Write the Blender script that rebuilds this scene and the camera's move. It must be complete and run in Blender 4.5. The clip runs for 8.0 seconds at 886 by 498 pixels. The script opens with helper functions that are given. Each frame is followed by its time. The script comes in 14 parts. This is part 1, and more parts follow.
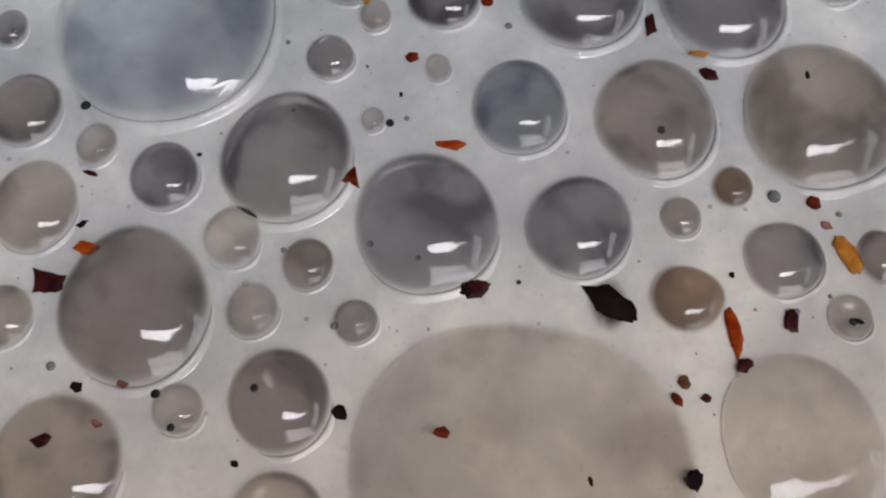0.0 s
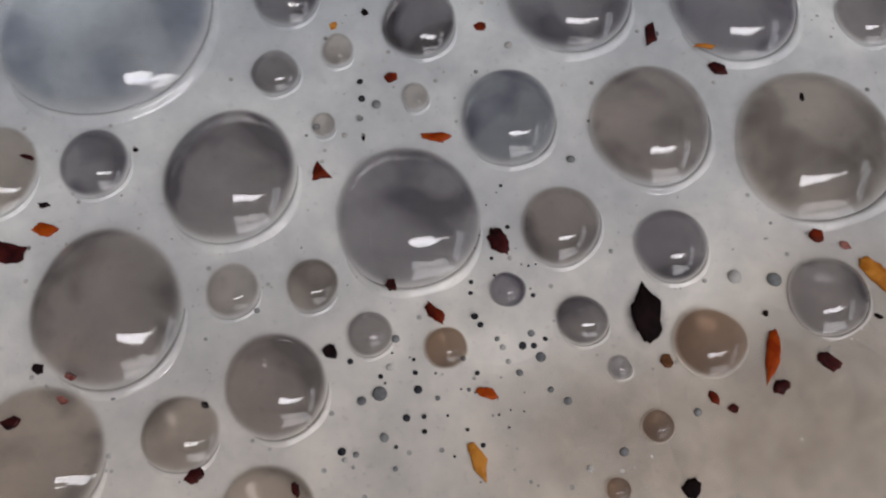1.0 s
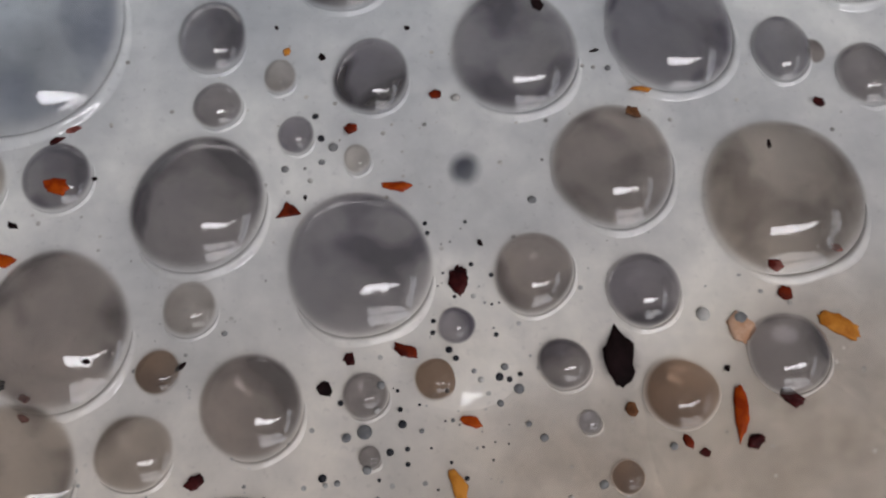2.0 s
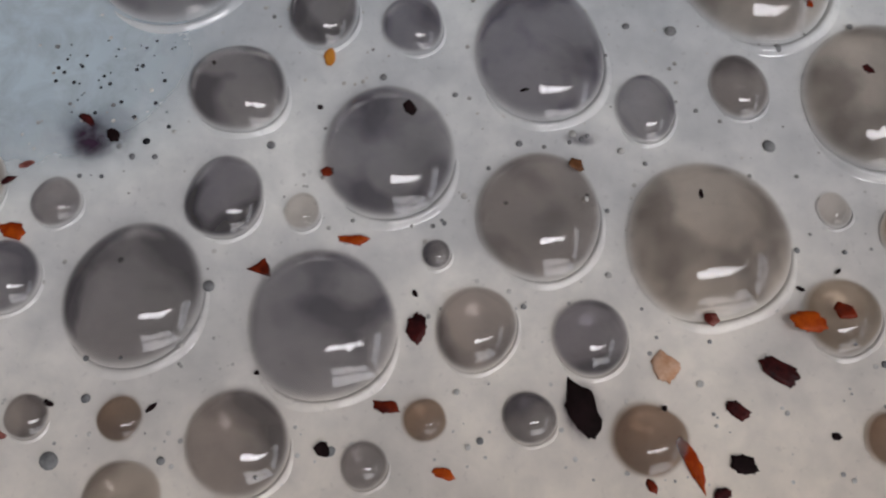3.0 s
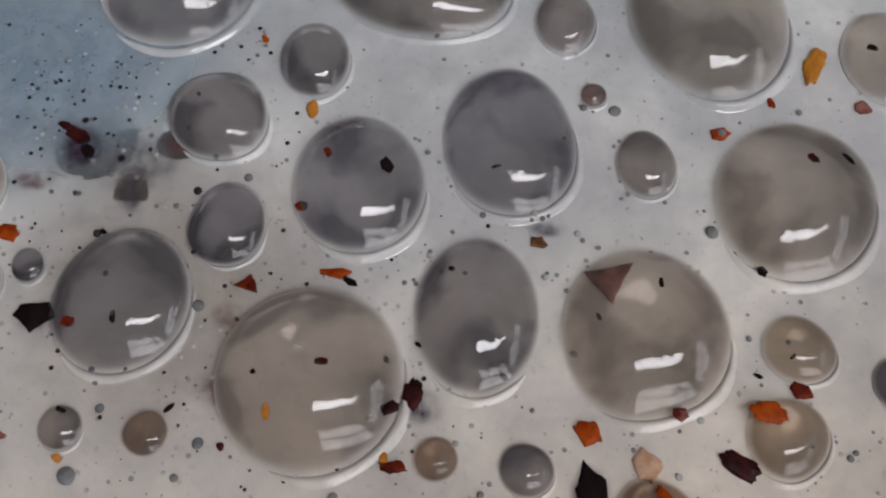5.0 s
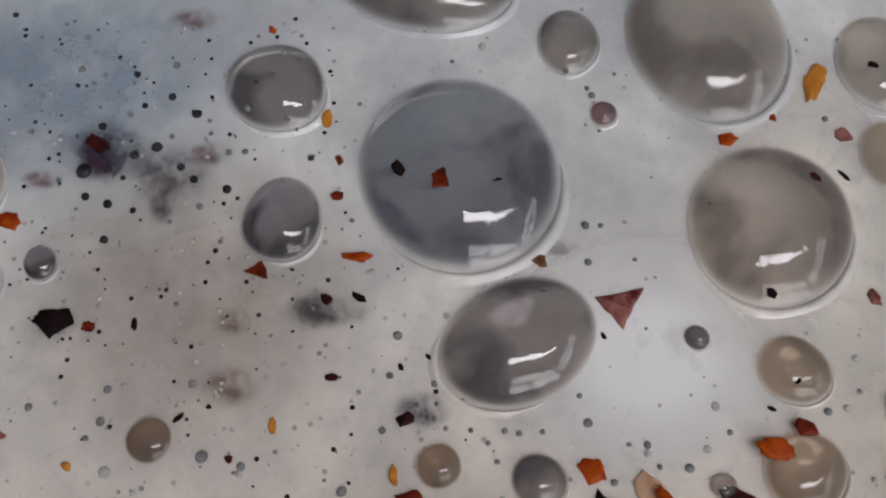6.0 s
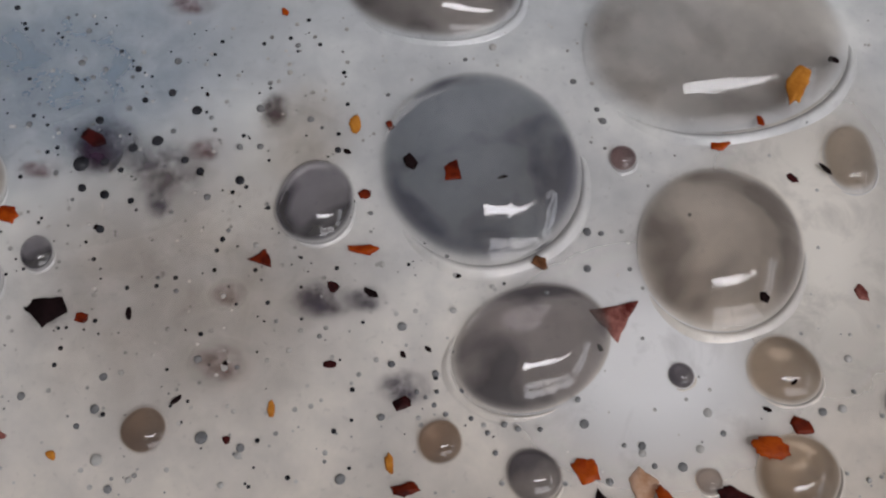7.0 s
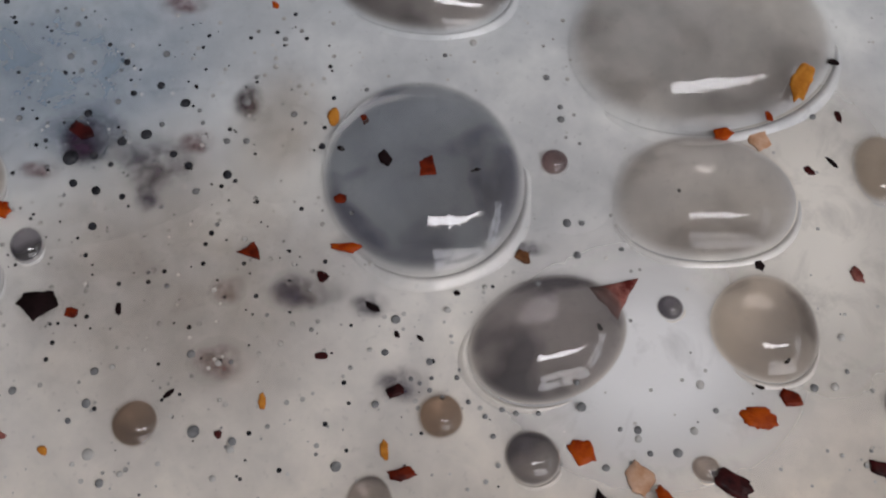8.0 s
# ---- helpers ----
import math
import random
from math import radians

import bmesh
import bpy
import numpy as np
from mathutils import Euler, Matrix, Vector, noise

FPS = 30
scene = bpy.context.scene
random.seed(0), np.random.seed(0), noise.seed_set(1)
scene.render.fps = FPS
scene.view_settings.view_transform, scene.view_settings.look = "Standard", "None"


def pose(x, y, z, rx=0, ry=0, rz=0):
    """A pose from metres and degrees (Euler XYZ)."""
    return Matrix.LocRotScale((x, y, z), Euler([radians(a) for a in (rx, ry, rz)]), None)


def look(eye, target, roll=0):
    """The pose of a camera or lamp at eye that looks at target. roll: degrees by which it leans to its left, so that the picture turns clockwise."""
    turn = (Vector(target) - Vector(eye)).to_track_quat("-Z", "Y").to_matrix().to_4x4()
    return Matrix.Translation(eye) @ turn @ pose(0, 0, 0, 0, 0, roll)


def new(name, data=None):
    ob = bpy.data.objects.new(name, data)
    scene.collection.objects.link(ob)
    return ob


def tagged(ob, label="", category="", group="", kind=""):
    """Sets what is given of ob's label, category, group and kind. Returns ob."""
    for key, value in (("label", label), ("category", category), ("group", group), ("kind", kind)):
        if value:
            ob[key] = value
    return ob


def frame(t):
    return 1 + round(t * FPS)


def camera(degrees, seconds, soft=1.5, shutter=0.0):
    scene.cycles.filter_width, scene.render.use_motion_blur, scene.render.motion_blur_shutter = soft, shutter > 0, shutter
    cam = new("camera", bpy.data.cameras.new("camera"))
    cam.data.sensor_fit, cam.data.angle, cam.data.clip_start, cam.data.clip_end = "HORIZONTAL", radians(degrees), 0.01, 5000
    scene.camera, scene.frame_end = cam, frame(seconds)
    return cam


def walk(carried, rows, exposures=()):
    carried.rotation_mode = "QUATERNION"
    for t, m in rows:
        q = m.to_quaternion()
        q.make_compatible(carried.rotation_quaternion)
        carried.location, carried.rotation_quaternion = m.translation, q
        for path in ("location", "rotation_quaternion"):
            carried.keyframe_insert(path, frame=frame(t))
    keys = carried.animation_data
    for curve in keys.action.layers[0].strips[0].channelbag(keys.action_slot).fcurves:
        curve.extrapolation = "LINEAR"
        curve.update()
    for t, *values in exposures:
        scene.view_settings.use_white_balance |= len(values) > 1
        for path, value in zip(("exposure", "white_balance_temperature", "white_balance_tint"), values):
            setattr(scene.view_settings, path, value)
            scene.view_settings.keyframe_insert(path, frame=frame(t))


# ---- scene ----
cam = camera(48, 8.0, soft=2.15, shutter=0.3)
view = look((0, -0.045, 0.117), (0, 0, 0))
walk(cam, [(0, view), (8.0, view)], [(0, 0.06), (0.6, 0.04), (1.1, -0.06), (8.0, -0.06)])

# ---- light: daylight through a roof light and two windows ----
MM = 0.001
world = bpy.data.worlds.new("sky")
scene.world = world
world.use_nodes = True
sky = world.node_tree.nodes.new("ShaderNodeTexSky")
sky.sky_type, sky.sun_disc = "NISHITA", False
sky.sun_elevation, sky.sun_rotation = radians(40), radians(150)
back = world.node_tree.nodes["Background"]
back.inputs[1].default_value = 0.1
world.node_tree.links.new(sky.outputs[0], back.inputs[0])
scene.view_settings.exposure = 0.0


def daylight(name, m, width, height, watts, colour):
    data = bpy.data.lights.new(name, "AREA")
    data.shape, data.size, data.size_y, data.energy, data.color = "RECTANGLE", width, height, watts, colour
    ob = new(name, data)
    ob.matrix_world = m
    return ob


ROOM_X, ROOM_Y0, ROOM_Y1, CEIL, FLOOR = 1.9, -1.25, 1.5, 1.9, -0.95
# unseen openings, shaped for the bubbles' highlights: roof light's edges in the ceiling, tapering to one side; window
# bands in the near and the side wall
ROOF = ((0.05, -0.80, -0.48), (1.05, -0.73, -0.45), (1.45, -0.55, -0.38), (1.84, -0.31, -0.26))
NEAR = (0.95, 1.17, 1.6, 0.84)
SIDE = (-0.45, 1.25, 1.3, 0.40)
DAY = (0.968, 0.943, 0.975)
daylight("roof_daylight", pose(0.92, -0.54, CEIL + 0.12), 1.84, 0.56, 36, DAY)
daylight("near_daylight", pose(NEAR[0], ROOM_Y0 - 0.03, NEAR[1], 90), NEAR[2], NEAR[3], 11.5, DAY)
daylight("side_daylight", pose(ROOM_X + 0.03, SIDE[0], SIDE[1], 90, 0, 90), SIDE[2], SIDE[3], 4.5, DAY)


# ---- materials ----
def nodes_of(name):
    mat = bpy.data.materials.new(name)
    mat.use_nodes = True
    nt = mat.node_tree
    nt.nodes.clear()

    def add(kind, **values):
        n = nt.nodes.new("ShaderNode" + kind)
        for key, value in values.items():
            n.inputs[key.replace("_", " ")].default_value = value
        return n

    def wire(a, b):
        nt.links.new(a, b)
    return mat, add, wire


def finish(add, wire, shader):
    out = add("OutputMaterial")
    wire(shader, out.inputs[0])


def ramp(add, wire, source, stops):
    n = add("ValToRGB")
    while len(n.color_ramp.elements) < len(stops):
        n.color_ramp.elements.new(0.5)
    for e, (p, c) in zip(n.color_ramp.elements, stops):
        e.position, e.color = p, (*c, 1)
    wire(source, n.inputs[0])
    return n.outputs[0]


def from_centre(add, wire):
    """How far out a spot of a turned skin lies, from 0 in the middle to 1 at its edge."""
    tc, split = add("TexCoord"), add("SeparateXYZ")
    wire(tc.outputs["UV"], split.inputs[0])
    return split.outputs["X"]


def liquid_material(name="cream_sauce", bowl=0.0, wet=False):
    """Off-white cream; with a bowl, its surface dips towards the middle by that share of its radius; wet makes it
    mirror more, to whiten rim highlights.
    """
    mat, add, wire = nodes_of(name)
    geo = add("NewGeometry")
    p = add("BsdfPrincipled", Roughness=0.055)
    p.inputs["IOR"].default_value = 1.45
    cloud = add("TexNoise", Scale=42.0, Detail=5.0, Roughness=0.55)
    wire(geo.outputs["Position"], cloud.inputs["Vector"])
    base = ramp(add, wire, cloud.outputs["Fac"], [(0.3, (0.55, 0.555, 0.56)), (0.48, (0.692, 0.684, 0.676)), (0.66, (0.92, 0.90, 0.86))])
    # mixed light painted into the colour: warmer towards one side of the pan, cooler towards the other
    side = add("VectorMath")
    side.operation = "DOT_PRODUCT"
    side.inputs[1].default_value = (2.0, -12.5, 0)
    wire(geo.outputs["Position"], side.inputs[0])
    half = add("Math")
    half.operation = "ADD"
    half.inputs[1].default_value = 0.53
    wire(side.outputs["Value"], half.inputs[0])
    light_tint = ramp(add, wire, half.outputs[0], [(0.0, (0.93, 1.0, 1.06)), (0.5, (0.985, 1.0, 1.01)), (1.0, (1.06, 0.975, 0.875))])
    light_tinted = add("MixRGB", Fac=1.0)
    light_tinted.blend_type = "MULTIPLY"
    wire(base, light_tinted.inputs[1])
    wire(light_tint, light_tinted.inputs[2])
    base = light_tinted.outputs[0]
    curd = add("TexNoise", Scale=210.0, Detail=4.0, Roughness=0.6, Distortion=0.4)
    wire(geo.outputs["Position"], curd.inputs["Vector"])
    mottle = ramp(add, wire, curd.outputs["Fac"], [(0.34, (0.92, 0.925, 0.93)), (0.5, (0.98, 0.98, 0.98)), (0.66, (1.035, 1.03, 1.03))])
    veined = add("MixRGB", Fac=1.0)
    veined.blend_type = "MULTIPLY"
    wire(base, veined.inputs[1])
    wire(mottle, veined.inputs[2])
    base = veined.outputs[0]
    fine = add("TexNoise", Scale=900.0, Detail=3.0)
    wire(geo.outputs["Position"], fine.inputs["Vector"])
    spots = ramp(add, wire, fine.outputs["Fac"], [(0.28, (0.66, 0.66, 0.68)), (0.38, (1, 1, 1))])
    mix = add("MixRGB", Fac=0.3)
    mix.blend_type = "MULTIPLY"
    wire(base, mix.inputs[1])
    wire(spots, mix.inputs[2])
    wire(mix.outputs[0], p.inputs["Base Color"])
    relief = add("TexNoise", Scale=160.0, Detail=2.0)
    wire(geo.outputs["Position"], relief.inputs["Vector"])
    bump = add("Bump", Strength=0.25, Distance=0.0006)
    wire(relief.outputs["Fac"], bump.inputs["Height"])
    if bowl:
        dip = add("Bump", Strength=1.0, Distance=1.0)
        rise = add("MapRange")
        rise.interpolation_type = "SMOOTHSTEP"
        wire(from_centre(add, wire), rise.inputs["Value"])
        tc, split, depth = add("TexCoord"), add("SeparateXYZ"), add("Math")
        depth.operation = "MULTIPLY"
        depth.inputs[1].default_value = bowl
        wire(tc.outputs["UV"], split.inputs[0])
        wire(split.outputs["Y"], depth.inputs[0])
        wire(depth.outputs[0], rise.inputs["To Max"])
        wire(rise.outputs[0], dip.inputs["Height"])
        wire(dip.outputs[0], bump.inputs["Normal"])
    p.inputs["Specular IOR Level"].default_value = 1.0 if wet else 0.5
    wire(bump.outputs[0], p.inputs["Normal"])
    finish(add, wire, p.outputs[0])
    return mat


def film_material(name, tint, patch, soft=0.84, milky=0.1, ior=1.6, hem=0.90, deep=0.81, rimmed=0.10):
    """Thin milky film: lets tinted light through, mirrors like a wet skin; dark reflections are painted in as patches
    towards its rim.
    """
    mat, add, wire = nodes_of(name)
    tc, info = add("TexCoord"), add("ObjectInfo")
    shift = add("VectorMath")
    shift.operation = "ADD"
    spread = add("VectorMath")
    spread.operation = "SCALE"
    wire(info.outputs["Random"], spread.inputs["Scale"])
    spread.inputs[0].default_value = (0.7, 0.31, 0.17)
    wire(tc.outputs["Object"], shift.inputs[0])
    wire(spread.outputs[0], shift.inputs[1])
    swirl = add("TexNoise", Scale=105.0, Detail=2.2, Roughness=0.45, Distortion=0.3)
    wire(shift.outputs[0], swirl.inputs["Vector"])
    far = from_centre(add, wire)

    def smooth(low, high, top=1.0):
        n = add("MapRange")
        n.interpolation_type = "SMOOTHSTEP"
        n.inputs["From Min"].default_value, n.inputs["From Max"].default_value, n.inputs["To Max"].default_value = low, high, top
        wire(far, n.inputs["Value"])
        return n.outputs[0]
    # darkens the tint towards the rim, painting in dark reflections
    rim_darkened = add("Math")
    rim_darkened.operation = "SUBTRACT"
    wire(swirl.outputs["Fac"], rim_darkened.inputs[0])
    wire(smooth(0.4, 1.0, rimmed), rim_darkened.inputs[1])
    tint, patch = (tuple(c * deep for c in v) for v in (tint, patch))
    colour = ramp(add, wire, rim_darkened.outputs[0], [(0.335, patch), (0.46, tint), (0.66, tuple(min(1, c * 1.08) for c in tint))])
    fade = add("MixRGB")
    wire(smooth(soft, 1.0, 0.85), fade.inputs[0])
    wire(colour, fade.inputs[1])
    fade.inputs[2].default_value = (0.95, 0.94, 0.93, 1)
    clear = add("BsdfTransparent")
    wire(fade.outputs[0], clear.inputs[0])
    milk = add("BsdfDiffuse")
    milk.inputs[0].default_value = (0.58, 0.565, 0.545, 1)
    body = add("MixShader", Fac=milky)
    wire(clear.outputs[0], body.inputs[1])
    wire(milk.outputs[0], body.inputs[2])
    gloss = add("BsdfGlossy", Roughness=0.03)
    ripple = add("TexNoise", Scale=280.0, Detail=2.5, Distortion=0.6)
    wire(shift.outputs[0], ripple.inputs["Vector"])
    shiver = add("Bump", Strength=0.2, Distance=0.0004)
    wire(ripple.outputs["Fac"], shiver.inputs["Height"])
    wire(shiver.outputs[0], gloss.inputs["Normal"])
    # thin film: two faces mirror, the same from either side, rising towards grazing view
    facing = add("LayerWeight", Blend=0.5)
    steep = add("Math")
    steep.operation = "POWER"
    steep.inputs[1].default_value = 5.0
    wire(facing.outputs["Facing"], steep.inputs[0])
    fres = add("MapRange")
    fres.inputs["To Min"].default_value, fres.inputs["To Max"].default_value = 1.4 * ((ior - 1) / (ior + 1)) ** 2, 1.0
    wire(steep.outputs[0], fres.inputs["Value"])
    top = add("MixShader")
    wire(fres.outputs[0], top.inputs[0])
    wire(body.outputs[0], top.inputs[1])
    wire(gloss.outputs[0], top.inputs[2])
    none = add("BsdfTransparent")
    skin = add("MixShader")
    wire(smooth(hem, 1.0), skin.inputs[0])
    wire(top.outputs[0], skin.inputs[1])
    wire(none.outputs[0], skin.inputs[2])
    finish(add, wire, skin.outputs[0])
    return mat


def flake_material(name, low, high, rough=0.35):
    mat, add, wire = nodes_of(name)
    tc, info = add("TexCoord"), add("ObjectInfo")
    grain = add("TexNoise", Scale=420.0, Detail=4.0, Roughness=0.6)
    shift = add("VectorMath")
    shift.operation = "ADD"
    wire(tc.outputs["Object"], shift.inputs[0])
    wire(info.outputs["Random"], shift.inputs[1])
    wire(shift.outputs[0], grain.inputs["Vector"])
    colour = ramp(add, wire, grain.outputs["Fac"], [(0.36, low), (0.60, high)])
    p = add("BsdfPrincipled", Roughness=rough)
    p.inputs["Specular IOR Level"].default_value = 0.12
    wire(colour, p.inputs["Base Color"])
    bump = add("Bump", Strength=0.5, Distance=0.0003)
    wire(grain.outputs["Fac"], bump.inputs["Height"])
    wire(bump.outputs[0], p.inputs["Normal"])
    finish(add, wire, p.outputs[0])
    return mat


def stain_or_sheen_material(name, colour, most, wisp, grain=330.0):
    """Colour patches in the cream, for bled spice, wide tints and painted sheen alike: densest at the middle, in ragged
    wisps.
    """
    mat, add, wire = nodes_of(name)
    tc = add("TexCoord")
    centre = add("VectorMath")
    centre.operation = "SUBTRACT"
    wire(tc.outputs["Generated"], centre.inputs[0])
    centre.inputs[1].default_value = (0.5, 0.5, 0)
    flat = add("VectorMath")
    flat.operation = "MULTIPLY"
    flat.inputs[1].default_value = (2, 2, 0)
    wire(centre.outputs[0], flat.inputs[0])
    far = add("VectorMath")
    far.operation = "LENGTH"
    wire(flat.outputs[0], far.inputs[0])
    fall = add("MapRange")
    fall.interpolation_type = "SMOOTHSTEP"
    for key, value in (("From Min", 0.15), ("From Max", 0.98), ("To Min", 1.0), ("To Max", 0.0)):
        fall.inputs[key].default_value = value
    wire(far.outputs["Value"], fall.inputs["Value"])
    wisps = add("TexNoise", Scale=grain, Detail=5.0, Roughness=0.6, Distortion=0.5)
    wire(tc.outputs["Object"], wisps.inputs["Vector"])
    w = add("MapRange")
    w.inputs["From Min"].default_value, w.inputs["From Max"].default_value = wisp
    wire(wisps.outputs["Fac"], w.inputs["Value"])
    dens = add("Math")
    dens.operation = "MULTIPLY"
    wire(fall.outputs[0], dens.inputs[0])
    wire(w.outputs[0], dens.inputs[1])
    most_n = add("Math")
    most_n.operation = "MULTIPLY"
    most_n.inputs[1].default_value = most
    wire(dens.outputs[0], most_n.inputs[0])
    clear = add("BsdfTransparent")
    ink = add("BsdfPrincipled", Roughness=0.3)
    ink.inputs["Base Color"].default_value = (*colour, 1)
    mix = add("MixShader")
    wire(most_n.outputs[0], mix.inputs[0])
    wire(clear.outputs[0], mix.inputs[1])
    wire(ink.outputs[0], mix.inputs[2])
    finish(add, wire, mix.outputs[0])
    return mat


def plain_material(name, colour, rough, metal=0.0, scale=6.0):
    mat, add, wire = nodes_of(name)
    tc = add("TexCoord")
    n = add("TexNoise", Scale=scale, Detail=6.0)
    wire(tc.outputs["Object"], n.inputs["Vector"])
    c = ramp(add, wire, n.outputs["Fac"], [(0.3, tuple(v * 0.88 for v in colour)), (0.7, colour)])
    p = add("BsdfPrincipled", Roughness=rough, Metallic=metal)
    wire(c, p.inputs["Base Color"])
    finish(add, wire, p.outputs[0])
    return mat


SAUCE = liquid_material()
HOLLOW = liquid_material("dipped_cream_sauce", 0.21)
RIM_HIGHLIGHT = liquid_material("rim_highlight_cream", 0.0, True)
# each film: its tint, then the darker colour of the painted reflections
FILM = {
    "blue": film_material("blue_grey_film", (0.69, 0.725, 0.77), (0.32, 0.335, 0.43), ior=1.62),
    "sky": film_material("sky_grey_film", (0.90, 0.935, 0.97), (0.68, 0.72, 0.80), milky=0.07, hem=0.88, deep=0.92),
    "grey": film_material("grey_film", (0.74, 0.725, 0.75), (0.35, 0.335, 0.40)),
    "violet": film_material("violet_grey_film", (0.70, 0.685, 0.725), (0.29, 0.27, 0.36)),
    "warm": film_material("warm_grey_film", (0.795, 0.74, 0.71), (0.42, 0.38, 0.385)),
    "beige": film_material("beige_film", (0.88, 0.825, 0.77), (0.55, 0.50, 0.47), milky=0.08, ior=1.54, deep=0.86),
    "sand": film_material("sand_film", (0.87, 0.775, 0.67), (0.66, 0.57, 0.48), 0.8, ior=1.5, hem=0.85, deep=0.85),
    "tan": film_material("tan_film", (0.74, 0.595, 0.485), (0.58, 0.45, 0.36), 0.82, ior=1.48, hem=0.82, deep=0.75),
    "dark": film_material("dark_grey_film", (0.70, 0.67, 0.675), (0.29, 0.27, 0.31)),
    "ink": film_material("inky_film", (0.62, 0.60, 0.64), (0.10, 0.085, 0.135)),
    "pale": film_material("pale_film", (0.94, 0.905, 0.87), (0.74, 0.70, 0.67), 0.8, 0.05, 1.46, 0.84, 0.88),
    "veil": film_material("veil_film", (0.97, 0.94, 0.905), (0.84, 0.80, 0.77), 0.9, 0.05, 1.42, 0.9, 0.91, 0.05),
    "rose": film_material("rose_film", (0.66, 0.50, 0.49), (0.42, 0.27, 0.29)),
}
FLAKE = {
    "orange": flake_material("orange_chilli", (0.25, 0.026, 0.002), (0.46, 0.078, 0.005)),
    "amber": flake_material("amber_chilli", (0.42, 0.14, 0.015), (0.64, 0.27, 0.045)),
    "pale": flake_material("cream_coated_chilli", (0.50, 0.26, 0.14), (0.68, 0.45, 0.32)),
    "red": flake_material("red_chilli", (0.055, 0.005, 0.003), (0.20, 0.024, 0.006)),
    "rust": flake_material("rust_chilli", (0.10, 0.012, 0.009), (0.38, 0.16, 0.135)),
    "wine": flake_material("wine_dark_chilli", (0.012, 0.003, 0.004), (0.065, 0.010, 0.010)),
    "brown": flake_material("brown_chilli", (0.09, 0.035, 0.015), (0.26, 0.12, 0.055)),
    "black": flake_material("black_pepper", (0.005, 0.002, 0.002), (0.014, 0.006, 0.007), 0.75),
}
DROP = {
    "dark": flake_material("dark_oil", (0.012, 0.012, 0.016), (0.045, 0.047, 0.055), 0.15),
    "mid": flake_material("grey_oil", (0.15, 0.155, 0.165), (0.27, 0.275, 0.28), 0.12),
    "light": flake_material("pale_oil", (0.42, 0.42, 0.41), (0.55, 0.54, 0.52), 0.12),
}
SPECK = flake_material("foam_speck", (0.22, 0.22, 0.22), (0.62, 0.61, 0.59), 0.15)
STAIN_OR_SHEEN = {
    "purple": stain_or_sheen_material("purple_stain", (0.055, 0.028, 0.058), 1.0, (0.26, 0.56)),
    "ink": stain_or_sheen_material("inky_stain", (0.10, 0.085, 0.122), 0.9, (0.30, 0.64)),
    "rose": stain_or_sheen_material("rose_stain", (0.24, 0.11, 0.12), 0.8, (0.32, 0.62)),
    "grey": stain_or_sheen_material("grey_stain", (0.45, 0.365, 0.275), 0.52, (-0.2, 0.85), 190.0),
    # white paints in the sheen of sloping cream that mirrors the daylight
    "white": stain_or_sheen_material("white_sheen", (0.96, 0.965, 0.975), 1.0, (-0.2, 0.45), 110.0),
    "cream": stain_or_sheen_material("warm_cream", (0.93, 0.89, 0.82), 1.0, (-0.2, 0.5), 150.0),
    # wide bluish tints, the first paler than the second
    "sky": stain_or_sheen_material("cool_cream", (0.62, 0.75, 0.84), 0.9, (-0.2, 0.6), 150.0),
    "blue": stain_or_sheen_material("blue_cream", (0.26, 0.37, 0.50), 0.72, (-0.1, 0.9), 190.0),
}
PLASTER = plain_material("plaster", (0.74, 0.72, 0.69), 0.8)
TILE = plain_material("stone_floor", (0.30, 0.27, 0.24), 0.5)
STEEL = plain_material("steel", (0.55, 0.54, 0.53), 0.3, 1.0, 40)
WORKTOP = plain_material("worktop", (0.16, 0.15, 0.14), 0.3, 0.0, 30)
WHITE = plain_material("window_paint", (0.8, 0.8, 0.79), 0.4)


# ---- building helpers ----
def mesh_of(name, verts, faces, material, smooth=True):
    me = bpy.data.meshes.new(name)
    me.from_pydata(verts, [], faces)
    me.materials.append(material)
    if smooth:
        me.polygons.foreach_set("use_smooth", [True] * len(me.polygons))
    me.update()
    return me


def part(name, me, parent, label=""):
    ob = new(name, me)
    ob.parent = parent
    return tagged(ob, label)


def box_mesh(name, lo, hi, material, bevel=0.0):
    bm = bmesh.new()
    bmesh.ops.create_cube(bm, size=1)
    for v in bm.verts:
        v.co = Vector([(lo[i] + hi[i]) / 2 + v.co[i] * (hi[i] - lo[i]) for i in range(3)])
    if bevel:
        bmesh.ops.bevel(bm, geom=bm.edges[:], offset=bevel, segments=2, affect="EDGES")
    me = bpy.data.meshes.new(name)
    bm.to_mesh(me)
    bm.free()
    me.materials.append(material)
    return me


def turned(profile, outline, seg, material, name, cap=False):
    """A surface turned from rows of (radius, height), its outline swollen by outline(angle)."""
    verts, faces = [], []
    for r, z in profile:
        for k in range(seg):
            a = 2 * math.pi * k / seg
            ox, oy = outline(a)
            verts.append((r * ox, r * oy, z))
    for i in range(len(profile) - 1):
        for k in range(seg):
            n = (k + 1) % seg
            faces.append((i * seg + k, (i + 1) * seg + k, (i + 1) * seg + n, i * seg + n))
    if cap:
        faces.append(tuple(range(seg)))
    me = mesh_of(name, verts, faces, material)
    start, out = profile[0][0], max(r for r, _ in profile)
    across = me.uv_layers.new(name="across")
    index = np.empty(len(me.loops), dtype=np.int32)
    me.loops.foreach_get("vertex_index", index)
    far = np.repeat([(r - start) / (out - start) for r, _ in profile], seg)[index]
    across.data.foreach_set("uv", np.stack((far, np.full_like(far, math.hypot(*outline(0.8)))), 1).ravel())
    return me


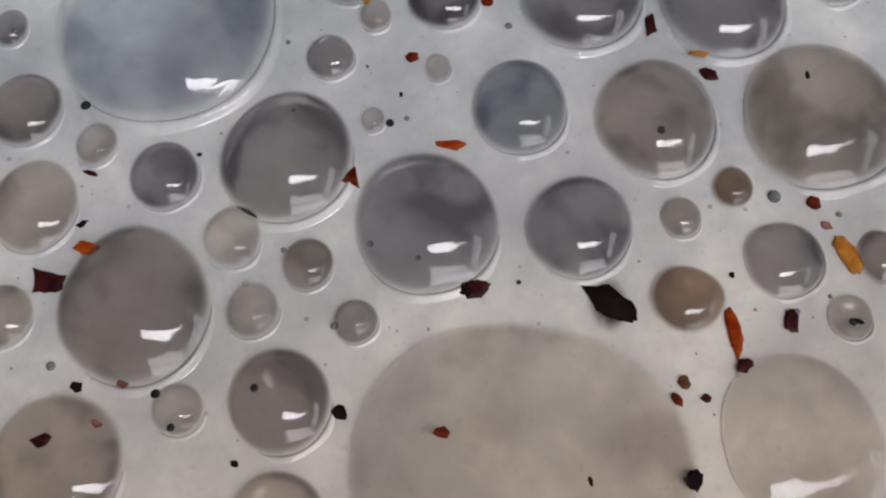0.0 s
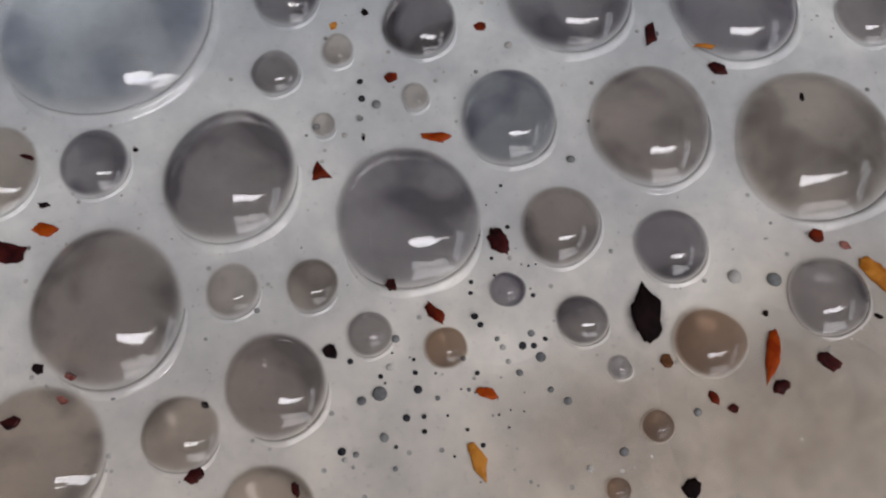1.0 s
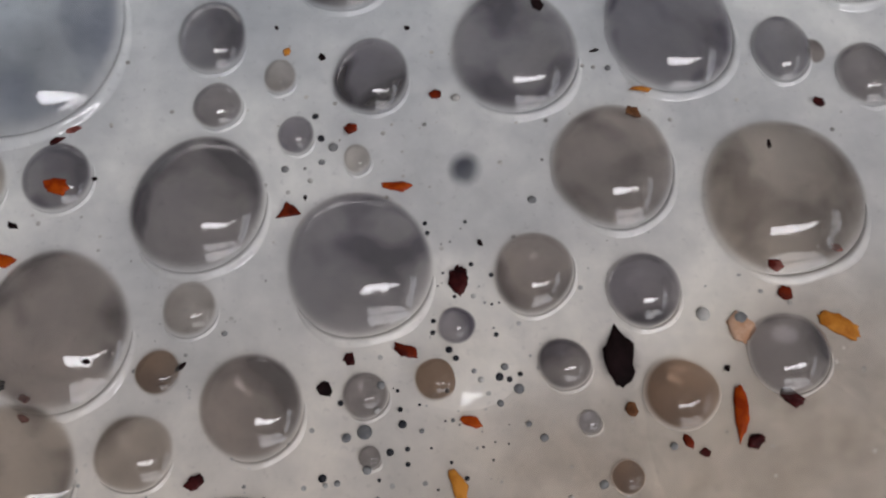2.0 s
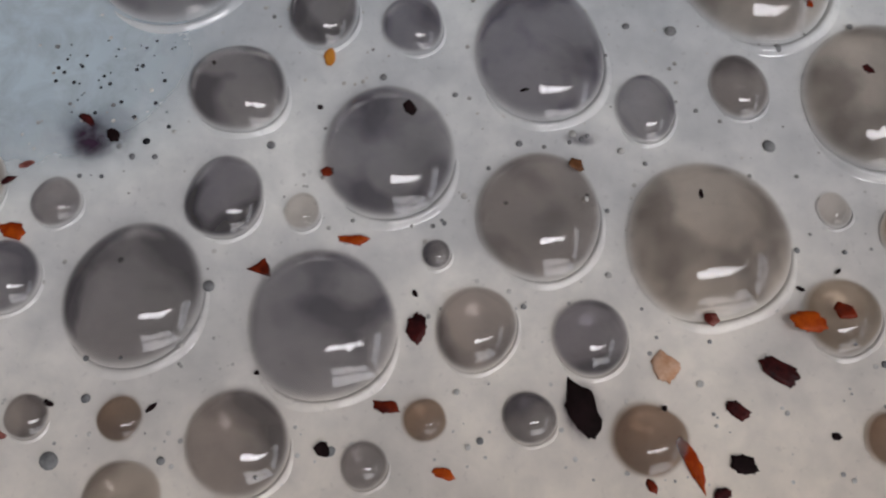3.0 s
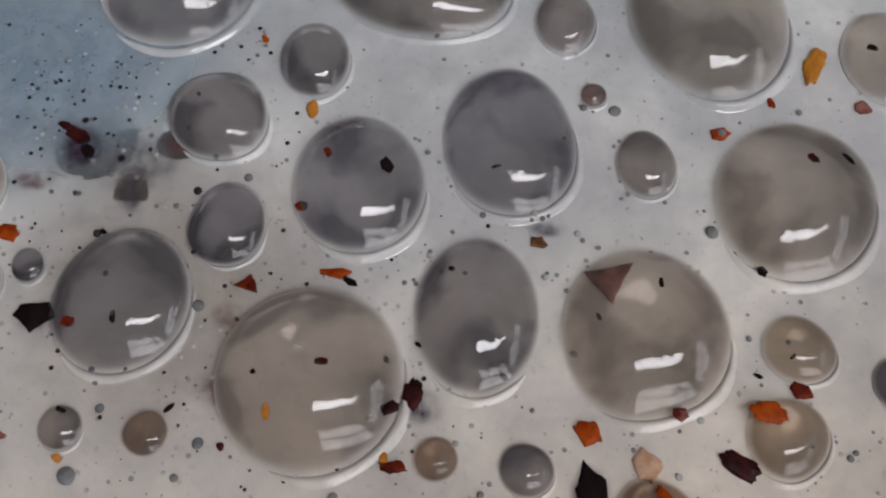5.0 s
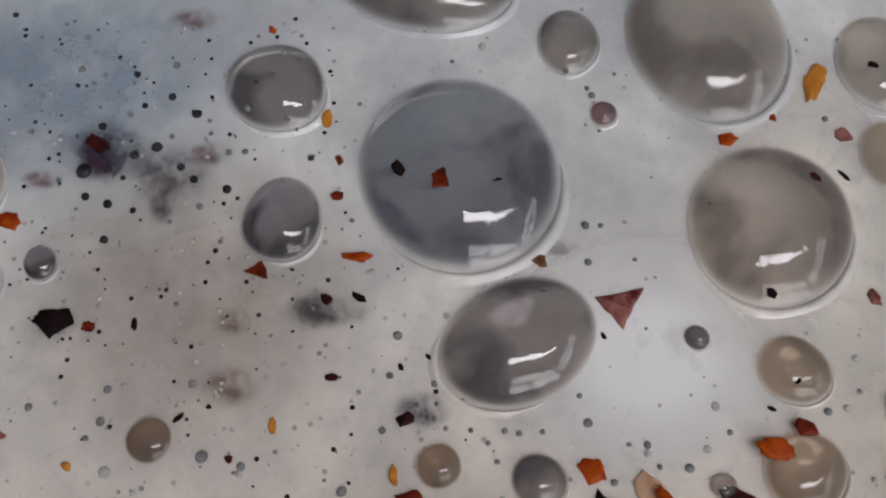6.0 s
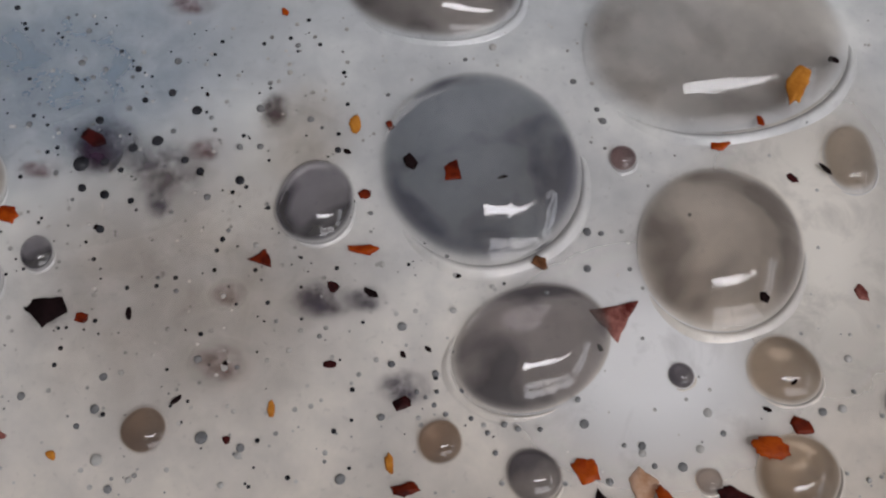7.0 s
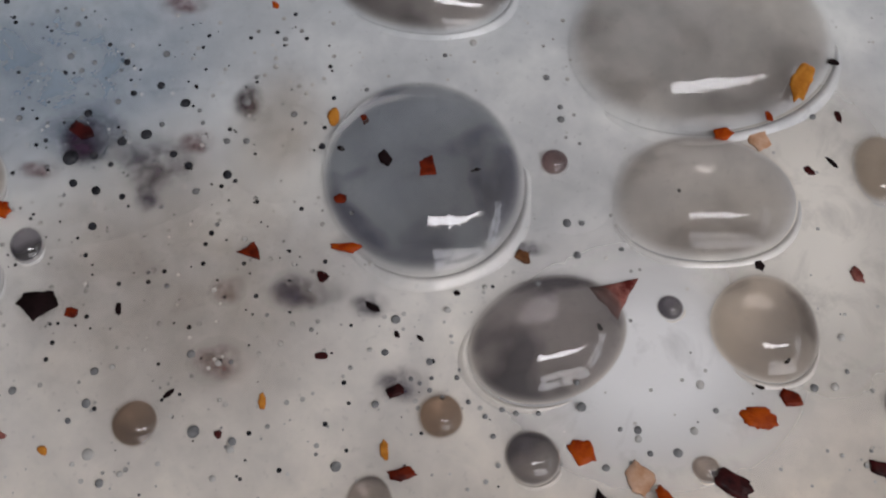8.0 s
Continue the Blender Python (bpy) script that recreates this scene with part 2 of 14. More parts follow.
# ---- the setting: a plain room, a worktop, a pan with the sauce ----
def walled(name, axis, at, thick, span, holes):
    """A wall or ceiling with rectangular openings, from butted slabs in columns."""
    (u0, u1), (v0, v1) = span
    lo, hi = sorted((at, at + thick))
    slabs, u = [], u0
    for cu, cv, w, h in sorted(holes):
        slabs += [(u, cu - w / 2, v0, v1), (cu - w / 2, cu + w / 2, v0, cv - h / 2), (cu - w / 2, cu + w / 2, cv + h / 2, v1)]
        u = cu + w / 2
    slabs.append((u, u1, v0, v1))
    verts, faces = [], []
    for p0, p1, q0, q1 in slabs:
        k = len(verts)
        for d in (lo, hi):
            for x, y in ((p0, q0), (p1, q0), (p1, q1), (p0, q1)):
                verts.append((x, y, d) if axis == "z" else (x, d, y) if axis == "y" else (d, x, y))
        faces += [tuple(k + i for i in f) for f in ((0, 1, 2, 3), (7, 6, 5, 4), (0, 4, 5, 1), (1, 5, 6, 2), (2, 6, 7, 3), (3, 7, 4, 0))]
    return tagged(new(name, mesh_of(name, verts, faces, PLASTER, False)), "plain pale plastered wall with a window opening", "wall", kind="structure")



def ceiling():
    """The unseen ceiling, with the tapering roof light cut through it to shape the bubbles' highlights."""
    cols = [(-ROOM_X, -0.6, -0.6), (ROOF[0][0], -0.6, -0.6), *ROOF, (ROOF[-1][0], -0.3, -0.3), (ROOM_X, -0.3, -0.3)]
    verts, faces = [], []
    for (x0, lo0, hi0), (x1, lo1, hi1) in zip(cols, cols[1:]):
        if x1 - x0 < 1e-6:
            continue
        for q in (((x0, ROOM_Y0), (x1, ROOM_Y0), (x1, lo1), (x0, lo0)), ((x0, hi0), (x1, hi1), (x1, ROOM_Y1), (x0, ROOM_Y1))):
            k = len(verts)
            verts += [(x, y, z) for z in (CEIL, CEIL + 0.1) for x, y in q]
            faces += [tuple(k + i for i in f) for f in ((3, 2, 1, 0), (4, 5, 6, 7), (0, 1, 5, 4), (1, 2, 6, 5), (2, 3, 7, 6), (3, 0, 4, 7))]
    return tagged(new("ceiling", mesh_of("ceiling", verts, faces, PLASTER, False)), "plain pale plastered ceiling with a tapering roof light", "ceiling", kind="structure")


ceiling()
walled("wall_south", "y", ROOM_Y0, -0.1, ((-ROOM_X, ROOM_X), (FLOOR, CEIL)), [NEAR])
walled("wall_east", "x", ROOM_X, 0.1, ((ROOM_Y0, ROOM_Y1), (FLOOR, CEIL)), [SIDE])
tagged(new("wall_north", box_mesh("wall_north", (-ROOM_X, ROOM_Y1, FLOOR), (ROOM_X, ROOM_Y1 + 0.1, CEIL), PLASTER)), "plain pale plastered wall", "wall", kind="structure")
tagged(new("wall_west", box_mesh("wall_west", (-ROOM_X - 0.1, ROOM_Y0, FLOOR), (-ROOM_X, ROOM_Y1, CEIL), PLASTER)), "plain pale plastered wall", "wall", kind="structure")


# unseen; the bars break the windows' reflections into streaks
def window(name, place, hole, bars):
    """A painted frame in an opening: place(u, v, d) turns wall measures into the room's."""
    cu, cv, w, h = hole
    top = tagged(new(name), "white painted window frame with slim bars", "window", kind="structure")

    def bar(u0, u1, v0, v1, what):
        lo, hi = place(u0, v0, -0.02), place(u1, v1, 0.015)
        part(what, box_mesh(what, [min(a, b) for a, b in zip(lo, hi)], [max(a, b) for a, b in zip(lo, hi)], WHITE, 0.003), top)
    t = 0.022
    bar(cu - w / 2, cu + w / 2, cv + h / 2 - t, cv + h / 2, "frame_rail")
    bar(cu - w / 2, cu + w / 2, cv - h / 2, cv - h / 2 + t, "frame_rail")
    for k in range(bars + 2):
        u = cu - w / 2 + (w - t) * k / (bars + 1)
        bar(u, u + t, cv - h / 2 + t, cv + h / 2 - t, "frame_post")
    bar(cu - w / 2 + t, cu + w / 2 - t, cv - 0.03, cv + 0.03, "glazing_bar")


window("window_1", lambda u, v, d: (u, ROOM_Y0 + d, v), NEAR, 2)
window("window_2", lambda u, v, d: (ROOM_X - d, u, v), SIDE, 2)
tagged(new("floor", box_mesh("floor", (-ROOM_X, ROOM_Y0, FLOOR - 0.1), (ROOM_X, ROOM_Y1, FLOOR), TILE)), "plain dark stone floor", "floor", kind="structure")
tagged(new("worktop", box_mesh("worktop", (-0.9, -0.35, -0.95), (0.9, 0.35, -0.056), WORKTOP, 0.004)), "plain dark worktop under the pan", "worktop", kind="structure")


def pan():
    ring = [(0.0, -0.055), (0.150, -0.055), (0.156, -0.052), (0.162, 0.018), (0.164, 0.020), (0.162, 0.021), (0.159, 0.019), (0.152, -0.048), (0.147, -0.051), (0.0, -0.051)]
    return tagged(new("pan", turned(ring, lambda a: (math.cos(a), math.sin(a)), 96, STEEL, "pan")), "wide steel pan holding the cream sauce", "pan")


def sauce():
    """The sauce's surface, with faint slow swells."""
    seg, rings = 240, []
    r, step = 0.0, 0.0007
    while r < 0.1535:
        rings.append(r)
        r += step if r < 0.075 else 0.004
    rings.append(0.1535)
    verts, faces = [(0, 0, 0)], []
    for r in rings[1:]:
        for k in range(seg):
            a = 2 * math.pi * k / seg
            x, y = r * math.cos(a), r * math.sin(a)
            z = 0.00002 * noise.noise(Vector((x * 60, y * 60, 0.3))) + 0.000006 * noise.noise(Vector((x * 300, y * 300, 1.7))) - 0.0001
            verts.append((x, y, z))
    for k in range(seg):
        faces.append((0, 1 + k, 1 + (k + 1) % seg))
    for i in range(len(rings) - 2):
        b = 1 + i * seg
        for k in range(seg):
            m = (k + 1) % seg
            faces.append((b + k, b + seg + k, b + seg + m, b + m))
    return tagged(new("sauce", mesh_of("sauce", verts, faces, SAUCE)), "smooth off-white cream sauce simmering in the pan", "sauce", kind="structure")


pan()
sauce()

# ---- bubbles ----
RIM = 0.036
KIND = {"blue": "bluish-grey", "sky": "pale bluish", "grey": "grey", "violet": "violet-grey", "warm": "warm grey", "beige": "beige", "sand": "sandy", "tan": "tan", "dark": "dark grey",
        "ink": "inky dark", "pale": "pale milky", "veil": "faint milky", "rose": "rose-brown"}


def meniscus(outline, size, rng):
    """A smooth low ridge of cream along one side of a bubble's foot, placed to catch a crescent highlight, running out
    to both ends.
    """
    lean, reach = radians(-64) + rng.uniform(-0.25, 0.25), rng.uniform(1.0, 1.45)
    inner, wide = rng.uniform(1.0, 1.03), max(rng.uniform(0.13, 0.18), 0.00055 / size)
    rise = rng.uniform(0.25, 0.31) * wide * size + 0.00006
    verts, faces, across, along = [], [], 10, 36
    for k in range(along + 1):
        f = 2 * k / along - 1
        ox, oy = outline(lean + reach * f)
        full = math.sqrt(max(0.0, 1 - f * f)) * (1 + 0.12 * math.sin(7 * f + lean))
        for i in range(across + 1):
            d = i / across
            r = inner + wide * (0.12 + 0.88 * full) * d
            bulge = math.sin(math.pi * d ** 0.7) ** 1.4 if 0 < i < across else 0.0
            verts.append((ox * r, oy * r, -0.00014 + (0.00004 + rise * bulge) * full))
    for k in range(along):
        for i in range(across):
            q = k * (across + 1) + i
            faces.append((q, q + 1, q + across + 2, q + across + 1))
    return mesh_of("rim", verts, faces, RIM_HIGHLIGHT)


def bubble(rx, ry, slope, tint, seed):
    """A bubble in the sauce, half-axes in millimetres: a domed film over a hollow, with a raised glossy ridge for its
    crescent highlight.
    """
    rng = random.Random(seed)
    wob = [(k, rng.uniform(0.0, 0.045) / (k - 1), rng.uniform(0, 6.28)) for k in (2, 3, 4)]

    def outline(a):
        s = 1 + sum(c * math.cos(k * a + p) for k, c, p in wob)
        return rx * MM * s * math.cos(a), ry * MM * s * math.sin(a)
    size = (rx + ry) / 2 * MM
    seg = 64 if size > 0.003 else 40
    top = new("bubble")
    ball = 1 / math.sin(radians(slope))
    steps = 18
    low = min(RIM * size, 0.0003)
    dome = []
    for i in range(steps + 1):
        r = max(1e-4, 1.05 * math.sin(0.5 * math.pi * i / steps))
        dome.append((r, low + size * (math.sqrt(ball * ball - r * r) - math.sqrt(ball * ball - 1.0921))))
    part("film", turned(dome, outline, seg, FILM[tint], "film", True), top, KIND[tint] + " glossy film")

    hollow = [(max(1e-4, i / 12), 0.00005) for i in range(13)]
    part("hollow", turned(hollow, outline, seg, SAUCE if tint == "veil" else HOLLOW, "hollow", True), top)
    if tint not in ("tan", "veil"):
        part("rim", meniscus(outline, size, rng), top)
    big = "large" if size > 0.007 else "small" if size < 0.0035 else "middling"
    return tagged(top, f"{big} {KIND[tint]} bubble swelling in the cream sauce", "bubble", "bubbles in the sauce")


# ---- chilli flakes and pepper specks ----
WORD = {"orange": "orange chilli flake", "amber": "amber chilli flake", "pale": "cream-coated chilli flake", "red": "dark red chilli flake",
        "rust": "rust-red chilli flake", "wine": "wine-dark chilli flake", "brown": "brown chilli flake", "black": "black pepper fragment"}


def flake(length, width, colour, seed, sides=0):
    """A torn, slightly curled flake, in millimetres, its long side along x."""
    rng = random.Random(seed)
    n = sides or (rng.choice((5, 6, 7, 8)) if length > 1.2 else 6)
    corner = []
    for k in range(n):
        a = 2 * math.pi * (k + rng.uniform(-0.28, 0.28) + (0.5 if sides == 4 else 0)) / n
        r = rng.uniform(0.80, 1.20) * (1.25 if sides in (3, 4) else 1)
        corner.append((r * math.cos(a), r * math.sin(a)))
    edge = []
    cuts, ragged = (5, 0.085) if length > 2.5 else (3, 0.06)
    for k in range(n):
        (x0, y0), (x1, y1) = corner[k], corner[(k + 1) % n]
        bulge = rng.uniform(-0.09, 0.05)
        for i in range(cuts):
            f = i / cuts
            j = rng.uniform(-ragged, ragged) + bulge * 4 * f * (1 - f)
            pull = 0.985 if i == 0 else 1.0
            x, y = x0 + (x1 - x0) * f, y0 + (y1 - y0) * f
            edge.append((x * (1 + j) * pull, y * (1 + j) * pull))
    thick = min(0.42, 0.1 + 0.13 * width)
    bend, twist = rng.uniform(-0.10, 0.16), rng.uniform(-0.12, 0.12)

    def put(x, y, z):
        return ((x * length / 2) * MM, (y * width / 2) * MM, (z + bend * width * (x * x - 0.4) * 0.6 + twist * width * x * y * 0.6) * MM)
    m = len(edge)
    verts, faces = [], []
    for s, z in ((0.9, -thick / 2), (1.0, 0.0), (0.93, thick / 2), (0.5, thick * 0.62)):
        verts += [put(x * s, y * s, z + (rng.uniform(-0.05, 0.05) if s == 0.5 else 0)) for x, y in edge]
    for i in range(3):
        for k in range(m):
            q = (k + 1) % m
            faces.append((i * m + k, i * m + q, (i + 1) * m + q, (i + 1) * m + k))
    verts.append(put(0, 0, thick * 0.62 + rng.uniform(-0.05, 0.05)))
    faces += [(3 * m + k, 3 * m + (k + 1) % m, 4 * m) for k in range(m)]
    faces.append(tuple(reversed(range(m))))
    ob = new("pepper_speck" if colour == "black" and length < 2 else "chilli_flake" if colour != "black" else "pepper_flake",
             mesh_of("flake", verts, faces, FLAKE[colour]))
    where = "floating on the cream sauce"
    size = "large" if length > 4.5 else "tiny" if length < 1.4 else "small"
    return tagged(ob, f"{size} {WORD[colour]} {where}", "spice flake", "spice flakes in the sauce")


def droplet(radius, shade, seed):
    """A flat dark oil droplet, radius in millimetres."""
    rng = random.Random(seed)
    e, t = rng.uniform(0.88, 1.0), rng.uniform(0, 3.1)
    prof = [(max(1e-4, math.sin(a * math.pi / 10)), radius * MM * (0.55 * math.cos(a * math.pi / 10) - 0.02)) for a in range(6)]

    def outline(a):
        x, y = math.cos(a), e * math.sin(a)
        return radius * MM * (x * math.cos(t) - y * math.sin(t)), radius * MM * (x * math.sin(t) + y * math.cos(t))
    ob = new("oil_droplet", turned(prof, outline, 16, DROP[shade], "droplet", True))
    return tagged(ob, {"dark": "tiny dark glossy droplet on the sauce", "mid": "tiny grey droplet on the sauce", "light": "tiny pale grey droplet on the sauce"}[shade],
                  "droplet", "droplets on the sauce")


def swell(length, width, height):
    """A low smooth rise of the sauce, in millimetres."""
    prof = [(max(1e-4, i / 20), height * MM * math.cos(0.5 * math.pi * i / 20) ** 2 - 0.00013) for i in range(21)]
    ob = new("cream_swell", turned(prof, lambda a: (length / 2 * MM * math.cos(a), width / 2 * MM * math.sin(a)), 64, SAUCE, "swell", True))
    return tagged(ob, "low glossy swell of off-white cream sauce", "sauce swell")


def specks(places, seed, tone="pale"):
    """Fine flecks and foam dots scattered by chance over a patch, in millimetres."""
    width, depth, count = places
    rng = random.Random(seed)
    verts, faces = [], []
    for _ in range(count):
        x, y, r = rng.uniform(-width / 2, width / 2), rng.uniform(-depth / 2, depth / 2), rng.choice((0.1, 0.14, 0.18, 0.24, 0.32))
        k = len(verts)
        for q, z in ((1.0, -0.02), (0.75, 0.08), (0.3, 0.12)):
            verts += [((x + r * q * math.cos(a * 0.785)) * MM, (y + r * q * math.sin(a * 0.785)) * MM, r * z * MM) for a in range(8)]
        for i in range(2):
            faces += [(k + i * 8 + a, k + i * 8 + (a + 1) % 8, k + i * 8 + 8 + (a + 1) % 8, k + i * 8 + 8 + a) for a in range(8)]
        faces.append(tuple(k + 16 + a for a in range(8)))
    return tagged(new("foam_specks", mesh_of("specks", verts, faces, SPECK if tone == "pale" else DROP["dark"])), f"fine {tone} specks scattered in the cream sauce", "specks", kind="stuff")


def stain(length, width, colour):
    """A patch of bled spice colour, wide tint or painted sheen: a thin even skin on the surface, in millimetres."""
    prof = [(max(1e-4, i / 6), 0.0) for i in range(7)]
    ob = new("spice_stain", turned(prof, lambda a: (length / 2 * MM * math.cos(a), width / 2 * MM * math.sin(a)), 40, STAIN_OR_SHEEN[colour], "stain", True))
    return tagged(ob, {"purple": "purplish stain spreading in the cream sauce", "ink": "thin grey stain spreading in the cream", "rose": "faint rose stain in the cream sauce", "blue": "wide bluish patch in the cream sauce", "grey": "wide faint grey veil in the cream sauce", "white": "wide white sheen painted on the cream", "cream": "wide patch of warmer, lighter cream", "sky": "wide cool bluish patch in the cream"}[colour], "stain", kind="stuff" if length > 20 else "")


b1 = bubble(14.81, 17.61, 34, "sky", 1)
b2 = bubble(4.74, 5.49, 45, "warm", 2)
b3 = bubble(5.64, 6.26, 42, "beige", 3)
b4 = bubble(4.42, 4.82, 50, "grey", 4)
b5 = bubble(2.75, 3.09, 50, "pale", 5)
b6 = bubble(8.38, 9.42, 44, "dark", 6)
b7 = bubble(8.98, 9.64, 42, "grey", 7)
b7b = bubble(11.23, 11.49, 42, "beige", 8)
b8 = bubble(6.16, 6.26, 44, "warm", 9)
b9 = bubble(9.41, 9.92, 40, "warm", 10)
b10 = bubble(3.79, 4.09, 45, "pale", 11)
b11 = bubble(3.35, 3.54, 50, "pale", 12)
b12 = bubble(3.22, 3.41, 50, "beige", 13)
b13 = bubble(2.74, 2.81, 60, "dark", 14)
b14 = bubble(3.07, 3.53, 52, "dark", 15)
b15 = bubble(2.43, 2.74, 60, "ink", 16)
b25 = bubble(4.97, 5.78, 46, "ink", 17)
b17 = bubble(6.23, 7, 48, "blue", 18)
b18 = bubble(6.65, 6.93, 42, "grey", 19)
b20 = bubble(4.99, 5.27, 46, "warm", 20)
b19 = bubble(7.86, 8.68, 42, "warm", 21)
b19b = bubble(7.44, 10.19, 40, "dark", 22)
b29 = bubble(9.97, 11.13, 38, "beige", 23)
b32 = bubble(10.26, 11.08, 38, "beige", 24)
b32b = bubble(11.72, 8.91, 40, "pale", 25)
b33 = bubble(10.78, 12.83, 40, "beige", 26)
b34 = bubble(18.04, 14.36, 34, "pale", 27)
b26 = bubble(8.5, 9.52, 42, "grey", 28)
b28 = bubble(8.78, 10.47, 40, "violet", 29)
b35 = bubble(12.88, 13.38, 38, "blue", 30)
b21 = bubble(4.57, 4.82, 48, "ink", 31)
b37 = bubble(2.55, 2.76, 50, "warm", 32)
b38 = bubble(2.64, 2.88, 52, "tan", 33)
b39 = bubble(5.12, 4.96, 40, "dark", 34)
b40 = bubble(4.89, 4.9, 40, "sand", 35)
b22 = bubble(4.6, 4.51, 38, "tan", 36)
b42 = bubble(19.8, 19.13, 22, "veil", 37)
b43 = bubble(9.72, 9.75, 20, "veil", 38)
b44 = bubble(7.85, 7.86, 32, "beige", 39)
b45 = bubble(4.54, 4.48, 42, "beige", 40)
b46 = bubble(3.15, 3.19, 48, "pale", 41)
b47 = bubble(5.29, 5.18, 38, "beige", 42)
b48 = bubble(3.78, 4.01, 44, "beige", 43)
b49 = bubble(2.22, 2.59, 50, "pale", 44)
b49b = bubble(1.61, 1.8, 50, "pale", 45)
b49c = bubble(1.83, 2.08, 52, "pale", 46)
b27 = bubble(4.68, 5.55, 50, "grey", 47)
b51 = bubble(4.03, 4.78, 46, "dark", 48)
b52 = bubble(3.93, 4.99, 44, "grey", 49)
b53 = bubble(3.9, 4.76, 46, "warm", 50)
b54 = bubble(4.79, 5.68, 50, "dark", 51)
b55 = bubble(3.99, 4.74, 50, "violet", 52)
b30 = bubble(11.38, 13.56, 44, "grey", 53)
b31 = bubble(6.48, 6.66, 44, "dark", 54)
b56 = bubble(2.64, 2.69, 45, "warm", 55)
b57 = bubble(2.91, 2.73, 45, "tan", 56)
b24 = bubble(2.7, 2.7, 55, "tan", 57)
b23 = bubble(3.17, 3.14, 50, "dark", 58)
b22b = bubble(2.26, 2.37, 62, "violet", 59)
b58 = bubble(1.78, 1.9, 58, "dark", 60)
b59 = bubble(2.35, 2.54, 52, "pale", 61)
b60 = bubble(4.41, 4.33, 44, "sand", 62)
b60b = bubble(6.55, 6.76, 42, "beige", 63)
b61 = bubble(4.18, 4.91, 48, "warm", 64)
b62 = bubble(12.17, 8.34, 38, "warm", 65)
b63 = bubble(5.95, 7.08, 42, "beige", 66)
b64 = bubble(3.46, 4.95, 44, "sand", 67)
b66 = bubble(1.69, 1.88, 58, "rose", 68)
b67 = bubble(1.54, 1.61, 56, "grey", 69)
b68 = bubble(2.19, 2.41, 50, "pale", 70)
b69 = bubble(2.04, 2.05, 50, "tan", 71)
b70 = bubble(1.38, 1.41, 50, "grey", 72)
b71 = bubble(2.79, 2.93, 46, "pale", 73)
b72 = bubble(3.11, 3.36, 46, "warm", 74)
b73 = bubble(2.37, 2.82, 50, "grey", 75)
b74 = bubble(3.42, 3.52, 50, "grey", 76)
b75 = bubble(2.12, 2.29, 54, "ink", 77)
b76 = bubble(1.56, 1.55, 50, "warm", 78)
b77 = bubble(1.33, 1.34, 56, "dark", 79)
b78 = bubble(1.56, 1.53, 48, "tan", 80)
b79 = bubble(2.6, 2.54, 48, "warm", 81)
b80 = bubble(3.33, 3.37, 46, "tan", 82)
w2 = swell(18.51, 12.82, 1)
w3 = swell(17.09, 14.24, 0.75)
w4 = swell(15.66, 12.82, 0.7)
f1 = flake(3.99, 3.56, "wine", 100, 4)
f2 = flake(3.7, 2.14, "orange", 101)
f2b = flake(3.84, 2.42, "orange", 102)
f3 = flake(2.85, 3.42, "red", 103, 3)
f4 = flake(4.27, 1.92, "orange", 104)
f5 = flake(2.14, 1.57, "red", 105)
f6 = flake(7.6, 4.2, "black", 306, 6)
f7 = flake(3.92, 2.71, "wine", 107)
f8 = flake(7.12, 1.99, "orange", 108, 6)
f9 = flake(2.56, 1.99, "wine", 109)
f10 = flake(5.98, 2.85, "amber", 110)
f10b = flake(5.34, 3.2, "wine", 111)
f11 = flake(5.6, 2.8, "orange", 212)
f12 = flake(3.28, 2.56, "red", 113)
f13 = flake(4.41, 3.42, "pale", 114)
f14 = flake(3.28, 1.85, "wine", 115)
f15 = flake(3.56, 2.71, "black", 116)
f16 = flake(1.42, 1, "black", 117)
f17 = flake(1.85, 1.28, "red", 118)
f17b = flake(1.28, 1.14, "wine", 119)
f18 = flake(2.85, 1.57, "orange", 120)
f19 = flake(5.13, 2.42, "amber", 121)
f20 = flake(2.14, 1.42, "red", 122)
f21 = flake(3.56, 1.99, "red", 123)
f22 = flake(2.85, 1.71, "wine", 124)
f23 = flake(3.92, 1.57, "wine", 125, 4)
f24 = flake(3.2, 1.99, "wine", 126)
f25 = flake(3.28, 0.93, "amber", 127)
f26 = flake(1.85, 1.57, "red", 128)
f27 = flake(2.42, 1.92, "black", 129, 5)
f28 = flake(2.99, 2.28, "red", 130, 4)
f29 = flake(2.71, 1.85, "amber", 131)
f30 = flake(4.4, 4.4, "black", 132, 5)
f31 = flake(1.85, 1.42, "red", 133)
f31b = flake(1.71, 0.78, "black", 134)
f32 = flake(5.55, 5.98, "rust", 135, 3)
f33 = flake(6.3, 3.1, "amber", 236)
f34 = flake(3.56, 1.99, "orange", 137)
f35 = flake(3.99, 3.42, "orange", 138, 5)
f36 = flake(2.42, 1.85, "rust", 139)
f37 = flake(3.42, 1.71, "brown", 140)
f38 = flake(1.42, 1.14, "orange", 141)
f39 = flake(1.99, 1.07, "amber", 142)
f40 = flake(2.71, 1.14, "amber", 143)
f41 = flake(1.71, 1, "amber", 144)
f42 = flake(1.85, 1, "wine", 145)
f43 = flake(1.28, 1.07, "wine", 146)
f44 = flake(1.85, 1.14, "wine", 147)
f45 = flake(1.99, 0.71, "black", 148)
f46 = flake(1.99, 1.57, "black", 149)
f47 = flake(1.85, 1, "orange", 150)
f48 = flake(2.42, 1.99, "rust", 151)
f49 = flake(1.71, 1.07, "black", 152)
f50 = flake(1.35, 0.57, "black", 153)
f56 = flake(1.85, 1.42, "wine", 154)
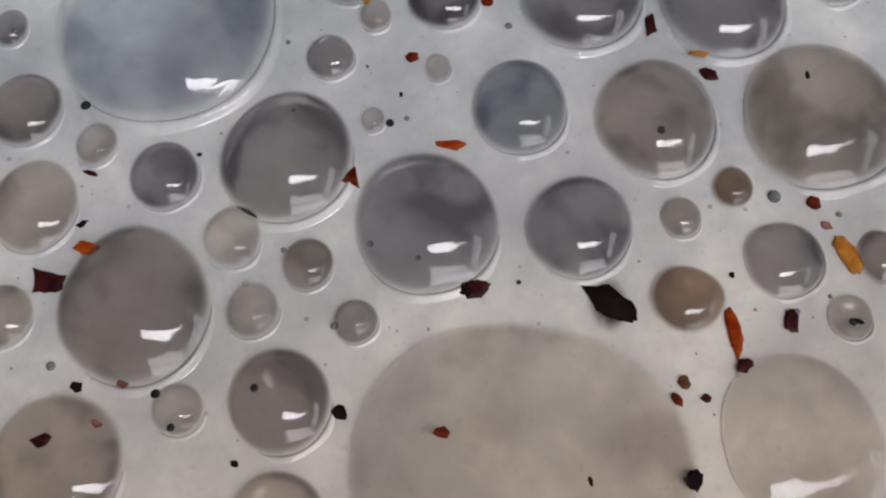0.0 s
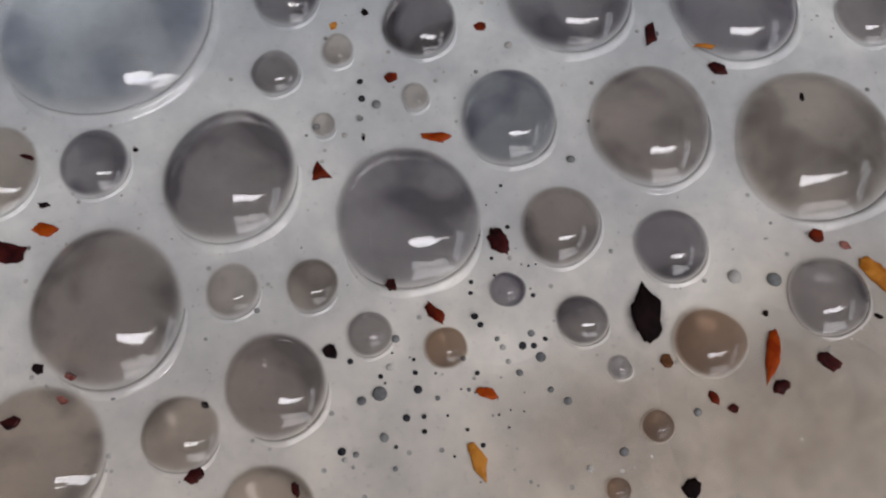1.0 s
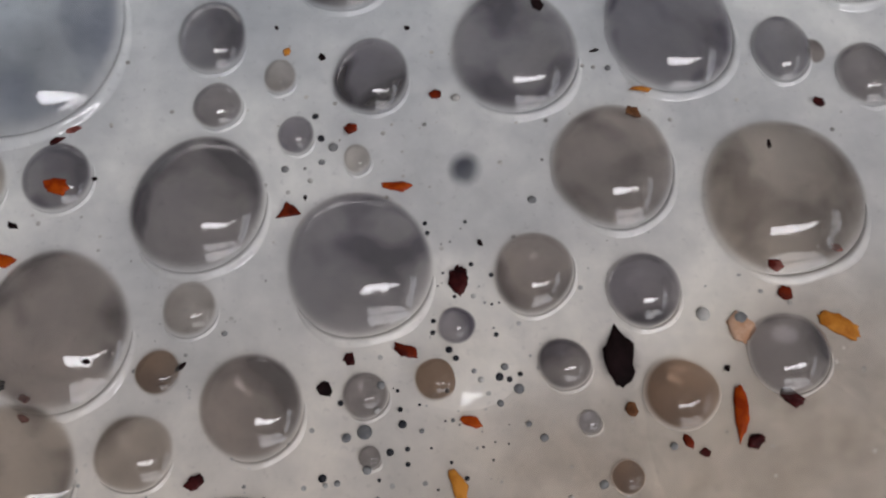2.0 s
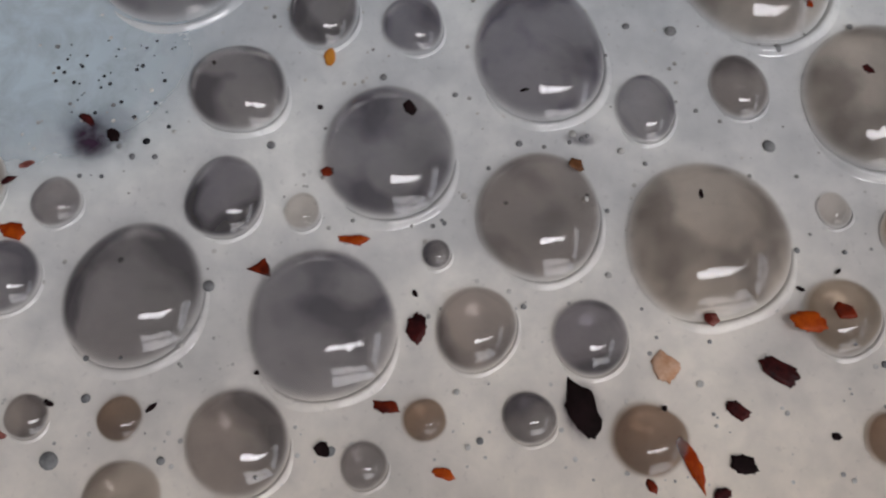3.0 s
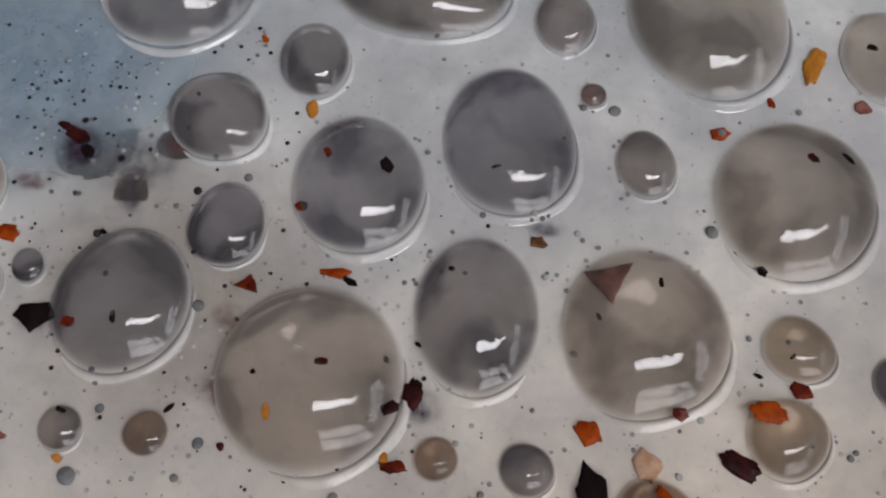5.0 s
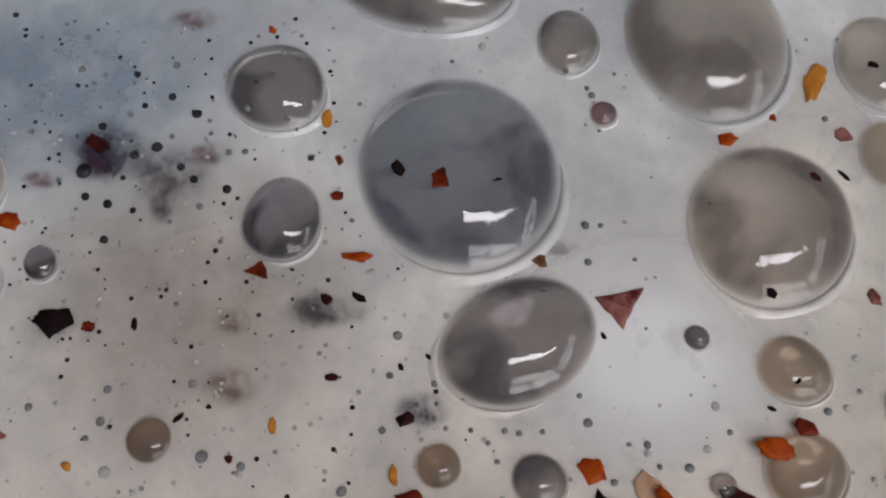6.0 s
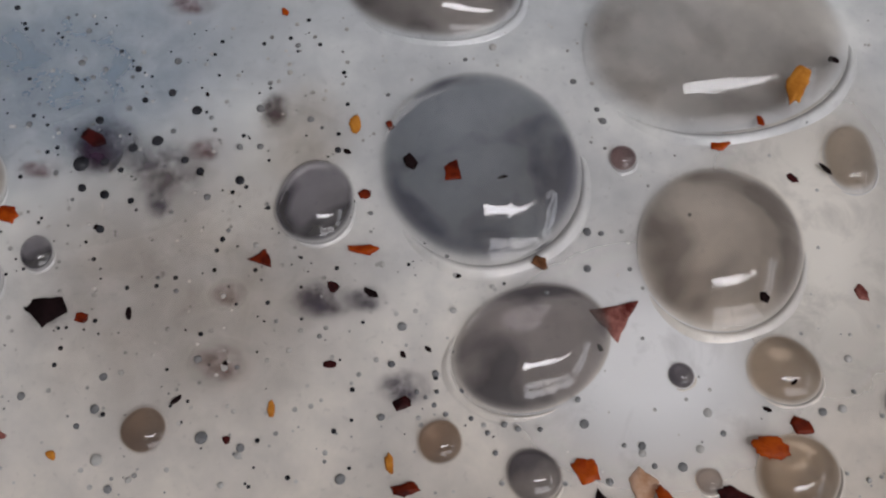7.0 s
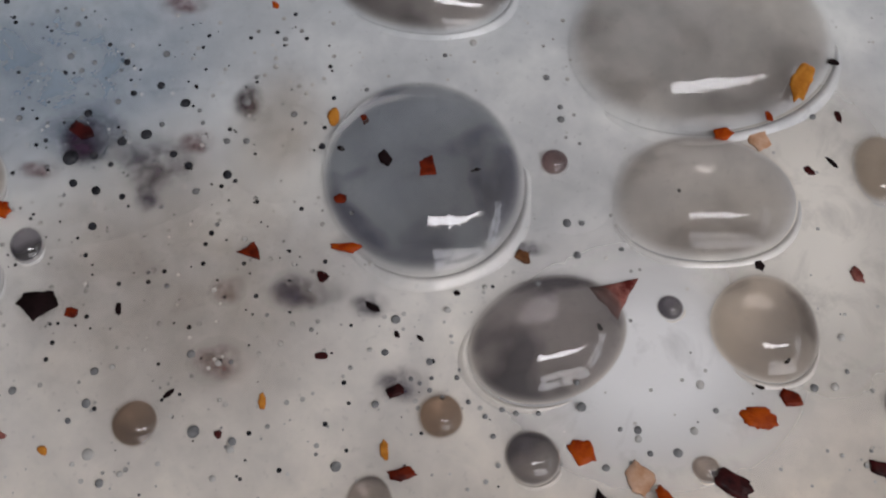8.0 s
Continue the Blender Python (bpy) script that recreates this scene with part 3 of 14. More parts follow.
f57 = flake(2.28, 1.92, "black", 155)
f58 = flake(2.56, 2.28, "black", 156)
f59 = flake(2.71, 1.99, "wine", 157)
f60 = flake(2.42, 1, "wine", 158)
f62 = flake(2.14, 1.85, "red", 159)
f63 = flake(1.85, 1.28, "rust", 160)
f64 = flake(2.28, 0.71, "wine", 161)
f65 = flake(1.71, 1, "black", 162)
f66 = flake(0.85, 0.71, "black", 163)
f67 = flake(1, 0.93, "black", 164)
f68 = flake(1.78, 1.35, "black", 165)
f69 = flake(1.71, 0.93, "rust", 166)
f70 = flake(1.71, 1.14, "rust", 167)
f71 = flake(1.14, 0.85, "black", 168)
f72 = flake(2.14, 1.57, "brown", 169)
f73 = flake(1.42, 0.71, "black", 170)
f74 = flake(0.93, 0.5, "black", 171)
f103 = flake(3.0, 1.3, "wine", 172)
f104 = flake(2.2, 1.6, "black", 173)
f75 = flake(4.41, 2.42, "wine", 174)
f76 = flake(2.14, 0.93, "rust", 175)
f77 = flake(2.42, 1, "wine", 176)
f78 = flake(1.42, 1, "amber", 177)
f79 = flake(1.28, 1, "black", 178)
f80 = flake(2.14, 1.57, "wine", 179)
f81 = flake(1.85, 1.14, "red", 180)
f82 = flake(1, 0.85, "black", 181)
f83 = flake(0.85, 0.5, "black", 182)
f84 = flake(1.57, 0.57, "black", 183)
f85 = flake(0.71, 0.64, "black", 184)
f86 = flake(1.14, 0.85, "black", 185)
f87 = flake(1.42, 0.85, "black", 186)
f88 = flake(1.57, 0.71, "black", 187)
f89 = flake(1.14, 0.57, "black", 188)
f90 = flake(1.07, 0.57, "black", 189)
f91 = flake(1, 0.64, "black", 190)
f92 = flake(1.14, 0.57, "black", 191)
f93 = flake(1.28, 0.64, "black", 192)
f94 = flake(0.93, 0.71, "black", 193)
f95 = flake(1.28, 0.78, "black", 194)
f96 = flake(1.71, 1.28, "wine", 195)
f97 = flake(2.56, 1.14, "black", 196)
f98 = flake(2.85, 1.71, "wine", 197)
f99 = flake(3.6, 3.0, "pale", 198)
f100 = flake(1.85, 1, "wine", 199)
f101 = flake(3.13, 2.14, "wine", 200)
f102 = flake(2.56, 1.71, "rust", 201)
d1 = droplet(0.51, "mid", 1)
d2 = droplet(0.51, "mid", 2)
d3 = droplet(0.58, "dark", 3)
d4 = droplet(0.7, "dark", 4)
d5 = droplet(0.58, "mid", 5)
d6 = droplet(0.58, "dark", 6)
d7 = droplet(0.77, "dark", 7)
d8 = droplet(0.64, "dark", 8)
d9 = droplet(1.09, "dark", 9)
d10 = droplet(0.58, "dark", 10)
d11 = droplet(0.58, "dark", 11)
d12 = droplet(0.64, "dark", 12)
d13 = droplet(0.64, "dark", 13)
d14 = droplet(0.58, "dark", 14)
d15 = droplet(0.45, "mid", 15)
d16 = droplet(0.45, "dark", 16)
d17 = droplet(0.45, "mid", 17)
d18 = droplet(0.51, "dark", 18)
d19 = droplet(0.38, "mid", 19)
d20 = droplet(0.38, "mid", 20)
d21 = droplet(0.45, "dark", 21)
d22 = droplet(0.32, "dark", 22)
d23 = droplet(0.32, "mid", 23)
d24 = droplet(0.32, "dark", 24)
d25 = droplet(0.45, "dark", 25)
d26 = droplet(0.26, "mid", 26)
d27 = droplet(0.45, "mid", 27)
d28 = droplet(0.26, "dark", 28)
d29 = droplet(0.26, "mid", 29)
d30 = droplet(0.45, "mid", 30)
d31 = droplet(0.26, "dark", 31)
d32 = droplet(0.26, "mid", 32)
d33 = droplet(0.26, "mid", 33)
d34 = droplet(0.26, "mid", 34)
d35 = droplet(0.45, "mid", 35)
d36 = droplet(0.45, "mid", 36)
d37 = droplet(0.38, "mid", 37)
d38 = droplet(0.32, "mid", 38)
d39 = droplet(0.32, "mid", 39)
d40 = droplet(0.32, "light", 40)
d41 = droplet(0.26, "mid", 41)
d42 = droplet(0.38, "dark", 42)
d43 = droplet(0.58, "dark", 43)
d44 = droplet(0.38, "mid", 44)
d45 = droplet(0.45, "dark", 45)
d46 = droplet(0.51, "dark", 46)
d47 = droplet(0.38, "mid", 47)
d48 = droplet(0.32, "mid", 48)
d49 = droplet(0.26, "mid", 49)
d50 = droplet(0.32, "mid", 50)
d51 = droplet(0.38, "dark", 51)
d52 = droplet(0.38, "light", 52)
d53 = droplet(0.58, "mid", 53)
d54 = droplet(0.51, "mid", 54)
d55 = droplet(0.45, "light", 55)
d56 = droplet(0.32, "mid", 56)
d57 = droplet(0.26, "light", 57)
d58 = droplet(0.51, "mid", 58)
d59 = droplet(0.38, "light", 59)
d60 = droplet(0.58, "mid", 60)
d61 = droplet(0.51, "mid", 61)
d62 = droplet(0.7, "light", 62)
d63 = droplet(0.77, "mid", 63)
d64 = droplet(0.51, "mid", 64)
d65 = droplet(0.64, "mid", 65)
d66 = droplet(0.51, "mid", 66)
d67 = droplet(0.38, "mid", 67)
d68 = droplet(0.32, "mid", 68)
d69 = droplet(0.26, "mid", 69)
d70 = droplet(0.32, "light", 70)
d71 = droplet(0.45, "mid", 71)
d72 = droplet(0.32, "mid", 72)
d73 = droplet(0.26, "mid", 73)
d74 = droplet(0.26, "mid", 74)
d75 = droplet(0.32, "mid", 75)
d76 = droplet(0.45, "mid", 76)
d77 = droplet(0.45, "mid", 77)
d78 = droplet(0.38, "mid", 78)
d79 = droplet(0.38, "mid", 79)
d80 = droplet(0.58, "light", 80)
d81 = droplet(0.38, "mid", 81)
d82 = droplet(0.51, "mid", 82)
d83 = droplet(0.58, "mid", 83)
d84 = droplet(0.51, "light", 84)
d85 = droplet(0.38, "mid", 85)
d86 = droplet(0.45, "mid", 86)
d87 = droplet(0.32, "mid", 87)
d88 = droplet(0.45, "mid", 88)
d89 = droplet(0.58, "mid", 89)
d90 = droplet(0.38, "mid", 90)
d91 = droplet(0.32, "mid", 91)
d92 = droplet(0.51, "mid", 92)
d93 = droplet(0.32, "light", 93)
d94 = droplet(0.32, "mid", 94)
d95 = droplet(0.51, "light", 95)
d96 = droplet(0.45, "mid", 96)
d97 = droplet(0.38, "mid", 97)
d98 = droplet(0.51, "mid", 98)
d99 = droplet(0.45, "mid", 99)
d100 = droplet(0.26, "mid", 100)
d101 = droplet(0.51, "light", 101)
d102 = droplet(0.32, "mid", 102)
d103 = droplet(0.51, "light", 103)
d104 = droplet(0.51, "mid", 104)
d105 = droplet(0.32, "mid", 105)
d106 = droplet(0.32, "mid", 106)
d107 = droplet(0.32, "mid", 107)
d108 = droplet(0.38, "mid", 108)
d109 = droplet(0.32, "mid", 109)
d110 = droplet(0.58, "mid", 110)
d111 = droplet(0.45, "mid", 111)
d112 = droplet(0.45, "dark", 112)
d113 = droplet(0.32, "mid", 113)
d114 = droplet(0.38, "mid", 114)
d115 = droplet(0.32, "mid", 115)
d116 = droplet(0.32, "light", 116)
d117 = droplet(0.32, "mid", 117)
d118 = droplet(0.32, "light", 118)
d119 = droplet(0.32, "mid", 119)
d120 = droplet(0.51, "dark", 120)
d121 = droplet(0.45, "mid", 121)
d122 = droplet(0.38, "mid", 122)
d123 = droplet(0.32, "mid", 123)
d124 = droplet(0.38, "mid", 124)
d125 = droplet(0.32, "mid", 125)
d126 = droplet(0.32, "mid", 126)
d127 = droplet(0.32, "dark", 127)
d128 = droplet(0.26, "mid", 128)
d129 = droplet(0.77, "mid", 129)
d130 = droplet(0.58, "mid", 130)
d131 = droplet(1.15, "mid", 131)
d132 = droplet(0.32, "mid", 132)
d133 = droplet(0.32, "mid", 133)
d134 = droplet(0.26, "mid", 134)
d135 = droplet(0.51, "light", 135)
d136 = droplet(0.38, "mid", 136)
d137 = droplet(0.32, "mid", 137)
d138 = droplet(0.32, "mid", 138)
d139 = droplet(0.9, "mid", 139)
d140 = droplet(0.51, "mid", 140)
d141 = droplet(0.83, "mid", 141)
d142 = droplet(0.7, "mid", 142)
d143 = droplet(0.38, "mid", 143)
d144 = droplet(0.51, "mid", 144)
d145 = droplet(0.58, "mid", 145)
d146 = droplet(0.32, "light", 146)
d147 = droplet(0.38, "light", 147)
d148 = droplet(0.45, "mid", 148)
d149 = droplet(0.64, "mid", 149)
d150 = droplet(0.51, "mid", 150)
d151 = droplet(0.38, "mid", 151)
d152 = droplet(0.38, "mid", 152)
d153 = droplet(0.45, "light", 153)
d154 = droplet(0.26, "mid", 154)
d155 = droplet(0.38, "mid", 155)
d156 = droplet(0.32, "mid", 156)
d157 = droplet(0.32, "mid", 157)
d158 = droplet(0.45, "light", 158)
d159 = droplet(0.32, "mid", 159)
d160 = droplet(0.26, "mid", 160)
d161 = droplet(0.26, "dark", 161)
d162 = droplet(0.38, "mid", 162)
d163 = droplet(0.32, "mid", 163)
d164 = droplet(0.38, "mid", 164)
d165 = droplet(0.32, "mid", 165)
d166 = droplet(0.45, "mid", 166)
d167 = droplet(0.26, "mid", 167)
d168 = droplet(0.38, "mid", 168)
d169 = droplet(0.38, "light", 169)
d170 = droplet(0.32, "light", 170)
d171 = droplet(0.32, "dark", 171)
d172 = droplet(0.45, "dark", 172)
d173 = droplet(0.51, "dark", 173)
d174 = droplet(0.64, "mid", 174)
d175 = droplet(0.45, "mid", 175)
d176 = droplet(0.38, "light", 176)
d177 = droplet(0.51, "mid", 177)
d178 = droplet(0.51, "dark", 178)
d179 = droplet(0.45, "dark", 179)
d180 = droplet(0.58, "mid", 180)
d181 = droplet(0.51, "dark", 181)
d182 = droplet(0.38, "mid", 182)
d183 = droplet(0.32, "light", 183)
d184 = droplet(0.58, "mid", 184)
d185 = droplet(0.9, "mid", 185)
d186 = droplet(0.32, "mid", 186)
d187 = droplet(0.51, "dark", 187)
d188 = droplet(0.45, "mid", 188)
d189 = droplet(0.38, "light", 189)
d190 = droplet(0.45, "mid", 190)
d191 = droplet(0.64, "mid", 191)
d192 = droplet(0.38, "mid", 192)
d193 = droplet(0.45, "dark", 193)
d194 = droplet(0.38, "dark", 194)
d195 = droplet(0.32, "light", 195)
d196 = droplet(0.38, "dark", 196)
d197 = droplet(0.51, "mid", 197)
d198 = droplet(0.45, "light", 198)
d199 = droplet(0.51, "mid", 199)
d200 = droplet(0.58, "mid", 200)
d201 = droplet(0.32, "mid", 201)
d202 = droplet(0.32, "dark", 202)
d203 = droplet(0.32, "dark", 203)
d204 = droplet(0.45, "light", 204)
d205 = droplet(0.38, "dark", 205)
d206 = droplet(0.32, "mid", 206)
d207 = droplet(0.9, "light", 207)
d208 = droplet(0.96, "mid", 208)
d209 = droplet(0.38, "mid", 209)
d210 = droplet(0.32, "mid", 210)
d211 = droplet(0.26, "mid", 211)
d212 = droplet(0.51, "mid", 212)
d213 = droplet(0.58, "light", 213)
d214 = droplet(0.45, "mid", 214)
d215 = droplet(0.58, "mid", 215)
d216 = droplet(0.51, "mid", 216)
d217 = droplet(0.58, "mid", 217)
d218 = droplet(0.7, "dark", 218)
d219 = droplet(0.58, "dark", 219)
d220 = droplet(0.38, "mid", 220)
d221 = droplet(0.45, "light", 221)
d222 = droplet(0.45, "mid", 222)
d223 = droplet(0.38, "mid", 223)
d224 = droplet(0.51, "mid", 224)
d225 = droplet(0.32, "dark", 225)
d226 = droplet(0.38, "mid", 226)
d227 = droplet(0.32, "mid", 227)
d228 = droplet(0.51, "dark", 228)
d229 = droplet(0.45, "mid", 229)
d230 = droplet(0.51, "dark", 230)
d231 = droplet(0.58, "dark", 231)
d232 = droplet(0.51, "dark", 232)
d233 = droplet(0.58, "dark", 233)
d234 = droplet(0.38, "mid", 234)
d235 = droplet(0.38, "mid", 235)
d236 = droplet(0.9, "mid", 236)
d237 = droplet(0.45, "mid", 237)
d238 = droplet(0.26, "light", 238)
d239 = droplet(0.32, "mid", 239)
d240 = droplet(0.26, "mid", 240)
d241 = droplet(0.45, "light", 241)
d242 = droplet(0.32, "light", 242)
d243 = droplet(0.26, "light", 243)
d244 = droplet(0.26, "mid", 244)
d245 = droplet(0.32, "light", 245)
d246 = droplet(0.45, "mid", 246)
d247 = droplet(0.38, "light", 247)
d248 = droplet(0.45, "mid", 248)
d249 = droplet(0.26, "light", 249)
d250 = droplet(0.32, "mid", 250)
d251 = droplet(0.26, "light", 251)
d252 = droplet(0.45, "light", 252)
d253 = droplet(0.26, "mid", 253)
d254 = droplet(0.26, "light", 254)
d255 = droplet(0.32, "mid", 255)
d256 = droplet(0.26, "mid", 256)
d257 = droplet(0.38, "mid", 257)
d258 = droplet(0.32, "mid", 258)
d259 = droplet(0.38, "light", 259)
d260 = droplet(0.45, "light", 260)
d261 = droplet(0.26, "light", 261)
d262 = droplet(0.32, "light", 262)
d263 = droplet(0.26, "light", 263)
d264 = droplet(0.38, "light", 264)
d265 = droplet(0.32, "light", 265)
d266 = droplet(0.32, "mid", 266)
d267 = droplet(0.38, "light", 267)
d268 = droplet(0.45, "light", 268)
d269 = droplet(0.45, "light", 269)
d270 = droplet(0.45, "light", 270)
d271 = droplet(0.38, "light", 271)
d272 = droplet(0.38, "light", 272)
d273 = droplet(0.26, "light", 273)
d274 = droplet(0.32, "light", 274)
d275 = droplet(0.26, "mid", 275)
d276 = droplet(0.26, "light", 276)
d277 = droplet(0.38, "light", 277)
d278 = droplet(0.38, "light", 278)
d279 = droplet(0.26, "light", 279)
d280 = droplet(0.32, "mid", 280)
d281 = droplet(0.38, "light", 281)
d282 = droplet(0.26, "light", 282)
d283 = droplet(0.38, "light", 283)
d284 = droplet(0.26, "light", 284)
d285 = droplet(0.38, "light", 285)
d286 = droplet(0.26, "light", 286)
d287 = droplet(0.26, "light", 287)
d288 = droplet(0.26, "dark", 288)
d289 = droplet(0.32, "light", 289)
d290 = droplet(0.26, "mid", 290)
s1 = specks((23, 22, 10), 1)
s2 = specks((23, 22, 10), 2)
s3 = specks((23, 22, 10), 3)
s4 = specks((23, 22, 10), 4)
s5 = specks((23, 22, 10), 5)
s6 = specks((23, 22, 10), 6)
s7 = specks((23, 22, 10), 7)
s8 = specks((23, 22, 10), 8)
s9 = specks((23, 22, 10), 9)
s10 = specks((23, 22, 10), 10)
s11 = specks((23, 22, 10), 11)
s12 = specks((23, 22, 10), 12)
s13 = specks((23, 22, 10), 13)
s14 = specks((23, 22, 10), 14)
s15 = specks((23, 22, 10), 15)
s16 = specks((23, 22, 22), 16)
s17 = specks((23, 22, 22), 17)
s18 = specks((23, 22, 22), 18)
s19 = specks((23, 22, 22), 19)
s20 = specks((23, 22, 22), 20)
s21 = specks((23, 22, 22), 21)
s22 = specks((23, 22, 22), 22)
s23 = specks((23, 22, 22), 23)
k23 = specks((20, 16, 30), 93, "dark")
s24 = specks((23, 22, 22), 24)
k24 = specks((20, 16, 30), 94, "dark")
s25 = specks((23, 22, 22), 25)
s26 = specks((23, 22, 22), 26)
s27 = specks((23, 22, 22), 27)
s28 = specks((23, 22, 22), 28)
s29 = specks((23, 22, 22), 29)
s30 = specks((23, 22, 22), 30)
s31 = specks((23, 22, 28), 31)
k31 = specks((16, 12, 40), 101, "dark")
s32 = specks((23, 22, 28), 32)
s33 = specks((23, 22, 28), 33)
s34 = specks((23, 22, 28), 34)
s35 = specks((23, 22, 28), 35)
s36 = specks((23, 22, 28), 36)
s37 = specks((23, 22, 28), 37)
s38 = specks((23, 22, 28), 38)
s39 = specks((23, 22, 28), 39)
s40 = specks((23, 22, 28), 40)
s41 = specks((23, 22, 28), 41)
s42 = specks((23, 22, 28), 42)
s43 = specks((23, 22, 28), 43)
s44 = specks((23, 22, 28), 44)
s45 = specks((23, 22, 28), 45)
s46 = specks((23, 22, 48), 46)
k46 = specks((23, 22, 40), 116, "dark")
s47 = specks((23, 22, 48), 47)
k47 = specks((23, 22, 40), 117, "dark")
s48 = specks((23, 22, 48), 48)
k48 = specks((23, 22, 14), 118, "dark")
s49 = specks((23, 22, 48), 49)
k49 = specks((23, 22, 40), 119, "dark")
s50 = specks((23, 22, 48), 50)
k50 = specks((23, 22, 40), 120, "dark")
s51 = specks((23, 22, 48), 51)
k51 = specks((23, 22, 14), 121, "dark")
s52 = specks((23, 22, 34), 52)
s53 = specks((23, 22, 34), 53)
k53 = specks((23, 22, 14), 123, "dark")
s54 = specks((23, 22, 34), 54)
k54 = specks((23, 22, 14), 124, "dark")
s55 = specks((23, 22, 34), 55)
s56 = specks((23, 22, 34), 56)
s57 = specks((23, 22, 34), 57)
s58 = specks((23, 22, 34), 58)
s59 = specks((23, 22, 34), 59)
s60 = specks((23, 22, 34), 60)
h1 = stain(13.53, 11.39, "purple")
h2 = stain(14.24, 10.68, "ink")
h3 = stain(12.1, 4.98, "ink")
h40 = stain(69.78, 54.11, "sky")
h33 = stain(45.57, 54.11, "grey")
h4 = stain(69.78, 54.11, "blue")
h5 = stain(4.98, 6.76, "purple")
h6 = stain(6.41, 4.27, "ink")
h8 = stain(6.2, 8.6, "purple")
h9 = stain(7.12, 3.56, "rose")
h10 = stain(4.98, 4.27, "rose")
h11 = stain(8.54, 4.27, "rose")
h14 = stain(6.41, 2.85, "ink")
h15 = stain(8.54, 6.41, "rose")
h16 = stain(8.54, 5.7, "ink")
h20 = stain(64.08, 54.11, "grey")
h21 = stain(17.09, 22.78, "grey")
h22 = stain(64.08, 37.02, "grey")
# white sheen put on the cream as colour
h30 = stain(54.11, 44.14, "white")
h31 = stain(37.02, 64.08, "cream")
h12 = stain(6.41, 4.27, "ink")
h1b = stain(7.0, 8.0, "purple")
h2b = stain(6.0, 4.5, "rose")
h2c = stain(4.4, 6.5, "ink")
h3b = stain(6.5, 6.0, "ink")


# ---- what drifts, swells and bursts ----
def drift(thing, rows):
    """Rows of seconds, x, y, z in millimetres and, where it turns, degrees about the upright."""
    walk(thing, [(t, pose(x * MM, y * MM, (z - 0.35 if z < -0.3 else z) * MM, 0, 0, *turn)) for t, x, y, z, *turn in rows])


def motions():
    drift(b1, [(0, -38.26, 35.36, 0), (0.5, -38.01, 34.44, 0), (1, -47.02, 36.48, 0), (1.5, -51.53, 36.1, 0), (1.7, -51.82, 35.92, 0), (2.2, -62.43, 31.7, 0), (2.5, -62.43, 31.7, -5.81), (8, -62.43, 31.7, -5.81)])
    drift(b2, [(0, -55.6, 19.83, 0), (0.5, -59.88, 23.09, 0), (1, -65.68, 23.7, 0), (8, -65.68, 23.7, 0)])
    drift(b3, [(0, -52.27, 5.89, 0), (0.5, -54.69, 8.04, 0), (1, -58.11, 10.69, 0), (1.5, -61.94, 8.68, 0), (8, -61.94, 8.68, 0)])
    drift(b4, [(0, -36.04, 10.12, 0), (0.5, -41.02, 10.77, 0), (1, -45.35, 11.91, 0), (1.5, -48.85, 11.67, 0), (1.7, -49.53, 12.32, 0), (2.8, -52.35, -3.1, 0), (3, -54.66, -3.7, 0), (3.5, -59.32, -4.44, 0), (8, -59.32, -4.44, 0)])
    drift(b5, [(0, -45.4, 14.7, 0), (0.5, -50.3, 16.87, 0), (0.9, -53.19, 14.21, 0), (1, -53.19, 14.21, -1.92), (8, -53.19, 14.21, -1.92)])
    drift(b6, [(0, -20.37, 12.89, 0), (0.5, -23.66, 9.08, 0), (1, -27.54, 10.12, 0), (1.5, -30.48, 9.32, 0), (1.7, -30.95, 8.84, 0), (2.8, -35.24, -4.81, 0), (3, -38.19, -6.07, 0), (3.5, -42.88, -6.66, 0), (4, -43.86, -8.27, 0), (4.5, -43.74, -7.03, 0), (4.7, -42.69, -7.03, 0), (5.2, -38.69, -6.66, 0), (5.5, -38.69, -6.66, -4.42), (8, -38.69, -6.66, -4.42)])
    drift(b7, [(0, -2.09, 3.54, 0), (0.5, -2.82, 4.87, 0), (1, -4.47, 4.32, 0), (1.5, -8.14, 1.22, 0), (1.7, -9.53, -0.3, 0), (2.8, -12.05, -7.39, 0), (3, -14.8, -9.93, 0), (3.24, -16.75, -12.43, 0), (3.33, -16.75, -12.43, -4.4), (8, -16.75, -12.43, -4.4)])
    drift(b7b, [(0, -17.38, -13.49, -5.22), (3.22, -17.38, -13.49, -5.22), (3.34, -17.38, -13.49, 0), (3.5, -18.81, -16.08, 0), (4, -19.42, -17.32, 0), (4.5, -18.83, -15.8, 0), (4.7, -18.04, -16.5, 0), (5.25, -15.19, -16.63, 0), (5.55, -15.19, -16.63, -5.22), (8, -15.19, -16.63, -5.22)])
    drift(b8, [(0, -19.43, -19.38, 0), (0.5, -19.38, -18.01, 0), (1, -20.01, -17.53, 0), (1.5, -20.96, -16.43, 0), (1.7, -22.59, -17.46, 0), (2.8, -22.94, -24.87, 0), (3, -24.1, -24.4, 0), (3.24, -22.85, -23.41, 0), (3.33, -22.85, -23.41, -3.23), (8, -22.85, -23.41, -3.23)])
    drift(b9, [(0, -38.05, -7.39, 0), (0.5, -38.44, -7.03, 0), (1, -41.35, -7.76, 0), (1.5, -43.99, -8.85, 0), (1.7, -45.03, -8.85, 0), (2.0, -47.45, -10.7, 0), (2.12, -47.45, -10.7, -4.34), (8, -47.45, -10.7, -4.34)])
    drift(b10, [(0, -26.6, 1.61, 0), (0.4, -24.57, 1.22, 0), (0.52, -24.57, 1.22, -2.23), (8, -24.57, 1.22, -2.23)])
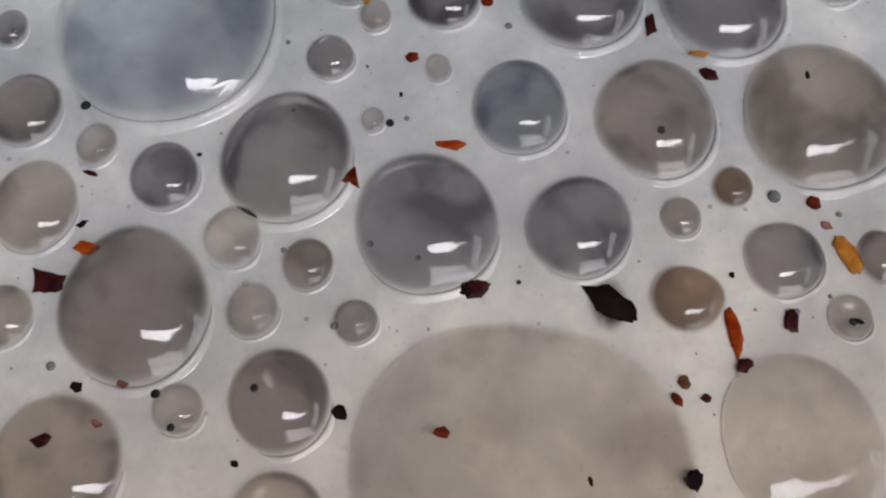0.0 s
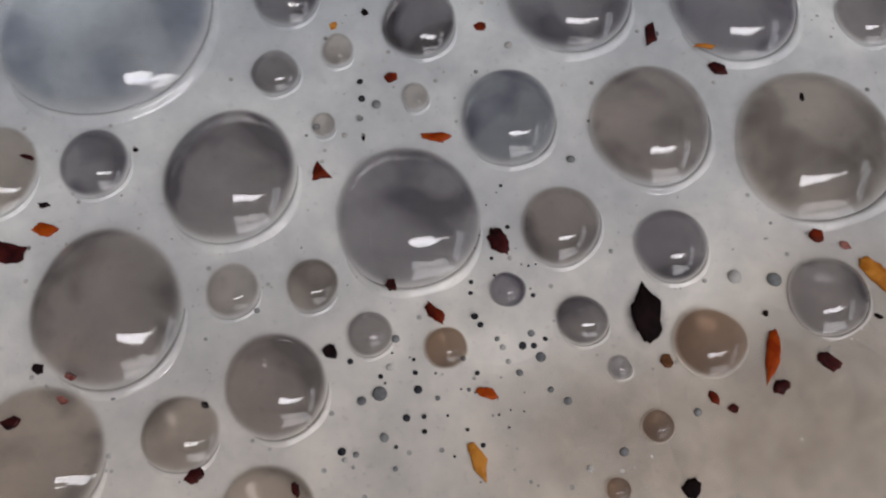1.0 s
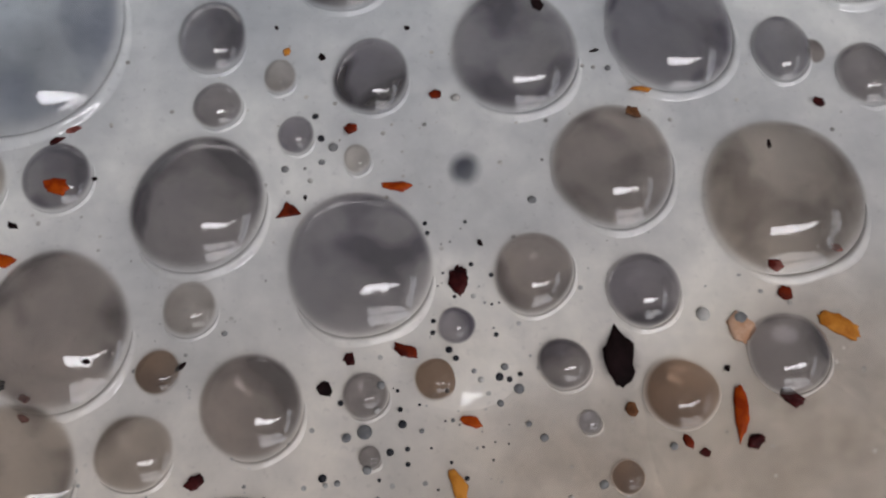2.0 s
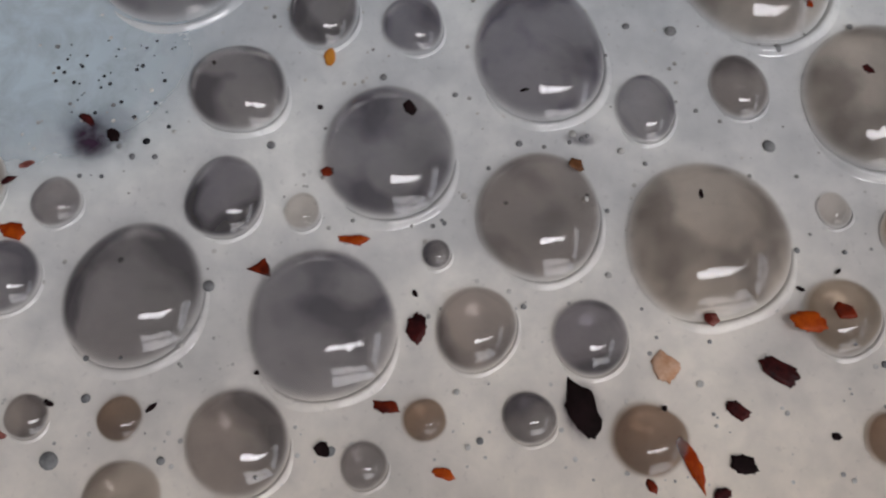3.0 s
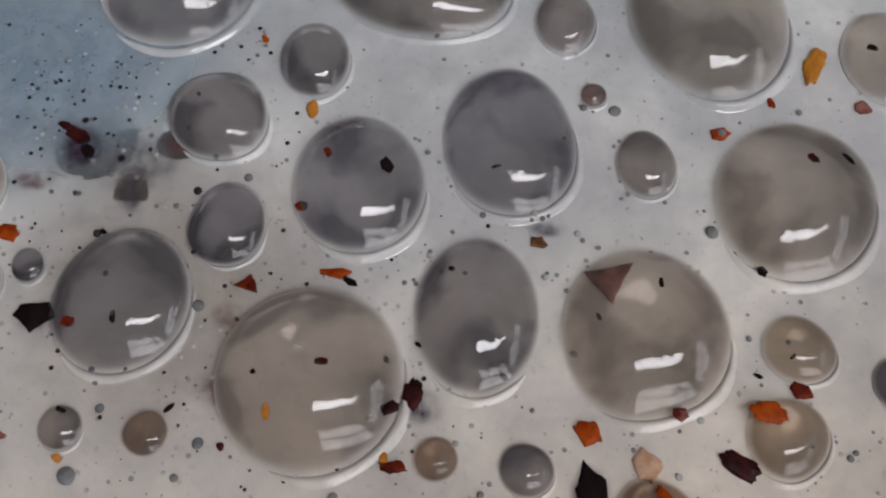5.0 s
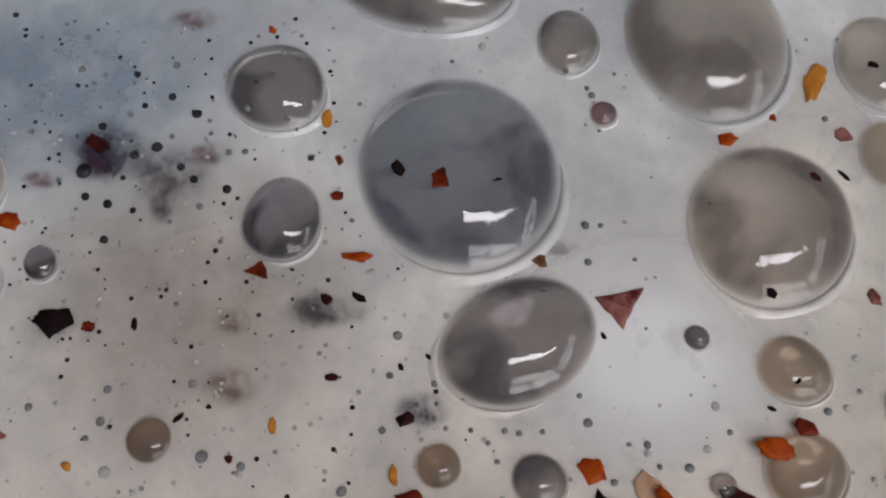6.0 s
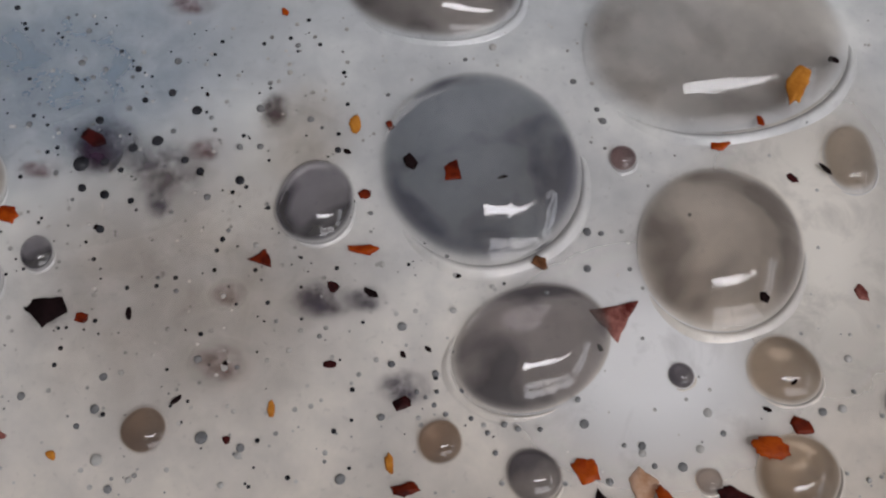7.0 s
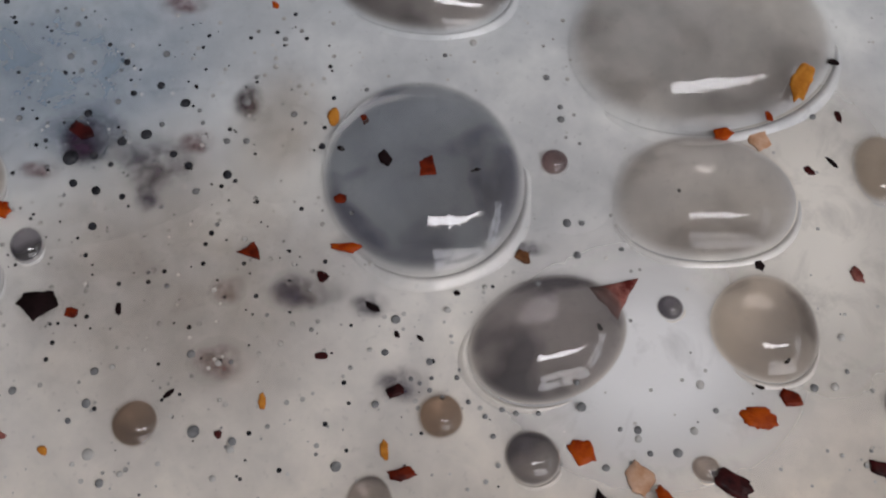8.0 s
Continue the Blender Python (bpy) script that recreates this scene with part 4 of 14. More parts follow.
    drift(b11, [(0, -23.43, -8.12, 0), (0.5, -24.19, -6.22, 0), (1, -26.06, -5.55, 0), (1.5, -28.32, -5.33, 0), (1.7, -29.27, -5.7, 0), (2.3, -32.13, -9.57, 0), (2.6, -32.13, -9.57, -2.19), (8, -32.13, -9.57, -2.19)])
    drift(b12, [(0, -16.91, -2.05, 0), (0.5, -15.57, -3.55, 0), (1, -16.22, -4.81, 0), (1.25, -17.78, -5.92, 0), (1.35, -17.78, -5.92, -2.13), (8, -17.78, -5.92, -2.13)])
    drift(b13, [(0, -10.66, -9.57, 0), (0.5, -9.27, -9.93, 0), (1, -8.89, -11.15, 0), (1.5, -7.64, -14.69, 0), (1.7, -8.74, -16.98, 0), (2.8, -9.55, -23.74, 0), (3.05, -9.12, -27.35, 0), (3.15, -9.12, -27.35, -2.18), (8, -9.12, -27.35, -2.18)])
    drift(b14, [(0, -15.3, 27.92, 0), (0.5, -16.09, 24.75, 0), (1, -22.68, 25.45, 0), (1.5, -27.27, 25.45, 0), (1.7, -27.11, 24.4, 0), (2.8, -47.59, 7.72, 0), (3, -49.59, 6.45, 0), (3.5, -54.28, 3.93, 0), (4, -60.36, 1.61, 0), (8, -60.36, 1.61, 0)])
    drift(b15, [(0, -15.36, 20.25, -2.05), (1.16, -15.36, 20.25, -2.05), (1.3, -15.36, 20.25, 0), (1.5, -16.6, 19.15, 0), (1.7, -16.18, 18.13, 0), (2.2, -21.06, 15.24, 0), (2.3, -21.06, 15.24, -2.05), (8, -21.06, 15.24, -2.05)])
    drift(b25, [(0, 0.24, 38.16, 0), (0.5, 0.47, 36.29, 0), (1, -3.28, 33.52, 0), (1.5, -7.12, 30.34, 0), (1.7, -7.1, 29.17, 0), (2.8, -25.86, 9.08, 0), (3, -28.04, 7.08, 0), (3.5, -30.47, 4.95, 0), (4, -31.53, 3.16, 0), (4.5, -30.86, 3.7, 0), (4.7, -29.59, 3.16, 0), (5.8, -21.88, 3.78, 0), (6, -20.45, 3.93, 0), (6.5, -17.51, 5.74, 0), (7, -16.39, 6.45, 0), (7.15, -16.27, 7.08, 0), (7.25, -16.27, 7.08, -2.95), (8, -16.27, 7.08, -2.95)])
    drift(b17, [(0, 10.24, 20.25, 0), (0.5, 9.87, 20.43, 0), (1, 8.7, 18.72, 0), (1.5, 5.13, 15.37, 0), (1.7, 4.36, 13.14, 0), (1.9, 2.84, 11.23, 0), (2.02, 2.84, 11.23, -3.69), (8, 2.84, 11.23, -3.69)])
    drift(b18, [(0, 17.3, 3, 0), (0.35, 15.55, 3.93, 0), (0.45, 15.55, 3.93, -3.35), (8, 15.55, 3.93, -3.35)])
    drift(b20, [(0, 15.57, 4.32, -2.84), (0.11, 15.57, 4.32, -2.84), (0.25, 15.57, 4.32, 0), (0.5, 14.73, 4.87, 0), (1, 14.94, 3.16, 0), (1.5, 12.72, 1.22, 0), (1.7, 12.15, -0.53, 0), (2.8, 6.17, -9.06, 0), (3, 4.01, -10.43, 0), (3.5, 1.77, -14.9, 0), (4, 0.74, -17.46, 0), (4.12, 1.08, -17.32, 0), (4.22, 1.08, -17.32, -2.84), (8, 1.08, -17.32, -2.84)])
    drift(b19, [(0, 28.19, 18.56, 0), (0.5, 28.29, 15.04, 0), (1, 27.36, 17.54, 0), (1.5, 24.65, 16.03, 0), (1.7, 23.63, 14.21, 0), (2.8, 14.91, 5.89, 0), (3, 12.19, 4.48, 0), (3.5, 8.41, 0.46, 0), (4, 4.67, -1.97, 0), (4.12, 4.09, -2.95, 0), (4.22, 4.09, -2.95, -3.98), (8, 4.09, -2.95, -3.98)])
    drift(b19b, [(0, 3.22, -6.29, -3.98, 0), (4.08, 3.22, -6.29, -3.98, 0), (4.22, 3.22, -6.29, 0, 0), (4.5, 2.85, -7.97, 0, 0), (4.7, 3.2, -8.48, 0, 0), (5.8, 7.99, -11.15, 0, -66), (6, 9.14, -12.08, 0, -70), (6.5, 10.38, -11.93, 0, -72), (7, 10.84, -12.79, 0, -72), (7.5, 11.26, -12.43, 0, -72), (8, 12.8, -11.72, 0, -72)])
    drift(b29, [(0, 50.14, 18.98, 0), (0.5, 50.08, 15.78, 0), (1, 48.64, 14.54, 0), (1.5, 46.95, 12.89, 0), (1.7, 45.75, 10.45, 0), (2.8, 35.87, 1.99, 0), (3, 33.41, 0.99, 0), (3.5, 29.33, -3.32, 0), (4, 26.98, -6.29, 0), (4.5, 25.13, -7.76, 0), (4.7, 24.81, -9.21, 0), (5.25, 24.49, -11.72, 0), (5.55, 24.49, -11.72, -4.46), (8, 24.49, -11.72, -4.46)])
    drift(b32, [(0, 77.75, 29.89, 0), (1.5, 76.56, 31.7, 0), (2.8, 62.79, 23.7, 0), (3, 58.46, 21.8, 0), (3.5, 52.55, 18.56, 0), (4, 48.2, 13.96, 0), (4.5, 44.95, 10.53, 0), (4.7, 45.31, 8.68, 0), (5.8, 42.76, 3.93, 0), (6, 41.52, 3.16, 0), (6.5, 35.54, 0.84, 0), (7, 34.82, 0.08, 0), (7.3, 34.5, 1.22, 0), (7.4, 34.5, 1.22, -4.5), (8, 34.5, 1.22, -4.5)])
    drift(b32b, [(0, 34.4, 2.38, -4.55), (7.28, 34.4, 2.38, -4.55), (7.42, 34.4, 2.38, 0), (7.5, 34.32, 3, 0), (8, 33.47, 6.92, 0)])
    drift(b33, [(0, 70.86, 56.85, 0), (1.7, 58.53, 51.76, 0), (2.8, 46.61, 44.36, 0), (3, 43.64, 42.91, 0), (3.5, 38.47, 41.47, 0), (4, 35.72, 39.29, 0), (4.5, 35.92, 37.22, 0), (4.7, 36.58, 35.83, 0), (5.8, 36.73, 31.7, 0), (6, 36.12, 30.97, 0), (6.35, 36.79, 31.52, 0), (6.45, 36.79, 31.52, -5.13), (8, 36.79, 31.52, -5.13)])
    drift(b34, [(0, 37.35, 31.7, -5.79), (6.06, 37.35, 31.7, -5.79), (6.2, 37.35, 31.7, 0), (6.5, 37.27, 31.7, 0), (7, 37.03, 30.79, 0), (7.5, 35.78, 31.52, 0), (8, 35.17, 30.79, 0)])
    drift(b26, [(0, 19.06, 38.82, 0), (0.5, 20.14, 36.76, 0), (1, 17.46, 38.35, 0), (1.5, 13.02, 35.55, 0), (1.7, 12.56, 33.34, 0), (2.8, -4.61, 15.87, 0), (3, -7.1, 13.55, 0), (3.5, -10.89, 9.32, 0), (4, -12.67, 8.12, 0), (4.5, -12.95, 9.64, 0), (4.7, -11.97, 8.68, 0), (5.8, -6.89, 10.12, 0), (5.87, -6.15, 10.12, 0), (5.97, -6.15, 10.12, -4.28), (8, -6.15, 10.12, -4.28)])
    drift(b28, [(0, 38.79, 38.35, 0), (0.5, 39.59, 34.62, 0), (1, 40.33, 37.97, 0), (1.5, 36.94, 37.97, 0), (1.7, 35.43, 36.1, 0), (2.8, 15.36, 29.44, 0), (3, 13.17, 28.55, 0), (3.5, 9, 24.84, 0), (4, 7.42, 21.97, 0), (4.5, 8.05, 16.29, 0), (4.7, 8.77, 15.45, 0), (5.8, 8.74, 13.96, 0), (5.87, 8.58, 13.71, 0), (5.97, 8.58, 13.71, -4.31), (8, 8.58, 13.71, -4.31)])
    drift(b35, [(0, 2.05, 10.69, -5.38), (5.86, 2.05, 10.69, -5.38), (5.97, 2.05, 10.69, 0), (6, 2.05, 10.69, 0), (6.5, 4.5, 12.32, 0), (7, 4.86, 11.67, 0), (7.5, 0.81, 10.69, 0), (8, -2.64, 10.12, 0)])
    drift(b21, [(0, 26.18, 1.61, -2.74), (0.61, 26.18, 1.61, -2.74), (0.75, 26.18, 1.61, 0), (1, 28.8, 0.46, 0), (1.5, 27.44, -0.53, 0), (1.7, 26.36, -2.57, 0), (2.8, 19.9, -10.29, 0), (3, 17.96, -11.58, 0), (3.5, 14.91, -15.25, 0), (3.82, 13.26, -17.46, 0), (3.92, 13.26, -17.46, -2.74), (8, 13.26, -17.46, -2.74)])
    drift(b37, [(0, 30.34, 4.32, 0), (0.4, 26.5, 1.22, 0), (0.5, 26.5, 1.22, -1.78), (8, 26.5, 1.22, -1.78)])
    drift(b38, [(0, 37.4, 8.44, 0), (0.5, 38.54, 3.54, 0), (0.8, 40.48, 1.61, 0), (0.9, 40.48, 1.61, -1.9), (8, 40.48, 1.61, -1.9)])
    drift(b39, [(0, 42.75, -1.44, 0), (0.5, 46.86, -4.07, 0), (1, 47.61, -6.29, 0), (1.5, 46.85, -7.76, 0), (1.7, 44.98, -10.29, 0), (2.4, 39.9, -15.25, 0), (2.7, 39.9, -15.25, -2.48), (8, 39.9, -15.25, -2.48)])
    drift(b40, [(0, 54.89, -2.2, -2.42), (2, 54.89, -2.2, -2.42), (2.3, 54.89, -2.2, 0), (2.8, 52.21, -5.92, 0), (3, 48.99, -8.85, 0), (3.5, 44.75, -14.55, 0), (4, 41.42, -19.38, 0), (4.5, 40.45, -21.74, 0), (4.7, 40.37, -22.41, 0), (5.8, 41.71, -27.48, 0), (6, 42.01, -27.73, 0), (6.5, 41.11, -28.12, 0), (7, 41.11, -28.12, 0), (7.4, 40.75, -27.35, 0), (7.5, 40.75, -27.35, -2.42), (8, 40.75, -27.35, -2.42)])
    drift(b22, [(0, 30.24, -6.66, 0), (0.5, 33.87, -7.39, 0), (1, 32.49, -12.22, 0), (1.5, 31.43, -13.28, 0), (1.7, 30, -15.45, 0), (2.8, 25.66, -23.08, 0), (3, 24.26, -24.07, 0), (3.5, 22.69, -27.48, 0), (4, 22.53, -29.79, 0), (4.5, 23.73, -31.19, 0), (4.7, 23.83, -31.5, 0), (5.5, 24.73, -34.94, 0), (8, 24.68, -35.55, 0)])
    drift(b42, [(0, 9.22, -28.32, 0), (0.5, 9.95, -25.91, 0), (0.62, 9.97, -25.39, 0), (0.72, 9.97, -25.39, -4.61), (8, 9.97, -25.39, -4.61)])
    drift(b43, [(0, 42.06, -23.74, 0), (0.5, 43.35, -25.06, 0), (0.8, 43.26, -25.72, 0), (0.9, 43.26, -25.72, -2.47), (8, 43.26, -25.72, -2.47)])
    drift(b44, [(0, -44.97, -26.7, 0), (0.5, -44.52, -26.18, 0), (1, -47.09, -25.72, 0), (1.5, -48.2, -26.18, 0), (1.7, -48.8, -26.57, 0), (2.3, -51.23, -28.64, 0), (2.6, -51.23, -28.64, -3.01), (8, -51.23, -28.64, -3.01)])
    drift(b45, [(0, -28.43, -27.86, -2.13), (0.5, -29.04, -24.73, 0), (1, -30.83, -23.28, 0), (1.5, -33.19, -24.27, 0), (1.7, -34.81, -24.6, 0), (2.8, -36.91, -29.92, 0), (3, -36.93, -30.87, 0), (3.5, -38.11, -31.82, 0), (4, -37.56, -33.7, 0), (5, -35.42, -35.55, 0), (8, -35.42, -35.55, 0)])
    drift(b46, [(0, -31.44, -20.4, 0), (0.25, -30.9, -21.07, 0), (0.35, -30.9, -21.07, -1.98), (8, -30.9, -21.07, -1.98)])
    drift(b47, [(0, -18.97, -32.76, 0), (0.5, -19.33, -32.13, 0), (1, -19.97, -32.13, 0), (1.5, -20.24, -32.95, 0), (1.7, -22.1, -34.01, 0), (3, -24.31, -38.6, 0), (8, -24.31, -38.6, 0)])
    drift(b48, [(0, -54.05, -8.85, 0), (0.5, -55.75, -7.39, 0), (1, -59.64, -6.66, 0), (8, -59.64, -6.66, 0)])
    drift(b49, [(0, -9.31, 34.62, 0), (0.5, -8.58, 29.89, 0), (1, -14.34, 28.99, 0), (1.5, -18.72, 30.34, 0), (1.7, -18.41, 28.73, 0), (2.2, -23.87, 23.7, 0), (2.5, -23.87, 23.7, -1.65), (8, -23.87, 23.7, -1.65)])
    drift(b49b, [(0, -9.29, 18.39, 0), (0.5, -11.64, 16.7, 0), (1, -15.78, 17.54, 0), (1.5, -13.84, 13.96, 0), (1.75, -14.31, 12.73, 0), (2.05, -14.31, 12.73, -1.29), (8, -14.31, 12.73, -1.29)])
    drift(b49c, [(0, -0.69, 26.33, 0), (0.5, -1.37, 24.75, 0), (1, -3.71, 21.8, 0), (1.5, -7.19, 18.39, 0), (1.7, -7.97, 16.03, 0), (2.1, -11.64, 12.2, 0), (2.2, -11.64, 12.2, -1.46), (8, -11.64, 12.2, -1.46)])
    drift(b27, [(0, -13.08, 41.95, 0), (0.5, -13.98, 38.35, 0), (1, -21.82, 38.53, 0), (1.5, -27.2, 38.63, 0), (1.7, -26.53, 37.03, 0), (2.4, -39.26, 25.45, 0), (2.7, -39.26, 25.45, -3.05), (8, -39.26, 25.45, -3.05)])
    drift(b51, [(0, 54.57, 40.99, 0), (0.5, 55.59, 37.03, 0), (1, 58.53, 34.62, 0), (1.5, 60.41, 31.7, 0), (1.7, 60.43, 30.34, 0), (2.3, 54.18, 21.97, 0), (2.6, 54.18, 21.97, -2.49), (8, 54.18, 21.97, -2.49)])
    drift(b52, [(0, 53.98, 33.98, -2.42), (1.44, 53.98, 33.98, -2.42), (1.58, 53.98, 33.98, 0), (1.7, 52.27, 32.88, 0), (2.8, 30.08, 21.54, 0), (3, 26.95, 20, 0), (3.5, 21.41, 14.21, 0), (3.82, 20.4, 10.69, 0), (3.92, 20.4, 10.69, -2.42), (8, 20.4, 10.69, -2.42)])
    drift(b53, [(0, 50.58, 28.99, -2.45), (1.9, 50.58, 28.99, -2.45), (2.2, 50.58, 28.99, 0), (2.8, 43.74, 23.27, 0), (3, 39.71, 23.27, 0), (3.5, 33.16, 18.81, 0), (4, 28.94, 16.62, 0), (4.5, 26.18, 14.54, 0), (4.7, 26.46, 13.38, 0), (5.8, 24.28, 9.48, 0), (5.84, 24.13, 9.48, 0), (5.94, 24.13, 9.48, -2.45), (8, 24.13, 9.48, -2.45)])
    drift(b54, [(0, 5.46, 56.85, 0), (1.7, -1.96, 51.76, 0), (2.8, -13.89, 37.97, 0), (3, -16.53, 35.18, 0), (3.5, -20.29, 32.15, 0), (4, -22.09, 30.97, 0), (4.5, -20.46, 29.44, 0), (4.7, -18.4, 28.37, 0), (5.3, -17.19, 27.21, 0), (5.6, -17.19, 27.21, -3.12), (8, -17.19, 27.21, -3.12)])
    drift(b55, [(0, 17.88, 56.85, 0), (1.7, 9.41, 48.76, 0), (2.8, -1.1, 37.69, 0), (3, -4.13, 33.06, 0), (3.5, -7.94, 28.82, 0), (4, -9.24, 28.64, 0), (4.3, -8.38, 28.1, 0), (4.4, -8.38, 28.1, -2.66), (8, -8.38, 28.1, -2.66)])
    drift(b30, [(0, -31.39, 51.76, -5.91), (2, -31.39, 51.76, -5.91), (2.3, -31.39, 51.76, 0), (2.8, -38.27, 48.57, 0), (3, -38.09, 46.69, 0), (3.5, -39, 46.01, 0), (4, -42.31, 43.87, 0), (4.5, -41.17, 43.68, 0), (4.7, -39.05, 43.29, 0), (5.1, -37.09, 42.91, 0), (5.4, -37.09, 42.91, -5.91), (8, -37.09, 42.91, -5.91)])
    drift(b31, [(0, -2.84, 61.02, 0), (1.7, -11.68, 48.76, 0), (2.8, -24.95, 25.01, 0), (3, -27.47, 23.09, 0), (3.5, -31.38, 20.85, 0), (4, -33.15, 19.57, 0), (4.5, -33.51, 19.4, 0), (4.7, -32.24, 18.56, 0), (5.8, -24.09, 22.4, 0), (6, -22.32, 23.18, 0), (6.38, -19.91, 20.68, 0), (6.48, -19.91, 20.68, -3.39), (8, -19.91, 20.68, -3.39)])
    drift(b56, [(0, -47.56, -16.74, -1.64), (2.1, -47.56, -16.74, -1.64), (2.25, -47.56, -16.74, 0.0), (2.8, -47.89, -20.19, 0), (3, -49.28, -21.21, 0), (3.5, -50.24, -21.07, 0), (4, -50.87, -21.74, 0), (4.5, -47.8, -21.74, 0), (4.7, -46.43, -21.94, 0), (5.2, -44.86, -22.75, 0), (5.5, -44.86, -22.75, -1.64), (8, -44.86, -22.75, -1.64)])
    drift(b57, [(0, -34.24, -15.94, -1.71), (1.7, -34.24, -15.94, -1.71), (2, -34.24, -15.94, 0), (2.8, -36.54, -19.72, 0), (3, -38.14, -21.54, 0), (3.5, -36.09, -22.61, 0), (4, -35.94, -23.94, 0), (4.5, -36.26, -22.21, 0), (4.7, -35.42, -22.61, 0), (5.8, -34.55, -23.94, 0), (6, -34.4, -24.07, 0), (6.5, -35.23, -22.55, 0), (7, -35.19, -22.88, 0), (7.5, -35.93, -22.21, 0), (8, -36.28, -22.08, 0)])
    drift(b24, [(0, 1.1, -11.01, -1.96), (0.52, 1.1, -11.01, -1.96), (0.61, 1.1, -11.01, 0), (1, 0.41, -12.93, 0), (1.5, 0.41, -13.98, 0), (1.7, -0.27, -15.11, 0), (2.8, -1.41, -20.6, 0), (3, -2.14, -21.74, 0), (3.5, -3.04, -25.39, 0), (4, -4.06, -27.8, 0), (4.5, -2.11, -25.39, 0), (4.7, -1.45, -25.72, 0), (5.8, -0.33, -27.02, 0), (6, -0.46, -27.09, 0), (6.5, -0.79, -24.93, 0), (7, -0.33, -24.27, 0), (7.5, -0.73, -23.01, 0), (8, -0.2, -21.27, 0)])
    drift(b23, [(0, 17.76, -8.85, -2.04), (0.48, 17.76, -8.85, -2.04), (0.62, 17.76, -8.85, 0), (1, 17.04, -9.35, 0), (1.5, 16.15, -10.65, 0), (1.7, 15.51, -12.57, 0), (2.8, 11.56, -19.51, 0), (3, 10.22, -21.41, 0), (3.5, 8.06, -25.13, 0), (4, 6.88, -27.99, 0), (4.5, 8.94, -26.89, 0), (4.7, 9.26, -27.02, 0), (5.8, 11.04, -28.77, 0), (6, 11.17, -28.77, 0), (6.5, 10.68, -27.86, 0), (7, 10.54, -28.12, 0), (7.5, 10.05, -27.09, 0), (8, 10.47, -26.11, 0)])
    drift(b22b, [(0, 8.15, -4.44, -1.94), (0.48, 8.15, -4.44, -1.94), (0.62, 8.15, -4.44, 0), (1, 7.99, -5.55, 0), (1.5, 5.1, -6.29, 0), (1.7, 3.62, -7.39, 0), (2.4, 0.41, -12.43, 0), (2.7, 0.41, -12.43, -1.94), (8, 0.41, -12.43, -1.94)])
    drift(b58, [(0, 6.22, 5.5, -1.53), (2, 6.22, 5.5, -1.53), (2.3, 6.22, 5.5, 0), (2.8, 2, 1.22, 0), (3, -0.85, -0.69, 0), (3.5, -3.72, -4.81, 0), (3.85, -5.16, -7.03, 0), (3.95, -5.16, -7.03, -1.53), (8, -5.16, -7.03, -1.53)])
    drift(b59, [(0, -11.17, 13.01, -1.73), (2.2, -11.17, 13.01, -1.73), (2.34, -11.17, 13.01, 0.0), (2.8, -15.24, 8.52, 0), (3, -17.99, 5.11, 0), (3.5, -20.89, 1.76, 0), (4, -21.85, -0.08, 0), (4.25, -22.33, -0.3, 0), (4.35, -22.33, -0.3, -1.73), (8, -22.33, -0.3, -1.73)])
    drift(b60, [(0, 76.83, 11.1, 0), (2.8, 62.21, 3.16, 0), (3.5, 53.22, -1.59, 0), (4, 47.71, -5.55, 0), (4.5, 45.78, -7.9, 0), (4.7, 44.48, -10.43, 0), (5.8, 42.28, -15.25, 0), (6, 42.23, -15.66, 0), (6.5, 41.04, -15.31, 0), (7, 41, -15.66, 0), (7.42, 40.39, -14.55, 0), (7.52, 40.39, -14.55, -2.39), (8, 40.39, -14.55, -2.39)])
    drift(b60b, [(0, 39.97, -13.49, -3.29), (7.36, 39.97, -13.49, -3.29), (7.5, 39.97, -13.49, 0), (8, 39.3, -10.43, 0)])
    drift(b61, [(0, 13.45, 36.76, -2.66), (4.16, 13.45, 36.76, -2.66), (4.3, 13.45, 36.76, 0), (4.5, 14.22, 36.1, 0), (4.7, 15.75, 35.18, 0), (5.8, 17.55, 30.07, 0), (6, 17.1, 30.34, 0), (6.3, 17.47, 29.89, 0), (6.4, 17.47, 29.89, -2.66), (8, 17.47, 29.89, -2.66)])
    drift(b62, [(0, -3.5, 40.61, -4.29), (4.31, -3.5, 40.61, -4.29), (4.45, -3.5, 40.61, 0), (4.7, -2.69, 39.29, 0), (5.8, -2.3, 40.23, 0), (6, -2.14, 40.42, 0), (6.5, -0.32, 40.42, 0), (7, -1.11, 39.29, 0), (7.5, -2.14, 40.23, 0), (8, -2.3, 40.23, 0)])
    drift(b63, [(0, 63.67, 33.52, -3.22), (3.86, 63.67, 33.52, -3.22), (4, 63.67, 33.52, 0), (4.7, 60.6, 28.99, 0), (5.8, 59.67, 27.04, 0), (6, 59.21, 27.04, 0), (6.35, 54.94, 27.21, 0), (6.45, 54.94, 27.21, -3.22), (8, 54.94, 27.21, -3.22)])
    drift(b64, [(0, 60.76, 16.03, -2.28), (4.9, 60.76, 16.03, -2.28), (5.2, 60.76, 16.03, 0), (5.8, 59.6, 13.55, 0), (6.5, 53.42, 12.73, 0), (7, 53.03, 12.56, 0), (7.5, 56.47, 11.5, 0), (8, 56.68, 10.93, 0)])
    drift(b66, [(0, 20.13, 21.97, -1.5), (4.7, 20.13, 21.97, -1.5), (5, 20.13, 21.97, 0), (5.8, 21.72, 19.4, 0), (6, 21.33, 19.23, 0), (6.5, 22.7, 13.55, 0), (7, 23.46, 12.65, 0), (7.5, 16.93, 11.83, 0), (8, 14.51, 12.07, 0)])
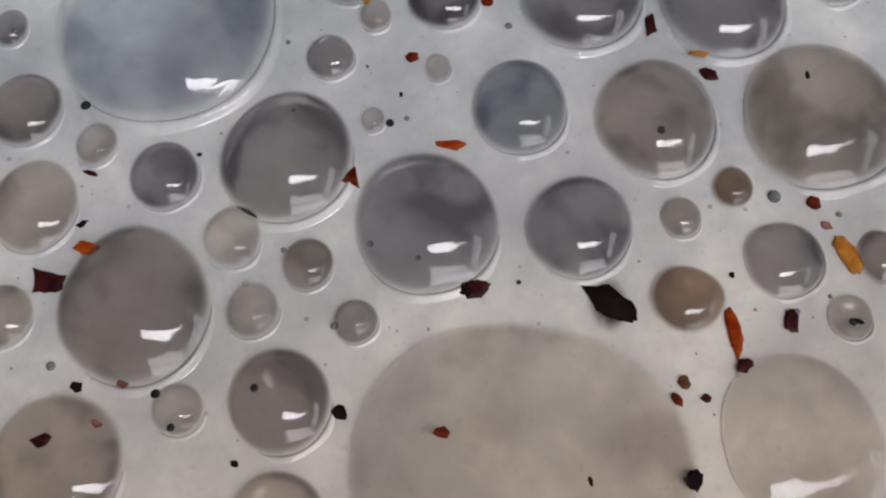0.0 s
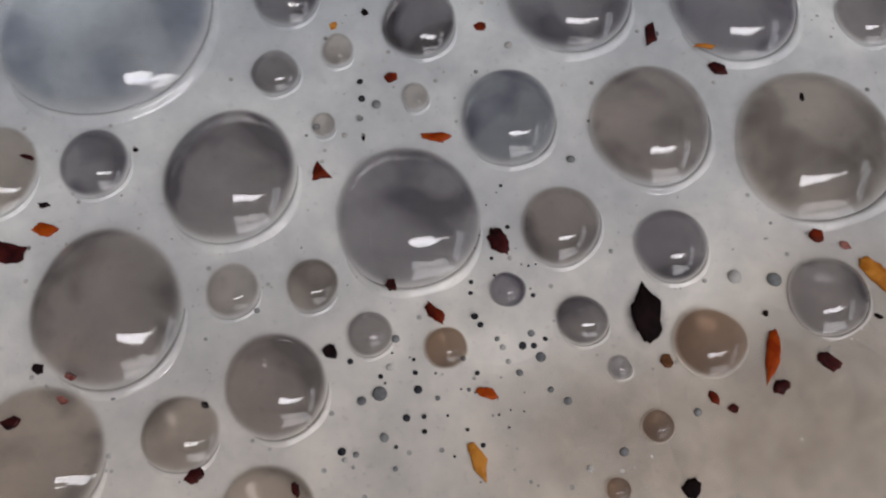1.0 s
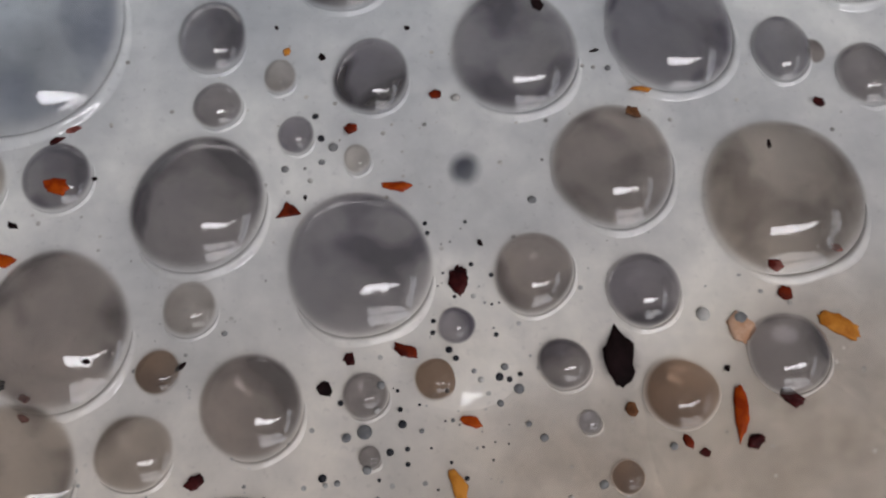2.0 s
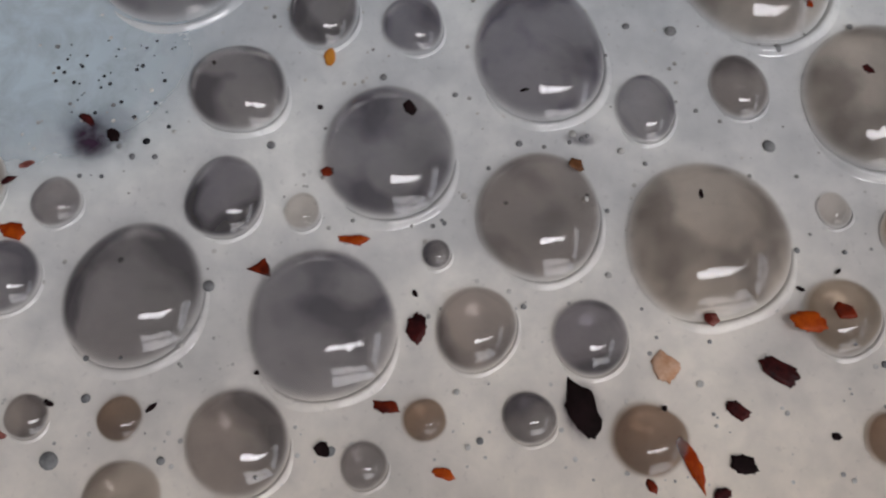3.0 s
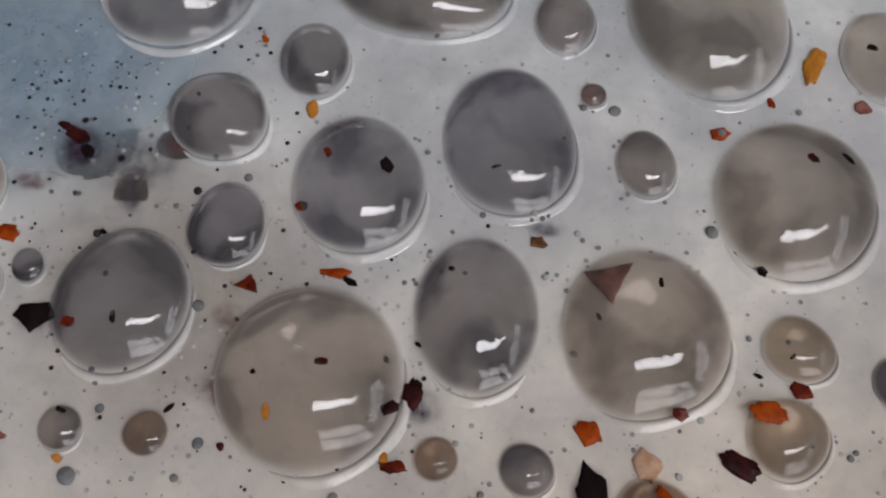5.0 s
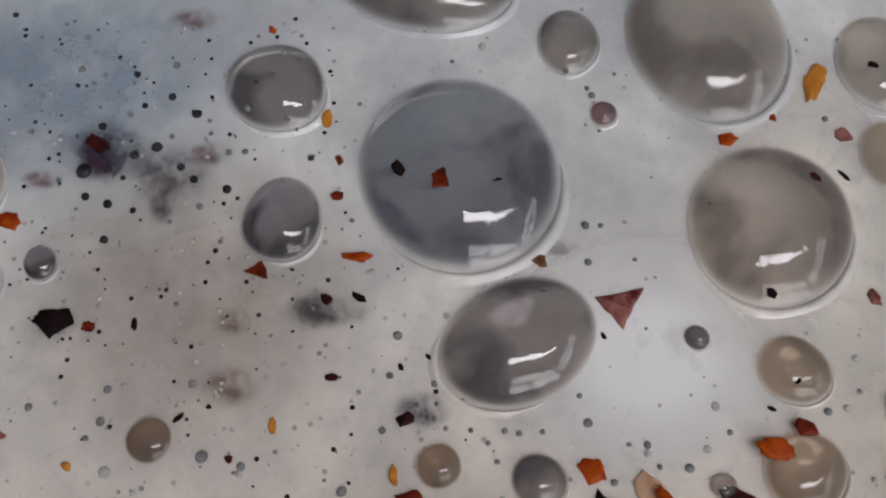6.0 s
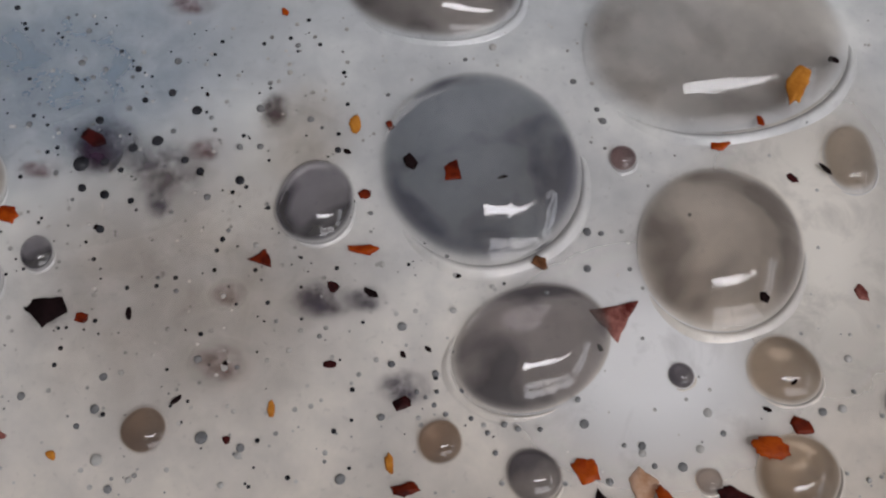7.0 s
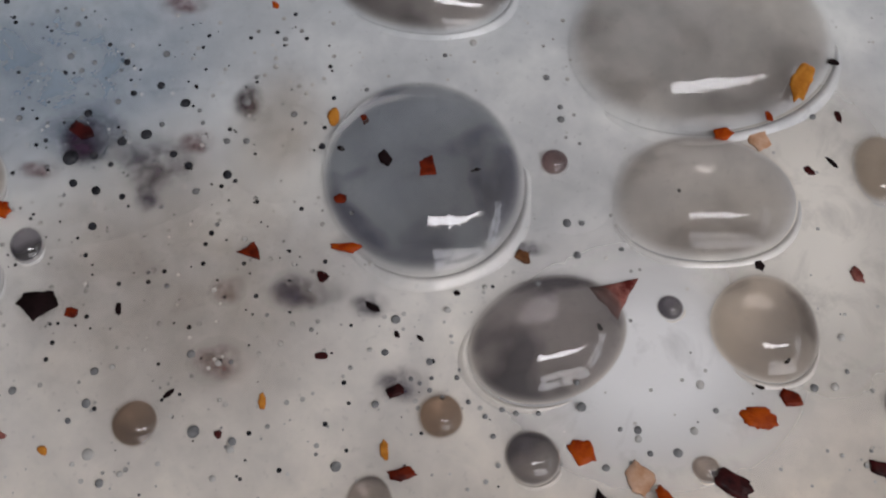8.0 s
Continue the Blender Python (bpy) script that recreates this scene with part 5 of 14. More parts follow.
    drift(b67, [(0, 30.72, -8.22, -1.33), (5.32, 30.72, -8.22, -1.33), (5.45, 30.72, -8.22, 0.0), (5.8, 31.52, -10.15, 0), (6, 30.9, -11.58, 0), (6.5, 28.64, -15.45, 0), (7, 28.57, -16.29, 0), (7.5, 28.67, -11.15, 0), (8, 27.98, -7.76, 0)])
    drift(b68, [(0, 70.33, 19.4, 0), (1.7, 63.74, 16.03, 0), (2.8, 53, 6.45, 0), (3, 49.94, 5.34, 0), (3.5, 44.58, 2.38, 0), (3.8, 43.29, 1.22, 0), (3.9, 43.29, 1.22, -1.6), (8, 43.29, 1.22, -1.6)])
    drift(b69, [(0, 25.77, -21.74, -1.47), (0.48, 25.77, -21.74, -1.47), (0.62, 25.77, -21.74, 0), (1, 25.38, -22.41, 0), (1.5, 24.76, -23.54, 0), (1.7, 23.36, -25.52, 0), (2.4, 20.57, -29.92, 0), (2.7, 20.57, -29.92, -1.47), (8, 20.57, -29.92, -1.47)])
    drift(b70, [(0, 21.9, -14.55, -1.13), (0.48, 21.9, -14.55, -1.13), (0.62, 21.9, -14.55, 0), (1, 21.31, -15.25, 0), (1.5, 20.12, -16.84, 0), (1.7, 18.98, -19.04, 0), (2.4, 16.34, -23.41, 0), (2.7, 16.34, -23.41, -1.13), (8, 16.34, -23.41, -1.13)])
    drift(b71, [(0, 50.01, -8.99, 0), (0.5, 51.54, -10.29, 0), (0.8, 52.12, -11.01, 0), (0.9, 52.12, -11.01, -1.76), (8, 52.12, -11.01, -1.76)])
    drift(b72, [(0, 55.07, -1.06, 0), (0.5, 57.72, -2.2, 0), (0.8, 59.01, -2.95, 0), (0.9, 59.01, -2.95, -1.94), (8, 59.01, -2.95, -1.94)])
    drift(b73, [(0, -59.47, 32.61, 0), (0.5, -58.2, 33.52, 0), (1, -66.17, 35.36, 0), (1.1, -66.17, 35.36, -1.75), (8, -66.17, 35.36, -1.75)])
    drift(b74, [(0, 56.02, -12.43, -2.21), (3.86, 56.02, -12.43, -2.21), (4, 56.02, -12.43, 0), (4.7, 54.68, -15.59, 0), (5.8, 56.1, -20.06, 0), (8, 56.1, -20.06, 0)])
    drift(b75, [(0, -51.92, -2.2, -1.65), (4.6, -51.92, -2.2, -1.65), (4.9, -51.92, -2.2, 0), (5.8, -50.67, -2.05, 0), (6, -50.41, -1.9, 0), (6.5, -51.15, -0.23, 0), (7, -51.04, -0.53, 0), (7.5, -52.17, 0.38, 0), (8, -52.48, 0.53, 0)])
    drift(b76, [(0, 31.23, -27.35, -1.21), (4.9, 31.23, -27.35, -1.21), (5.2, 31.23, -27.35, 0), (5.8, 32.07, -28.77, 0), (6, 32.35, -29.28, 0), (6.5, 31.19, -29.15, 0), (8, 30.58, -27.35, 0)])
    drift(b77, [(0, -6.29, -21.07, -1.19), (1.06, -6.29, -21.07, -1.19), (1.2, -6.29, -21.07, 0), (1.5, -6.81, -21.54, 0), (1.7, -7.7, -23.41, 0), (2.4, -8.79, -27.35, 0), (2.7, -8.79, -27.35, -1.19), (8, -8.79, -27.35, -1.19)])
    drift(b78, [(0, 20.25, -29.79, -1.17), (0.76, 20.25, -29.79, -1.17), (0.9, 20.25, -29.79, 0), (1.5, 19.88, -30.55, 0), (2.4, 17.04, -34.94, 0), (2.7, 17.04, -34.94, -1.17), (8, 17.04, -34.94, -1.17)])
    drift(b79, [(0, -8.67, -31.82, -1.68), (7.16, -8.67, -31.82, -1.68), (7.3, -8.67, -31.82, 0), (7.5, -8.68, -31.5, 0), (8, -8.37, -30.81, 0)])
    drift(b80, [(0, 54.98, -18.7, -2), (1.9, 54.98, -18.7, -2), (2.2, 54.98, -18.7, 0), (2.8, 51.83, -22.41, 0), (3, 52.76, -24.07, 0), (4, 54.63, -28.64, 0), (8, 54.63, -28.64, 0)])
    drift(w2, [(0, 6.63, -10.29, -1.2), (0.4, 6.63, -10.29, -1.2), (0.75, 6.63, -10.29, 0), (1, 6.63, -10.29, 0), (1.5, 5.24, -11.01, 0), (1.7, 4.19, -12.43, 0), (2.4, 1.08, -18.7, 0), (2.8, 1.08, -18.7, -1.2), (8, 1.08, -18.7, -1.2)])
    drift(w3, [(0, 12.11, -11.72, -0.95), (3.65, 12.11, -11.72, -0.95), (4, 12.11, -11.72, 0), (4.5, 12.03, -13.84, 0), (4.7, 12.35, -14.55, 0), (5.2, 13.34, -15.25, 0), (5.6, 13.34, -15.25, -0.95), (8, 13.34, -15.25, -0.95)])
    drift(w4, [(0, 17.87, 7.08, -0.9), (6.95, 17.87, 7.08, -0.9), (7.3, 17.87, 7.08, 0), (7.5, 17.14, 7.08, 0), (8, 16.38, 6.29, 0)])
    drift(f1, [(0, -49.16, -4.22, 0.08, -10), (0.5, -51.01, -1.67, 0.08, -10), (1, -54.61, -0.38, 0.08, -10), (1.5, -59.25, -0.69, 0.08, -10), (8, -59.25, -0.69, 0.08, -10)])
    drift(f2, [(0, -44.43, -0.28, 1.14, -5), (0.5, -46.74, 1.38, 0.08, -5), (1, -50.42, 2.61, 0.08, -5), (1.5, -53.49, 2.07, 0.08, -5), (1.7, -53.78, 0.69, 0.08, -5), (2.4, -56.75, -2.95, 0.08, -5), (2.52, -56.75, -2.95, -1.2, -5), (8, -56.75, -2.95, -1.2, -5)])
    drift(f2b, [(0, -48.87, 7.57, -1.2, -15), (1.88, -48.87, 7.57, -1.2, -15), (2, -48.87, 7.57, 2.62, -15), (2.8, -52.77, 3.47, 0.08, -15), (3, -54.64, 2.54, 0.08, -15), (3.5, -55.33, 2.49, 1.82, -15), (4, -56.76, 2.38, 0.08, -15), (4.5, -55.99, 1.99, 0.08, -15), (4.7, -55.27, 1.99, 0.08, -15), (5.8, -55.72, 3.93, 0.08, -15), (6, -55.43, 3.93, 0.08, -15), (6.5, -56.1, 5.49, 0.1, -15), (7, -55.87, 4.87, 0.08, -15), (7.5, -56.44, 5.47, 0.16, -15), (8, -56.39, 5.1, 1.12, -15)])
    drift(f3, [(0, -11.2, 9.79, 0.11, 60), (0.5, -13.08, 9.32, 0.08, 85), (1, -15.41, 10.85, 0.08, 90), (1.5, -18.16, 10.04, 0.08, 30), (1.7, -19.14, 7.8, 0.08, 0), (2.8, -20.71, -1.3, 0.1, -60), (3, -23, -3.11, 0.1, -60), (3.5, -25.23, -4.45, 0.09, -60), (4, -26.33, -5.63, 0.08, -60), (4.5, -26.31, -5.04, 0.1, -60), (4.7, -25.36, -5.56, 0.1, -60), (5.8, -23.82, -3.47, 0.08, -60), (6, -23.4, -3.4, 0.08, -60), (6.5, -23.32, -1.44, 0.08, -60), (7, -23.02, -1.82, 0.08, -60), (7.5, -24, -0.91, 0.08, -60), (8, -24.5, -0.84, 0.08, -60)])
    drift(f4, [(0, 0.96, 14.54, 0.08, -3), (0.5, 1.12, 15.45, 0.09, -3), (1, -0.97, 15.7, 0.08, -3), (1.5, -4.65, 12.65, 0.08, -3), (1.7, -5.5, 10.61, 0.08, -3), (2.8, -8.56, 3.62, 0.08, -3), (3, -11.36, 1.15, 0.08, -3), (3.5, -13.66, -1.97, 0.08, -3), (4, -15.8, -3.25, 0.08, -3), (4.5, -15.87, -3.19, 0.13, -3), (4.7, -14.99, -3.86, 0.12, -3), (5.8, -11.29, -0.91, 0.08, -3), (6, -10.86, -1.14, 0.08, -3), (6.5, -10.4, 0.31, 0.08, -3), (7, -10.1, -0.15, 0.08, -3), (7.5, -11.32, 0.15, 0.08, -3), (8, -12.18, -0.19, 0.88, -3)])
    drift(f5, [(0, -4.23, 28.01, 0.08, 10), (0.5, -4.14, 26.68, 0.08, 10), (1, -7.09, 24.84, 0.08, 10), (1.5, -10.47, 22.83, 0.08, 10), (1.7, -10.26, 20.77, 0.08, 10), (2.5, -16.37, 12.88, 1.54, 10), (2.62, -16.37, 12.88, -1.2, 10), (8, -16.37, 12.88, -1.2, 10)])
    drift(f6, [(0, 20.49, -7.39, 0.08, -35), (0.5, 24.83, -7.03, 0.08, -60), (0.75, 23.56, -5.18, 0.08, -80), (1, 24.73, -8.48, 0.08, -88), (1.5, 23.63, -9.35, 0.08, -88), (1.7, 22.32, -11.22, 0.08, -88), (2.8, 17.9, -19.04, 0.08, -75), (3, 16.22, -20.4, 0.08, -70), (3.5, 14.33, -23.74, 0.08, -65), (4, 13.5, -27.73, 0.08, -70), (4.5, 15.72, -27.86, 0.08, -80), (4.7, 16.21, -28.64, 0.08, -80), (5.8, 18.4, -33.7, 0.08, -80), (8, 18.4, -33.7, 0.08, -80)])
    drift(f7, [(0, 3.92, -5.34, 0.11, 15), (0.5, 1.47, -5.41, 0.1, 15), (0.7, 3.08, -0.65, 2.1, -10), (1, 7, 1.07, 0.08, -60), (1.5, 4.2, 0.31, 0.08, -70), (1.7, 2.83, -1.59, 0.08, -80), (2.8, -0.49, -8.63, 0.08, -90), (3, -3.25, -10.36, 0.08, -90), (3.5, -5.2, -13.42, 0.08, -95), (4, -6.05, -15.73, 0.08, -90), (4.5, -4.81, -17.12, 0.08, -90), (4.7, -4.53, -17.88, 0.08, -90), (5.3, -2.96, -18.7, 0.08, -90), (5.42, -2.96, -18.7, -1.2, -90), (8, -2.96, -18.7, -1.2, -90)])
    drift(f8, [(0, 35.59, -10.86, 0.08, -85), (0.5, 38.58, -12.43, 0.08, -100), (1, 39.95, -13.63, 0.08, -103), (1.5, 39.12, -14.34, 0.08, -104), (1.7, 37.48, -16.77, 0.08, -102), (2.8, 30.86, -25.78, 0.08, -70), (3, 29, -26.57, 0.09, -68), (3.5, 27.22, -29.42, 0.19, -66), (4, 25.99, -32.26, 1.35, -66), (8, 25.99, -32.26, 1.35, -66)])
    drift(f9, [(0, 36.25, -15.08, 0.43, 25), (0.5, 38.26, -16.94, 0.9, 25), (1, 40.49, -17.6, 0.08, 25), (1.5, 39.78, -18.49, 0.08, 25), (1.7, 38.38, -20.67, 0.08, 25), (2.8, 33.65, -29.34, 0.08, 25), (3, 32.12, -30.3, 0.08, 25), (3.5, 30, -33.39, 0.08, 25), (8, 30, -33.39, 0.08, 25)])
    drift(f10, [(0, 50.69, -0.46, 0.08, -65), (0.5, 52.9, -2.27, 0.08, -60), (1, 53.83, -3.1, 0.08, -50), (1.5, 53.25, -3.7, 0.08, -35), (1.7, 50.96, -6.29, 0.08, -30), (2.3, 47.3, -11.01, 0.08, -30), (2.42, 47.3, -11.01, -1.2, -30), (8, 47.3, -11.01, -1.2, -30)])
    drift(f10b, [(0, 47.3, -11.01, -1.2, -30), (2.08, 47.3, -11.01, -1.2, -30), (2.2, 47.3, -11.01, 0.08, -30), (2.8, 42.77, -15.11, 0.08, -30), (3, 40.58, -15.73, 0.08, -30), (3.5, 37.82, -18.49, 0.08, -30), (4, 35.36, -22.55, 0.08, -30), (4.5, 34.95, -24.47, 0.08, -30), (4.7, 34.72, -25.46, 0.08, -30), (5.8, 34.49, -30.55, 0.08, -30), (6, 34.24, -31.06, 0.08, -30), (6.5, 33.81, -30.87, 0.08, -30), (7, 33.98, -31.06, 0.08, -30), (7.5, 33.42, -29.66, 0.08, -30), (8, 33.48, -29.02, 0.08, -30)])
    drift(f11, [(0, 54.47, -3.84, -1.2, -20), (1.98, 54.47, -3.84, -1.2, -20), (2.1, 54.47, -3.84, 0.41, -20), (2.8, 47.55, -9.14, 0.09, -20), (3, 44.43, -10.15, 1.64, -20), (3.5, 41.21, -12.72, 1.74, -20), (4, 38.52, -16.48, 1.56, -20), (4.5, 38.2, -18.35, 1.66, -20), (4.7, 38.21, -19.6, 1.83, -20), (5.8, 38.43, -24.7, 1.48, -20), (6, 38.62, -25.44, 1.64, -20), (6.5, 38.08, -24.95, 1.46, -20), (7, 38.09, -25.29, 1.53, -20), (7.5, 37.64, -23.01, 0.08, -20), (8, 37.54, -21.54, 0.08, -20)])
    drift(f12, [(0, 58.18, -3.7, -1.2, -30), (1.98, 58.18, -3.7, -1.2, -30), (2.1, 58.18, -3.7, 0.08, -30), (2.8, 50.96, -8.42, 2.05, -30), (3, 48.34, -8.92, 2.28, -30), (3.5, 45.16, -11.03, 1.75, -30), (4, 42.93, -14.21, 0.15, -30), (4.5, 42.6, -15.94, 0.08, -30), (4.7, 42.6, -16.98, 0.08, -30), (5.8, 42.32, -21.74, 0.09, -30), (6, 42.23, -22.78, 1.07, -30), (6.5, 42.08, -22.08, 0.08, -30), (7, 42.1, -22.41, 0.08, -30), (7.5, 41.62, -20.69, 0.19, -30), (8, 41.25, -19.11, 0.08, -30)])
    drift(f13, [(0, 41.14, -4.81, -1.2, -80), (1.28, 41.14, -4.81, -1.2, -80), (1.4, 41.14, -4.81, 0.08, -80), (1.5, 40.48, -5.63, 0.08, -80), (1.7, 38.77, -7.76, 0.08, -80), (2.8, 28.98, -14.69, 0.08, -80), (3, 26.75, -15.31, 0.08, -80), (3.5, 24.01, -18.35, 0.08, -80), (4, 23.12, -21.47, 0.08, -80), (4.5, 23.02, -23.81, 0.08, -80), (4.7, 23.69, -25.46, 0.08, -80), (5.8, 23.56, -29.02, 0.08, -80), (6, 23.58, -29.66, 0.08, -80), (6.5, 23.33, -29.47, 0.08, -80), (7, 23.15, -29.34, 0.08, -80), (7.5, 22.6, -28.77, 0.08, -80), (8, 22.75, -28.57, 0.08, -80)])
    drift(f14, [(0, 42.66, -9.5, 0.08, -90), (0.5, 45.07, -12.22, 0.08, -90), (1, 46.65, -14.62, 0.08, -30), (1.5, 45.11, -15.45, 0.08, -30), (1.7, 43.29, -17.94, 0.08, -30), (2.8, 37.46, -19.92, 0.08, -30), (3, 34.97, -20.6, 0.08, -30), (3.5, 32.48, -23.41, 0.08, -30), (4, 30.81, -27.61, 0.08, -30), (4.5, 31.16, -29.47, 0.08, -30), (4.7, 31.14, -30.3, 0.08, -30), (5.4, 30.94, -33.7, 0.08, -30), (5.52, 30.94, -33.7, -1.2, -30), (8, 30.94, -33.7, -1.2, -30)])
    drift(f15, [(0, 41.12, -21.74, -1.2, -15), (1.98, 41.12, -21.74, -1.2, -15), (2.1, 41.12, -21.74, 0.08, -15), (2.8, 37.27, -26.18, 0.08, -15), (3, 35.02, -26.89, 0.08, -15), (3.5, 32.64, -29.66, 0.08, -15), (4, 30.94, -33.7, 0.08, -15), (8, 30.94, -33.7, 0.08, -15)])
    drift(f16, [(0, 46.99, -22.75, -1.2, -5), (2.78, 46.99, -22.75, -1.2, -5), (2.9, 46.99, -22.75, 0.02, -5), (3, 46.33, -23.61, 0.02, -5), (3.5, 44.14, -25.59, 0.02, -5), (4, 42.26, -29.28, 0.02, -5), (4.5, 42.83, -30.43, 0.02, -5), (5, 42.84, -33.7, 0.02, -5), (8, 42.84, -33.7, 0.02, -5)])
    drift(f17, [(0, 27.91, -19.25, 0.32, -60), (0.5, 29.77, -18.76, 0.29, -60), (1, 32.38, -18.97, 0.02, -60), (1.5, 31.53, -19.38, 0.02, -60), (1.7, 30.29, -21.21, 0.02, -60), (2.8, 25.7, -28.38, 0.03, -60), (3, 24.19, -29.34, 0.03, -60), (3.5, 22.33, -32.45, 0.08, -60), (8, 22.33, -32.45, 0.08, -60)])
    drift(f17b, [(0, 31.36, -19.04, 0.02, -40), (0.5, 33.31, -19.72, 0.03, -40), (1, 34.47, -20.26, 0.02, -40), (1.5, 33.73, -20.87, 0.02, -40), (1.7, 32.34, -22.75, 0.02, -40), (2.8, 27.73, -29.85, 0.02, -40), (3.5, 24.18, -33.7, 0.02, -40), (8, 24.18, -33.7, 0.02, -40)])
    drift(f18, [(0, 4.32, -18.85, -1.2, -15), (0.5, 4.32, -18.85, -1.2, -15), (0.62, 4.32, -18.85, 3.85, -15), (1, 5.13, -18.35, 0.08, -15), (1.5, 4.91, -19.17, 0.08, -15), (1.7, 4.09, -20.19, 0.08, -15), (2.8, 1.25, -26.44, 0.08, -15), (3, -0.07, -27.86, 0.08, -15), (3.5, -1.43, -30.55, 0.08, -15), (4, -2.19, -33.07, 0.08, -15), (8, -2.19, -33.07, 0.08, -15)])
    drift(f19, [(0, 3.57, -26.07, -1.2, -65), (0.5, 3.57, -26.07, -1.2, -65), (0.62, 3.57, -26.07, 4.25, -65), (1, 4.02, -26.18, 0.08, -65), (1.5, 4.14, -27.09, 0.08, -65), (1.7, 3.08, -27.86, 0.08, -65), (2.4, 1.04, -31.82, 0.08, -65), (3, -0.26, -35.55, 0.08, -65), (8, -0.26, -35.55, 0.08, -65)])
    drift(f20, [(0, -0.13, -23.77, 3.56, 0), (0.5, 1.68, -22.46, 3.82, 0), (0.75, 1.08, -18.7, 0.08, 0), (0.87, 1.08, -18.7, -1.2, 0), (8, 1.08, -18.7, -1.2, 0)])
    drift(f21, [(0, -0.28, -8.12, -1.2, -45), (0.53, -0.28, -8.12, -1.2, -45), (0.65, -0.28, -8.12, 0.08, -45), (1, -1.11, -8.34, 0.08, -50), (1.5, -2.49, -10.08, 0.11, -40), (1.7, -3.72, -11.44, 0.09, -35), (2.8, -5.8, -18.15, 0.08, -15), (3, -6.91, -20.06, 0.08, -15), (3.5, -7.04, -23.28, 0.08, -15), (4, -7.92, -25.52, 0.08, -10), (4.5, -7.07, -24.93, 0.08, -10), (4.7, -6.66, -25.65, 0.08, -10), (5.8, -4.29, -30.3, 0.08, 3), (6, -4.03, -30.68, 0.08, 3), (6.5, -4.69, -29.47, 0.08, 3), (7, -4.49, -29.73, 0.08, 3), (7.5, -5.1, -28.64, 0.08, 3), (8, -4.91, -27.99, 0.08, 3)])
    drift(f22, [(0, -45.96, -24.54, 2.78, 20), (0.5, -46.24, -23.74, 2.68, 20), (1, -49.95, -22.44, 2.36, 20), (1.5, -51, -21.8, 2.13, 20), (1.7, -51.04, -22.63, 2.34, 20), (2.5, -55.94, -24.07, 0.08, 20), (8, -55.94, -24.07, 0.08, 20)])
    drift(f23, [(0, 28.68, 33.06, 0.08, -90), (0.5, 29.76, 30.97, 0.09, -90), (1.15, 28.42, 31.7, 0.08, -90), (1.27, 28.42, 31.7, -1.2, -90), (8, 28.42, 31.7, -1.2, -90)])
    drift(f24, [(0, 35.96, 25.27, 0.08, -40), (0.5, 36.76, 21.8, 0.08, -40), (1, 37.26, 26.15, 0.09, -40), (1.5, 34.58, 22.83, 0.08, -40), (1.9, 32.01, 19.4, 0.08, -40), (2.02, 32.01, 19.4, -1.2, -40), (8, 32.01, 19.4, -1.2, -40)])
    drift(f25, [(0, 34.51, 28.01, 0.91, -4), (0.5, 34.38, 25.42, 1.12, -4), (1, 35.34, 28.91, 1.31, -4), (1.5, 31.98, 28.28, 0.23, -4), (1.7, 30.54, 26.25, 0.91, -4), (2.4, 22.28, 20.22, 0.15, -4), (2.52, 22.28, 20.22, -1.2, -4), (8, 22.28, 20.22, -1.2, -4)])
    drift(f26, [(0, 6.14, 36.75, 0.02, -20), (0.5, 7.7, 36.1, 0.02, -20), (1, 5.06, 32.79, 0.02, -20), (1.5, 1, 28.37, 0.02, -20), (1.7, 0.84, 25.8, 0.02, -20), (2.8, -12.53, 12.52, 1.11, -20), (3, -14.91, 10.13, 1.21, -20), (3.5, -18.47, 6.86, 1.58, -20), (4, -20.43, 5.66, 1.45, -20), (4.5, -20.71, 5.83, 1.08, -20), (4.7, -19.73, 5.1, 1.12, -20), (5.8, -14.7, 6.85, 1.24, -20), (6, -13.66, 7.24, 0.02, -20), (6.5, -11.07, 8.2, 0.02, -20), (7, -10.11, 7.48, 0.02, -20), (7.5, -11.99, 6.67, 0.77, -20), (8, -12.98, 5.86, 2.25, -20)])
    drift(f27, [(0, 19.92, 42.03, 3.86, -70), (1.7, 15.95, 38.01, 3.0, -70), (2.8, -1.55, 20.74, 3.08, -70), (3, -4.4, 18.43, 3.18, -70), (3.5, -8.13, 14.45, 3.09, -70), (4, -9.98, 13.12, 3.15, -70), (4.5, -9.74, 11.45, 3.76, -70), (4.7, -8.72, 10.5, 3.75, -70), (5.8, -5.82, 9.45, 4.13, -70), (6, -5.76, 9.38, 3.95, -70), (6.5, -4.67, 11.3, 3.41, -70), (7, -4.23, 10.57, 3.45, -70), (7.5, -6.49, 10.69, 4.16, -70), (8, -7.37, 10.35, 4.85, -70)])
    drift(f28, [(0, -1.03, 11.03, -1.2, -80), (4.98, -1.03, 11.03, -1.2, -80), (5.1, -1.03, 11.03, 0.22, -80), (5.8, -0.21, 8.52, 2.59, -80), (6, -0.35, 7.33, 4.98, -80), (6.5, 0.78, 9.04, 4.82, -80), (7, 1.2, 8.41, 4.84, -80), (7.5, -0.98, 8.8, 5.16, -80), (8, -1.9, 8.84, 5.24, -80)])
